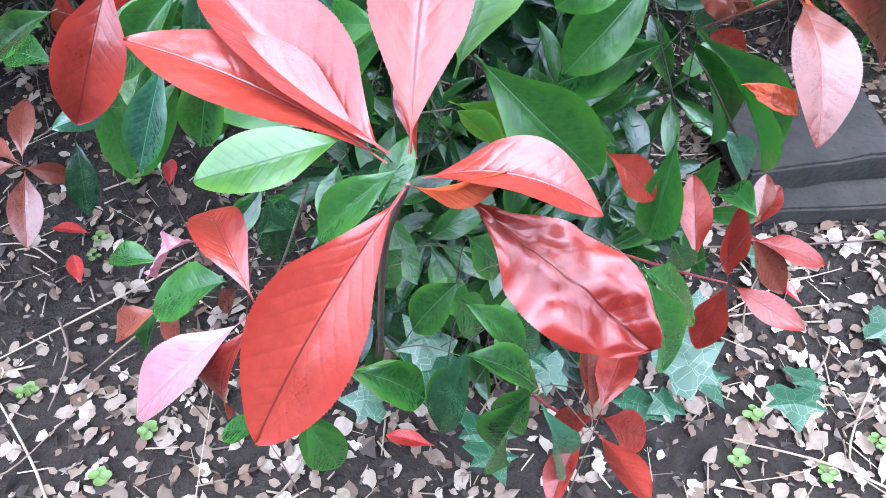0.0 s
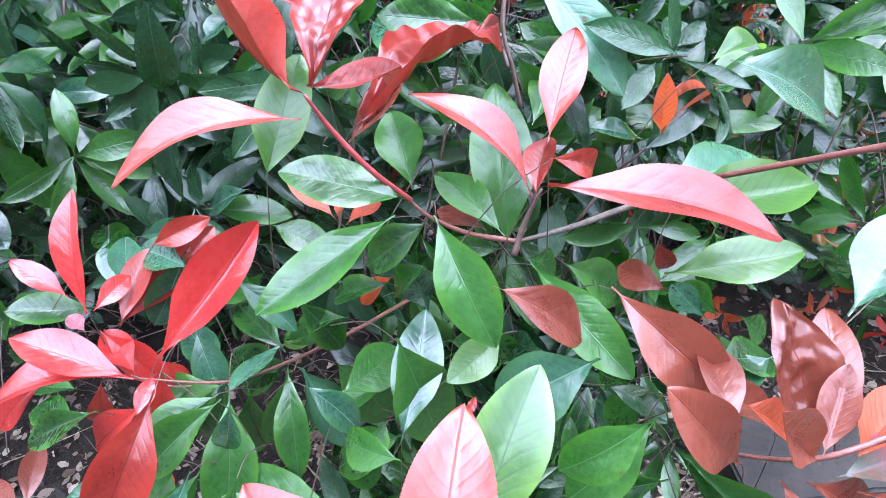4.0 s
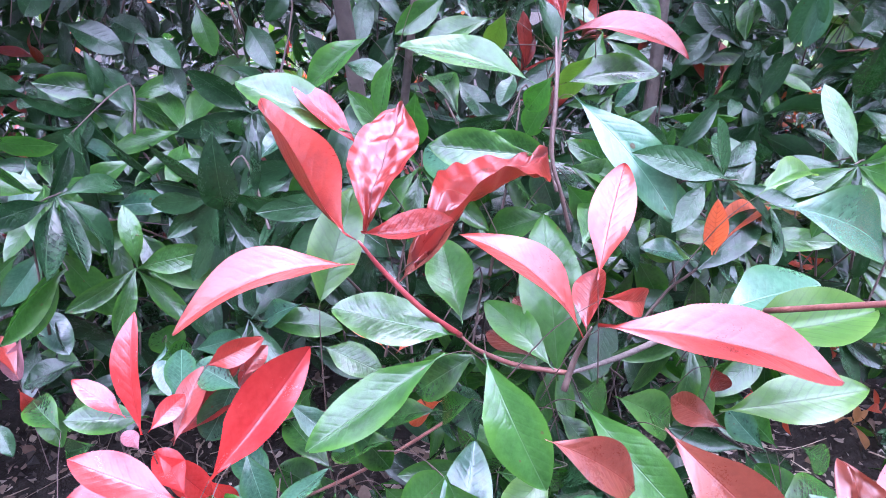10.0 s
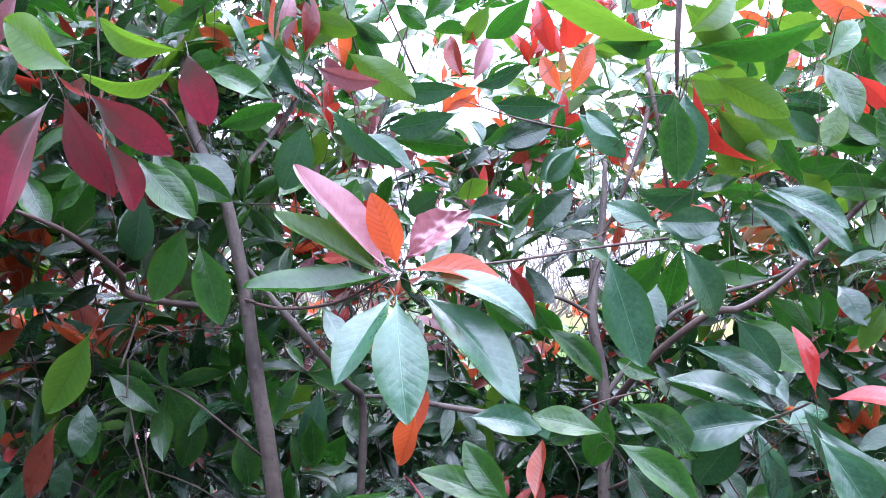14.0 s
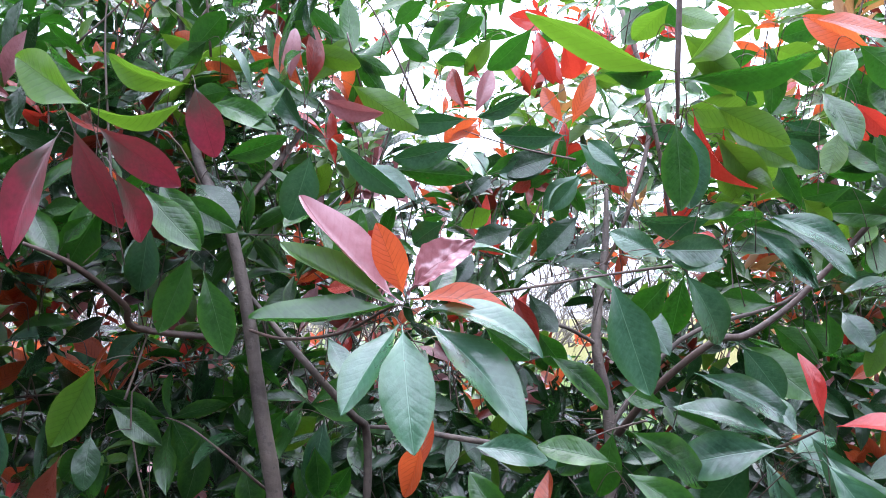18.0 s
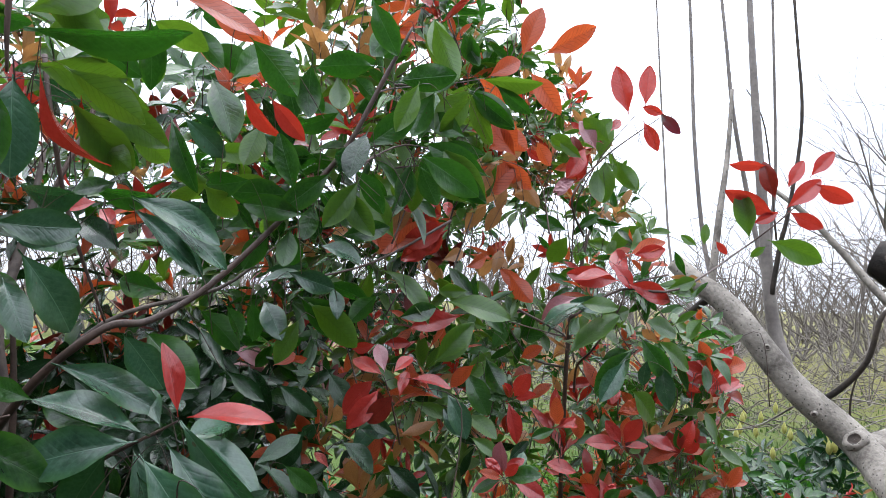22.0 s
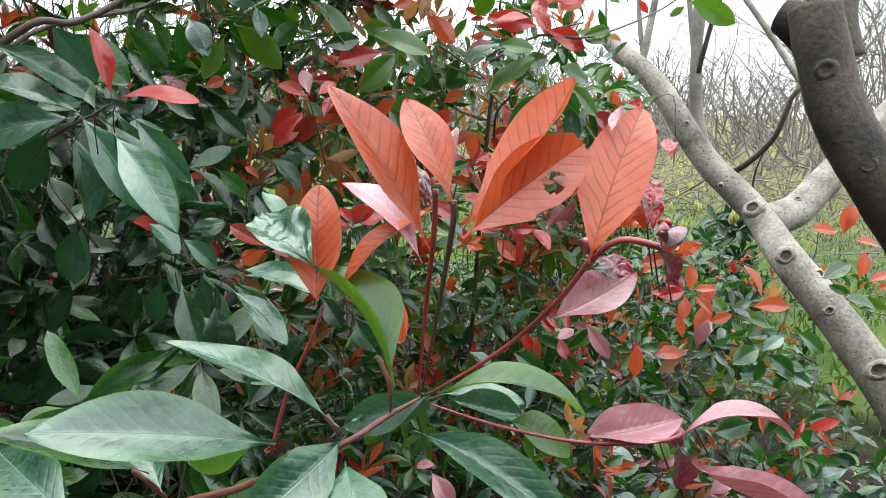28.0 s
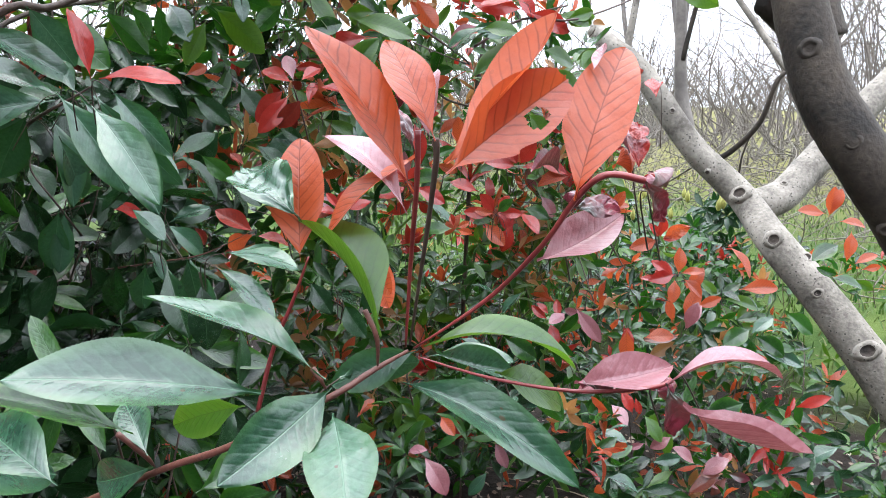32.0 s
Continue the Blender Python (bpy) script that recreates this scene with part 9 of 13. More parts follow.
leaf("o",0,2.365,1.436,0.735, 2.371,1.451,0.814, -0.80,-0.58,0.18,0.032)
leaf("c",0,2.332,1.450,0.701, 2.323,1.507,0.724, -0.88,-0.29,0.37,0.025)
leaf("c",1,2.318,1.458,0.695, 2.249,1.510,0.707, -0.34,-0.62,0.70,0.028)
leaf("c",1,2.329,1.450,0.690, 2.325,1.472,0.766, -0.67,-0.72,0.17,0.032)
leaf("o",0,2.319,1.366,0.579, 2.371,1.359,0.696, -0.81,-0.49,0.33,0.051)
leaf("o",1,2.379,1.405,0.652, 2.432,1.392,0.749, -0.75,-0.57,0.33,0.044)
leaf("o",1,2.355,1.353,0.628, 2.429,1.310,0.662, -0.59,-0.71,0.38,0.037)
leaf("o",0,2.287,1.387,0.575, 2.281,1.411,0.652, -0.77,-0.62,0.13,0.032)
leaf("b",1,2.263,1.334,0.544, 2.161,1.402,0.529, -0.43,-0.48,0.77,0.049)
leaf("t",1,2.262,1.331,0.529, 2.173,1.381,0.479, -0.61,-0.67,0.42,0.045)
leaf("p",1,2.234,1.302,0.582, 2.287,1.285,0.661, -0.73,-0.57,0.37,0.039)
leaf("o",1,2.423,1.378,0.669, 2.372,1.420,0.692, -0.59,-0.80,0.13,0.028)
leaf("c",1,1.960,1.296,0.537, 1.968,1.314,0.629, -0.75,-0.63,0.19,0.038)
leaf("c",1,1.636,1.316,0.703, 1.603,1.349,0.740, -0.58,-0.79,0.18,0.024)
leaf("c",1,1.661,1.299,0.704, 1.675,1.326,0.754, -0.57,-0.64,0.51,0.023)
leaf("r",1,1.753,1.221,0.654, 1.703,1.272,0.715, -0.60,-0.78,0.16,0.037)
leaf("o",1,1.595,1.327,0.632, 1.583,1.350,0.692, -0.63,-0.76,0.17,0.026)
leaf("p",1,1.714,1.265,0.719, 1.700,1.318,0.723, -0.90,-0.26,0.35,0.022)
leaf("l",1,2.384,1.123,0.539, 2.304,1.175,0.521, -0.56,-0.73,0.40,0.039)
leaf("g",1,2.384,1.123,0.539, 2.432,1.082,0.511, -0.59,-0.79,0.14,0.028)
leaf("l",1,2.384,1.123,0.539, 2.490,1.037,0.495, -0.28,-0.69,0.66,0.054)
leaf("g",1,2.394,1.118,0.548, 2.475,1.061,0.548, -0.37,-0.53,0.76,0.037)
leaf("l",1,2.384,1.124,0.543, 2.363,1.185,0.563, -0.86,-0.41,0.32,0.027)
leaf("g",1,2.469,1.340,0.646, 2.533,1.309,0.700, -0.70,-0.40,0.59,0.036)
leaf("y",1,2.475,1.336,0.647, 2.590,1.247,0.614, -0.31,-0.65,0.69,0.048)
leaf("y",1,2.469,1.340,0.646, 2.416,1.393,0.707, -0.36,-0.84,0.42,0.039)
leaf("g",1,2.456,1.271,0.586, 2.552,1.208,0.603, -0.45,-0.47,0.76,0.044)
leaf("g",1,2.456,1.271,0.586, 2.388,1.303,0.520, -0.68,-0.59,0.43,0.040)
leaf("o",1,3.249,1.305,0.703, 3.270,1.308,0.772, -0.87,-0.41,0.28,0.029)
leaf("o",1,3.273,1.286,0.695, 3.354,1.239,0.735, -0.58,-0.39,0.72,0.040)
leaf("o",1,3.296,1.265,0.676, 3.360,1.224,0.691, -0.57,-0.76,0.32,0.031)
leaf("g",1,3.220,1.312,0.651, 3.148,1.370,0.677, -0.60,-0.79,0.07,0.038)
leaf("y",1,3.256,1.284,0.638, 3.327,1.223,0.597, -0.64,-0.77,0.01,0.041)
leaf("b",1,1.909,0.910,0.353, 1.833,0.951,0.301, -0.63,-0.24,0.73,0.036)
leaf("b",1,1.910,0.911,0.359, 1.859,0.945,0.351, -0.53,-0.68,0.51,0.025)
leaf("m",1,1.914,0.910,0.365, 1.934,0.947,0.393, -0.67,-0.18,0.72,0.020)
leaf("m",1,1.917,0.905,0.355, 1.967,0.867,0.340, -0.50,-0.78,0.38,0.026)
leaf("b",1,1.917,0.903,0.346, 1.878,0.918,0.297, -0.76,-0.46,0.46,0.025)
leaf("r",1,1.907,0.917,0.372, 1.954,0.921,0.395, -0.33,-0.50,0.80,0.021)
leaf("l",1,2.123,0.872,0.302, 2.060,0.910,0.276, -0.58,-0.59,0.56,0.031)
leaf("d",1,2.124,0.873,0.307, 2.206,0.825,0.349, -0.55,-0.26,0.79,0.038)
leaf("d",1,2.128,0.869,0.302, 2.246,0.789,0.318, -0.35,-0.34,0.87,0.046)
leaf("l",1,2.131,0.865,0.297, 2.199,0.809,0.263, -0.52,-0.80,0.29,0.038)
leaf("l",1,2.123,0.872,0.302, 2.082,0.911,0.342, -0.59,-0.79,0.17,0.028)
leaf("c",1,1.768,1.153,0.425, 1.765,1.200,0.444, -0.77,-0.27,0.58,0.021)
leaf("r",1,1.743,1.178,0.456, 1.781,1.176,0.398, -0.33,-0.93,-0.18,0.028)
leaf("c",1,1.815,1.139,0.502, 1.822,1.123,0.456, -0.72,-0.68,0.14,0.020)
leaf("p",1,1.826,1.100,0.379, 1.795,1.131,0.359, -0.76,-0.51,0.40,0.019)
leaf("y",6,1.859,1.099,0.464, 1.859,1.116,0.402, -0.87,-0.48,-0.14,0.034)
leaf("y",1,1.879,1.076,0.432, 1.871,1.061,0.348, -0.79,-0.59,0.19,0.034)
leaf("l",1,1.626,1.114,0.370, 1.679,1.060,0.305, -0.18,-0.83,0.53,0.040)
leaf("d",1,1.718,1.099,0.319, 1.797,1.054,0.362, -0.58,-0.29,0.76,0.040)
leaf("l",1,1.796,1.052,0.352, 1.864,1.008,0.366, -0.54,-0.68,0.50,0.033)
leaf("l",1,1.404,1.262,0.340, 1.358,1.279,0.277, -0.69,-0.64,0.34,0.032)
leaf("p",1,1.427,1.266,0.418, 1.447,1.234,0.350, -0.53,-0.82,0.22,0.031)
leaf("c",1,1.331,1.350,0.481, 1.357,1.318,0.428, -0.48,-0.84,0.27,0.027)
leaf("c",1,1.298,1.334,0.325, 1.323,1.327,0.264, -0.36,-0.93,-0.05,0.027)
leaf("y",0,1.593,1.159,0.455, 1.607,1.130,0.379, -0.64,-0.75,0.17,0.033)
leaf("g",1,1.650,1.119,0.458, 1.656,1.161,0.417, -0.98,-0.06,-0.20,0.023)
leaf("d",6,2.224,1.084,0.434, 2.281,1.062,0.380, -0.45,-0.89,-0.12,0.044)
leaf("l",6,2.288,1.034,0.414, 2.360,1.021,0.366, -0.27,-0.95,-0.14,0.047)
leaf("d",1,2.459,1.030,0.378, 2.544,1.005,0.395, -0.33,-0.74,0.58,0.036)
leaf("d",1,2.413,0.925,0.331, 2.487,0.868,0.312, -0.52,-0.79,0.32,0.038)
leaf("l",1,2.487,0.868,0.312, 2.551,0.818,0.293, -0.53,-0.79,0.30,0.033)
leaf("d",1,2.337,0.977,0.327, 2.309,1.029,0.287, -0.92,-0.28,0.28,0.028)
shrub = SHRUBS["photinia_shrub_front"]
sprig(shrub)
stem("k", 0.45, 0.75, (-0.055,0.465,0.753), (-0.070,0.445,0.721), (-0.089,0.421,0.651))
leaf("g",6,-0.057,0.462,0.754, -0.018,0.538,0.741, 0.65,-0.20,0.73,0.047)
stem("k", 0.45, 0.75, (-0.002,0.380,0.769), (0.016,0.380,0.738), (0.043,0.384,0.660))
leaf("g",1,0.000,0.378,0.771, -0.050,0.429,0.738, -0.76,-0.45,0.47,0.032)
stem("k", 0.45, 0.75, (-0.083,0.452,0.770), (-0.107,0.477,0.752), (-0.149,0.526,0.679))
leaf("l",1,-0.086,0.452,0.773, -0.044,0.459,0.714, 0.67,-0.62,0.40,0.028)
stem("k", 0.45, 0.75, (-0.154,0.440,0.763), (-0.150,0.461,0.725), (-0.148,0.494,0.630))
leaf("g",1,-0.151,0.440,0.766, -0.231,0.436,0.677, -0.40,-0.82,0.40,0.039)
stem("k", 0.45, 0.75, (-0.138,0.424,0.773), (-0.150,0.465,0.774), (-0.166,0.515,0.750))
leaf("l",1,-0.137,0.423,0.777, -0.155,0.438,0.711, -0.01,-0.98,-0.22,0.023)
stem("k", 0.45, 0.75, (-0.170,0.397,0.726), (-0.171,0.431,0.703), (-0.174,0.470,0.653))
leaf("l",1,-0.169,0.398,0.729, -0.211,0.371,0.637, -0.09,-0.94,0.32,0.034)
stem("k", 0.45, 0.75, (-0.223,0.390,0.695), (-0.236,0.420,0.682), (-0.256,0.465,0.632))
leaf("g",1,-0.223,0.391,0.699, -0.224,0.374,0.623, 0.37,-0.91,0.20,0.026)
stem("k", 0.45, 0.75, (-0.119,0.363,0.759), (-0.122,0.401,0.746), (-0.129,0.461,0.693))
leaf("g",1,-0.117,0.363,0.763, -0.147,0.357,0.676, -0.12,-0.99,0.11,0.033)
stem("k", 0.45, 0.75, (-0.316,0.458,0.586), (-0.329,0.491,0.567), (-0.352,0.546,0.502))
leaf("d",1,-0.315,0.460,0.589, -0.320,0.424,0.517, 0.30,-0.86,0.40,0.030)
stem("k", 0.45, 0.75, (-0.277,0.464,0.723), (-0.266,0.484,0.698), (-0.256,0.509,0.645))
leaf("g",1,-0.274,0.464,0.725, -0.354,0.472,0.672, -0.45,-0.69,0.57,0.031)
stem("k", 0.45, 0.75, (0.191,0.378,0.759), (0.223,0.381,0.732), (0.270,0.390,0.659))
leaf("g",1,0.194,0.376,0.761, 0.127,0.420,0.687, -0.78,-0.46,0.43,0.044)
stem("k", 0.45, 0.75, (0.181,0.433,0.808), (0.221,0.447,0.789), (0.268,0.467,0.738))
leaf("g",1,0.155,0.322,0.875, 0.106,0.338,0.810, -0.53,-0.83,0.18,0.034)
stem("k", 0.45, 0.75, (0.050,0.279,0.612), (0.079,0.312,0.591), (0.109,0.349,0.541))
leaf("g",6,0.052,0.280,0.615, 0.013,0.275,0.551, -0.62,-0.66,0.43,0.036)
stem("k", 0.45, 0.75, (0.054,0.239,0.643), (0.047,0.245,0.600), (0.041,0.251,0.530))
leaf("g",1,0.052,0.240,0.647, 0.102,0.238,0.573, 0.78,-0.31,0.54,0.029)
stem("k", 0.45, 0.75, (0.053,0.197,0.646), (0.025,0.221,0.618), (-0.005,0.249,0.561))
leaf("g",1,0.051,0.197,0.649, 0.112,0.212,0.570, 0.78,0.07,0.62,0.032)
leaf("d",1,0.061,0.245,0.584, 0.036,0.213,0.490, -0.52,-0.75,0.40,0.033)
stem("k", 0.45, 0.75, (0.102,0.194,0.600), (0.117,0.210,0.583), (0.152,0.250,0.502))
leaf("g",7,0.103,0.194,0.604, 0.092,0.182,0.504, -0.93,-0.34,0.14,0.033)
leaf("l",7,0.109,0.188,0.598, 0.120,0.179,0.510, 0.78,-0.61,0.16,0.029)
stem("k", 0.45, 0.75, (-0.019,0.202,0.613), (-0.059,0.217,0.590), (-0.094,0.231,0.547))
leaf("g",1,-0.021,0.202,0.616, 0.026,0.215,0.546, 0.81,-0.32,0.48,0.034)
stem("k", 0.45, 0.75, (-0.066,0.199,0.545), (-0.074,0.221,0.523), (-0.088,0.265,0.440))
leaf("g",1,-0.067,0.199,0.549, -0.050,0.193,0.463, 0.63,-0.75,0.18,0.033)
stem("k", 0.45, 0.75, (-0.100,0.191,0.540), (-0.085,0.175,0.506), (-0.064,0.147,0.412))
leaf("g",6,-0.097,0.190,0.542, -0.139,0.203,0.506, -0.64,0.10,0.76,0.025)
stem("k", 0.45, 0.75, (-0.108,0.358,0.621), (-0.117,0.378,0.596), (-0.135,0.419,0.505))
leaf("d",1,-0.108,0.359,0.625, -0.110,0.349,0.543, 0.26,-0.96,0.10,0.031)
stem("k", 0.45, 0.75, (-0.112,0.336,0.600), (-0.126,0.327,0.568), (-0.151,0.316,0.474))
leaf("d",1,-0.114,0.332,0.602, -0.095,0.390,0.572, 0.73,0.12,0.67,0.027)
stem("k", 0.45, 0.75, (0.130,0.292,0.618), (0.158,0.317,0.593), (0.189,0.346,0.538))
leaf("d",1,0.131,0.291,0.622, 0.108,0.299,0.560, -0.63,-0.77,0.14,0.027)
stem("k", 0.45, 0.75, (0.265,0.417,0.644), (0.265,0.448,0.617), (0.267,0.482,0.562))
leaf("l",1,0.263,0.417,0.648, 0.310,0.424,0.572, 0.67,-0.65,0.36,0.029)
stem("k", 0.45, 0.75, (0.088,0.267,0.572), (0.063,0.278,0.548), (0.035,0.293,0.494))
leaf("d",6,0.086,0.266,0.575, 0.120,0.279,0.515, 0.84,-0.36,0.40,0.030)
ivy_leaf(0.028,0.336,0.399, 0.060, 40)
ivy_leaf(0.077,0.270,0.338, 0.055, 200)
ivy_leaf(0.269,0.328,0.382, 0.070, 300)
ivy_leaf(0.304,0.358,0.380, 0.060, 20)
ivy_leaf(0.421,0.345,0.324, 0.060, 170)
shrub = SHRUBS["photinia_shrub_right"]
sprig(shrub)
stem("k", 1.0, 2.0, (1.011,1.170,1.848), (0.921,1.166,1.820), (0.824,1.166,1.796), (0.790,1.152,1.780))
stem("k", 1.0, 2.0, (0.998,1.152,1.687), (0.928,1.169,1.698), (0.854,1.189,1.705), (0.761,1.153,1.654))
stem("k", 1.0, 2.0, (0.900,1.118,1.857), (0.869,1.139,1.810), (0.812,1.139,1.793))
stem("k", 0.45, 0.75, (0.634,1.164,1.788), (0.635,1.209,1.796), (0.642,1.275,1.778))
leaf("g",6,0.631,1.163,1.791, 0.701,1.173,1.736, -0.16,-0.91,-0.38,0.048)
stem("k", 0.45, 0.75, (0.712,1.121,1.730), (0.745,1.121,1.706), (0.777,1.124,1.664))
leaf("g",1,0.714,1.118,1.731, 0.655,1.204,1.710, -0.31,-0.42,-0.85,0.034)
stem("k", 0.45, 0.75, (0.689,1.187,1.815), (0.672,1.224,1.794), (0.655,1.268,1.750))
leaf("g",1,0.685,1.188,1.814, 0.788,1.165,1.836, -0.09,-0.87,-0.48,0.043)
stem("k", 0.45, 0.75, (0.729,1.168,1.795), (0.729,1.157,1.831), (0.733,1.141,1.868))
leaf("y",1,0.727,1.165,1.797, 0.758,1.218,1.765, -0.04,-0.50,-0.87,0.028)
stem("k", 0.45, 0.75, (0.760,1.145,1.855), (0.747,1.188,1.839), (0.738,1.227,1.808))
leaf("g",1,0.756,1.144,1.854, 0.843,1.147,1.860, 0.06,-0.77,-0.64,0.034)
stem("k", 0.45, 0.75, (0.812,1.117,1.792), (0.801,1.155,1.769), (0.790,1.209,1.712))
leaf("g",1,0.808,1.118,1.791, 0.917,1.113,1.819, 0.01,-0.98,-0.20,0.045)
stem("k", 0.45, 0.75, (0.913,1.114,1.825), (0.936,1.114,1.798), (0.983,1.118,1.720))
leaf("y",1,0.913,1.113,1.822, 0.895,1.165,1.931, -0.80,-0.59,0.15,0.041)
stem("k", 0.45, 0.75, (0.865,1.149,1.705), (0.865,1.177,1.663), (0.868,1.223,1.568))
leaf("g",1,0.863,1.149,1.702, 0.905,1.161,1.800, -0.15,-0.97,0.18,0.039)
leaf("y",1,1.002,1.175,1.848, 1.104,1.116,1.841, -0.32,-0.46,-0.83,0.038)
stem("k", 0.45, 0.75, (0.959,1.144,1.812), (0.944,1.173,1.805), (0.926,1.212,1.775))
leaf("g",1,0.957,1.146,1.815, 1.033,1.105,1.747, -0.69,-0.59,-0.42,0.036)
leaf("y",1,0.970,1.161,1.817, 1.026,1.164,1.727, -0.71,-0.53,-0.46,0.034)
stem("k", 0.45, 0.75, (1.030,1.161,1.836), (1.024,1.201,1.818), (1.021,1.242,1.780))
leaf("g",1,1.027,1.161,1.838, 1.102,1.151,1.791, -0.46,-0.66,-0.59,0.030)
stem("k", 0.45, 0.75, (0.632,1.118,1.586), (0.662,1.128,1.564), (0.721,1.154,1.486))
leaf("g",1,0.634,1.115,1.586, 0.570,1.224,1.598, -0.63,-0.29,-0.72,0.041)
stem("k", 0.45, 0.75, (0.703,1.192,1.607), (0.666,1.224,1.620), (0.629,1.259,1.612))
leaf("g",6,0.699,1.192,1.608, 0.797,1.211,1.586, 0.03,-0.81,-0.58,0.052)
stem("k", 0.45, 0.75, (0.659,1.100,1.653), (0.701,1.091,1.641), (0.767,1.083,1.595))
leaf("g",1,0.660,1.096,1.653, 0.612,1.209,1.642, -0.43,-0.26,-0.86,0.040)
stem("k", 0.45, 0.75, (0.644,1.170,1.579), (0.676,1.200,1.589), (0.709,1.234,1.577))
leaf("y",1,0.644,1.167,1.581, 0.627,1.240,1.538, -0.41,-0.53,-0.74,0.028)
stem("k", 0.45, 0.75, (0.555,1.167,1.536), (0.523,1.167,1.516), (0.486,1.169,1.476))
leaf("g",1,0.552,1.166,1.534, 0.609,1.197,1.566, 0.36,-0.90,0.25,0.029)
stem("k", 0.45, 0.75, (0.677,1.151,1.579), (0.687,1.190,1.593), (0.698,1.229,1.587))
leaf("d",1,0.676,1.149,1.582, 0.702,1.199,1.528, -0.13,-0.69,-0.71,0.031)
stem("k", 0.45, 0.75, (0.660,1.164,1.537), (0.685,1.154,1.558), (0.747,1.138,1.570))
leaf("g",1,0.660,1.161,1.539, 0.675,1.221,1.487, -0.24,-0.60,-0.76,0.033)
leaf("l",1,0.689,1.144,1.516, 0.771,1.149,1.493, 0.19,-0.85,0.49,0.034)
stem("k", 0.45, 0.75, (0.800,1.191,1.651), (0.804,1.215,1.671), (0.813,1.254,1.677))
leaf("g",6,0.798,1.189,1.654, 0.832,1.233,1.588, -0.23,-0.75,-0.61,0.047)
stem("k", 0.45, 0.75, (0.464,1.037,1.672), (0.444,1.061,1.655), (0.406,1.111,1.588))
leaf("l",1,0.461,1.037,1.673, 0.539,1.031,1.661, -0.16,-0.32,-0.93,0.026)
leaf("l",1,0.461,1.038,1.664, 0.515,1.065,1.635, 0.03,-0.76,-0.65,0.024)
stem("k", 0.45, 0.75, (0.465,1.045,1.555), (0.457,1.084,1.551), (0.447,1.152,1.513))
leaf("l",1,0.462,1.043,1.557, 0.521,1.084,1.524, 0.50,-0.85,-0.16,0.031)
stem("k", 0.45, 0.75, (0.499,1.071,1.776), (0.463,1.096,1.800), (0.409,1.140,1.806))
leaf("g",1,0.496,1.069,1.776, 0.569,1.103,1.759, 0.15,-0.69,-0.71,0.033)
stem("k", 0.45, 0.75, (0.599,1.069,1.786), (0.579,1.058,1.742), (0.558,1.051,1.678))
leaf("g",1,0.601,1.065,1.786, 0.573,1.151,1.786, -0.21,-0.07,-0.98,0.029)
stem("k", 0.45, 0.75, (0.573,1.088,1.722), (0.547,1.110,1.743), (0.512,1.144,1.747))
leaf("d",1,0.571,1.086,1.725, 0.637,1.123,1.665, -0.15,-0.76,-0.63,0.036)
stem("k", 0.45, 0.75, (1.009,1.226,1.951), (1.018,1.243,1.982), (1.038,1.281,2.009))
leaf("g",1,1.008,1.224,1.954, 1.039,1.258,1.901, -0.35,-0.68,-0.64,0.028)
stem("k", 0.45, 0.75, (0.706,1.013,1.667), (0.743,1.012,1.641), (0.788,1.015,1.582))
leaf("l",5,0.706,1.010,1.670, 0.691,1.074,1.623, -0.40,-0.60,-0.69,0.043)
shrub = SHRUBS["photinia_shrub"]
sprig(shrub)
stem("k", 1.0, 2.0, (-0.383,0.873,0.831), (-0.491,0.877,0.838), (-0.593,0.890,0.839), (-0.683,0.901,0.833))
stem("n", 0.8, 1.2, (-0.182,0.534,0.697), (-0.228,0.513,0.710), (-0.261,0.508,0.727))
stem("k", 0.45, 0.75, (-0.301,0.584,0.728), (-0.317,0.582,0.697), (-0.343,0.581,0.615))
leaf("r",3,-0.304,0.583,0.725, -0.215,0.642,0.818, -0.09,-0.80,0.59,0.052)
stem("k", 0.45, 0.75, (-0.290,0.533,0.754), (-0.328,0.553,0.740), (-0.369,0.577,0.700))
leaf("c",1,-0.293,0.533,0.758, -0.247,0.539,0.693, 0.62,-0.69,0.37,0.032)
stem("k", 0.45, 0.75, (-0.230,0.506,0.734), (-0.198,0.496,0.711), (-0.167,0.486,0.666))
leaf("c",1,-0.229,0.505,0.738, -0.251,0.521,0.659, 0.06,-0.98,-0.21,0.029)
stem("k", 0.45, 0.75, (-0.240,0.475,0.721), (-0.229,0.491,0.694), (-0.219,0.510,0.644))
leaf("c",1,-0.237,0.474,0.724, -0.307,0.492,0.648, -0.61,-0.69,0.40,0.035)
stem("k", 0.45, 0.75, (-0.331,0.495,0.733), (-0.319,0.516,0.713), (-0.300,0.559,0.643))
leaf("c",1,-0.328,0.494,0.735, -0.402,0.505,0.660, -0.49,-0.78,0.38,0.036)
stem("k", 0.45, 0.75, (-0.232,0.608,0.798), (-0.229,0.631,0.777), (-0.228,0.685,0.687))
leaf("l",1,-0.230,0.609,0.801, -0.277,0.600,0.712, 0.10,-0.99,0.04,0.040)
stem("k", 0.45, 0.75, (0.078,0.540,0.804), (0.051,0.567,0.776), (0.011,0.614,0.696))
leaf("b",1,0.062,0.395,0.914, 0.129,0.427,0.844, 0.73,-0.51,0.45,0.035)
stem("k", 0.45, 0.75, (-0.669,0.943,0.909), (-0.703,0.951,0.896), (-0.753,0.963,0.850))
leaf("r",1,-0.673,0.943,0.909, -0.567,0.950,0.901, 0.09,-0.64,0.76,0.036)
stem("k", 0.45, 0.75, (-0.608,0.892,0.908), (-0.632,0.930,0.904), (-0.659,0.971,0.875))
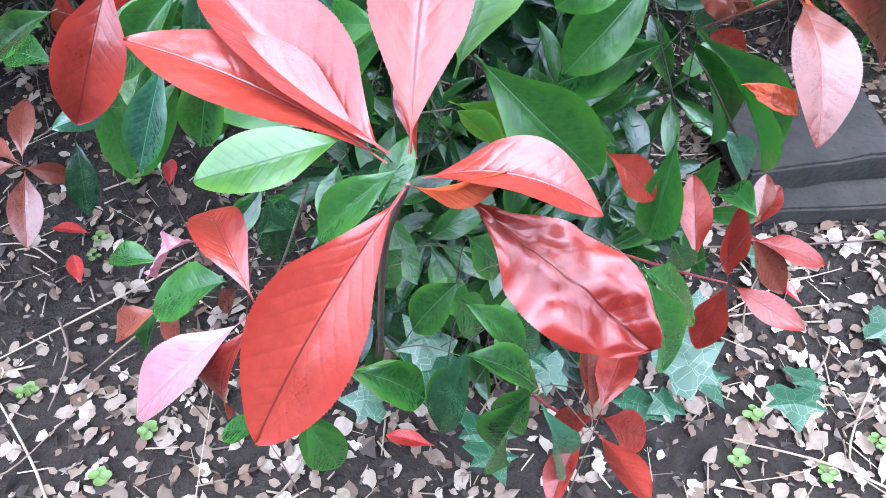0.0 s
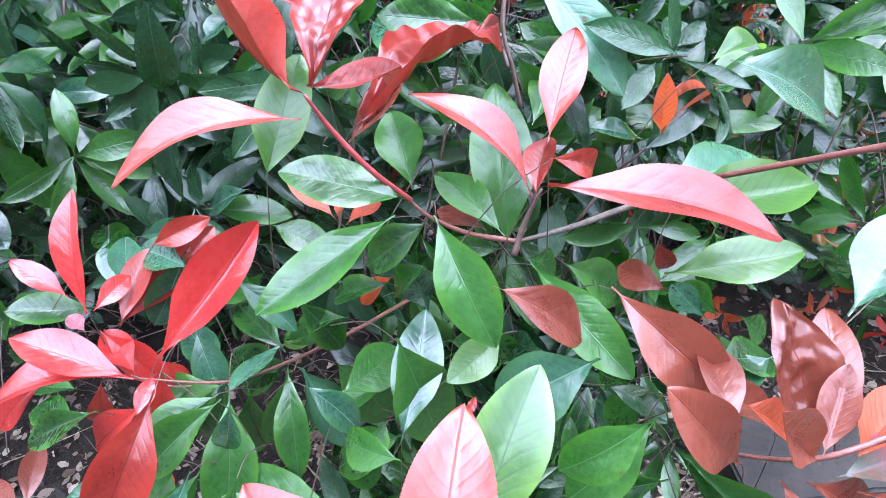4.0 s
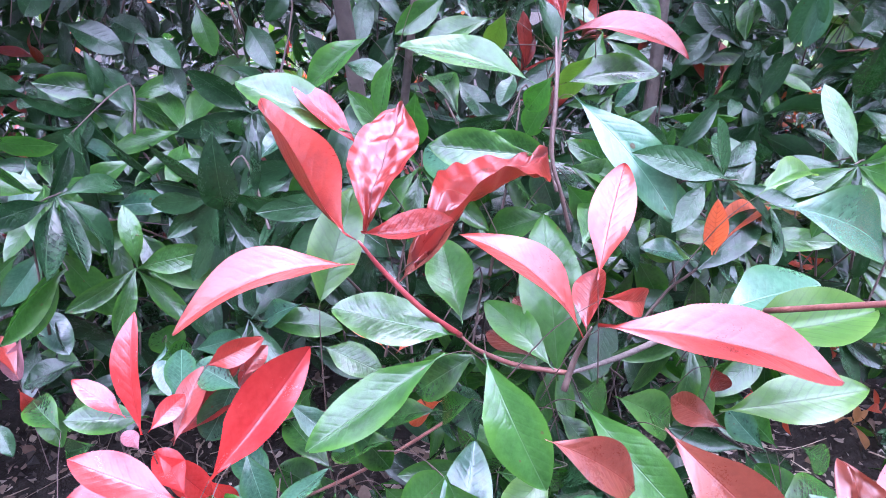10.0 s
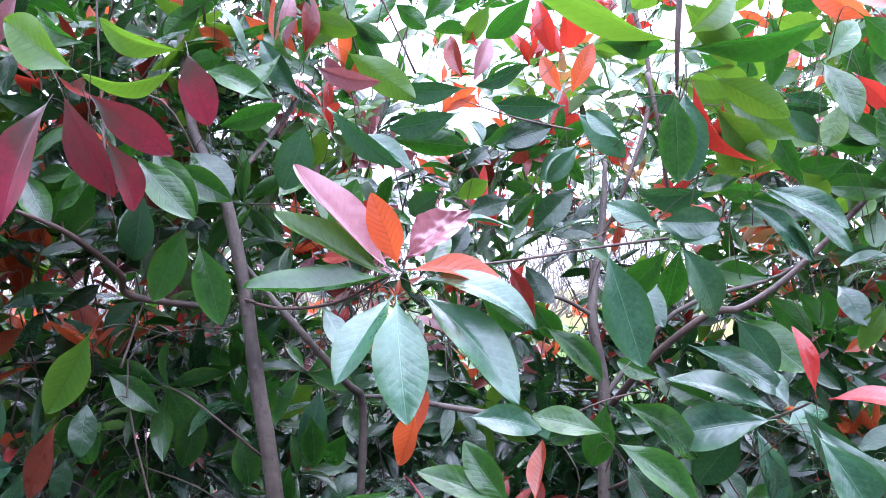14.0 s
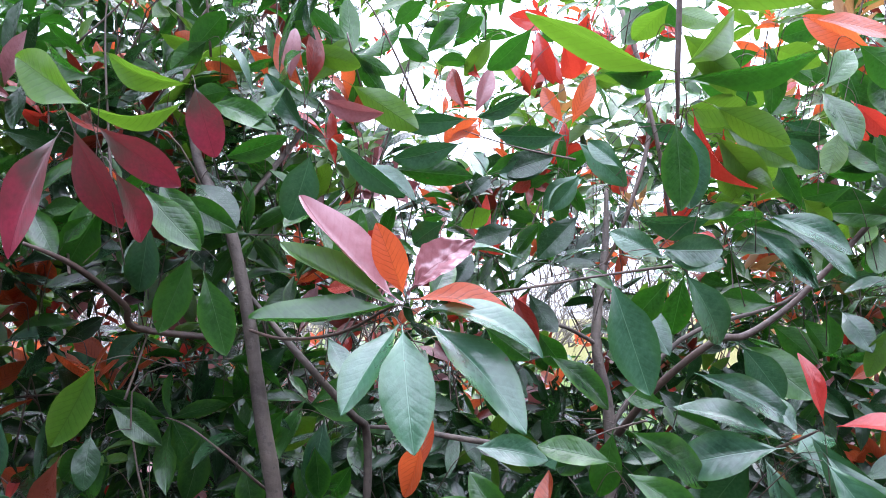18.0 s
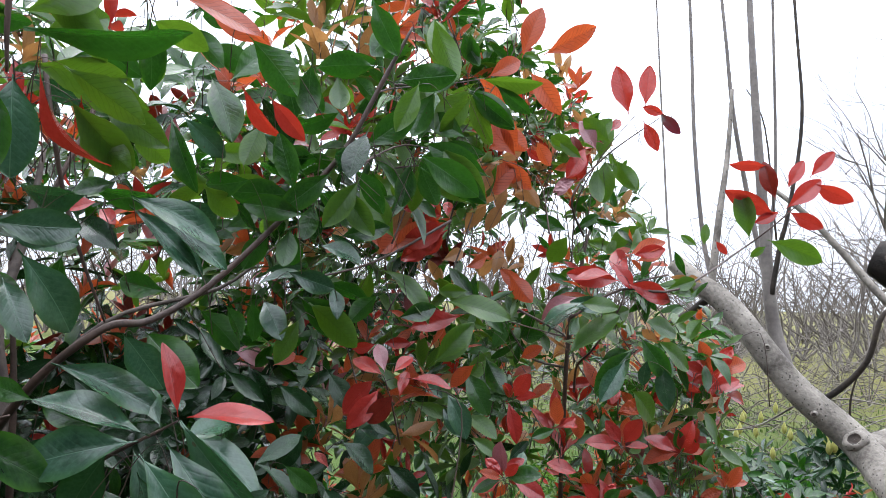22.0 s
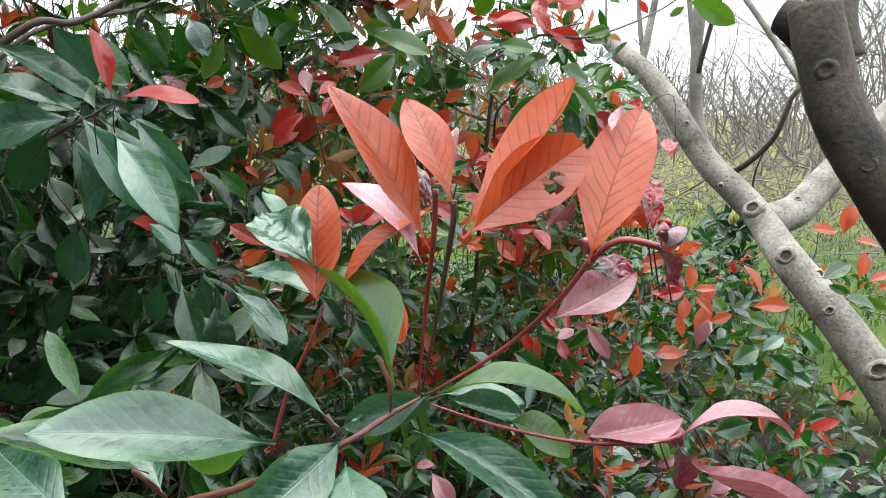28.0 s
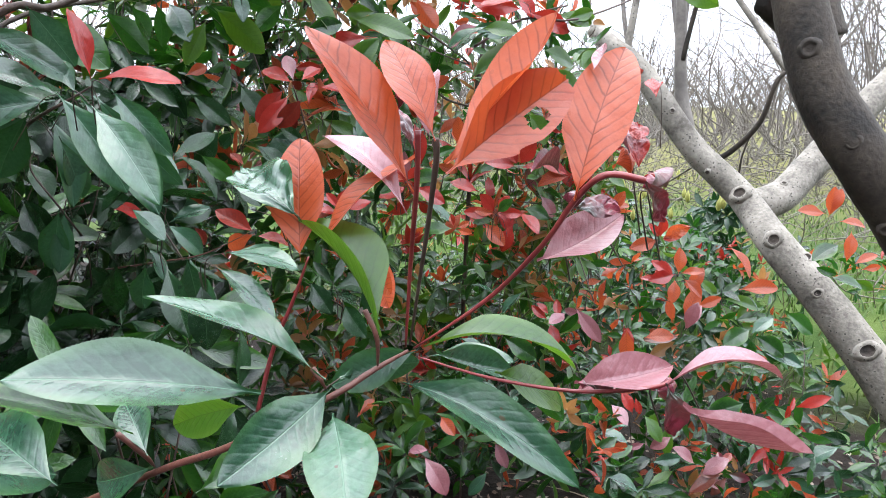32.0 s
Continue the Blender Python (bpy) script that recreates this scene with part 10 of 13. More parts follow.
leaf("l",1,-0.609,0.894,0.912, -0.598,0.839,0.810, 0.46,-0.76,0.45,0.045)
leaf("g",1,-0.537,0.865,0.846, -0.537,0.847,0.779, 0.53,-0.82,0.22,0.028)
leaf("g",1,-0.456,0.865,0.831, -0.405,0.832,0.761, 0.33,-0.74,0.59,0.037)
leaf("l",1,-0.490,0.876,0.857, -0.406,0.886,0.860, 0.08,-0.84,0.53,0.034)
stem("k", 0.45, 0.75, (-0.294,0.968,0.885), (-0.273,1.005,0.870), (-0.250,1.053,0.824))
leaf("g",1,-0.291,0.969,0.886, -0.403,0.940,0.853, -0.02,-0.71,0.70,0.040)
stem("k", 0.45, 0.75, (-0.320,0.929,0.818), (-0.305,0.959,0.802), (-0.286,1.013,0.745))
leaf("g",1,-0.316,0.929,0.819, -0.413,0.911,0.802, -0.00,-0.65,0.76,0.036)
stem("k", 0.45, 0.75, (-0.547,0.799,0.831), (-0.548,0.828,0.819), (-0.557,0.891,0.755))
leaf("l",1,-0.545,0.801,0.834, -0.596,0.760,0.769, 0.44,-0.88,0.19,0.037)
leaf("g",1,-0.489,0.864,0.835, -0.464,0.823,0.755, 0.45,-0.73,0.52,0.029)
stem("k", 0.45, 0.75, (-0.477,0.937,0.904), (-0.468,0.965,0.893), (-0.458,1.012,0.848))
leaf("g",1,-0.474,0.939,0.906, -0.572,0.898,0.850, -0.01,-0.80,0.60,0.039)
stem("k", 0.45, 0.75, (-0.539,0.705,0.758), (-0.547,0.736,0.748), (-0.563,0.782,0.707))
leaf("p",1,-0.537,0.705,0.762, -0.575,0.714,0.690, 0.00,-0.99,-0.12,0.029)
stem("k", 0.45, 0.75, (-0.195,0.713,0.814), (-0.197,0.746,0.788), (-0.203,0.798,0.719))
leaf("l",1,-0.192,0.712,0.816, -0.255,0.747,0.766, -0.68,-0.58,0.45,0.031)
stem("k", 0.45, 0.75, (-0.117,0.579,0.764), (-0.156,0.602,0.755), (-0.214,0.639,0.707))
leaf("g",1,-0.119,0.578,0.767, -0.081,0.594,0.693, 0.56,-0.82,0.11,0.034)
stem("k", 0.45, 0.75, (0.007,0.553,0.777), (-0.002,0.577,0.743), (-0.014,0.608,0.675))
leaf("g",1,0.007,0.552,0.780, 0.017,0.580,0.703, 0.44,-0.86,-0.25,0.033)
stem("k", 0.45, 0.75, (-0.005,0.645,0.759), (0.016,0.646,0.722), (0.037,0.651,0.660))
leaf("d",1,-0.003,0.643,0.760, -0.063,0.699,0.733, -0.70,-0.50,0.51,0.035)
shrub = SHRUBS["photinia_shrub_rear"]
sprig(shrub)
stem("k", 1.0, 2.0, (-0.443,1.028,1.341), (-0.507,1.046,1.332), (-0.608,1.094,1.322))
stem("k", 1.0, 2.0, (0.161,1.052,1.244), (0.235,1.083,1.268), (0.290,1.083,1.282))
stem("k", 1.0, 2.0, (0.045,1.053,1.687), (0.124,1.069,1.664), (0.202,1.064,1.644))
stem("k", 0.45, 0.75, (-0.422,1.001,1.318), (-0.443,1.032,1.315), (-0.471,1.080,1.283))
leaf("g",1,-0.425,1.001,1.321, -0.355,1.009,1.266, 0.29,-0.93,0.23,0.036)
stem("k", 0.45, 0.75, (-0.459,1.045,1.377), (-0.429,1.056,1.355), (-0.373,1.082,1.277))
leaf("l",1,-0.456,1.044,1.378, -0.556,1.085,1.350, -0.44,-0.76,0.48,0.043)
stem("k", 0.45, 0.75, (-0.456,1.005,1.278), (-0.441,1.035,1.292), (-0.423,1.073,1.287))
leaf("l",6,-0.455,1.003,1.281, -0.473,1.054,1.193, 0.58,-0.65,-0.49,0.055)
stem("k", 0.45, 0.75, (-0.531,0.947,1.308), (-0.531,0.981,1.308), (-0.533,1.043,1.277))
leaf("l",1,-0.530,0.947,1.312, -0.554,0.955,1.224, 0.32,-0.93,-0.17,0.035)
stem("k", 0.45, 0.75, (-0.320,1.060,1.274), (-0.308,1.106,1.278), (-0.297,1.152,1.258))
leaf("g",1,-0.319,1.059,1.278, -0.346,1.068,1.180, 0.27,-0.95,-0.16,0.041)
stem("k", 0.45, 0.75, (-0.396,1.044,1.412), (-0.366,1.066,1.412), (-0.324,1.104,1.385))
leaf("l",1,-0.393,1.043,1.415, -0.462,1.069,1.363, -0.36,-0.93,0.00,0.036)
stem("k", 0.45, 0.75, (-0.503,1.087,1.428), (-0.470,1.107,1.395), (-0.442,1.125,1.344))
leaf("g",1,-0.499,1.087,1.429, -0.616,1.085,1.409, -0.08,-0.79,0.60,0.038)
stem("k", 0.45, 0.75, (-0.612,1.128,1.493), (-0.589,1.166,1.477), (-0.567,1.209,1.436))
leaf("o",1,-0.609,1.127,1.495, -0.673,1.157,1.470, -0.29,-0.90,-0.32,0.030)
stem("k", 0.45, 0.75, (-0.608,1.132,1.458), (-0.577,1.161,1.437), (-0.543,1.197,1.387))
leaf("o",1,-0.605,1.130,1.461, -0.656,1.168,1.421, -0.06,-0.76,-0.65,0.030)
stem("k", 0.45, 0.75, (-0.596,1.127,1.517), (-0.624,1.136,1.510), (-0.665,1.152,1.477))
leaf("o",1,-0.595,1.125,1.520, -0.609,1.165,1.475, 0.71,-0.40,-0.58,0.024)
stem("k", 0.45, 0.75, (-0.153,1.065,1.289), (-0.160,1.104,1.282), (-0.173,1.173,1.235))
leaf("l",1,-0.152,1.065,1.293, -0.174,1.072,1.207, 0.13,-0.98,-0.12,0.036)
stem("k", 0.45, 0.75, (-0.397,0.928,1.572), (-0.372,0.954,1.547), (-0.349,0.984,1.501))
leaf("g",6,-0.393,0.926,1.573, -0.486,0.975,1.541, -0.10,-0.68,-0.73,0.051)
stem("k", 0.45, 0.75, (-0.321,0.884,1.544), (-0.320,0.899,1.572), (-0.321,0.923,1.590))
leaf("l",1,-0.320,0.882,1.547, -0.357,0.936,1.463, 0.08,-0.82,-0.57,0.040)
stem("k", 0.45, 0.75, (0.052,1.026,1.257), (0.023,1.052,1.230), (-0.020,1.097,1.152))
leaf("l",1,0.048,1.026,1.258, 0.149,1.032,1.239, 0.14,-0.87,0.48,0.041)
stem("k", 0.45, 0.75, (0.218,1.036,1.246), (0.249,1.053,1.229), (0.307,1.093,1.161))
leaf("l",1,0.221,1.034,1.247, 0.146,1.075,1.228, -0.51,-0.79,0.33,0.035)
stem("k", 0.45, 0.75, (0.154,1.019,1.374), (0.129,1.047,1.367), (0.101,1.084,1.336))
leaf("g",1,0.151,1.018,1.377, 0.229,1.029,1.304, 0.40,-0.86,0.31,0.039)
stem("k", 0.45, 0.75, (0.404,1.028,1.382), (0.417,1.074,1.385), (0.430,1.115,1.368))
leaf("l",6,0.402,1.027,1.385, 0.456,1.037,1.313, -0.15,-0.96,-0.24,0.049)
stem("k", 0.45, 0.75, (0.330,0.978,1.352), (0.322,1.012,1.327), (0.314,1.071,1.252))
leaf("l",1,0.326,0.977,1.354, 0.448,0.988,1.290, 0.33,-0.81,0.49,0.044)
stem("k", 0.45, 0.75, (0.041,1.035,1.666), (0.070,1.070,1.643), (0.111,1.125,1.573))
leaf("l",1,0.045,1.035,1.666, -0.052,1.034,1.644, 0.14,-0.82,-0.55,0.037)
stem("k", 0.45, 0.75, (-0.112,0.930,1.647), (-0.142,0.967,1.658), (-0.172,1.009,1.648))
leaf("l",1,-0.115,0.930,1.649, -0.029,0.941,1.576, -0.37,-0.75,-0.55,0.036)
stem("k", 0.45, 0.75, (0.170,1.093,1.643), (0.195,1.134,1.635), (0.218,1.180,1.604))
leaf("l",1,0.174,1.093,1.643, 0.095,1.091,1.631, 0.05,-0.98,-0.18,0.032)
stem("k", 0.45, 0.75, (0.204,1.048,1.617), (0.247,1.058,1.597), (0.299,1.073,1.542))
leaf("l",1,0.206,1.046,1.620, 0.164,1.067,1.572, -0.20,-0.95,-0.24,0.027)
stem("k", 0.45, 0.75, (0.353,0.961,1.551), (0.325,0.974,1.540), (0.293,0.995,1.509))
leaf("g",1,0.349,0.958,1.551, 0.432,1.009,1.548, 0.36,-0.63,-0.69,0.031)
stem("k", 0.45, 0.75, (0.072,1.128,1.787), (0.075,1.145,1.743), (0.077,1.176,1.647))
leaf("c",1,0.073,1.125,1.784, 0.053,1.158,1.823, -0.72,-0.67,0.19,0.018)
stem("k", 0.45, 0.75, (-0.171,1.018,1.768), (-0.172,1.024,1.731), (-0.175,1.033,1.669))
leaf("o",1,-0.169,1.017,1.764, -0.200,1.047,1.834, -0.45,-0.87,0.17,0.026)
stem("k", 0.45, 0.75, (-0.104,1.027,1.718), (-0.094,1.036,1.679), (-0.081,1.056,1.581))
leaf("p",1,-0.101,1.024,1.716, -0.149,1.072,1.753, -0.76,-0.63,-0.17,0.026)
stem("k", 0.45, 0.75, (0.282,1.042,1.691), (0.264,1.090,1.690), (0.249,1.144,1.666))
leaf("l",1,0.278,1.042,1.692, 0.363,1.048,1.666, -0.13,-0.77,-0.63,0.028)
stem("k", 0.45, 0.75, (0.090,1.121,1.848), (0.108,1.159,1.867), (0.134,1.226,1.862))
leaf("y",1,0.092,1.119,1.851, 0.048,1.145,1.796, -0.05,-0.92,-0.39,0.030)
stem("k", 0.45, 0.75, (-0.008,1.118,1.823), (-0.031,1.134,1.795), (-0.058,1.156,1.740))
leaf("g",1,-0.011,1.118,1.820, 0.042,1.115,1.878, 0.17,-0.96,-0.22,0.031)
stem("k", 0.45, 0.75, (-0.259,1.019,1.729), (-0.230,1.020,1.710), (-0.193,1.024,1.664))
leaf("g",1,-0.256,1.017,1.728, -0.319,1.062,1.761, -0.64,-0.72,-0.26,0.034)
stem("k", 0.45, 0.75, (-0.117,1.075,1.228), (-0.105,1.095,1.212), (-0.091,1.129,1.167))
leaf("g",1,-0.115,1.072,1.230, -0.155,1.119,1.175, -0.31,-0.83,-0.47,0.033)
stem("k", 0.45, 0.75, (0.493,1.099,1.232), (0.471,1.105,1.195), (0.438,1.120,1.100))
leaf("l",1,0.490,1.097,1.231, 0.572,1.153,1.244, 0.24,-0.54,0.81,0.036)
shrub = SHRUBS["photinia_shrub_rear"]
sprig(shrub)
stem("w", 8.0, 15.0, (0.310,1.426,1.666), (0.294,1.388,1.529), (0.265,1.336,1.384), (0.279,1.313,1.260), (0.270,1.278,1.089), (0.261,1.245,0.928), (0.253,1.229,0.747), (0.258,1.238,0.379))
stem("w", 2.0, 5.0, (0.128,1.277,1.389), (0.195,1.307,1.412), (0.272,1.335,1.374))
stem("w", 3.0, 6.0, (0.665,1.288,1.519), (0.583,1.319,1.445), (0.406,1.325,1.383), (0.272,1.307,1.232))
shrub = SHRUBS["photinia_shrub_low"]
sprig(shrub)
stem("n", 1.8, 3.0, (0.487,0.244,1.154), (0.465,0.245,1.146), (0.445,0.245,1.138), (0.422,0.268,1.118), (0.401,0.302,1.092), (0.379,0.347,1.065), (0.324,0.432,1.005), (0.252,0.582,0.902))
stem("r", 1.2, 1.8, (0.486,0.245,1.156), (0.482,0.236,1.206), (0.472,0.217,1.252), (0.469,0.213,1.275))
stem("k", 1.2, 2.0, (0.488,0.244,1.157), (0.474,0.210,1.228), (0.466,0.193,1.262), (0.464,0.191,1.273))
stem("r", 1.2, 2.0, (0.490,0.243,1.155), (0.513,0.210,1.188), (0.519,0.177,1.223), (0.520,0.158,1.248), (0.524,0.145,1.260), (0.538,0.135,1.258))
stem("r", 1.0, 1.6, (0.491,0.240,1.151), (0.522,0.216,1.141), (0.554,0.181,1.139), (0.587,0.159,1.142), (0.598,0.153,1.146))
stem("r", 1.1, 1.7, (0.443,0.276,1.205), (0.437,0.285,1.177), (0.430,0.295,1.149), (0.420,0.294,1.114))
stem("n", 1.5, 2.0, (0.440,0.249,1.140), (0.433,0.250,1.152))
stem("n", 1.3, 1.8, (0.468,0.244,1.149), (0.464,0.239,1.167), (0.460,0.245,1.181))
stem("n", 1.5, 2.0, (0.376,0.350,1.067), (0.370,0.344,1.078), (0.356,0.346,1.095))
leaf("o",1,0.463,0.207,1.247, 0.429,0.249,1.321, 0.08,-0.85,0.52,0.027)
leaf("o",1,0.462,0.188,1.272, 0.464,0.235,1.316, -0.45,-0.60,0.66,0.021)
leaf("p",1,0.467,0.200,1.271, 0.486,0.223,1.304, -0.81,-0.13,0.57,0.014)
leaf("o",8,0.459,0.175,1.259, 0.523,0.166,1.304, -0.36,-0.86,0.35,0.031)
leaf("o",3,0.468,0.188,1.262, 0.518,0.176,1.330, -0.80,0.04,0.60,0.026)
leaf("o",6,0.517,0.156,1.247, 0.566,0.177,1.318, -0.60,-0.55,0.58,0.032)
# reflection near the tip of the broad orange leaf, modelled as a small leaf
leaf("p",3,0.540,0.173,1.306, 0.550,0.176,1.319, -0.79,0.07,0.61,0.010)
leaf("p",2,0.488,0.250,1.229, 0.463,0.301,1.267, -0.10,-0.63,0.77,0.022)
leaf("o",1,0.495,0.253,1.260, 0.451,0.273,1.216, -0.71,-0.00,0.71,0.021)
leaf("m",5,0.466,0.213,1.267, 0.467,0.231,1.286, 0.25,-0.69,0.68,0.011)
leaf("o",6,0.439,0.278,1.202, 0.455,0.313,1.265, -0.69,-0.54,0.49,0.032)
leaf("l",5,0.432,0.264,1.229, 0.426,0.329,1.247, -0.45,-0.28,0.85,0.035)
leaf("y",7,0.459,0.227,1.171, 0.442,0.290,1.222, 0.39,-0.52,0.76,0.025)
leaf("o",2,0.450,0.271,1.209, 0.491,0.270,1.179, 0.28,-0.86,0.42,0.017)
leaf("p",3,0.514,0.175,1.216, 0.565,0.169,1.236, -0.36,-0.54,0.76,0.025)
leaf("m",5,0.525,0.165,1.242, 0.552,0.162,1.242, -0.10,-0.67,0.73,0.013)
leaf("m",5,0.538,0.135,1.258, 0.555,0.136,1.238, -0.01,-1.00,-0.06,0.012)
leaf("c",5,0.553,0.151,1.261, 0.567,0.167,1.277, -0.40,-0.44,0.81,0.011)
leaf("c",5,0.553,0.153,1.273, 0.566,0.165,1.281, -0.39,-0.20,0.90,0.010)
leaf("c",5,0.570,0.159,1.294, 0.582,0.172,1.304, -0.44,-0.23,0.87,0.009)
leaf("l",1,0.397,0.229,1.154, 0.296,0.243,1.176, 0.09,-0.59,0.80,0.035)
leaf("g",1,0.357,0.311,1.109, 0.284,0.321,1.145, 0.36,-0.42,0.83,0.026)
leaf("l",1,0.436,0.241,1.149, 0.363,0.301,1.186, 0.27,-0.25,0.93,0.032)
leaf("l",1,0.437,0.236,1.146, 0.371,0.214,1.122, 0.02,-0.77,0.64,0.030)
leaf("l",1,0.436,0.234,1.133, 0.411,0.171,1.111, -0.23,-0.24,0.94,0.034)
leaf("l",2,0.471,0.225,1.146, 0.514,0.137,1.116, -0.37,-0.46,0.81,0.023)
leaf("l",0,0.497,0.249,1.151, 0.463,0.288,1.123, -0.81,-0.56,0.21,0.023)
leaf("y",2,0.493,0.237,1.157, 0.581,0.208,1.137, 0.17,-0.14,0.98,0.032)
leaf("l",3,0.511,0.251,1.147, 0.571,0.252,1.123, 0.31,-0.62,0.72,0.021)
leaf("y",6,0.531,0.222,1.140, 0.585,0.221,1.108, 0.34,-0.73,0.59,0.027)
leaf("y",0,0.421,0.316,1.109, 0.394,0.370,1.081, -0.91,-0.38,0.17,0.027)
leaf("l",1,0.369,0.334,1.083, 0.368,0.383,1.097, -0.31,-0.26,0.92,0.021)
leaf("l",1,0.371,0.331,1.077, 0.349,0.384,1.048, -0.94,-0.29,0.18,0.026)
leaf("l",1,0.324,0.349,1.070, 0.293,0.441,1.079, -0.33,-0.21,0.92,0.039)
leaf("g",1,0.403,0.360,1.036, 0.456,0.397,1.033, 0.45,-0.59,0.67,0.026)
leaf("p",3,0.547,0.176,1.147, 0.614,0.166,1.147, -0.09,-0.55,0.83,0.025)
leaf("p",2,0.592,0.152,1.145, 0.671,0.132,1.139, 0.07,-0.04,1.00,0.018)
leaf("p",3,0.582,0.134,1.143, 0.663,0.105,1.107, 0.32,-0.23,0.92,0.021)
leaf("m",5,0.587,0.148,1.148, 0.597,0.148,1.116, -0.32,-0.94,-0.10,0.015)
leaf("m",5,0.555,0.181,1.143, 0.583,0.179,1.140, 0.06,-0.60,0.80,0.013)
# -- more leaves
shrub = SHRUBS["photinia_shrub_front"]
sprig(shrub)
twig_leaf("g",0,1.043,1.131,1.125, 1.005,1.160,1.100, -0.69,-0.34,0.64,0.024)
twig_leaf("o",0,1.043,1.131,1.128, 0.987,1.118,1.146, 0.34,-0.75,0.57,0.020)
twig_leaf("c",5,1.044,1.130,1.130, 1.018,1.149,1.161, -0.37,-0.90,0.26,0.023)
twig_leaf("c",6,1.048,1.127,1.130, 1.055,1.099,1.157, -0.81,-0.50,-0.31,0.018)
twig_leaf("g",0,1.049,1.127,1.128, 1.092,1.086,1.147, -0.61,-0.30,0.74,0.032)
twig_leaf("g",1,1.050,1.127,1.127, 1.084,1.070,1.141, -0.79,-0.37,0.49,0.033)
twig_leaf("o",3,0.887,1.108,1.083, 0.838,1.144,1.071, -0.61,-0.72,0.32,0.024)
twig_leaf("g",3,0.887,1.108,1.084, 0.846,1.129,1.092, -0.31,-0.81,0.50,0.026)
twig_leaf("c",3,0.888,1.107,1.086, 0.869,1.118,1.113, -0.08,-0.94,0.33,0.021)
twig_leaf("c",2,0.892,1.105,1.086, 0.893,1.066,1.127, -0.93,-0.27,-0.23,0.021)
twig_leaf("c",3,0.893,1.105,1.085, 0.905,1.053,1.120, -0.98,-0.12,0.18,0.025)
twig_leaf("c",0,0.893,1.104,1.084, 0.939,1.078,1.098, -0.52,-0.53,0.67,0.024)
twig_leaf("c",6,1.329,1.198,1.034, 1.281,1.248,1.034, -0.68,-0.66,0.31,0.028)
twig_leaf("o",0,1.329,1.198,1.035, 1.292,1.223,1.040, -0.47,-0.80,0.38,0.020)
twig_leaf("c",0,1.330,1.197,1.038, 1.280,1.191,1.083, -0.06,-0.98,-0.21,0.028)
twig_leaf("c",5,1.335,1.194,1.038, 1.361,1.183,1.076, -0.73,-0.60,0.32,0.022)
twig_leaf("g",1,1.336,1.194,1.037, 1.347,1.156,1.072, -0.96,-0.28,0.01,0.024)
twig_leaf("c",1,1.337,1.193,1.034, 1.380,1.156,1.037, -0.65,-0.73,0.18,0.024)
twig_leaf("o",2,1.620,1.257,1.102, 1.545,1.291,1.077, -0.47,-0.50,0.73,0.041)
twig_leaf("c",1,1.620,1.256,1.105, 1.544,1.289,1.135, -0.09,-0.78,0.62,0.039)
twig_leaf("g",6,1.623,1.254,1.109, 1.590,1.234,1.162, -0.23,-0.85,-0.47,0.028)
twig_leaf("c",0,1.624,1.254,1.109, 1.598,1.232,1.160, -0.10,-0.90,-0.43,0.024)
twig_leaf("c",2,1.625,1.253,1.109, 1.625,1.219,1.183, -0.84,-0.50,-0.22,0.035)
twig_leaf("c",0,1.628,1.252,1.106, 1.640,1.211,1.131, -0.92,-0.37,-0.13,0.026)
twig_leaf("o",0,1.628,1.251,1.104, 1.679,1.236,1.110, -0.26,-0.64,0.72,0.025)
twig_leaf("c",1,1.761,1.284,1.271, 1.727,1.308,1.255, -0.64,-0.74,0.21,0.021)
twig_leaf("c",3,1.761,1.284,1.275, 1.672,1.289,1.300, 0.11,-0.80,0.59,0.038)
twig_leaf("o",3,1.763,1.282,1.278, 1.728,1.291,1.356, -0.24,-0.97,0.00,0.044)
twig_leaf("g",2,1.765,1.281,1.279, 1.767,1.276,1.340, -0.46,-0.89,-0.06,0.031)
twig_leaf("c",5,1.767,1.279,1.278, 1.799,1.251,1.344, -0.90,-0.32,0.29,0.041)
twig_leaf("o",2,1.769,1.278,1.276, 1.850,1.253,1.305, -0.42,-0.77,0.49,0.044)
twig_leaf("c",1,1.434,1.248,1.134, 1.349,1.266,1.143, -0.11,-0.81,0.57,0.036)
twig_leaf("c",6,1.436,1.247,1.138, 1.403,1.263,1.187, -0.23,-0.96,0.16,0.032)
twig_leaf("o",3,1.439,1.245,1.139, 1.453,1.244,1.195, -0.81,-0.56,0.19,0.032)
twig_leaf("c",0,1.441,1.244,1.138, 1.445,1.196,1.198, -0.92,-0.33,-0.20,0.037)
twig_leaf("c",3,1.443,1.243,1.134, 1.486,1.217,1.136, -0.33,-0.47,0.82,0.028)
twig_leaf("o",1,2.010,1.266,0.904, 1.924,1.296,0.880, -0.40,-0.78,0.47,0.042)
twig_leaf("c",2,2.012,1.265,0.911, 1.972,1.275,0.954, -0.30,-0.95,-0.04,0.024)
twig_leaf("c",1,2.015,1.263,0.912, 1.983,1.236,0.982, -0.24,-0.86,-0.44,0.033)
twig_leaf("o",5,2.020,1.260,0.909, 2.059,1.196,0.951, -0.88,-0.46,0.13,0.050)
twig_leaf("c",6,2.020,1.260,0.906, 2.044,1.217,0.915, -0.72,-0.28,0.64,0.028)
twig_leaf("g",3,1.250,1.239,1.183, 1.203,1.260,1.164, -0.49,-0.81,0.32,0.022)
twig_leaf("o",5,1.252,1.238,1.189, 1.249,1.259,1.220, -0.41,-0.77,0.49,0.020)
twig_leaf("o",6,1.253,1.237,1.189, 1.235,1.222,1.250, -0.71,-0.61,-0.35,0.027)
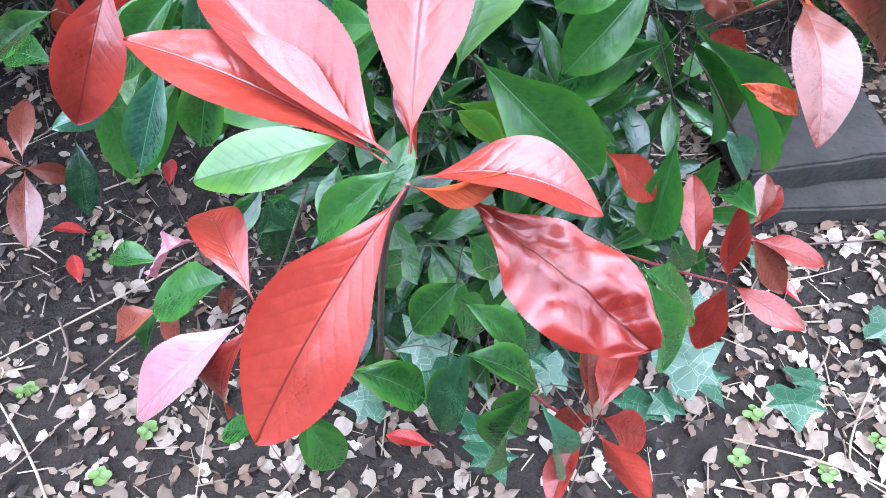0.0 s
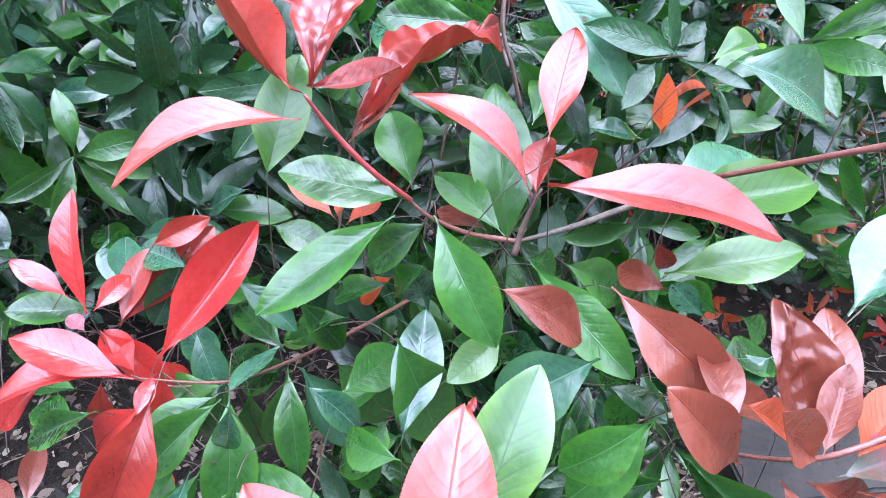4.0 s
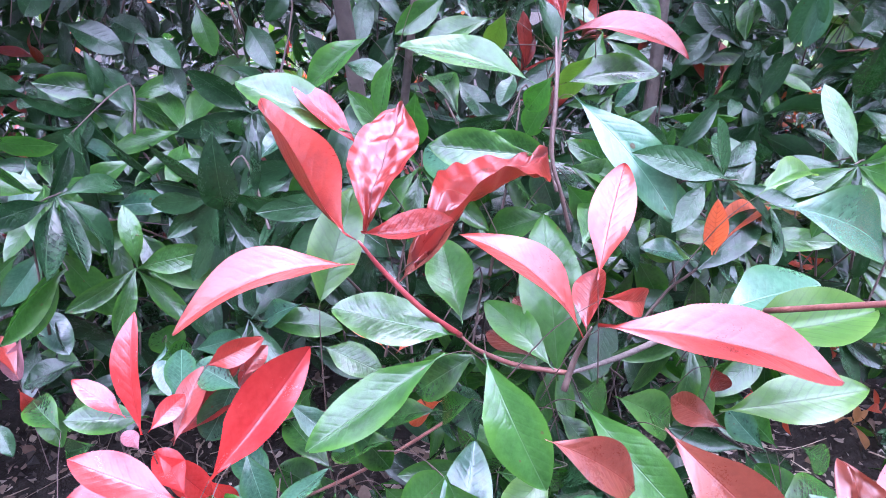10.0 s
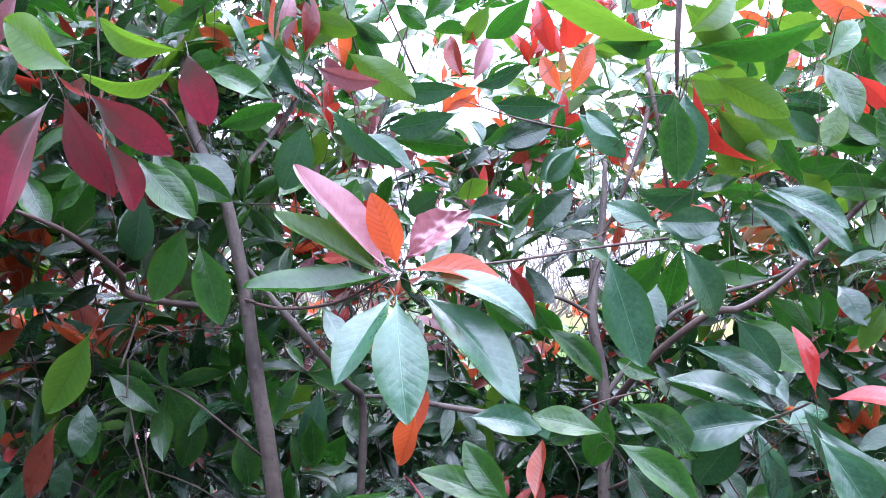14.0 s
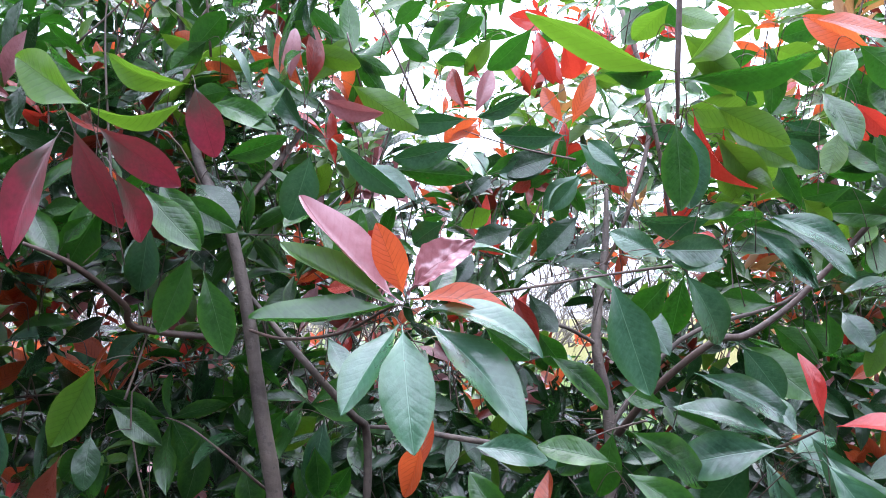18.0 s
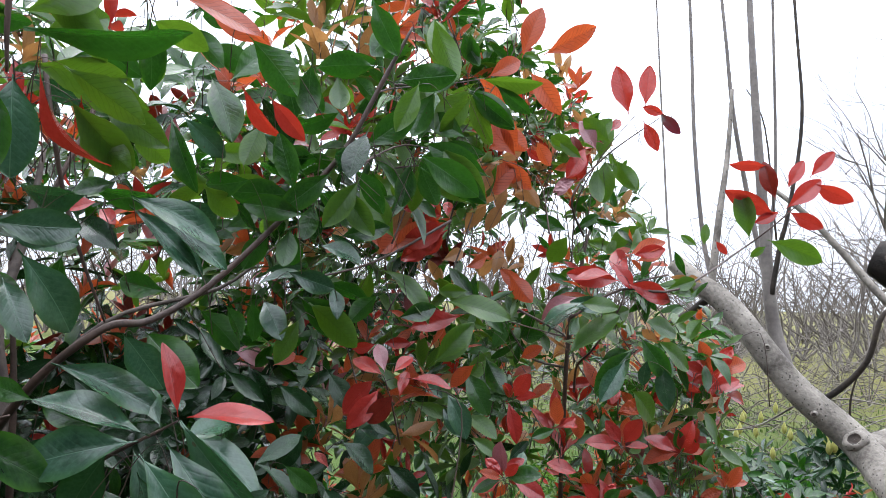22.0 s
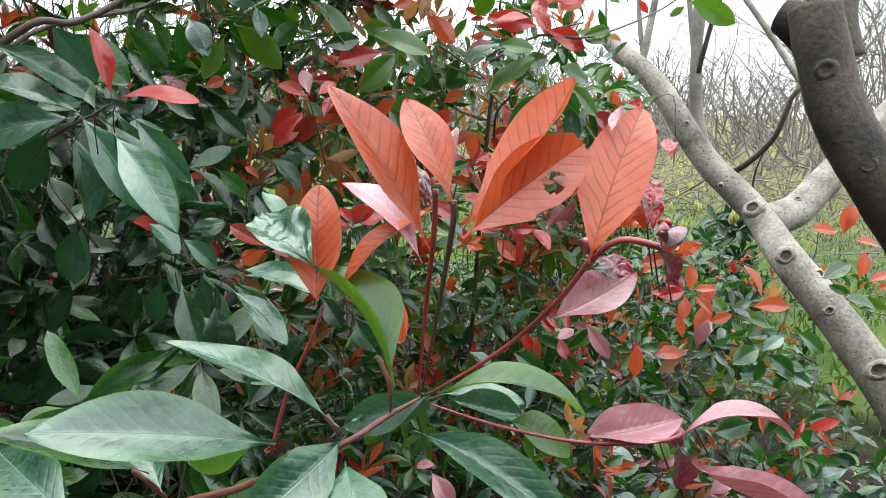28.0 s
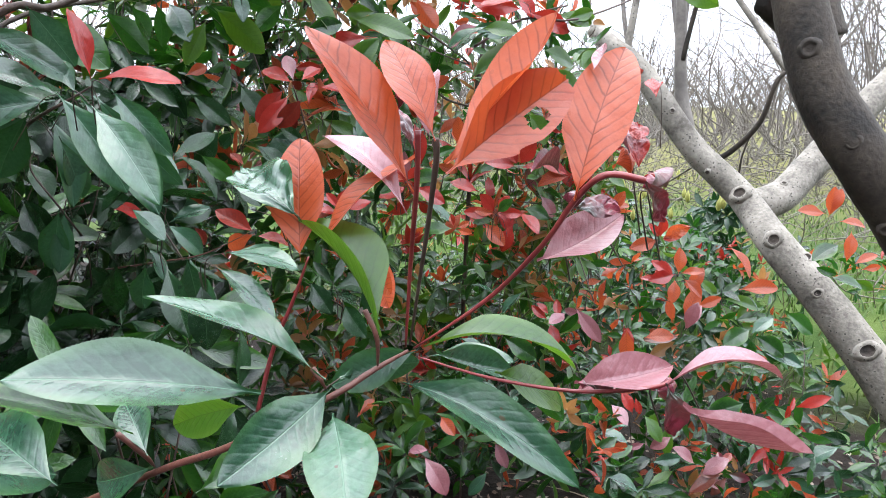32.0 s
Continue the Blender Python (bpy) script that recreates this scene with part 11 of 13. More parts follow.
twig_leaf("c",0,1.257,1.235,1.187, 1.288,1.225,1.205, -0.42,-0.87,0.25,0.017)
twig_leaf("c",2,1.258,1.234,1.185, 1.290,1.220,1.188, -0.34,-0.60,0.72,0.020)
twig_leaf("g",5,1.167,1.286,1.240, 1.119,1.314,1.249, -0.41,-0.83,0.39,0.028)
twig_leaf("o",2,1.169,1.285,1.243, 1.137,1.273,1.271, 0.19,-0.96,-0.20,0.020)
twig_leaf("c",1,1.169,1.284,1.244, 1.133,1.259,1.276, 0.56,-0.83,-0.02,0.017)
twig_leaf("c",0,1.173,1.282,1.243, 1.180,1.236,1.296, -0.82,-0.48,-0.32,0.035)
twig_leaf("c",0,1.175,1.281,1.241, 1.188,1.227,1.255, -0.87,-0.07,0.49,0.022)
twig_leaf("o",5,1.561,1.287,1.212, 1.486,1.310,1.194, -0.35,-0.81,0.47,0.039)
twig_leaf("c",6,1.561,1.287,1.216, 1.514,1.289,1.234, -0.01,-1.00,0.08,0.020)
twig_leaf("g",1,1.566,1.284,1.218, 1.551,1.247,1.278, -0.15,-0.83,-0.54,0.034)
twig_leaf("c",2,1.568,1.283,1.217, 1.559,1.245,1.247, -0.98,0.12,-0.14,0.017)
twig_leaf("c",5,1.570,1.282,1.215, 1.588,1.243,1.228, -0.92,-0.38,0.12,0.025)
twig_leaf("g",1,1.191,1.164,1.015, 1.139,1.205,1.009, -0.50,-0.52,0.69,0.035)
twig_leaf("o",6,1.193,1.162,1.020, 1.190,1.177,1.040, -0.48,-0.74,0.47,0.013)
twig_leaf("c",3,1.193,1.162,1.020, 1.167,1.143,1.052, 0.45,-0.88,-0.16,0.015)
twig_leaf("o",0,1.197,1.160,1.018, 1.223,1.150,1.031, -0.44,-0.88,0.20,0.015)
twig_leaf("o",3,1.198,1.160,1.014, 1.215,1.128,1.009, -0.68,-0.47,0.56,0.018)
twig_leaf("o",5,1.795,1.273,0.996, 1.743,1.296,0.981, -0.47,-0.78,0.42,0.029)
twig_leaf("o",6,1.797,1.272,1.003, 1.775,1.277,1.030, 0.09,-0.96,0.25,0.021)
twig_leaf("o",5,1.798,1.271,1.003, 1.773,1.261,1.051, 0.11,-0.98,-0.16,0.025)
twig_leaf("o",1,1.802,1.269,1.003, 1.822,1.243,1.058, -0.81,-0.58,0.04,0.034)
twig_leaf("o",2,1.804,1.268,1.000, 1.858,1.255,1.014, -0.32,-0.44,0.84,0.028)
twig_leaf("y",1,0.282,0.818,1.727, 0.352,0.831,1.673, 0.15,0.90,0.41,0.033)
twig_leaf("y",6,0.394,0.858,1.720, 0.457,0.882,1.706, -0.07,0.64,0.77,0.033)
twig_leaf("g",1,0.390,0.858,1.726, 0.400,0.885,1.652, 0.10,-0.94,-0.33,0.029)
twig_leaf("y",1,0.315,0.824,1.647, 0.388,0.811,1.599, 0.41,0.82,0.41,0.036)
twig_leaf("y",1,0.276,0.872,1.705, 0.201,0.883,1.702, 0.10,0.78,0.62,0.028)
twig_leaf("g",1,0.466,0.905,1.685, 0.487,0.874,1.605, -0.01,-0.93,0.37,0.040)
twig_leaf("g",1,0.319,0.917,1.714, 0.394,0.906,1.671, 0.39,0.77,0.50,0.036)
twig_leaf("g",1,0.506,0.895,1.737, 0.561,0.878,1.671, 0.53,0.81,0.23,0.063)
twig_leaf("o",6,0.414,0.804,1.731, 0.493,0.794,1.703, 0.07,-0.86,0.51,0.034)
twig_leaf("y",1,0.341,0.877,1.594, 0.382,0.847,1.558, 0.65,0.75,0.12,0.036)
twig_leaf("g",1,0.268,0.912,1.804, 0.313,0.923,1.774, 0.31,0.65,0.69,0.036)
shrub = SHRUBS["photinia_shrub_front"]
sprig(shrub)
twig_leaf("r",1,0.147,0.192,0.541, 0.120,0.141,0.524, -0.49,0.51,-0.71,0.037)
twig_leaf("r",1,0.160,0.195,0.531, 0.201,0.157,0.491, 0.41,0.83,-0.37,0.031)
twig_leaf("g",1,-0.176,0.491,0.723, -0.236,0.439,0.700, -0.50,0.76,-0.42,0.061)
twig_leaf("g",1,-0.187,0.452,0.668, -0.214,0.375,0.625, -0.80,0.48,-0.35,0.048)
twig_leaf("l",6,-0.192,0.463,0.651, -0.161,0.429,0.616, -0.12,0.66,-0.74,0.052)
twig_leaf("g",1,-0.236,0.503,0.658, -0.239,0.444,0.640, -0.58,0.27,-0.77,0.039)
twig_leaf("g",6,-0.020,0.452,0.738, -0.039,0.398,0.733, 0.29,-0.01,-0.96,0.044)
twig_leaf("l",1,-0.281,0.490,0.599, -0.357,0.491,0.570, 0.16,0.91,-0.39,0.030)
twig_leaf("y",1,0.047,0.283,0.781, 0.077,0.286,0.746, 0.01,1.00,0.10,0.020)
twig_leaf("g",1,-0.049,0.384,0.635, -0.060,0.341,0.603, -0.05,0.61,-0.79,0.037)
twig_leaf("d",1,-0.008,0.329,0.566, -0.046,0.317,0.522, 0.08,0.94,-0.33,0.040)
twig_leaf("l",6,0.463,0.278,1.131, 0.511,0.268,1.135, 0.19,0.97,0.17,0.032)
twig_leaf("o",6,0.545,0.395,1.179, 0.551,0.370,1.136, -0.60,-0.73,0.33,0.027)
twig_leaf("g",1,0.572,0.248,1.124, 0.587,0.220,1.098, 0.91,0.42,0.05,0.025)
twig_leaf("l",1,0.551,0.312,1.118, 0.593,0.275,1.117, -0.19,-0.24,0.95,0.020)
twig_leaf("p",1,0.644,0.199,1.132, 0.614,0.236,1.106, -0.73,-0.11,0.68,0.021)
twig_leaf("m",9,0.643,0.196,1.115, 0.642,0.178,1.086, -0.20,-0.83,0.52,0.018)
twig_leaf("m",9,0.665,0.235,1.235, 0.662,0.213,1.211, -0.42,-0.62,0.67,0.017)
twig_leaf("m",9,0.619,0.253,1.223, 0.627,0.222,1.224, -0.60,-0.12,0.79,0.017)
twig_leaf("c",9,0.679,0.258,1.262, 0.698,0.265,1.277, -0.27,-0.69,0.68,0.018)
twig_leaf("c",9,0.681,0.251,1.240, 0.664,0.255,1.253, 0.06,-0.92,0.39,0.017)
twig_leaf("d",1,0.514,0.706,1.083, 0.514,0.690,1.009, -0.30,-0.93,0.20,0.039)
twig_leaf("d",1,0.498,0.782,1.088, 0.505,0.726,1.014, -0.64,-0.64,0.43,0.034)
twig_leaf("l",1,0.515,0.650,1.111, 0.549,0.584,1.066, 0.05,-0.54,0.84,0.029)
twig_leaf("l",1,0.569,0.629,1.178, 0.551,0.661,1.211, 0.20,-0.64,0.74,0.030)
twig_leaf("l",1,0.399,0.611,1.273, 0.433,0.540,1.196, -0.33,-0.76,0.56,0.035)
twig_leaf("l",1,0.420,0.637,1.287, 0.465,0.614,1.228, -0.31,-0.94,0.13,0.026)
twig_leaf("l",1,0.524,0.648,1.126, 0.572,0.580,1.120, -0.08,-0.14,0.99,0.027)
shrub = SHRUBS["photinia_shrub"]
sprig(shrub)
twig_leaf("l",6,-0.130,0.556,0.728, -0.170,0.501,0.717, -0.37,0.09,0.92,0.047)
twig_leaf("g",6,-0.027,0.533,0.707, -0.076,0.494,0.697, -0.16,-0.04,0.99,0.052)
twig_leaf("y",1,0.076,0.499,0.793, 0.031,0.452,0.779, 0.26,-0.50,0.83,0.036)
twig_leaf("g",1,-0.011,0.590,0.768, 0.022,0.576,0.730, 0.68,-0.22,0.70,0.037)
twig_leaf("l",1,-0.214,0.556,0.744, -0.193,0.535,0.681, 0.44,-0.79,0.41,0.036)
twig_leaf("l",1,-0.179,0.583,0.786, -0.122,0.577,0.728, 0.47,-0.69,0.55,0.028)
twig_leaf("g",1,-0.079,0.616,0.703, -0.150,0.620,0.685, -0.23,-0.58,0.79,0.029)
twig_leaf("g",1,-0.143,0.611,0.830, -0.081,0.594,0.813, 0.06,-0.60,0.80,0.035)
twig_leaf("l",1,0.232,0.740,0.869, 0.171,0.729,0.886, 0.30,-0.29,0.91,0.036)
twig_leaf("y",1,0.387,0.855,0.924, 0.323,0.844,0.912, -0.08,-0.46,0.88,0.034)
twig_leaf("l",1,0.321,0.526,0.754, 0.261,0.493,0.731, -0.11,-0.42,0.90,0.043)
twig_leaf("d",1,0.171,0.501,0.737, 0.222,0.475,0.718, 0.18,-0.32,0.93,0.045)
twig_leaf("d",1,-0.635,0.991,0.994, -0.592,0.982,0.951, 0.46,-0.64,0.61,0.040)
twig_leaf("d",1,-0.546,1.012,1.015, -0.480,0.958,0.962, 0.17,-0.57,0.80,0.035)
twig_leaf("d",1,-0.449,1.025,1.020, -0.418,0.990,0.971, -0.09,-0.84,0.54,0.033)
twig_leaf("l",1,-0.597,0.958,0.925, -0.510,0.950,0.885, 0.41,-0.07,0.91,0.035)
twig_leaf("d",1,-0.365,1.028,1.009, -0.302,1.007,0.980, 0.36,-0.19,0.92,0.038)
twig_leaf("g",6,-0.401,0.909,0.797, -0.384,0.905,0.749, 0.56,-0.79,0.26,0.040)
twig_leaf("l",1,-0.338,0.844,0.771, -0.270,0.833,0.744, 0.18,-0.66,0.73,0.031)
twig_leaf("l",6,-0.581,0.804,0.744, -0.524,0.760,0.700, 0.27,-0.49,0.83,0.057)
twig_leaf("g",1,-0.511,0.675,0.703, -0.480,0.646,0.650, 0.28,-0.77,0.57,0.038)
twig_leaf("g",1,-0.381,0.674,0.678, -0.462,0.637,0.697, 0.40,-0.49,0.78,0.039)
twig_leaf("l",1,-0.365,0.717,0.754, -0.340,0.663,0.717, -0.28,-0.63,0.73,0.032)
twig_leaf("d",1,-0.524,0.775,0.680, -0.602,0.757,0.647, -0.21,-0.55,0.80,0.038)
twig_leaf("d",1,-0.597,0.691,0.645, -0.566,0.666,0.612, 0.19,-0.69,0.70,0.032)
twig_leaf("l",1,0.132,0.804,0.922, 0.094,0.813,0.928, 0.03,-0.46,0.89,0.025)
twig_leaf("g",1,0.040,0.775,0.886, 0.080,0.753,0.918, -0.64,-0.05,0.77,0.029)
twig_leaf("d",1,0.333,1.056,0.927, 0.354,1.091,0.949, 0.29,-0.63,0.72,0.025)
twig_leaf("l",1,0.235,0.747,0.882, 0.277,0.735,0.843, 0.52,-0.47,0.71,0.036)
twig_leaf("g",1,0.085,0.586,0.783, 0.118,0.569,0.744, 0.40,-0.67,0.63,0.032)
twig_leaf("l",1,-0.247,0.951,0.950, -0.289,0.905,0.919, -0.09,-0.50,0.86,0.038)
twig_leaf("d",1,-0.190,0.995,1.020, -0.128,0.973,1.003, 0.03,-0.55,0.84,0.033)
twig_leaf("d",1,-0.043,0.999,0.998, 0.003,0.975,0.946, 0.37,-0.68,0.63,0.035)
twig_leaf("d",1,0.037,1.010,1.003, 0.017,0.974,0.968, -0.11,-0.67,0.73,0.032)
twig_leaf("l",1,0.197,0.970,1.004, 0.166,0.968,0.970, -0.23,-0.94,0.27,0.026)
shrub = SHRUBS["photinia_shrub_right"]
sprig(shrub)
twig_leaf("g",1,0.651,1.094,1.789, 0.653,1.101,1.705, 0.17,0.98,0.09,0.053)
twig_leaf("g",6,0.740,1.065,1.792, 0.675,1.130,1.795, 0.65,0.63,0.42,0.047)
twig_leaf("y",1,0.703,1.122,1.787, 0.700,1.095,1.724, 0.38,0.85,-0.37,0.037)
twig_leaf("g",1,0.742,1.156,1.803, 0.769,1.127,1.757, 0.88,0.37,0.30,0.039)
twig_leaf("g",1,0.789,1.067,1.868, 0.735,1.068,1.808, -0.09,0.99,0.10,0.052)
twig_leaf("g",6,0.786,1.073,1.779, 0.871,1.036,1.794, 0.35,0.91,0.24,0.059)
twig_leaf("y",1,0.852,1.086,1.903, 0.894,1.070,1.799, 0.56,0.82,0.11,0.043)
twig_leaf("g",1,0.996,1.231,1.954, 1.041,1.238,1.896, 0.22,0.93,0.29,0.037)
twig_leaf("g",1,0.956,1.146,1.820, 1.039,1.112,1.745, 0.53,0.82,0.22,0.045)
twig_leaf("y",1,0.937,1.100,1.799, 0.888,1.130,1.724, 0.23,0.94,0.23,0.049)
twig_leaf("g",1,0.861,1.087,1.779, 0.831,1.106,1.702, 0.30,0.95,0.12,0.040)
twig_leaf("g",1,0.880,1.139,1.692, 0.960,1.090,1.685, 0.52,0.79,0.32,0.038)
twig_leaf("g",6,0.833,1.111,1.659, 0.823,1.122,1.587, 0.41,0.91,0.08,0.051)
twig_leaf("g",6,0.846,1.103,1.656, 0.881,1.104,1.593, 0.49,0.82,0.28,0.052)
twig_leaf("g",1,0.854,1.098,1.659, 0.939,1.044,1.595, 0.67,0.68,0.30,0.044)
twig_leaf("g",6,0.733,1.112,1.639, 0.775,1.088,1.568, 0.85,0.36,0.39,0.057)
twig_leaf("g",6,0.675,1.091,1.596, 0.742,1.069,1.555, 0.54,0.64,0.55,0.056)
twig_leaf("d",6,0.689,0.963,1.662, 0.657,0.946,1.593, -0.59,-0.67,0.44,0.051)
twig_leaf("y",1,0.761,1.158,1.573, 0.765,1.136,1.528, 0.92,0.38,-0.09,0.037)
twig_leaf("o",6,0.979,1.376,1.605, 0.914,1.391,1.526, -0.49,-0.84,0.25,0.063)
twig_leaf("o",1,1.128,1.387,1.926, 1.208,1.367,1.874, 0.55,0.54,0.64,0.053)
twig_leaf("o",1,1.171,1.368,1.828, 1.227,1.329,1.767, 0.68,0.71,0.17,0.044)
twig_leaf("t",1,1.186,1.364,1.741, 1.101,1.381,1.726, -0.26,-0.71,0.65,0.038)
twig_leaf("t",1,1.204,1.410,1.764, 1.252,1.385,1.691, 0.45,0.89,-0.01,0.039)
twig_leaf("t",1,1.165,1.376,1.729, 1.131,1.369,1.664, -0.53,-0.77,0.37,0.036)
twig_leaf("t",1,1.119,1.411,1.583, 1.144,1.362,1.643, 0.26,0.80,0.55,0.038)
twig_leaf("t",1,1.283,1.424,1.722, 1.326,1.413,1.659, 0.35,0.93,0.07,0.032)
twig_leaf("o",1,1.307,1.405,1.815, 1.336,1.387,1.754, 0.78,0.60,0.19,0.032)
twig_leaf("y",1,1.566,1.437,1.848, 1.490,1.455,1.904, 0.48,0.78,0.39,0.065)
twig_leaf("y",1,1.492,1.481,1.831, 1.418,1.493,1.855, 0.32,0.73,0.60,0.058)
twig_leaf("p",1,1.538,1.455,1.827, 1.499,1.479,1.904, -0.33,-0.94,0.12,0.045)
twig_leaf("c",1,1.499,1.454,1.833, 1.450,1.466,1.748, -0.45,-0.88,0.14,0.044)
twig_leaf("p",5,1.481,1.469,1.749, 1.421,1.482,1.713, -0.43,-0.79,0.43,0.052)
twig_leaf("y",1,1.542,1.455,1.789, 1.541,1.442,1.694, 0.27,0.95,-0.12,0.054)
twig_leaf("y",1,1.595,1.446,1.812, 1.635,1.412,1.732, 0.73,0.67,0.09,0.052)
twig_leaf("y",1,1.630,1.400,1.643, 1.585,1.453,1.575, 0.36,0.84,0.42,0.056)
twig_leaf("g",1,0.555,1.037,1.736, 0.496,1.054,1.771, 0.43,0.84,0.32,0.036)
twig_leaf("g",1,0.453,1.035,1.788, 0.500,0.992,1.725, 0.80,0.55,0.23,0.032)
twig_leaf("g",1,0.543,1.043,1.748, 0.597,1.024,1.774, 0.34,0.94,-0.02,0.024)
twig_leaf("y",6,0.578,1.084,1.684, 0.551,1.074,1.617, 0.31,0.92,-0.26,0.038)
twig_leaf("g",1,0.672,1.089,1.642, 0.607,1.155,1.638, 0.59,0.62,0.52,0.040)
twig_leaf("g",6,0.638,1.113,1.586, 0.550,1.135,1.586, 0.22,0.91,0.35,0.045)
twig_leaf("g",6,0.558,1.160,1.576, 0.590,1.144,1.529, 0.84,0.20,0.51,0.050)
twig_leaf("y",1,0.638,1.113,1.581, 0.597,1.116,1.531, -0.16,0.97,0.19,0.036)
twig_leaf("g",6,0.673,1.115,1.579, 0.653,1.106,1.520, 0.18,0.96,-0.21,0.048)
twig_leaf("g",6,0.636,1.116,1.538, 0.621,1.096,1.478, 0.42,0.82,-0.39,0.051)
twig_leaf("g",1,0.610,1.132,1.530, 0.581,1.165,1.473, 0.31,0.88,0.35,0.040)
twig_leaf("d",1,0.348,1.111,1.529, 0.395,1.043,1.488, -0.55,-0.67,0.50,0.033)
twig_leaf("c",1,0.372,1.096,1.550, 0.335,1.113,1.539, -0.48,-0.75,0.45,0.024)
twig_leaf("c",1,0.373,1.096,1.541, 0.391,1.069,1.520, -0.43,-0.72,0.55,0.021)
twig_leaf("l",1,0.272,1.044,1.447, 0.302,0.994,1.374, -0.17,-0.85,0.50,0.036)
twig_leaf("l",1,0.690,1.147,1.469, 0.611,1.177,1.455, -0.31,-0.42,0.86,0.029)
twig_leaf("l",1,0.731,1.181,1.455, 0.734,1.157,1.400, -0.06,-0.91,0.40,0.026)
twig_leaf("g",1,0.619,1.248,1.428, 0.630,1.271,1.357, 0.77,0.56,0.29,0.050)
twig_leaf("l",1,0.635,1.239,1.429, 0.654,1.188,1.364, -0.43,-0.77,0.47,0.046)
twig_leaf("g",6,0.700,1.259,1.437, 0.785,1.210,1.365, 0.62,0.75,0.23,0.058)
twig_leaf("g",1,0.544,1.293,1.411, 0.606,1.262,1.343, 0.54,0.83,0.11,0.045)
twig_leaf("g",6,0.442,1.122,1.381, 0.501,1.049,1.312, -0.51,-0.77,0.38,0.063)
twig_leaf("l",1,0.474,1.017,1.276, 0.573,0.971,1.155, -0.66,-0.70,-0.27,0.056)
twig_leaf("g",1,0.834,1.239,1.423, 0.771,1.302,1.456, 0.70,0.38,0.60,0.040)
twig_leaf("c",6,0.842,1.242,1.293, 0.804,1.284,1.231, -0.77,-0.63,0.06,0.056)
twig_leaf("l",1,1.288,1.205,1.442, 1.213,1.245,1.391, -0.62,-0.18,0.77,0.041)
twig_leaf("y",1,1.280,1.210,1.438, 1.329,1.148,1.430, -0.67,-0.59,0.45,0.036)
twig_leaf("c",1,1.403,1.249,1.529, 1.435,1.221,1.473, -0.38,-0.90,0.23,0.034)
twig_leaf("c",1,1.445,1.228,1.469, 1.531,1.201,1.449, -0.26,-0.95,0.18,0.040)
twig_leaf("y",1,1.502,1.217,1.486, 1.567,1.172,1.463, -0.30,-0.73,0.61,0.044)
twig_leaf("o",1,1.449,1.244,1.549, 1.507,1.194,1.578, -0.71,-0.61,0.36,0.035)
twig_leaf("g",1,1.120,1.310,1.324, 1.144,1.272,1.251, 0.59,0.78,-0.21,0.044)
twig_leaf("g",1,1.083,1.333,1.297, 1.125,1.303,1.205, -0.18,-0.96,0.23,0.051)
twig_leaf("l",1,0.982,1.335,1.276, 1.015,1.299,1.246, -0.49,-0.77,0.40,0.035)
twig_leaf("l",1,1.003,1.265,1.263, 1.040,1.246,1.174, -0.26,-0.96,0.10,0.043)
twig_leaf("l",6,0.885,1.279,1.220, 0.834,1.303,1.159, -0.73,-0.57,0.38,0.064)
twig_leaf("y",1,1.088,1.335,1.207, 1.127,1.271,1.164, -0.36,-0.66,0.66,0.038)
twig_leaf("g",1,1.102,1.329,1.165, 1.138,1.330,1.101, 0.50,-0.82,0.27,0.041)
twig_leaf("p",1,1.107,1.213,1.111, 1.077,1.184,1.180, -0.89,-0.14,-0.44,0.038)
twig_leaf("c",1,1.105,1.215,1.109, 1.140,1.196,1.140, -0.66,-0.65,0.37,0.035)
twig_leaf("c",1,1.105,1.215,1.106, 1.076,1.216,1.145, -0.31,-0.93,-0.21,0.029)
twig_leaf("c",1,1.117,1.208,1.103, 1.173,1.174,1.069, -0.24,-0.85,0.46,0.041)
twig_leaf("c",1,1.104,1.216,1.102, 1.044,1.229,1.081, -0.37,-0.69,0.62,0.038)
twig_leaf("c",1,1.163,1.290,1.237, 1.181,1.279,1.150, -0.29,-0.96,0.05,0.031)
twig_leaf("c",1,1.469,1.354,1.042, 1.487,1.322,0.957, -0.17,-0.93,0.32,0.051)
twig_leaf("c",1,1.790,1.399,1.039, 1.755,1.431,1.120, -0.46,-0.88,0.15,0.042)
twig_leaf("c",1,1.800,1.393,1.036, 1.852,1.380,1.117, -0.35,-0.94,0.07,0.051)
twig_leaf("c",1,1.803,1.391,1.034, 1.869,1.356,1.041, -0.48,-0.82,0.31,0.031)
twig_leaf("p",1,1.706,1.448,1.036, 1.656,1.452,1.114, -0.61,-0.70,-0.36,0.044)
twig_leaf("c",1,1.361,1.299,1.071, 1.295,1.325,1.093, -0.09,-0.78,0.62,0.038)
twig_leaf("p",1,0.887,1.112,1.080, 0.860,1.132,1.103, -0.29,-0.87,0.40,0.043)
twig_leaf("p",1,0.891,1.109,1.078, 0.900,1.081,1.121, -0.82,-0.54,-0.19,0.038)
twig_leaf("c",1,0.892,1.109,1.074, 0.849,1.108,1.083, 0.18,-0.59,0.79,0.028)
twig_leaf("l",1,1.196,1.280,1.054, 1.241,1.242,1.013, 0.14,-0.64,0.75,0.041)
twig_leaf("l",1,1.197,1.275,1.136, 1.170,1.256,1.108, -0.26,-0.67,0.70,0.033)
twig_leaf("g",1,1.526,1.322,1.019, 1.583,1.279,0.991, -0.36,-0.79,0.49,0.047)
twig_leaf("c",1,1.777,1.395,1.233, 1.852,1.360,1.309, -0.70,-0.58,0.43,0.049)
twig_leaf("c",1,1.841,1.358,1.228, 1.901,1.310,1.254, -0.67,-0.65,0.37,0.044)
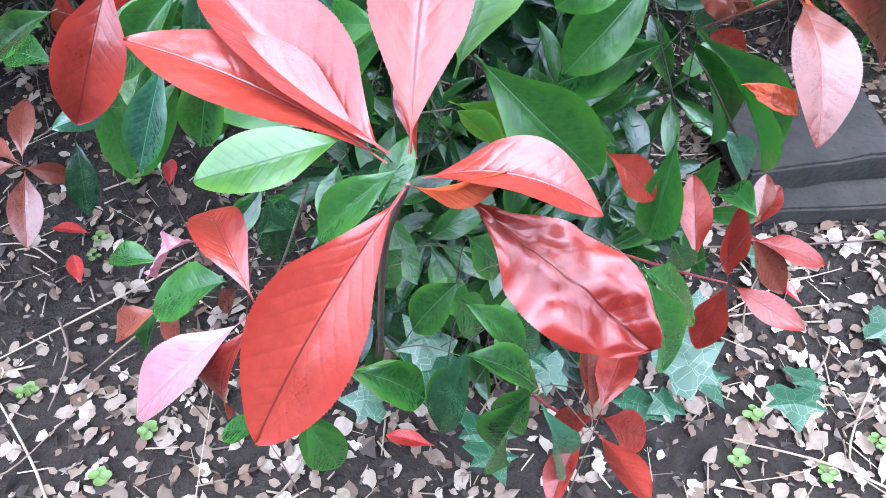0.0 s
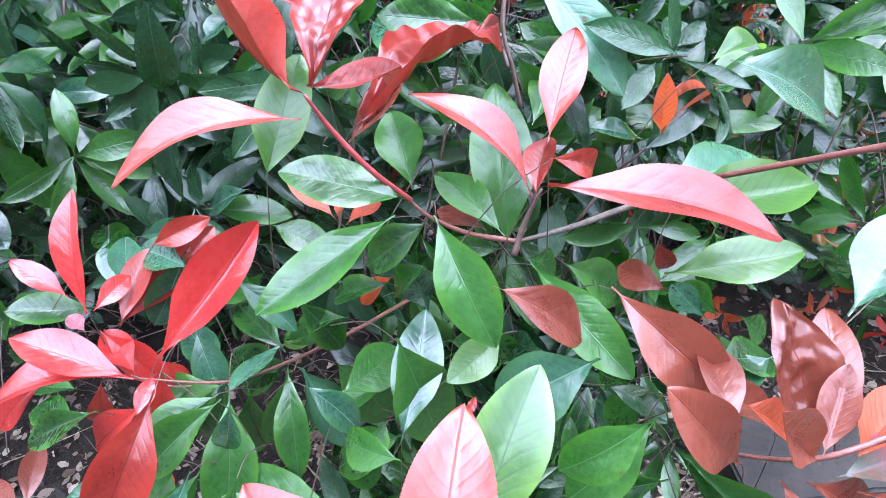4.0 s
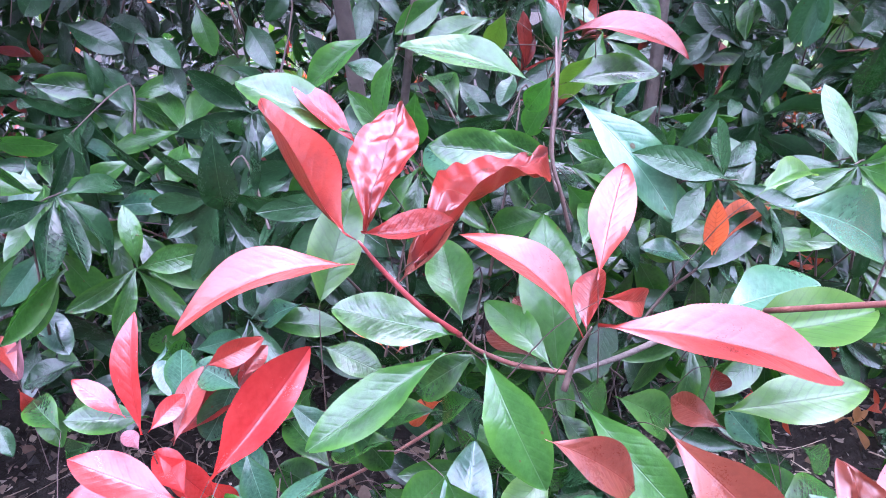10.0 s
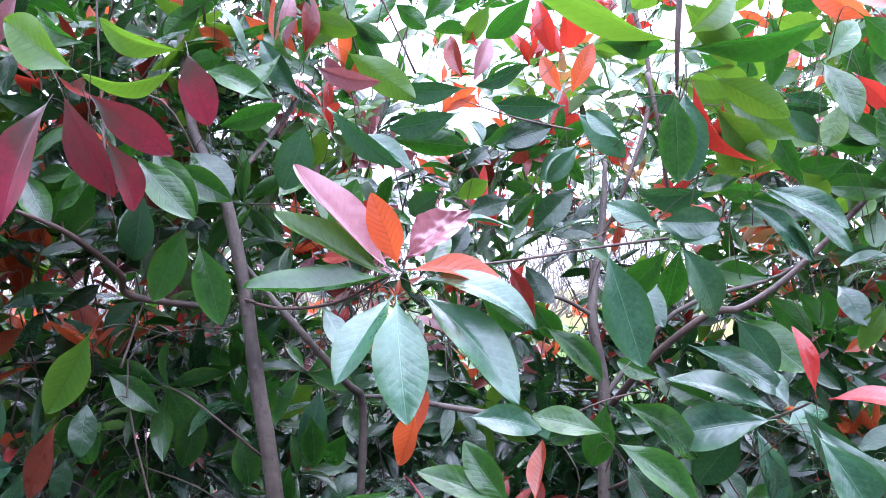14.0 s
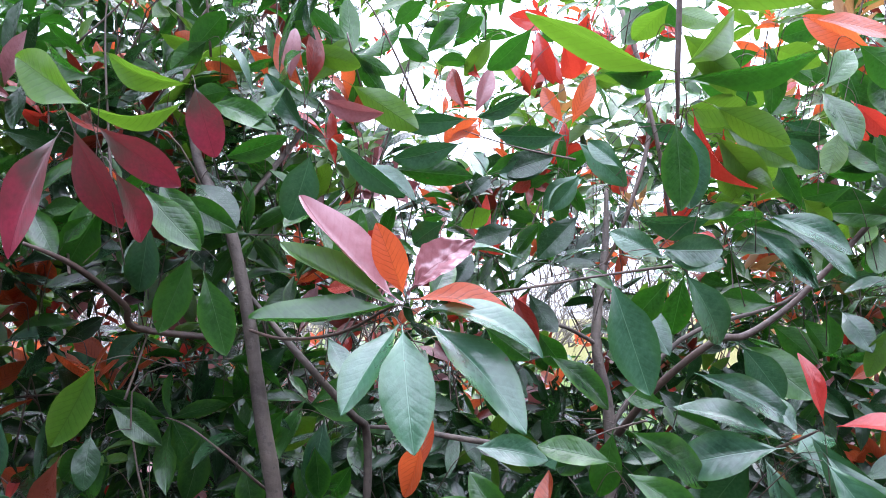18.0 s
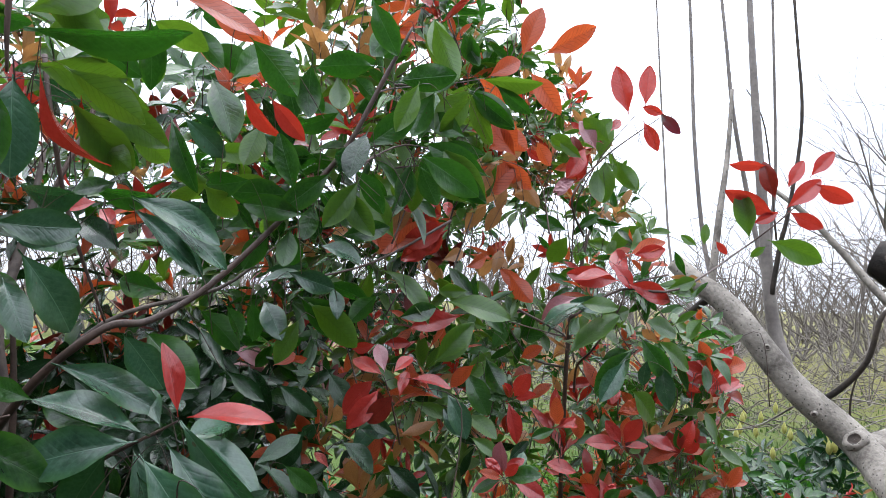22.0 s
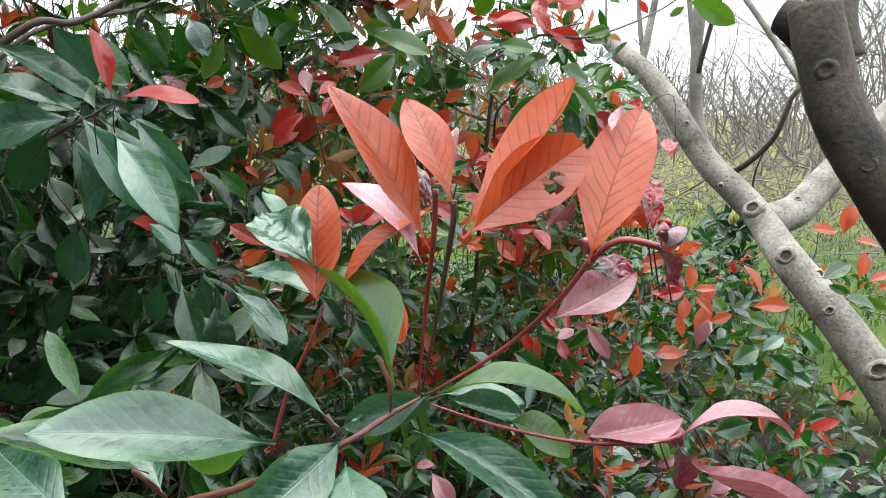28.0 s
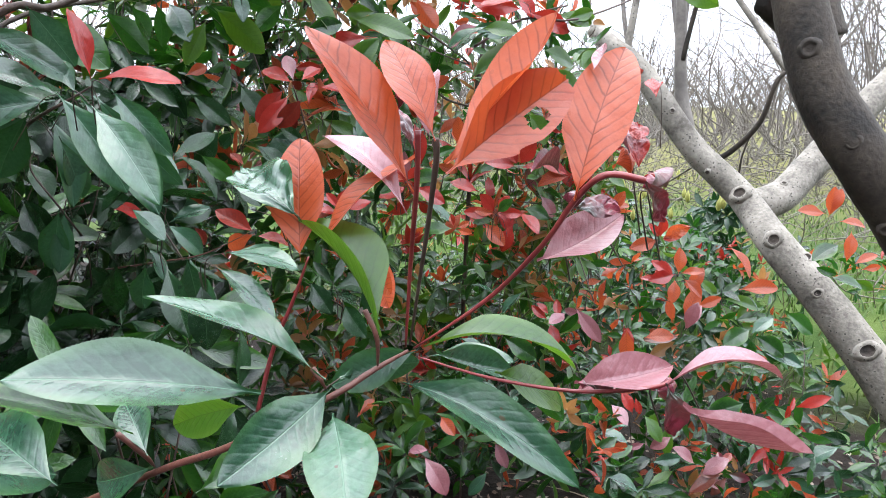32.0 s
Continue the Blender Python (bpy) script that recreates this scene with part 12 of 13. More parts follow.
twig_leaf("c",1,1.839,1.360,1.221, 1.849,1.345,1.324, -0.47,-0.88,-0.08,0.038)
twig_leaf("p",1,1.821,1.369,1.249, 1.786,1.396,1.294, -0.33,-0.90,0.29,0.038)
twig_leaf("o",1,1.423,1.366,1.312, 1.441,1.342,1.249, -0.20,-0.93,0.30,0.044)
twig_leaf("o",1,1.408,1.381,1.193, 1.422,1.365,1.129, -0.52,-0.85,0.10,0.037)
twig_leaf("o",1,1.300,1.438,1.307, 1.326,1.387,1.337, -0.92,-0.34,0.21,0.034)
twig_leaf("c",1,1.490,1.329,1.262, 1.463,1.307,1.213, -0.38,-0.75,0.55,0.037)
twig_leaf("l",1,0.481,0.979,1.463, 0.448,0.984,1.508, 0.74,-0.34,0.58,0.026)
twig_leaf("d",1,0.693,1.329,1.281, 0.761,1.305,1.222, -0.16,-0.97,0.20,0.038)
twig_leaf("d",1,0.788,1.331,1.300, 0.820,1.292,1.231, -0.37,-0.87,0.32,0.039)
twig_leaf("d",1,0.648,1.354,1.310, 0.680,1.314,1.234, -0.70,-0.71,0.08,0.042)
twig_leaf("d",1,0.972,1.397,1.313, 1.026,1.382,1.221, -0.41,-0.91,-0.10,0.040)
twig_leaf("d",1,0.707,1.209,1.220, 0.675,1.248,1.150, -0.57,-0.80,-0.19,0.034)
twig_leaf("d",1,0.775,1.229,1.194, 0.833,1.212,1.135, 0.26,-0.83,0.49,0.039)
twig_leaf("d",1,0.866,1.236,1.147, 0.926,1.216,1.086, -0.03,-0.96,0.28,0.038)
twig_leaf("g",1,0.646,1.130,1.185, 0.698,1.120,1.140, -0.23,-0.97,-0.06,0.030)
twig_leaf("d",1,0.618,1.090,1.163, 0.578,1.112,1.122, -0.73,-0.55,0.42,0.038)
twig_leaf("d",1,0.718,1.149,1.140, 0.740,1.104,1.097, -0.47,-0.72,0.50,0.036)
shrub = SHRUBS["photinia_shrub_rear"]
sprig(shrub)
twig_leaf("l",6,0.275,0.790,1.623, 0.278,0.799,1.532, 0.08,-0.99,-0.10,0.059)
twig_leaf("g",1,-0.291,0.979,1.715, -0.195,0.967,1.671, 0.02,-0.96,0.29,0.035)
twig_leaf("y",6,-0.186,1.059,1.814, -0.096,1.041,1.780, 0.30,0.89,0.33,0.034)
twig_leaf("y",6,-0.114,1.057,1.760, -0.019,1.079,1.697, -0.08,0.97,0.22,0.046)
twig_leaf("g",1,-0.060,1.065,1.638, 0.058,1.065,1.624, 0.04,0.93,0.36,0.040)
twig_leaf("y",6,0.087,1.156,1.590, 0.038,1.192,1.569, 0.38,0.80,0.46,0.046)
twig_leaf("g",1,0.061,1.135,1.812, 0.007,1.125,1.813, -0.09,0.58,0.81,0.030)
twig_leaf("d",1,0.088,1.101,1.633, 0.054,1.096,1.602, -0.03,-0.98,0.21,0.038)
twig_leaf("d",1,0.093,1.101,1.630, 0.172,1.066,1.649, -0.43,-0.88,0.20,0.048)
twig_leaf("l",1,0.211,1.089,1.630, 0.159,1.110,1.582, -0.52,-0.84,0.19,0.046)
twig_leaf("l",1,-0.098,1.018,1.638, -0.019,1.029,1.585, 0.45,-0.72,0.53,0.031)
twig_leaf("g",1,0.065,1.124,1.908, 0.013,1.112,1.859, -0.42,0.87,0.25,0.046)
twig_leaf("g",1,-0.321,0.976,1.776, -0.261,0.958,1.829, -0.26,0.79,0.55,0.049)
twig_leaf("g",1,-0.257,0.974,1.728, -0.313,0.981,1.720, 0.04,0.88,0.47,0.035)
twig_leaf("g",1,-0.156,1.053,1.839, -0.204,1.029,1.830, -0.38,0.49,0.79,0.036)
twig_leaf("g",1,-0.162,1.102,1.859, -0.125,1.104,1.811, 0.11,0.99,0.12,0.029)
twig_leaf("o",1,-0.265,1.066,1.822, -0.220,1.080,1.773, 0.25,0.85,0.47,0.029)
twig_leaf("o",1,-0.278,1.074,1.760, -0.332,1.074,1.805, 0.32,0.87,0.39,0.033)
twig_leaf("o",1,-0.345,1.073,1.829, -0.383,1.089,1.857, 0.44,0.89,0.11,0.025)
twig_leaf("p",1,-0.188,1.015,1.752, -0.181,1.009,1.825, -0.15,-0.99,-0.06,0.032)
twig_leaf("g",1,-0.007,1.130,1.914, -0.059,1.151,1.885, -0.13,0.69,0.71,0.034)
twig_leaf("g",1,-0.057,1.141,1.863, -0.006,1.151,1.825, 0.06,0.94,0.34,0.032)
twig_leaf("g",1,0.032,1.133,1.851, 0.078,1.129,1.883, -0.23,0.87,0.44,0.033)
twig_leaf("g",1,0.162,1.151,1.569, 0.121,1.137,1.524, -0.54,0.81,0.24,0.040)
twig_leaf("d",1,0.056,1.117,1.521, 0.028,1.099,1.471, 0.04,-0.95,0.31,0.045)
twig_leaf("d",1,0.120,1.156,1.560, 0.055,1.133,1.539, 0.25,-0.93,0.28,0.040)
twig_leaf("d",1,0.204,1.146,1.578, 0.171,1.142,1.525, -0.42,-0.85,0.33,0.044)
twig_leaf("d",1,-0.024,1.175,1.524, 0.054,1.155,1.507, -0.25,-0.97,-0.02,0.029)
twig_leaf("l",1,0.122,1.061,1.507, 0.021,1.041,1.516, 0.15,-0.28,0.95,0.036)
twig_leaf("g",1,0.149,1.170,1.407, 0.194,1.192,1.347, 0.09,-0.96,-0.27,0.037)
twig_leaf("d",1,0.132,1.225,1.388, 0.089,1.241,1.334, -0.49,-0.86,0.13,0.044)
twig_leaf("d",1,0.057,1.186,1.347, 0.134,1.176,1.306, 0.15,-0.86,0.50,0.050)
twig_leaf("d",1,-0.215,1.108,1.391, -0.267,1.117,1.344, -0.07,-0.99,-0.11,0.039)
twig_leaf("d",1,-0.322,1.123,1.351, -0.359,1.148,1.294, -0.53,-0.85,-0.03,0.048)
twig_leaf("d",1,-0.272,1.057,1.451, -0.328,1.068,1.480, 0.05,-0.89,0.45,0.052)
twig_leaf("d",1,-0.267,1.152,1.501, -0.202,1.128,1.453, -0.19,-0.96,0.22,0.038)
twig_leaf("g",1,0.378,0.928,1.555, 0.334,0.936,1.541, -0.27,-0.88,0.39,0.033)
twig_leaf("g",1,0.315,1.004,1.844, 0.259,0.997,1.783, -0.29,0.95,0.15,0.044)
twig_leaf("y",6,0.309,0.958,1.813, 0.361,0.927,1.778, 0.42,0.89,-0.16,0.029)
twig_leaf("g",1,0.412,1.103,1.775, 0.467,1.084,1.798, -0.03,0.72,0.69,0.036)
twig_leaf("g",1,0.146,1.115,1.916, 0.045,1.108,1.903, -0.14,0.76,0.63,0.040)
twig_leaf("g",1,0.213,1.108,1.917, 0.273,1.105,1.928, -0.06,0.83,0.56,0.035)
twig_leaf("c",1,0.147,1.122,1.848, 0.197,1.142,1.778, 0.21,0.89,0.40,0.027)
twig_leaf("c",1,0.240,1.111,1.858, 0.256,1.098,1.784, 0.29,0.95,-0.11,0.027)
twig_leaf("g",1,0.246,1.054,1.458, 0.294,1.057,1.412, 0.42,-0.82,0.39,0.049)
twig_leaf("g",1,-0.287,0.970,1.797, -0.339,0.974,1.760, -0.18,0.91,0.36,0.042)
twig_leaf("l",1,-0.242,1.022,1.737, -0.293,1.021,1.822, 0.80,-0.36,0.48,0.029)
twig_leaf("d",1,-0.292,0.941,1.600, -0.228,0.916,1.538, 0.30,-0.73,0.61,0.047)
shrub = SHRUBS["photinia_shrub_rear"]
sprig(shrub)
twig_leaf("d",6,-0.379,0.949,1.517, -0.463,0.962,1.518, -0.12,-0.85,0.50,0.054)
twig_leaf("g",6,-0.432,0.896,1.517, -0.370,0.876,1.572, -0.42,-0.89,0.15,0.057)
twig_leaf("o",6,-0.598,1.114,1.476, -0.631,1.126,1.432, -0.00,0.96,0.27,0.040)
twig_leaf("o",1,-0.583,1.118,1.531, -0.602,1.141,1.477, -0.09,0.90,0.42,0.029)
twig_leaf("o",1,-0.602,1.116,1.518, -0.660,1.128,1.490, -0.04,0.88,0.47,0.026)
twig_leaf("y",1,-0.534,0.966,1.453, -0.570,0.931,1.420, 0.18,-0.77,0.61,0.033)
twig_leaf("l",1,-0.492,1.016,1.410, -0.568,1.002,1.404, 0.02,-0.51,0.86,0.031)
twig_leaf("l",1,-0.465,1.015,1.368, -0.514,1.010,1.360, -0.16,-0.11,0.98,0.029)
twig_leaf("d",6,-0.400,0.914,1.296, -0.397,0.895,1.234, 0.39,-0.87,0.30,0.058)
twig_leaf("l",1,-0.561,1.000,1.217, -0.553,0.988,1.175, -0.16,-0.96,0.24,0.029)
twig_leaf("d",6,-0.448,0.957,1.222, -0.454,0.947,1.168, 0.18,-0.97,0.17,0.042)
twig_leaf("c",1,-0.532,1.003,1.238, -0.535,0.972,1.204, -0.26,-0.70,0.67,0.020)
twig_leaf("d",6,-0.524,0.948,1.160, -0.597,0.955,1.091, -0.14,-0.99,0.06,0.056)
twig_leaf("g",1,-0.457,1.000,1.119, -0.547,0.979,1.117, 0.10,-0.48,0.87,0.026)
twig_leaf("d",1,-0.571,0.990,1.076, -0.498,1.003,1.033, 0.44,-0.72,0.54,0.046)
twig_leaf("d",1,-0.537,1.043,1.072, -0.468,1.020,1.043, -0.03,-0.82,0.57,0.042)
twig_leaf("d",1,-0.461,0.996,1.057, -0.414,0.987,1.015, 0.24,-0.86,0.45,0.041)
twig_leaf("g",1,-0.407,1.052,1.090, -0.388,1.045,1.019, 0.33,-0.93,0.17,0.034)
twig_leaf("d",1,-0.340,1.054,1.063, -0.294,1.017,1.006, -0.06,-0.85,0.52,0.052)
twig_leaf("g",1,-0.267,1.070,1.234, -0.255,1.076,1.153, 0.41,-0.91,-0.01,0.042)
twig_leaf("d",1,-0.169,1.128,1.266, -0.175,1.112,1.170, 0.08,-0.98,0.16,0.045)
twig_leaf("y",6,-0.184,1.178,1.281, -0.261,1.192,1.225, -0.05,0.95,0.31,0.057)
twig_leaf("d",1,-0.292,1.111,1.113, -0.323,1.094,1.058, 0.46,-0.89,0.02,0.041)
twig_leaf("d",1,-0.394,1.105,1.132, -0.439,1.084,1.086, -0.19,-0.81,0.55,0.040)
twig_leaf("g",1,-0.428,1.104,1.141, -0.392,1.127,1.179, -0.04,-0.83,0.55,0.030)
twig_leaf("d",1,-0.461,1.104,1.184, -0.475,1.110,1.131, 0.23,-0.96,-0.16,0.044)
twig_leaf("d",1,-0.140,1.116,1.043, -0.174,1.106,0.976, -0.04,-0.99,0.16,0.043)
twig_leaf("d",1,-0.276,1.108,1.045, -0.247,1.122,0.978, 0.75,-0.64,0.18,0.046)
twig_leaf("d",1,-0.088,1.119,1.042, -0.038,1.124,0.979, 0.30,-0.94,0.17,0.044)
twig_leaf("l",6,0.267,0.889,1.496, 0.341,0.892,1.482, 0.11,-0.94,0.32,0.051)
twig_leaf("d",1,0.206,1.070,1.568, 0.146,1.079,1.507, -0.27,-0.95,0.12,0.051)
twig_leaf("l",1,0.214,1.074,1.621, 0.162,1.074,1.573, -0.46,-0.74,0.49,0.046)
twig_leaf("d",1,0.174,1.123,1.645, 0.097,1.120,1.632, -0.05,-0.87,0.49,0.040)
twig_leaf("l",1,0.433,1.056,1.116, 0.422,1.069,1.023, -0.17,-0.98,-0.12,0.031)
twig_leaf("l",1,0.520,1.062,1.114, 0.560,1.027,1.067, 0.22,-0.68,0.70,0.042)
twig_leaf("l",1,0.544,1.059,1.052, 0.562,1.044,1.001, 0.46,-0.79,0.41,0.036)
twig_leaf("d",6,0.562,1.113,1.091, 0.498,1.086,1.042, 0.05,-0.90,0.44,0.051)
twig_leaf("d",1,0.357,1.100,1.086, 0.405,1.112,1.042, 0.39,-0.91,0.18,0.035)
twig_leaf("d",1,0.304,1.146,1.070, 0.368,1.165,1.029, 0.47,-0.80,0.36,0.040)
twig_leaf("d",1,0.259,1.050,1.194, 0.299,1.027,1.122, 0.00,-0.95,0.31,0.040)
twig_leaf("d",1,0.399,1.108,1.181, 0.417,1.068,1.127, 0.11,-0.78,0.62,0.044)
twig_leaf("d",1,0.320,1.145,1.035, 0.276,1.136,0.986, -0.27,-0.87,0.41,0.043)
twig_leaf("d",1,0.413,1.148,1.000, 0.373,1.153,0.963, -0.27,-0.95,0.17,0.040)
twig_leaf("g",1,0.264,1.117,1.460, 0.217,1.120,1.493, 0.25,-0.86,0.44,0.036)
twig_leaf("l",1,0.240,1.069,1.516, 0.179,1.076,1.506, -0.17,-0.15,0.97,0.031)
twig_leaf("d",1,0.134,1.109,1.462, 0.173,1.094,1.404, -0.01,0.97,-0.26,0.037)
twig_leaf("g",1,0.069,1.152,1.414, 0.136,1.137,1.363, 0.28,0.96,0.09,0.040)
twig_leaf("c",1,0.138,1.160,1.464, 0.120,1.148,1.422, -0.63,0.78,0.05,0.026)
shrub = SHRUBS["photinia_shrub_right"]
sprig(shrub)
twig_leaf("d",1,0.457,1.122,1.099, 0.429,1.143,1.016, -0.86,-0.49,0.17,0.043)
twig_leaf("l",6,0.547,1.119,1.092, 0.570,1.093,1.053, -0.06,-0.84,0.54,0.044)
twig_leaf("l",1,0.586,1.090,1.084, 0.643,1.070,1.105, -0.44,-0.37,0.82,0.042)
twig_leaf("l",1,0.502,1.143,1.062, 0.538,1.083,1.086, -0.17,0.27,0.95,0.042)
twig_leaf("l",1,0.605,1.064,1.034, 0.608,0.981,0.899, -0.50,-0.74,0.45,0.055)
twig_leaf("l",1,0.638,1.036,1.017, 0.698,0.935,0.940, -0.15,-0.65,0.74,0.034)
twig_leaf("d",1,0.517,1.184,1.016, 0.512,1.157,0.923, -0.71,-0.67,0.22,0.042)
twig_leaf("d",1,0.553,1.158,1.012, 0.566,1.085,0.948, -0.61,-0.58,0.54,0.036)
twig_leaf("d",1,0.393,1.172,1.120, 0.418,1.104,1.051, -0.64,-0.65,0.41,0.032)
twig_leaf("d",1,0.411,1.184,0.969, 0.358,1.195,0.931, -0.54,-0.62,0.57,0.039)
twig_leaf("d",1,0.501,1.185,0.975, 0.454,1.186,0.919, -0.63,-0.59,0.51,0.038)
twig_leaf("d",1,0.602,1.115,0.980, 0.558,1.098,0.918, -0.77,-0.21,0.60,0.042)
twig_leaf("d",1,0.683,1.054,0.966, 0.704,1.005,0.904, -0.36,-0.79,0.51,0.036)
twig_leaf("d",1,0.776,1.038,0.917, 0.732,1.037,0.859, -0.75,-0.31,0.58,0.041)
twig_leaf("y",6,0.706,1.216,1.425, 0.779,1.180,1.354, 0.60,0.77,0.22,0.057)
twig_leaf("g",1,0.575,1.245,1.420, 0.595,1.204,1.364, 0.93,0.37,0.06,0.044)
twig_leaf("g",1,0.825,1.200,1.443, 0.781,1.223,1.392, 0.31,0.94,0.14,0.040)
twig_leaf("d",1,0.910,1.127,0.896, 0.923,1.059,0.846, -0.78,-0.46,0.42,0.049)
twig_leaf("d",1,0.818,1.083,0.962, 0.841,1.039,0.908, -0.65,-0.70,0.30,0.037)
twig_leaf("d",1,0.977,1.096,0.963, 0.947,1.105,0.875, -0.67,-0.73,0.16,0.044)
twig_leaf("o",1,2.109,1.256,0.791, 2.123,1.268,0.868, -0.66,-0.72,0.24,0.041)
twig_leaf("c",1,2.100,1.261,0.791, 2.001,1.281,0.780, -0.22,-0.86,0.46,0.041)
twig_leaf("c",1,2.094,1.265,0.787, 2.034,1.301,0.831, -0.24,-0.88,0.40,0.041)
twig_leaf("o",1,2.115,1.252,0.795, 2.142,1.191,0.809, -0.61,-0.10,0.78,0.044)
twig_leaf("o",1,2.119,1.245,0.778, 2.174,1.210,0.720, -0.04,-0.87,0.49,0.048)
twig_leaf("o",1,2.099,1.259,0.778, 2.072,1.241,0.708, -0.71,-0.56,0.42,0.047)
twig_leaf("o",1,1.812,1.187,0.685, 1.814,1.179,0.599, -0.77,-0.64,0.05,0.052)
twig_leaf("o",1,1.849,1.156,0.663, 1.919,1.110,0.669, -0.46,-0.62,0.64,0.046)
twig_leaf("p",1,1.947,1.093,0.686, 1.960,1.074,0.770, -0.90,-0.43,0.05,0.036)
twig_leaf("o",1,2.903,1.229,0.919, 2.914,1.227,1.029, -0.74,-0.67,0.06,0.050)
twig_leaf("o",1,2.894,1.238,0.931, 2.804,1.290,0.940, -0.31,-0.67,0.67,0.047)
twig_leaf("o",1,2.914,1.224,0.932, 2.940,1.215,1.021, -0.83,-0.53,0.19,0.043)
twig_leaf("o",1,2.965,1.173,0.872, 2.938,1.157,0.782, -0.64,-0.70,0.32,0.049)
twig_leaf("o",1,2.934,1.203,0.905, 3.007,1.147,0.889, -0.24,-0.54,0.81,0.047)
twig_leaf("y",6,1.360,1.309,0.894, 1.381,1.286,0.854, 0.05,-0.86,0.51,0.049)
twig_leaf("l",1,1.349,1.303,0.839, 1.394,1.264,0.823, 0.19,-0.19,0.96,0.036)
twig_leaf("p",1,1.629,1.213,0.768, 1.686,1.164,0.674, -0.59,-0.81,0.06,0.039)
twig_leaf("p",1,1.608,1.223,0.750, 1.546,1.218,0.732, -0.20,-0.50,0.84,0.035)
twig_leaf("c",1,1.572,1.247,0.745, 1.541,1.264,0.775, 0.10,-0.82,0.56,0.042)
twig_leaf("p",1,1.580,1.318,1.050, 1.610,1.292,0.989, -0.24,-0.93,0.28,0.035)
twig_leaf("y",1,1.152,1.336,1.408, 1.093,1.420,1.446, 0.74,0.63,-0.24,0.049)
twig_leaf("l",1,1.321,1.224,1.436, 1.222,1.238,1.375, -0.52,0.03,0.85,0.044)
twig_leaf("y",1,1.521,1.222,1.490, 1.585,1.183,1.471, 0.54,0.60,0.59,0.043)
twig_leaf("y",1,1.587,1.156,1.416, 1.537,1.156,1.369, 0.15,0.97,-0.16,0.044)
twig_leaf("c",1,1.371,1.206,1.501, 1.299,1.253,1.486, -0.44,-0.41,0.80,0.038)
twig_leaf("o",1,1.188,1.334,1.502, 1.219,1.288,1.437, 0.72,0.68,-0.14,0.051)
twig_leaf("o",1,1.290,1.267,1.029, 1.252,1.278,0.976, -0.76,-0.46,0.45,0.050)
twig_leaf("o",1,1.394,1.309,0.989, 1.407,1.245,0.943, -0.64,-0.53,0.56,0.047)
twig_leaf("c",1,1.451,1.270,0.991, 1.434,1.286,0.918, -0.86,-0.49,0.10,0.040)
twig_leaf("c",1,1.465,1.267,1.019, 1.477,1.204,0.973, -0.13,-0.61,0.78,0.046)
twig_leaf("o",1,1.059,1.253,1.315, 1.023,1.281,1.268, 0.26,0.90,0.35,0.049)
twig_leaf("l",1,1.460,1.222,0.829, 1.404,1.237,0.774, -0.67,0.15,0.73,0.049)
twig_leaf("l",1,1.256,1.220,0.745, 1.309,1.176,0.694, 0.24,-0.60,0.77,0.053)
twig_leaf("g",1,1.405,1.232,0.717, 1.474,1.180,0.663, -0.37,-0.86,0.36,0.052)
twig_leaf("y",1,1.658,1.290,0.660, 1.750,1.258,0.720, -0.59,-0.33,0.73,0.055)
twig_leaf("c",1,1.586,1.216,0.662, 1.585,1.251,0.714, -0.59,-0.68,0.45,0.037)
twig_leaf("p",1,1.852,0.956,0.374, 1.790,0.987,0.424, 0.19,-0.72,0.67,0.052)
twig_leaf("p",1,1.861,0.942,0.346, 1.916,0.903,0.397, -0.76,-0.35,0.55,0.052)
twig_leaf("p",1,1.866,0.935,0.332, 1.915,0.908,0.315, -0.20,-0.74,0.64,0.042)
twig_leaf("c",1,1.653,1.013,0.539, 1.637,1.041,0.592, -0.32,-0.87,0.37,0.038)
twig_leaf("p",1,1.728,0.947,0.489, 1.691,0.981,0.453, -0.79,-0.41,0.45,0.048)
twig_leaf("p",1,1.609,1.050,0.564, 1.610,0.992,0.528, -0.30,-0.51,0.81,0.039)
twig_leaf("y",1,1.676,0.997,0.540, 1.686,0.947,0.484, -0.35,-0.73,0.59,0.056)
twig_leaf("l",1,1.497,0.997,0.539, 1.545,0.935,0.525, -0.09,-0.27,0.96,0.053)
twig_leaf("l",1,1.438,0.901,0.487, 1.505,0.859,0.447, 0.22,-0.47,0.86,0.050)
twig_leaf("g",1,2.458,1.103,0.664, 2.543,1.048,0.592, -0.24,-0.89,0.40,0.066)
twig_leaf("o",1,2.436,1.253,0.703, 2.556,1.186,0.709, -0.42,-0.72,0.55,0.052)
twig_leaf("o",1,2.507,1.359,0.829, 2.527,1.273,0.727, 0.15,-0.74,0.66,0.059)
twig_leaf("g",1,2.274,1.100,0.637, 2.168,1.119,0.595, -0.38,-0.66,0.65,0.067)
twig_leaf("g",1,2.280,1.092,0.620, 2.352,1.026,0.557, -0.41,-0.82,0.39,0.060)
twig_leaf("g",1,2.272,1.095,0.612, 2.266,1.098,0.530, -0.40,-0.92,-0.01,0.061)
twig_leaf("l",1,2.273,1.097,0.620, 2.342,1.072,0.670, -0.63,-0.26,0.73,0.052)
twig_leaf("g",1,2.063,0.964,0.498, 1.945,1.002,0.477, -0.34,-0.71,0.61,0.070)
twig_leaf("l",1,2.270,0.790,0.388, 2.195,0.852,0.329, -0.58,0.06,0.81,0.066)
twig_leaf("o",1,1.153,1.132,0.606, 1.155,1.080,0.580, -0.54,-0.38,0.75,0.044)
twig_leaf("p",1,1.010,0.985,0.616, 1.033,0.937,0.549, -0.35,-0.81,0.46,0.041)
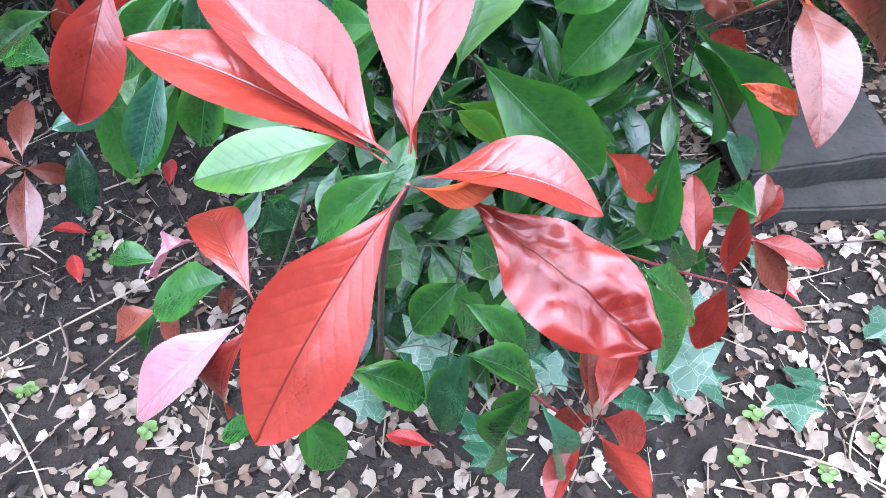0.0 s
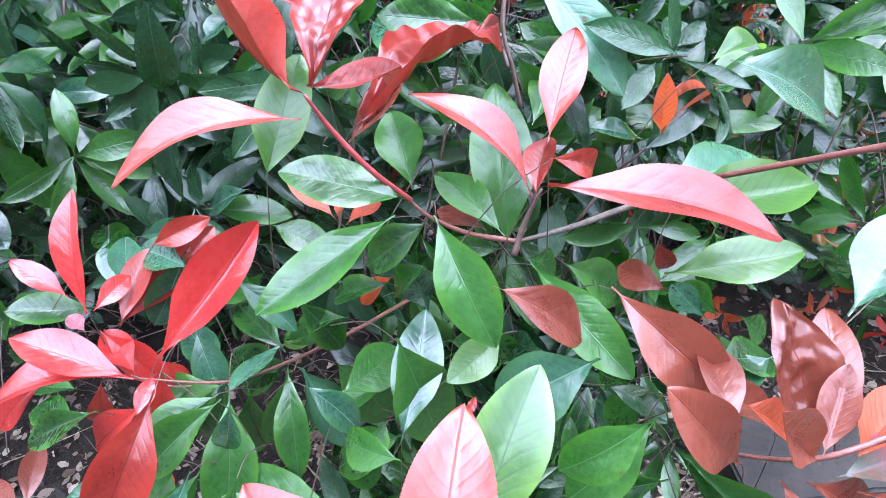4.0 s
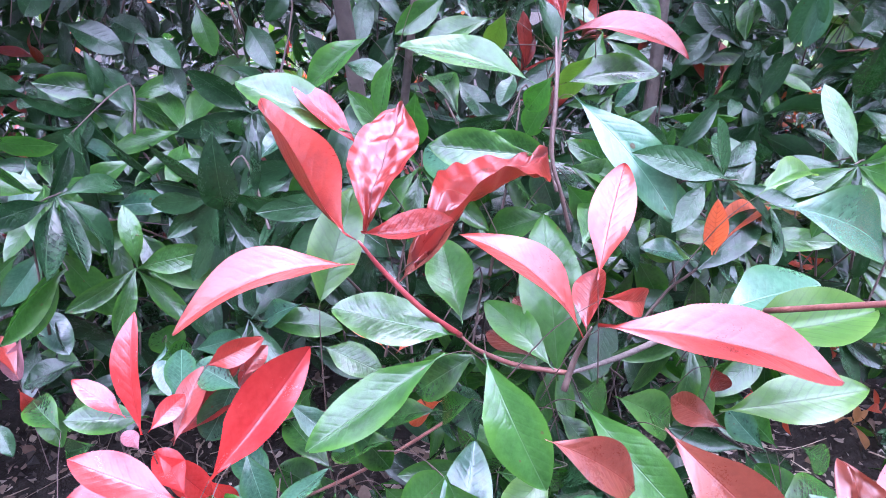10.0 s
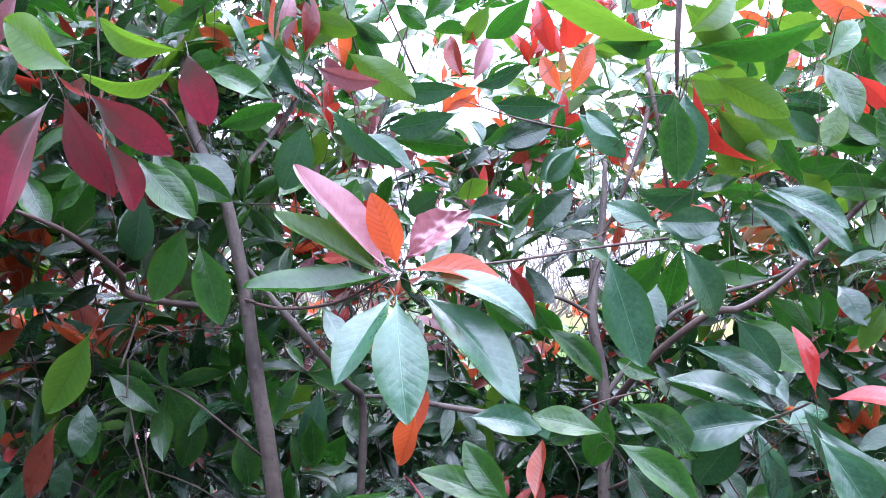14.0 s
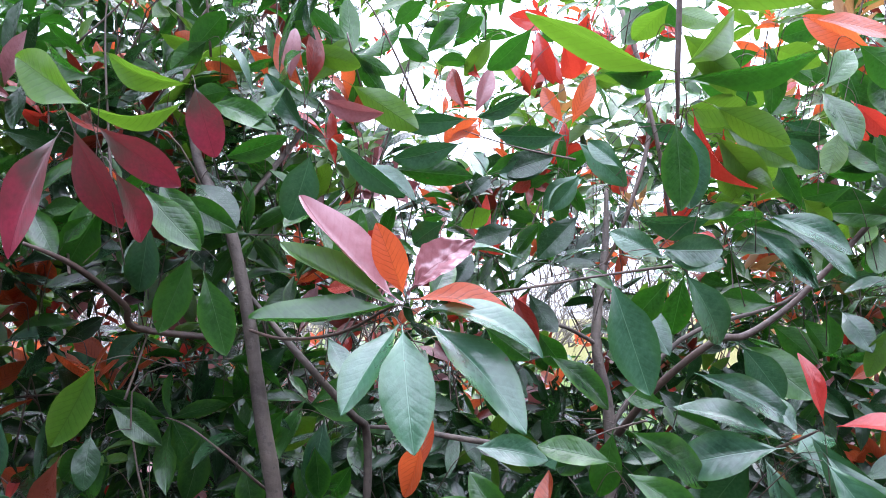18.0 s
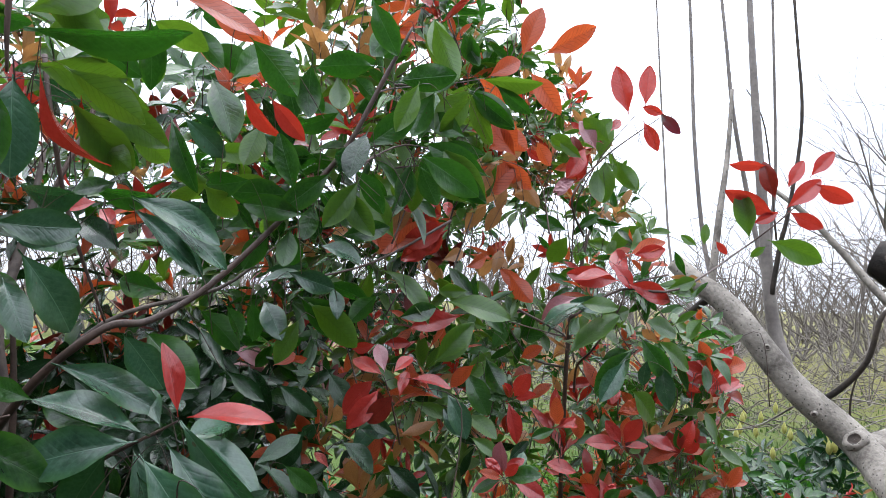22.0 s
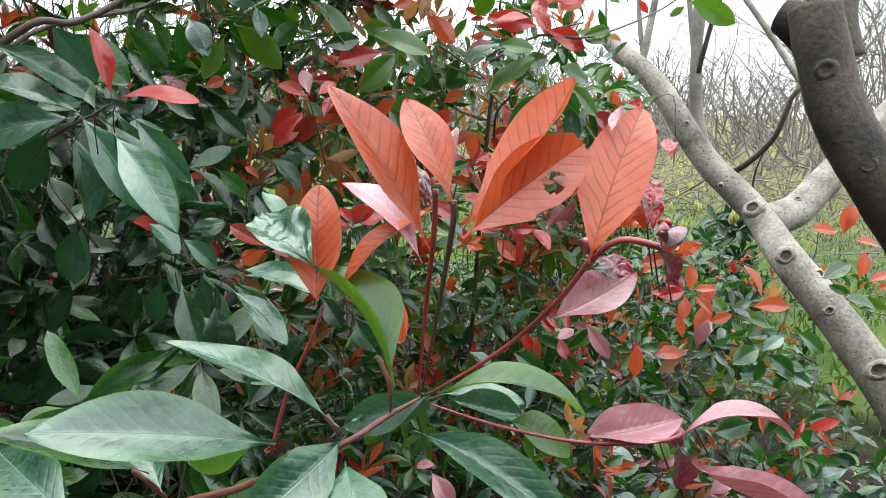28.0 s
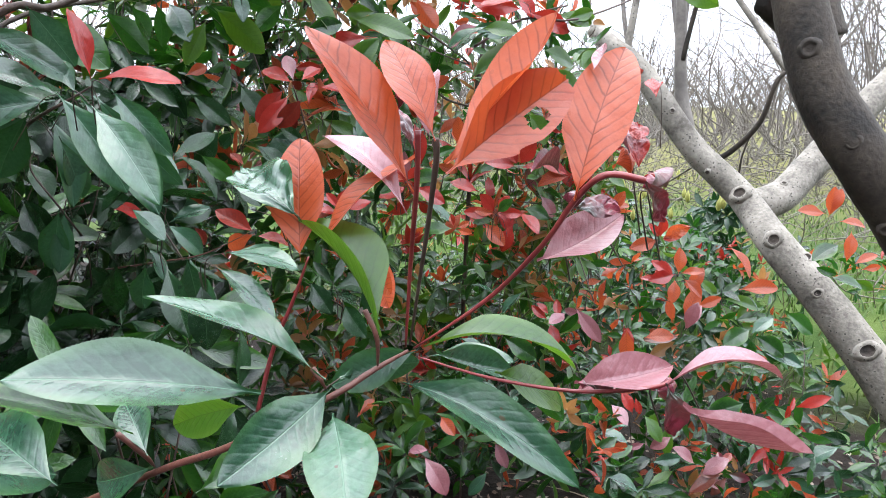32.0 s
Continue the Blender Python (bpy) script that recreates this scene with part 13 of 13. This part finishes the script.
twig_leaf("p",1,1.020,0.981,0.627, 0.998,1.017,0.616, -0.62,-0.15,0.77,0.033)
twig_leaf("l",1,1.198,1.113,0.656, 1.223,1.070,0.719, -0.95,-0.20,0.25,0.044)
twig_leaf("c",1,1.432,1.227,0.773, 1.446,1.206,0.719, -0.81,-0.59,0.03,0.039)
twig_leaf("g",1,2.784,1.139,0.729, 2.859,1.058,0.700, -0.17,-0.47,0.87,0.082)
twig_leaf("g",1,2.928,1.188,0.826, 2.810,1.218,0.769, -0.48,-0.37,0.79,0.071)
shrub = SHRUBS["photinia_shrub_low"]
sprig(shrub)
leaf("c",9,0.575,0.180,1.304, 0.593,0.173,1.305, -0.33,-0.84,0.42,0.010)
leaf("o",9,0.593,0.191,1.252, 0.575,0.161,1.258, -0.12,0.24,0.96,0.015)
leaf("p",9,0.586,0.187,1.264, 0.572,0.162,1.273, 0.10,0.29,0.95,0.011)
leaf("m",9,0.575,0.165,1.249, 0.558,0.132,1.244, 0.60,-0.43,0.67,0.012)
leaf("m",5,0.541,0.175,1.242, 0.545,0.153,1.241, -0.57,-0.16,0.81,0.014)
leaf("m",9,0.470,0.236,1.284, 0.491,0.245,1.281, 0.27,-0.32,0.91,0.007)
leaf("m",7,0.562,0.213,1.252, 0.523,0.193,1.256, 0.14,-0.08,0.99,0.007)
leaf("m",9,0.548,0.172,1.147, 0.557,0.165,1.145, -0.43,-0.77,0.48,0.008)
shrub = SHRUBS["old_tree"]
sprig(shrub)
limb("A", 42.0, 104.0, (3.085,2.62,1.66), (3.127,2.542,1.579), (3.215,2.382,1.434), (3.375,2.187,1.105), (3.527,1.971,0.864), (3.439,1.729,0.695), (3.502,1.502,0.466), (3.563,1.270,0.205), (3.680,1.033,-0.164), (3.794,0.867,-0.507))
limb("A", 66.0, 86.0, (4.716,1.759,1.645), (4.339,1.803,1.362), (3.975,1.875,1.035), (3.725,1.884,0.870), (3.558,1.938,0.818))
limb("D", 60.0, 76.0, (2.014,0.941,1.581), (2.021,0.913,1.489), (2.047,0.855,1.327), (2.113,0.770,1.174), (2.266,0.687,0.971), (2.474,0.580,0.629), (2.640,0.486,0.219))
sprig(shrub)
limb("P", 11.0, 38.0, (3.411,2.493,3.938), (3.372,2.401,2.866), (3.395,2.388,2.420), (3.422,2.373,2.002), (3.449,2.358,1.584), (3.482,2.338,1.307), (3.509,2.229,0.999))
limb("D", 5.0, 13.0, (3.411,2.260,3.809), (3.413,2.179,2.779), (3.434,2.167,2.328), (3.416,2.225,1.905), (3.427,2.277,1.747), (3.446,2.336,1.515))
limb("P", 6.0, 15.0, (3.403,2.731,4.067), (3.424,2.603,2.942), (3.449,2.566,2.466), (3.524,2.522,1.971), (3.494,2.389,1.530))
limb("P", 5.0, 11.0, (3.534,2.419,3.944), (3.556,2.408,2.911), (3.567,2.402,2.165), (3.546,2.416,1.791), (3.464,2.349,1.501))
limb("P", 6.0, 13.0, (3.146,2.652,3.926), (3.194,2.624,2.894), (3.215,2.613,2.292), (3.258,2.588,1.777), (3.277,2.519,1.492))
limb("P", 3.0, 7.0, (3.143,2.886,4.055), (3.175,2.834,2.956), (3.208,2.816,2.327), (3.198,2.741,1.663), (3.202,2.599,1.531))
limb("A", 9.0, 20.0, (3.420,2.548,2.574), (3.359,2.527,2.213), (3.286,2.513,1.917), (3.227,2.514,1.532))
limb("D", 7.0, 16.0, (3.770,1.699,1.596), (3.593,1.770,1.489), (3.490,1.832,1.430), (3.522,1.918,1.230), (3.552,2.064,1.086), (3.545,2.185,1.004))
limb("A", 12.0, 22.0, (3.688,2.505,2.076), (3.783,2.367,1.924), (3.889,2.210,1.692), (3.943,2.062,1.496), (4.115,1.959,1.392))
limb("D", 7.0, 22.0, (3.004,2.916,1.133), (3.125,2.762,1.307), (3.185,2.632,1.401), (3.248,2.513,1.505))
limb("D", 3.0, 6.0, (3.540,1.954,1.214), (3.549,2.007,1.067), (3.590,2.041,0.956))
limb("A", 3.0, 7.0, (3.388,2.745,0.797), (3.561,2.525,0.839), (3.601,2.268,1.005), (3.603,2.150,1.007))
limb("D", 3.0, 5.0, (3.440,2.478,2.561), (3.477,2.397,2.351), (3.438,2.305,1.776))
sprig(shrub)
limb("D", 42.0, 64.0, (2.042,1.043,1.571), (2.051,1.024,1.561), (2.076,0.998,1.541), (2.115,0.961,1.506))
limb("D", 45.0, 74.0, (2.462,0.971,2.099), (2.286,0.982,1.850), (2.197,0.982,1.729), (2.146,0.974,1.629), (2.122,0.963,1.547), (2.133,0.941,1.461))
sprig(shrub)
knot(1.967,0.863,1.431, -0.90,-0.44,-0.01, 0.040)
knot(3.447,1.936,0.893, -0.86,-0.23,0.45, 0.071)
knot(3.364,1.687,0.716, -0.85,-0.48,0.22, 0.064)
knot(3.445,1.566,0.653, -0.43,-0.70,0.57, 0.044)
knot(3.419,1.485,0.508, -0.87,-0.45,0.22, 0.039)
knot(3.469,1.267,0.302, -0.80,-0.52,0.32, 0.076)
knot(2.028,0.762,1.222, -0.87,-0.50,-0.04, 0.032)
knot(3.376,2.074,0.978, -0.91,-0.37,-0.21, 0.024)
knot(3.262,2.226,1.265, -0.67,-0.73,0.12, 0.025)
knot(3.685,1.855,0.941, -0.57,-0.43,0.70, 0.025)
knot(2.138,0.705,1.016, -0.89,-0.27,-0.36, 0.035)
sprig(shrub)
ivy_leaf(0.350,0.449,0.199, 0.085, 200)
ivy_leaf(0.303,0.415,0.168, 0.075, 150)
ivy_leaf(0.333,0.400,0.181, 0.050, 120)
ivy_leaf(0.583,0.533,0.000, 0.065, 190)
ivy_leaf(0.727,0.624,0.000, 0.070, 240)
ivy_leaf(0.009,0.446,0.211, 0.090, 180)
ivy_leaf(0.141,0.462,0.221, 0.070, 160)
ivy_leaf(0.187,0.435,0.193, 0.060, 100)
ivy_leaf(0.078,0.388,0.153, 0.080, 190)
ivy_leaf(-0.053,0.397,0.167, 0.060, 90)
ivy_leaf(0.414,0.550,0.156, 0.060, 60)
ivy_leaf(0.575,0.737,0.000, 0.050, 20)
ivy_leaf(0.312,0.465,0.217, 0.060, 300)
weed(-0.643, 0.478)
weed(-0.621, 0.794)
weed(-0.599, 0.942)
weed(0.879, 1.097)
weed(0.744, 0.873)
weed(0.819, 0.816)
weed(-0.619, 0.753)
weed(0.501, 0.464)
weed(0.047, 0.907)
sprig(shrub)
weed(-0.425, 0.417)
weed(-0.636, 0.481)
weed(0.463, 0.390)
weed(-0.478, 0.345)
weed(0.677, 0.421)
weed(0.587, 0.371)
fallen_red_leaf(0.014, 0.399, 80)
sprig(shrub)
fallen_red_leaf(-0.616, 0.682, 30)
fallen_red_leaf(-0.640, 0.801, 85)
fallen_red_leaf(-0.521, 0.918, 10)
fallen_red_leaf(0.629, 0.664, 40)
fallen_red_leaf(-0.751, 0.605, 60)

# stone block on the soil
block = root("stone_block", (0.71, 1.02, 0.0), "weathered dark stone block lying on the soil", "stone")
for size, place in (((0.29, 0.21, 0.07), (-0.01, 0.0, 0.075, 1, -2, 9)), ((0.31, 0.22, 0.05), (0.035, -0.05, 0.022, 0, 1, 4))):
    bm = bmesh.new()
    bmesh.ops.create_cube(bm, size=1.0)
    bmesh.ops.scale(bm, vec=size, verts=bm.verts)
    bmesh.ops.bevel(bm, geom=bm.edges[:], offset=0.006, segments=2, affect="EDGES")
    bmesh.ops.subdivide_edges(bm, edges=bm.edges[:], cuts=4, use_grid_fill=True)
    for v in bm.verts:
        v.co += 0.008 * Vector((noise.noise(v.co * 14), noise.noise(v.co * 14 + Vector((5, 0, 0))), noise.noise(v.co * 11 + Vector((0, 5, 0)))))
    me = bpy.data.meshes.new("slab")
    bm.to_mesh(me)
    bm.free()
    me.materials.append(STONE)
    slab = new("slab", me)
    slab.parent = block
    slab.matrix_basis = pose(*place)


# ---- the mass of foliage behind ----
def polar(a, r, z):
    return np.array((0.15 + r * math.sin(radians(a)), r * math.cos(radians(a)), z))


def cloud_of(count, seed, a, r, z, keep=None, rise=0.6):
    rnd = np.random.RandomState(seed)
    out = []
    while len(out) < count:
        aa, rr, zz = rnd.uniform(*a), rnd.uniform(*r), rnd.uniform(*z)
        if keep and not keep(aa, rr, zz, rnd):
            continue
        p = polar(aa, rr, zz)
        if noise.noise(Vector(p) * 2.3) < -0.22:
            continue
        way = -polar(aa, 1, 0) * 0.35 + rnd.normal(0, 0.5, 3) + (0, 0, rise)
        out.append((p, way))
    return out


def twigs_for(whorls, seed, share=0.6):
    rnd = np.random.RandomState(seed)
    out = []
    for p, way in whorls:
        if rnd.rand() > share:
            continue
        w = np.asarray(way) / np.linalg.norm(way)
        q = p - w * rnd.uniform(0.08, 0.16)
        s = q + rnd.normal(0, 0.06, 3) - (0, 0, rnd.uniform(0.08, 0.22))
        out.append(((p, q, s), (0.0008, 0.0012, 0.002)))
    return out


def low_keep(a, r, z, rnd):
    if r < 1.45 and z < 0.5:
        return False
    if -70 < a < -12 and r < 1.6 and z < 0.62:
        return False
    if a > 14 and z < 0.95 and r < 1.75:
        return False
    return True


front = SHRUBS["photinia_shrub_front"]
left = SHRUBS["photinia_shrub"]
rear = SHRUBS["photinia_shrub_rear"]
right = SHRUBS["photinia_shrub_right"]


def box_of(count, seed, x, y, z, keep=None, rise=0.8):
    rnd = np.random.RandomState(seed)
    out = []
    while len(out) < count:
        p = np.array((rnd.uniform(*x), rnd.uniform(*y), rnd.uniform(*z)))
        if keep and not keep(*p):
            continue
        out.append((p, np.array((0.0, -0.9, rise)) + rnd.normal(0, 0.5, 3)))
    return out


# leaves just under and behind the nearest shoots
n1 = box_of(140, 41, (-0.1, 0.33), (0.5, 1.0), (0.06, 0.5), lambda x, y, z: z < 1.0 - 0.85 * y + 0.05)
foliage("foliage", n1, "gggdd", front, 51, (0.065, 0.105), (5, 8), 10)
tubes("twig_mass", twigs_for(n1, 61, 0.8), BARK["k"], front)
# mostly d here and in w1: the hedge's inner shade is in the leaf colour
n2 = box_of(170, 42, (-0.62, 0.62), (0.72, 1.15), (0.42, 0.98), lambda x, y, z: z > 0.62 or abs(x - 0.1) < 0.28, 0.25)
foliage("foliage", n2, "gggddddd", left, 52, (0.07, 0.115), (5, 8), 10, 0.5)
tubes("twig_mass", twigs_for(n2, 62, 0.8), BARK["k"], left)
w1 = cloud_of(1300, 11, (-68, 22), (1.15, 2.7), (0.05, 1.35), low_keep)
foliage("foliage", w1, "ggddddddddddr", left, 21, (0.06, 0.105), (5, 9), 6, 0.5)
# dark whorls added inside the hedge to block light and deepen the gaps
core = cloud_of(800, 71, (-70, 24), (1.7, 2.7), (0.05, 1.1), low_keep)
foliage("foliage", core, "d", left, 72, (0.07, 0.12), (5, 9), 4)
tubes("twig_mass", twigs_for(w1, 31, 0.3), BARK["k"], left)
w2 = cloud_of(900, 12, (-62, 32), (1.15, 2.6), (1.1, 1.8), lambda a, r, z, q: low_keep(a, r, z, q) and (a < -14 or r > 1.55))
foliage("foliage", w2, "gggddddyyoocrp", rear, 22, (0.06, 0.105))
tubes("twig_mass", twigs_for(w2, 32, 0.4), BARK["k"], rear)
w3 = cloud_of(620, 13, (-55, 36), (1.25, 3.2), (1.55, 2.8), lambda a, r, z, q: z < 1.42 + r * 0.5 and (a < -14 or r > 1.6 or (r > 1.3 and q.rand() < 0.4)) and noise.noise((a * 0.06, z * 1.5, 3.0)) > -0.3, 1.0)
foliage("foliage", w3, "ggggyyocrgg", rear, 23, (0.06, 0.105))
tubes("twig_mass", twigs_for(w3, 33), BARK["k"], rear)
w4 = cloud_of(340, 14, (16, 36), (1.5, 3.0), (0.1, 1.75), lambda a, r, z, q: not (r < 1.8 and z < 0.8))
foliage("foliage", w4, "gggggddyyycooott", right, 24, (0.06, 0.10))
tubes("twig_mass", twigs_for(w4, 34, 0.2), BARK["k"], right)
w9 = cloud_of(400, 19, (26, 52), (1.9, 3.0), (0.3, 2.4), lambda a, r, z, q: z < 1.40 + r * math.tan(radians(min((51 - a) * 1.8, 24))) and q.rand() < (1.0 if a < 44 else 0.55))
foliage("foliage", w9, "gggggyyyooctt", right, 29, (0.06, 0.10))
w13 = cloud_of(330, 73, (35, 52), (1.95, 2.7), (0.75, 2.2), lambda a, r, z, q: z < 1.36 + r * math.tan(radians(min((52.5 - a) * 1.5, 20))) and (a > 43 or z > 1.35))
foliage("foliage", w13, "oocttyyyggg", right, 74, (0.05, 0.085), (4, 7), 5)
tubes("twig_mass", twigs_for(w13, 75, 0.5), BARK["k"], right)
tubes("twig_mass", twigs_for(w9, 39, 0.25), BARK["k"], right)
w10 = cloud_of(150, 20, (2, 38), (1.5, 2.4), (1.75, 2.5), lambda a, r, z, q: z < 1.44 + r * 0.5, 1.1)
foliage("foliage", w10, "ggyyyyoct", right, 30, (0.07, 0.115), (4, 8), 7)
tubes("twig_mass", twigs_for(w10, 40, 0.6), BARK["k"], right)
w5 = cloud_of(560, 15, (36, 78), (2.2, 4.8), (0.08, 0.8), lambda a, r, z, q: z < 0.8 - 0.09 * (r - 2.2) and (a < 56 or r > 3.9 or (z - 1.29) / r < -0.17 - 0.019 * (a - 60)))
low = root("photinia_bush", (2.4, 1.9, 0.0), "low photinia bush with orange young leaves beside the tree", "shrub", "photinia shrubs")
foliage("foliage", w5, "gggggddddlyyoooct", low, 25, (0.05, 0.095), (4, 8), 5)
tubes("twig_mass", twigs_for(w5, 35), BARK["k"], low)

w6 = cloud_of(560, 16, (16, 76), (1.5, 2.7), (0.06, 0.62), lambda a, r, z, q: not (a > 58 and r < 1.9) and (a < 56 or (z - 1.29) / r < -0.17 - 0.019 * (a - 60)))
foliage("foliage", w6, "ggggggddddlytooc", low, 26, (0.05, 0.095), (4, 8), 5)
# overhead whorls, partly out of view, added to shade the left hedge
w7 = cloud_of(560, 17, (-75, -12), (1.05, 2.2), (1.5, 2.7), lambda a, r, z, q: z < 1.42 + r * 0.62)
foliage("foliage", w7, "ggggddgyor", rear, 27, (0.06, 0.105))
tubes("twig_mass", twigs_for(w7, 37, 0.5), BARK["k"], rear)

w8 = cloud_of(650, 18, (-55, 32), (2.6, 4.3), (0.1, 2.3), lambda a, r, z, q: z < 0.95 + 0.13 * r)
foliage("foliage", w8, "gggyyyocoprg", rear, 28, (0.07, 0.12), (5, 9), 4)
tubes("twig_mass", twigs_for(w8, 38, 0.7), BARK["k"], rear, 3)

laurel = root("laurel_bush", (3.9, 2.9, 0.0), "low dark-leaved evergreen bush with pale yellow buds", "shrub")
w11 = cloud_of(190, 21, (46, 60), (4.0, 5.6), (0.08, 0.75), lambda a, r, z, q: z < 0.8 - 0.35 * abs(r - 4.8))
foliage("foliage", w11, "dddg", laurel, 31, (0.08, 0.13), (7, 11), 5)
tubes("twig_mass", twigs_for(w11, 41, 0.4), BARK["k"], laurel)
rnd = np.random.RandomState(9)
for i in range(26):
    p = polar(rnd.uniform(47, 59), rnd.uniform(4.2, 5.2), rnd.uniform(0.6, 0.82)) - np.array(laurel.location)
    verts, faces = [], []
    for k, (rr, h) in enumerate(((0.006, 0), (0.016, 0.02), (0.013, 0.045), (0.002, 0.07))):
        verts += [(p[0] + rr * math.cos(1.05 * n), p[1] + rr * math.sin(1.05 * n), p[2] + h) for n in range(6)]
    for k in range(3):
        faces += [(k * 6 + n, k * 6 + (n + 1) % 6, k * 6 + 6 + (n + 1) % 6, k * 6 + 6 + n) for n in range(6)]
    mesh_object("bud", verts, faces, BUD, laurel)
cover = root("ground_cover", (3.2, 3.2, 0.0), "bright green low ground cover plants in the grass", "plants", kind="stuff")
w12 = cloud_of(420, 22, (38, 52), (3.6, 6.2), (0.02, 0.28))
foliage("foliage", w12, "yyyg", cover, 32, (0.03, 0.06), (5, 9), 4)

# ---- lawn, thicket and bare woods ----
rnd = np.random.RandomState(77)
verts, faces = [], []
for i in range(14000):
    a, r = rnd.uniform(28, 85), rnd.uniform(3.0, 6.0) * rnd.uniform(1, 2.2) ** 1.3
    x, y = 0.15 + r * math.sin(radians(a)), r * math.cos(radians(a))
    h, t, wd = rnd.uniform(0.03, 0.085), rnd.uniform(0, 6.28), rnd.uniform(0.003, 0.006) * (0.6 + r * 0.12)
    lean = rnd.uniform(0.0, 0.08)
    c, s = math.cos(t), math.sin(t)
    k = len(verts)
    verts += [(x - wd * c, y - wd * s, 0), (x + wd * c, y + wd * s, 0), (x + 0.4 * lean * s + wd * 0.7 * c, y - 0.4 * lean * c + wd * 0.7 * s, h * 0.6), (x + 0.4 * lean * s - wd * 0.7 * c, y - 0.4 * lean * c - wd * 0.7 * s, h * 0.6), (x + lean * s, y - lean * c, h)]
    faces += [(k, k + 1, k + 2, k + 3), (k + 3, k + 2, k + 4)]
ob = mesh_object("grass", verts, faces, GRASS, None, False)
tagged(ob, "rough green and straw-coloured grass", "grass", kind="stuff")


def bare_bush(x, y, tall, stems, rnd, thick, out):
    for i in range(stems):
        a, lean = rnd.uniform(0, 6.28), rnd.uniform(0.05, 1.0)
        pts = [np.array((x, y, 0.0))]
        step = tall / 4
        d = np.array((lean * math.cos(a), lean * math.sin(a), 1.0))
        for k in range(4):
            d = d + rnd.normal(0, 0.22, 3)
            pts.append(pts[-1] + d / np.linalg.norm(d) * step * rnd.uniform(0.7, 1.1))
        out.append((pts, [thick, thick * 0.8, thick * 0.6, thick * 0.4, thick * 0.2]))
        for k in (1, 2, 2, 3, 3, 4):
            e = d + rnd.normal(0, 0.9, 3)
            e = e / np.linalg.norm(e) * tall * rnd.uniform(0.12, 0.3)
            out.append(((pts[k], pts[k] + 0.5 * e + rnd.normal(0, 0.03 * tall, 3), pts[k] + e), (thick * 0.35, thick * 0.25, thick * 0.12)))


out = []
for i in range(60):
    a, r = rnd.uniform(30, 84), rnd.uniform(8, 18)
    bare_bush(0.15 + r * math.sin(radians(a)), r * math.cos(radians(a)), rnd.uniform(0.9, 2.0), 5, rnd, 0.003 + 0.0003 * r, out)
for i in range(1500):
    a, r, z = rnd.uniform(30, 84), rnd.uniform(5.5, 17), rnd.uniform(0.0, 0.9)
    q = np.array((0.15 + r * math.sin(radians(a)), r * math.cos(radians(a)), z))
    d = rnd.normal(0, 1, 3) * (1, 1, 0.5) + (0, 0, 0.6)
    pts = [q]
    for k in range(4):
        d = d / np.linalg.norm(d) + rnd.normal(0, 0.35, 3) - (0, 0, 0.12)
        pts.append(pts[-1] + d / np.linalg.norm(d) * rnd.uniform(0.15, 0.42))
        pts[-1][2] = max(pts[-1][2], 0.02)
    w = rnd.uniform(0.002, 0.007) * (0.5 + r * 0.06)
    out.append((pts, (w, w, w * 0.8, w * 0.6, w * 0.3)))
ob = tubes("bare_thicket", out, HAZE_TWIG, None, 3)
tagged(ob, "leafless grey thicket at the edge of the meadow", "thicket")
out = []
for i in range(240):
    a, r = rnd.uniform(-40, 88), rnd.uniform(20, 46)
    bare_bush(0.15 + r * math.sin(radians(a)), r * math.cos(radians(a)), rnd.uniform(4.0, 9.0) * (0.6 if a < 62 else 1.1), 5, rnd, 0.02 + 0.0009 * r, out)
for i in range(16):
    a, r = rnd.uniform(58, 80), rnd.uniform(13, 22)
    bare_bush(0.15 + r * math.sin(radians(a)), r * math.cos(radians(a)), rnd.uniform(4.0, 8.0), 5, rnd, 0.006 + 0.0004 * r, out)


def bare_tree(start, d, length, thick, depth, rnd, out):
    """A leafless crown: each limb forks into thinner ones."""
    pts = [np.array(start, float)]
    d = np.array(d, float)
    for k in range(3):
        d = d + rnd.normal(0, 0.12, 3)
        d = d / np.linalg.norm(d)
        pts.append(pts[-1] + d * length / 3)
    out.append((pts, (thick, thick * 0.85, thick * 0.7, thick * 0.55)))
    if depth == 0:
        return
    for k in range(3 if depth > 2 else 4):
        e = d + rnd.normal(0, 0.45, 3) + (0, 0, 0.12)
        bare_tree(pts[rnd.randint(1, 4)], e / np.linalg.norm(e), length * rnd.uniform(0.5, 0.75), thick * 0.52, depth - 1, rnd, out)


for i in range(15):
    a, r = rnd.uniform(60, 86), rnd.uniform(14, 26)
    bare_tree((0.15 + r * math.sin(radians(a)), r * math.cos(radians(a)), 0.0), (0, 0, 1), rnd.uniform(2.2, 3.4), 0.05, 4, rnd, out)
for i in range(12):
    a, r = rnd.uniform(66, 92), rnd.uniform(15, 24)
    bare_tree((0.15 + r * math.sin(radians(a)), r * math.cos(radians(a)), 0.0), (0, 0, 1), rnd.uniform(3.4, 4.6), 0.045, 4, rnd, out)
ob = tubes("bare_woods", out, HAZE_TWIG, None, 3)
tagged(ob, "distant leafless woodland, grey-brown twigs", "woods")
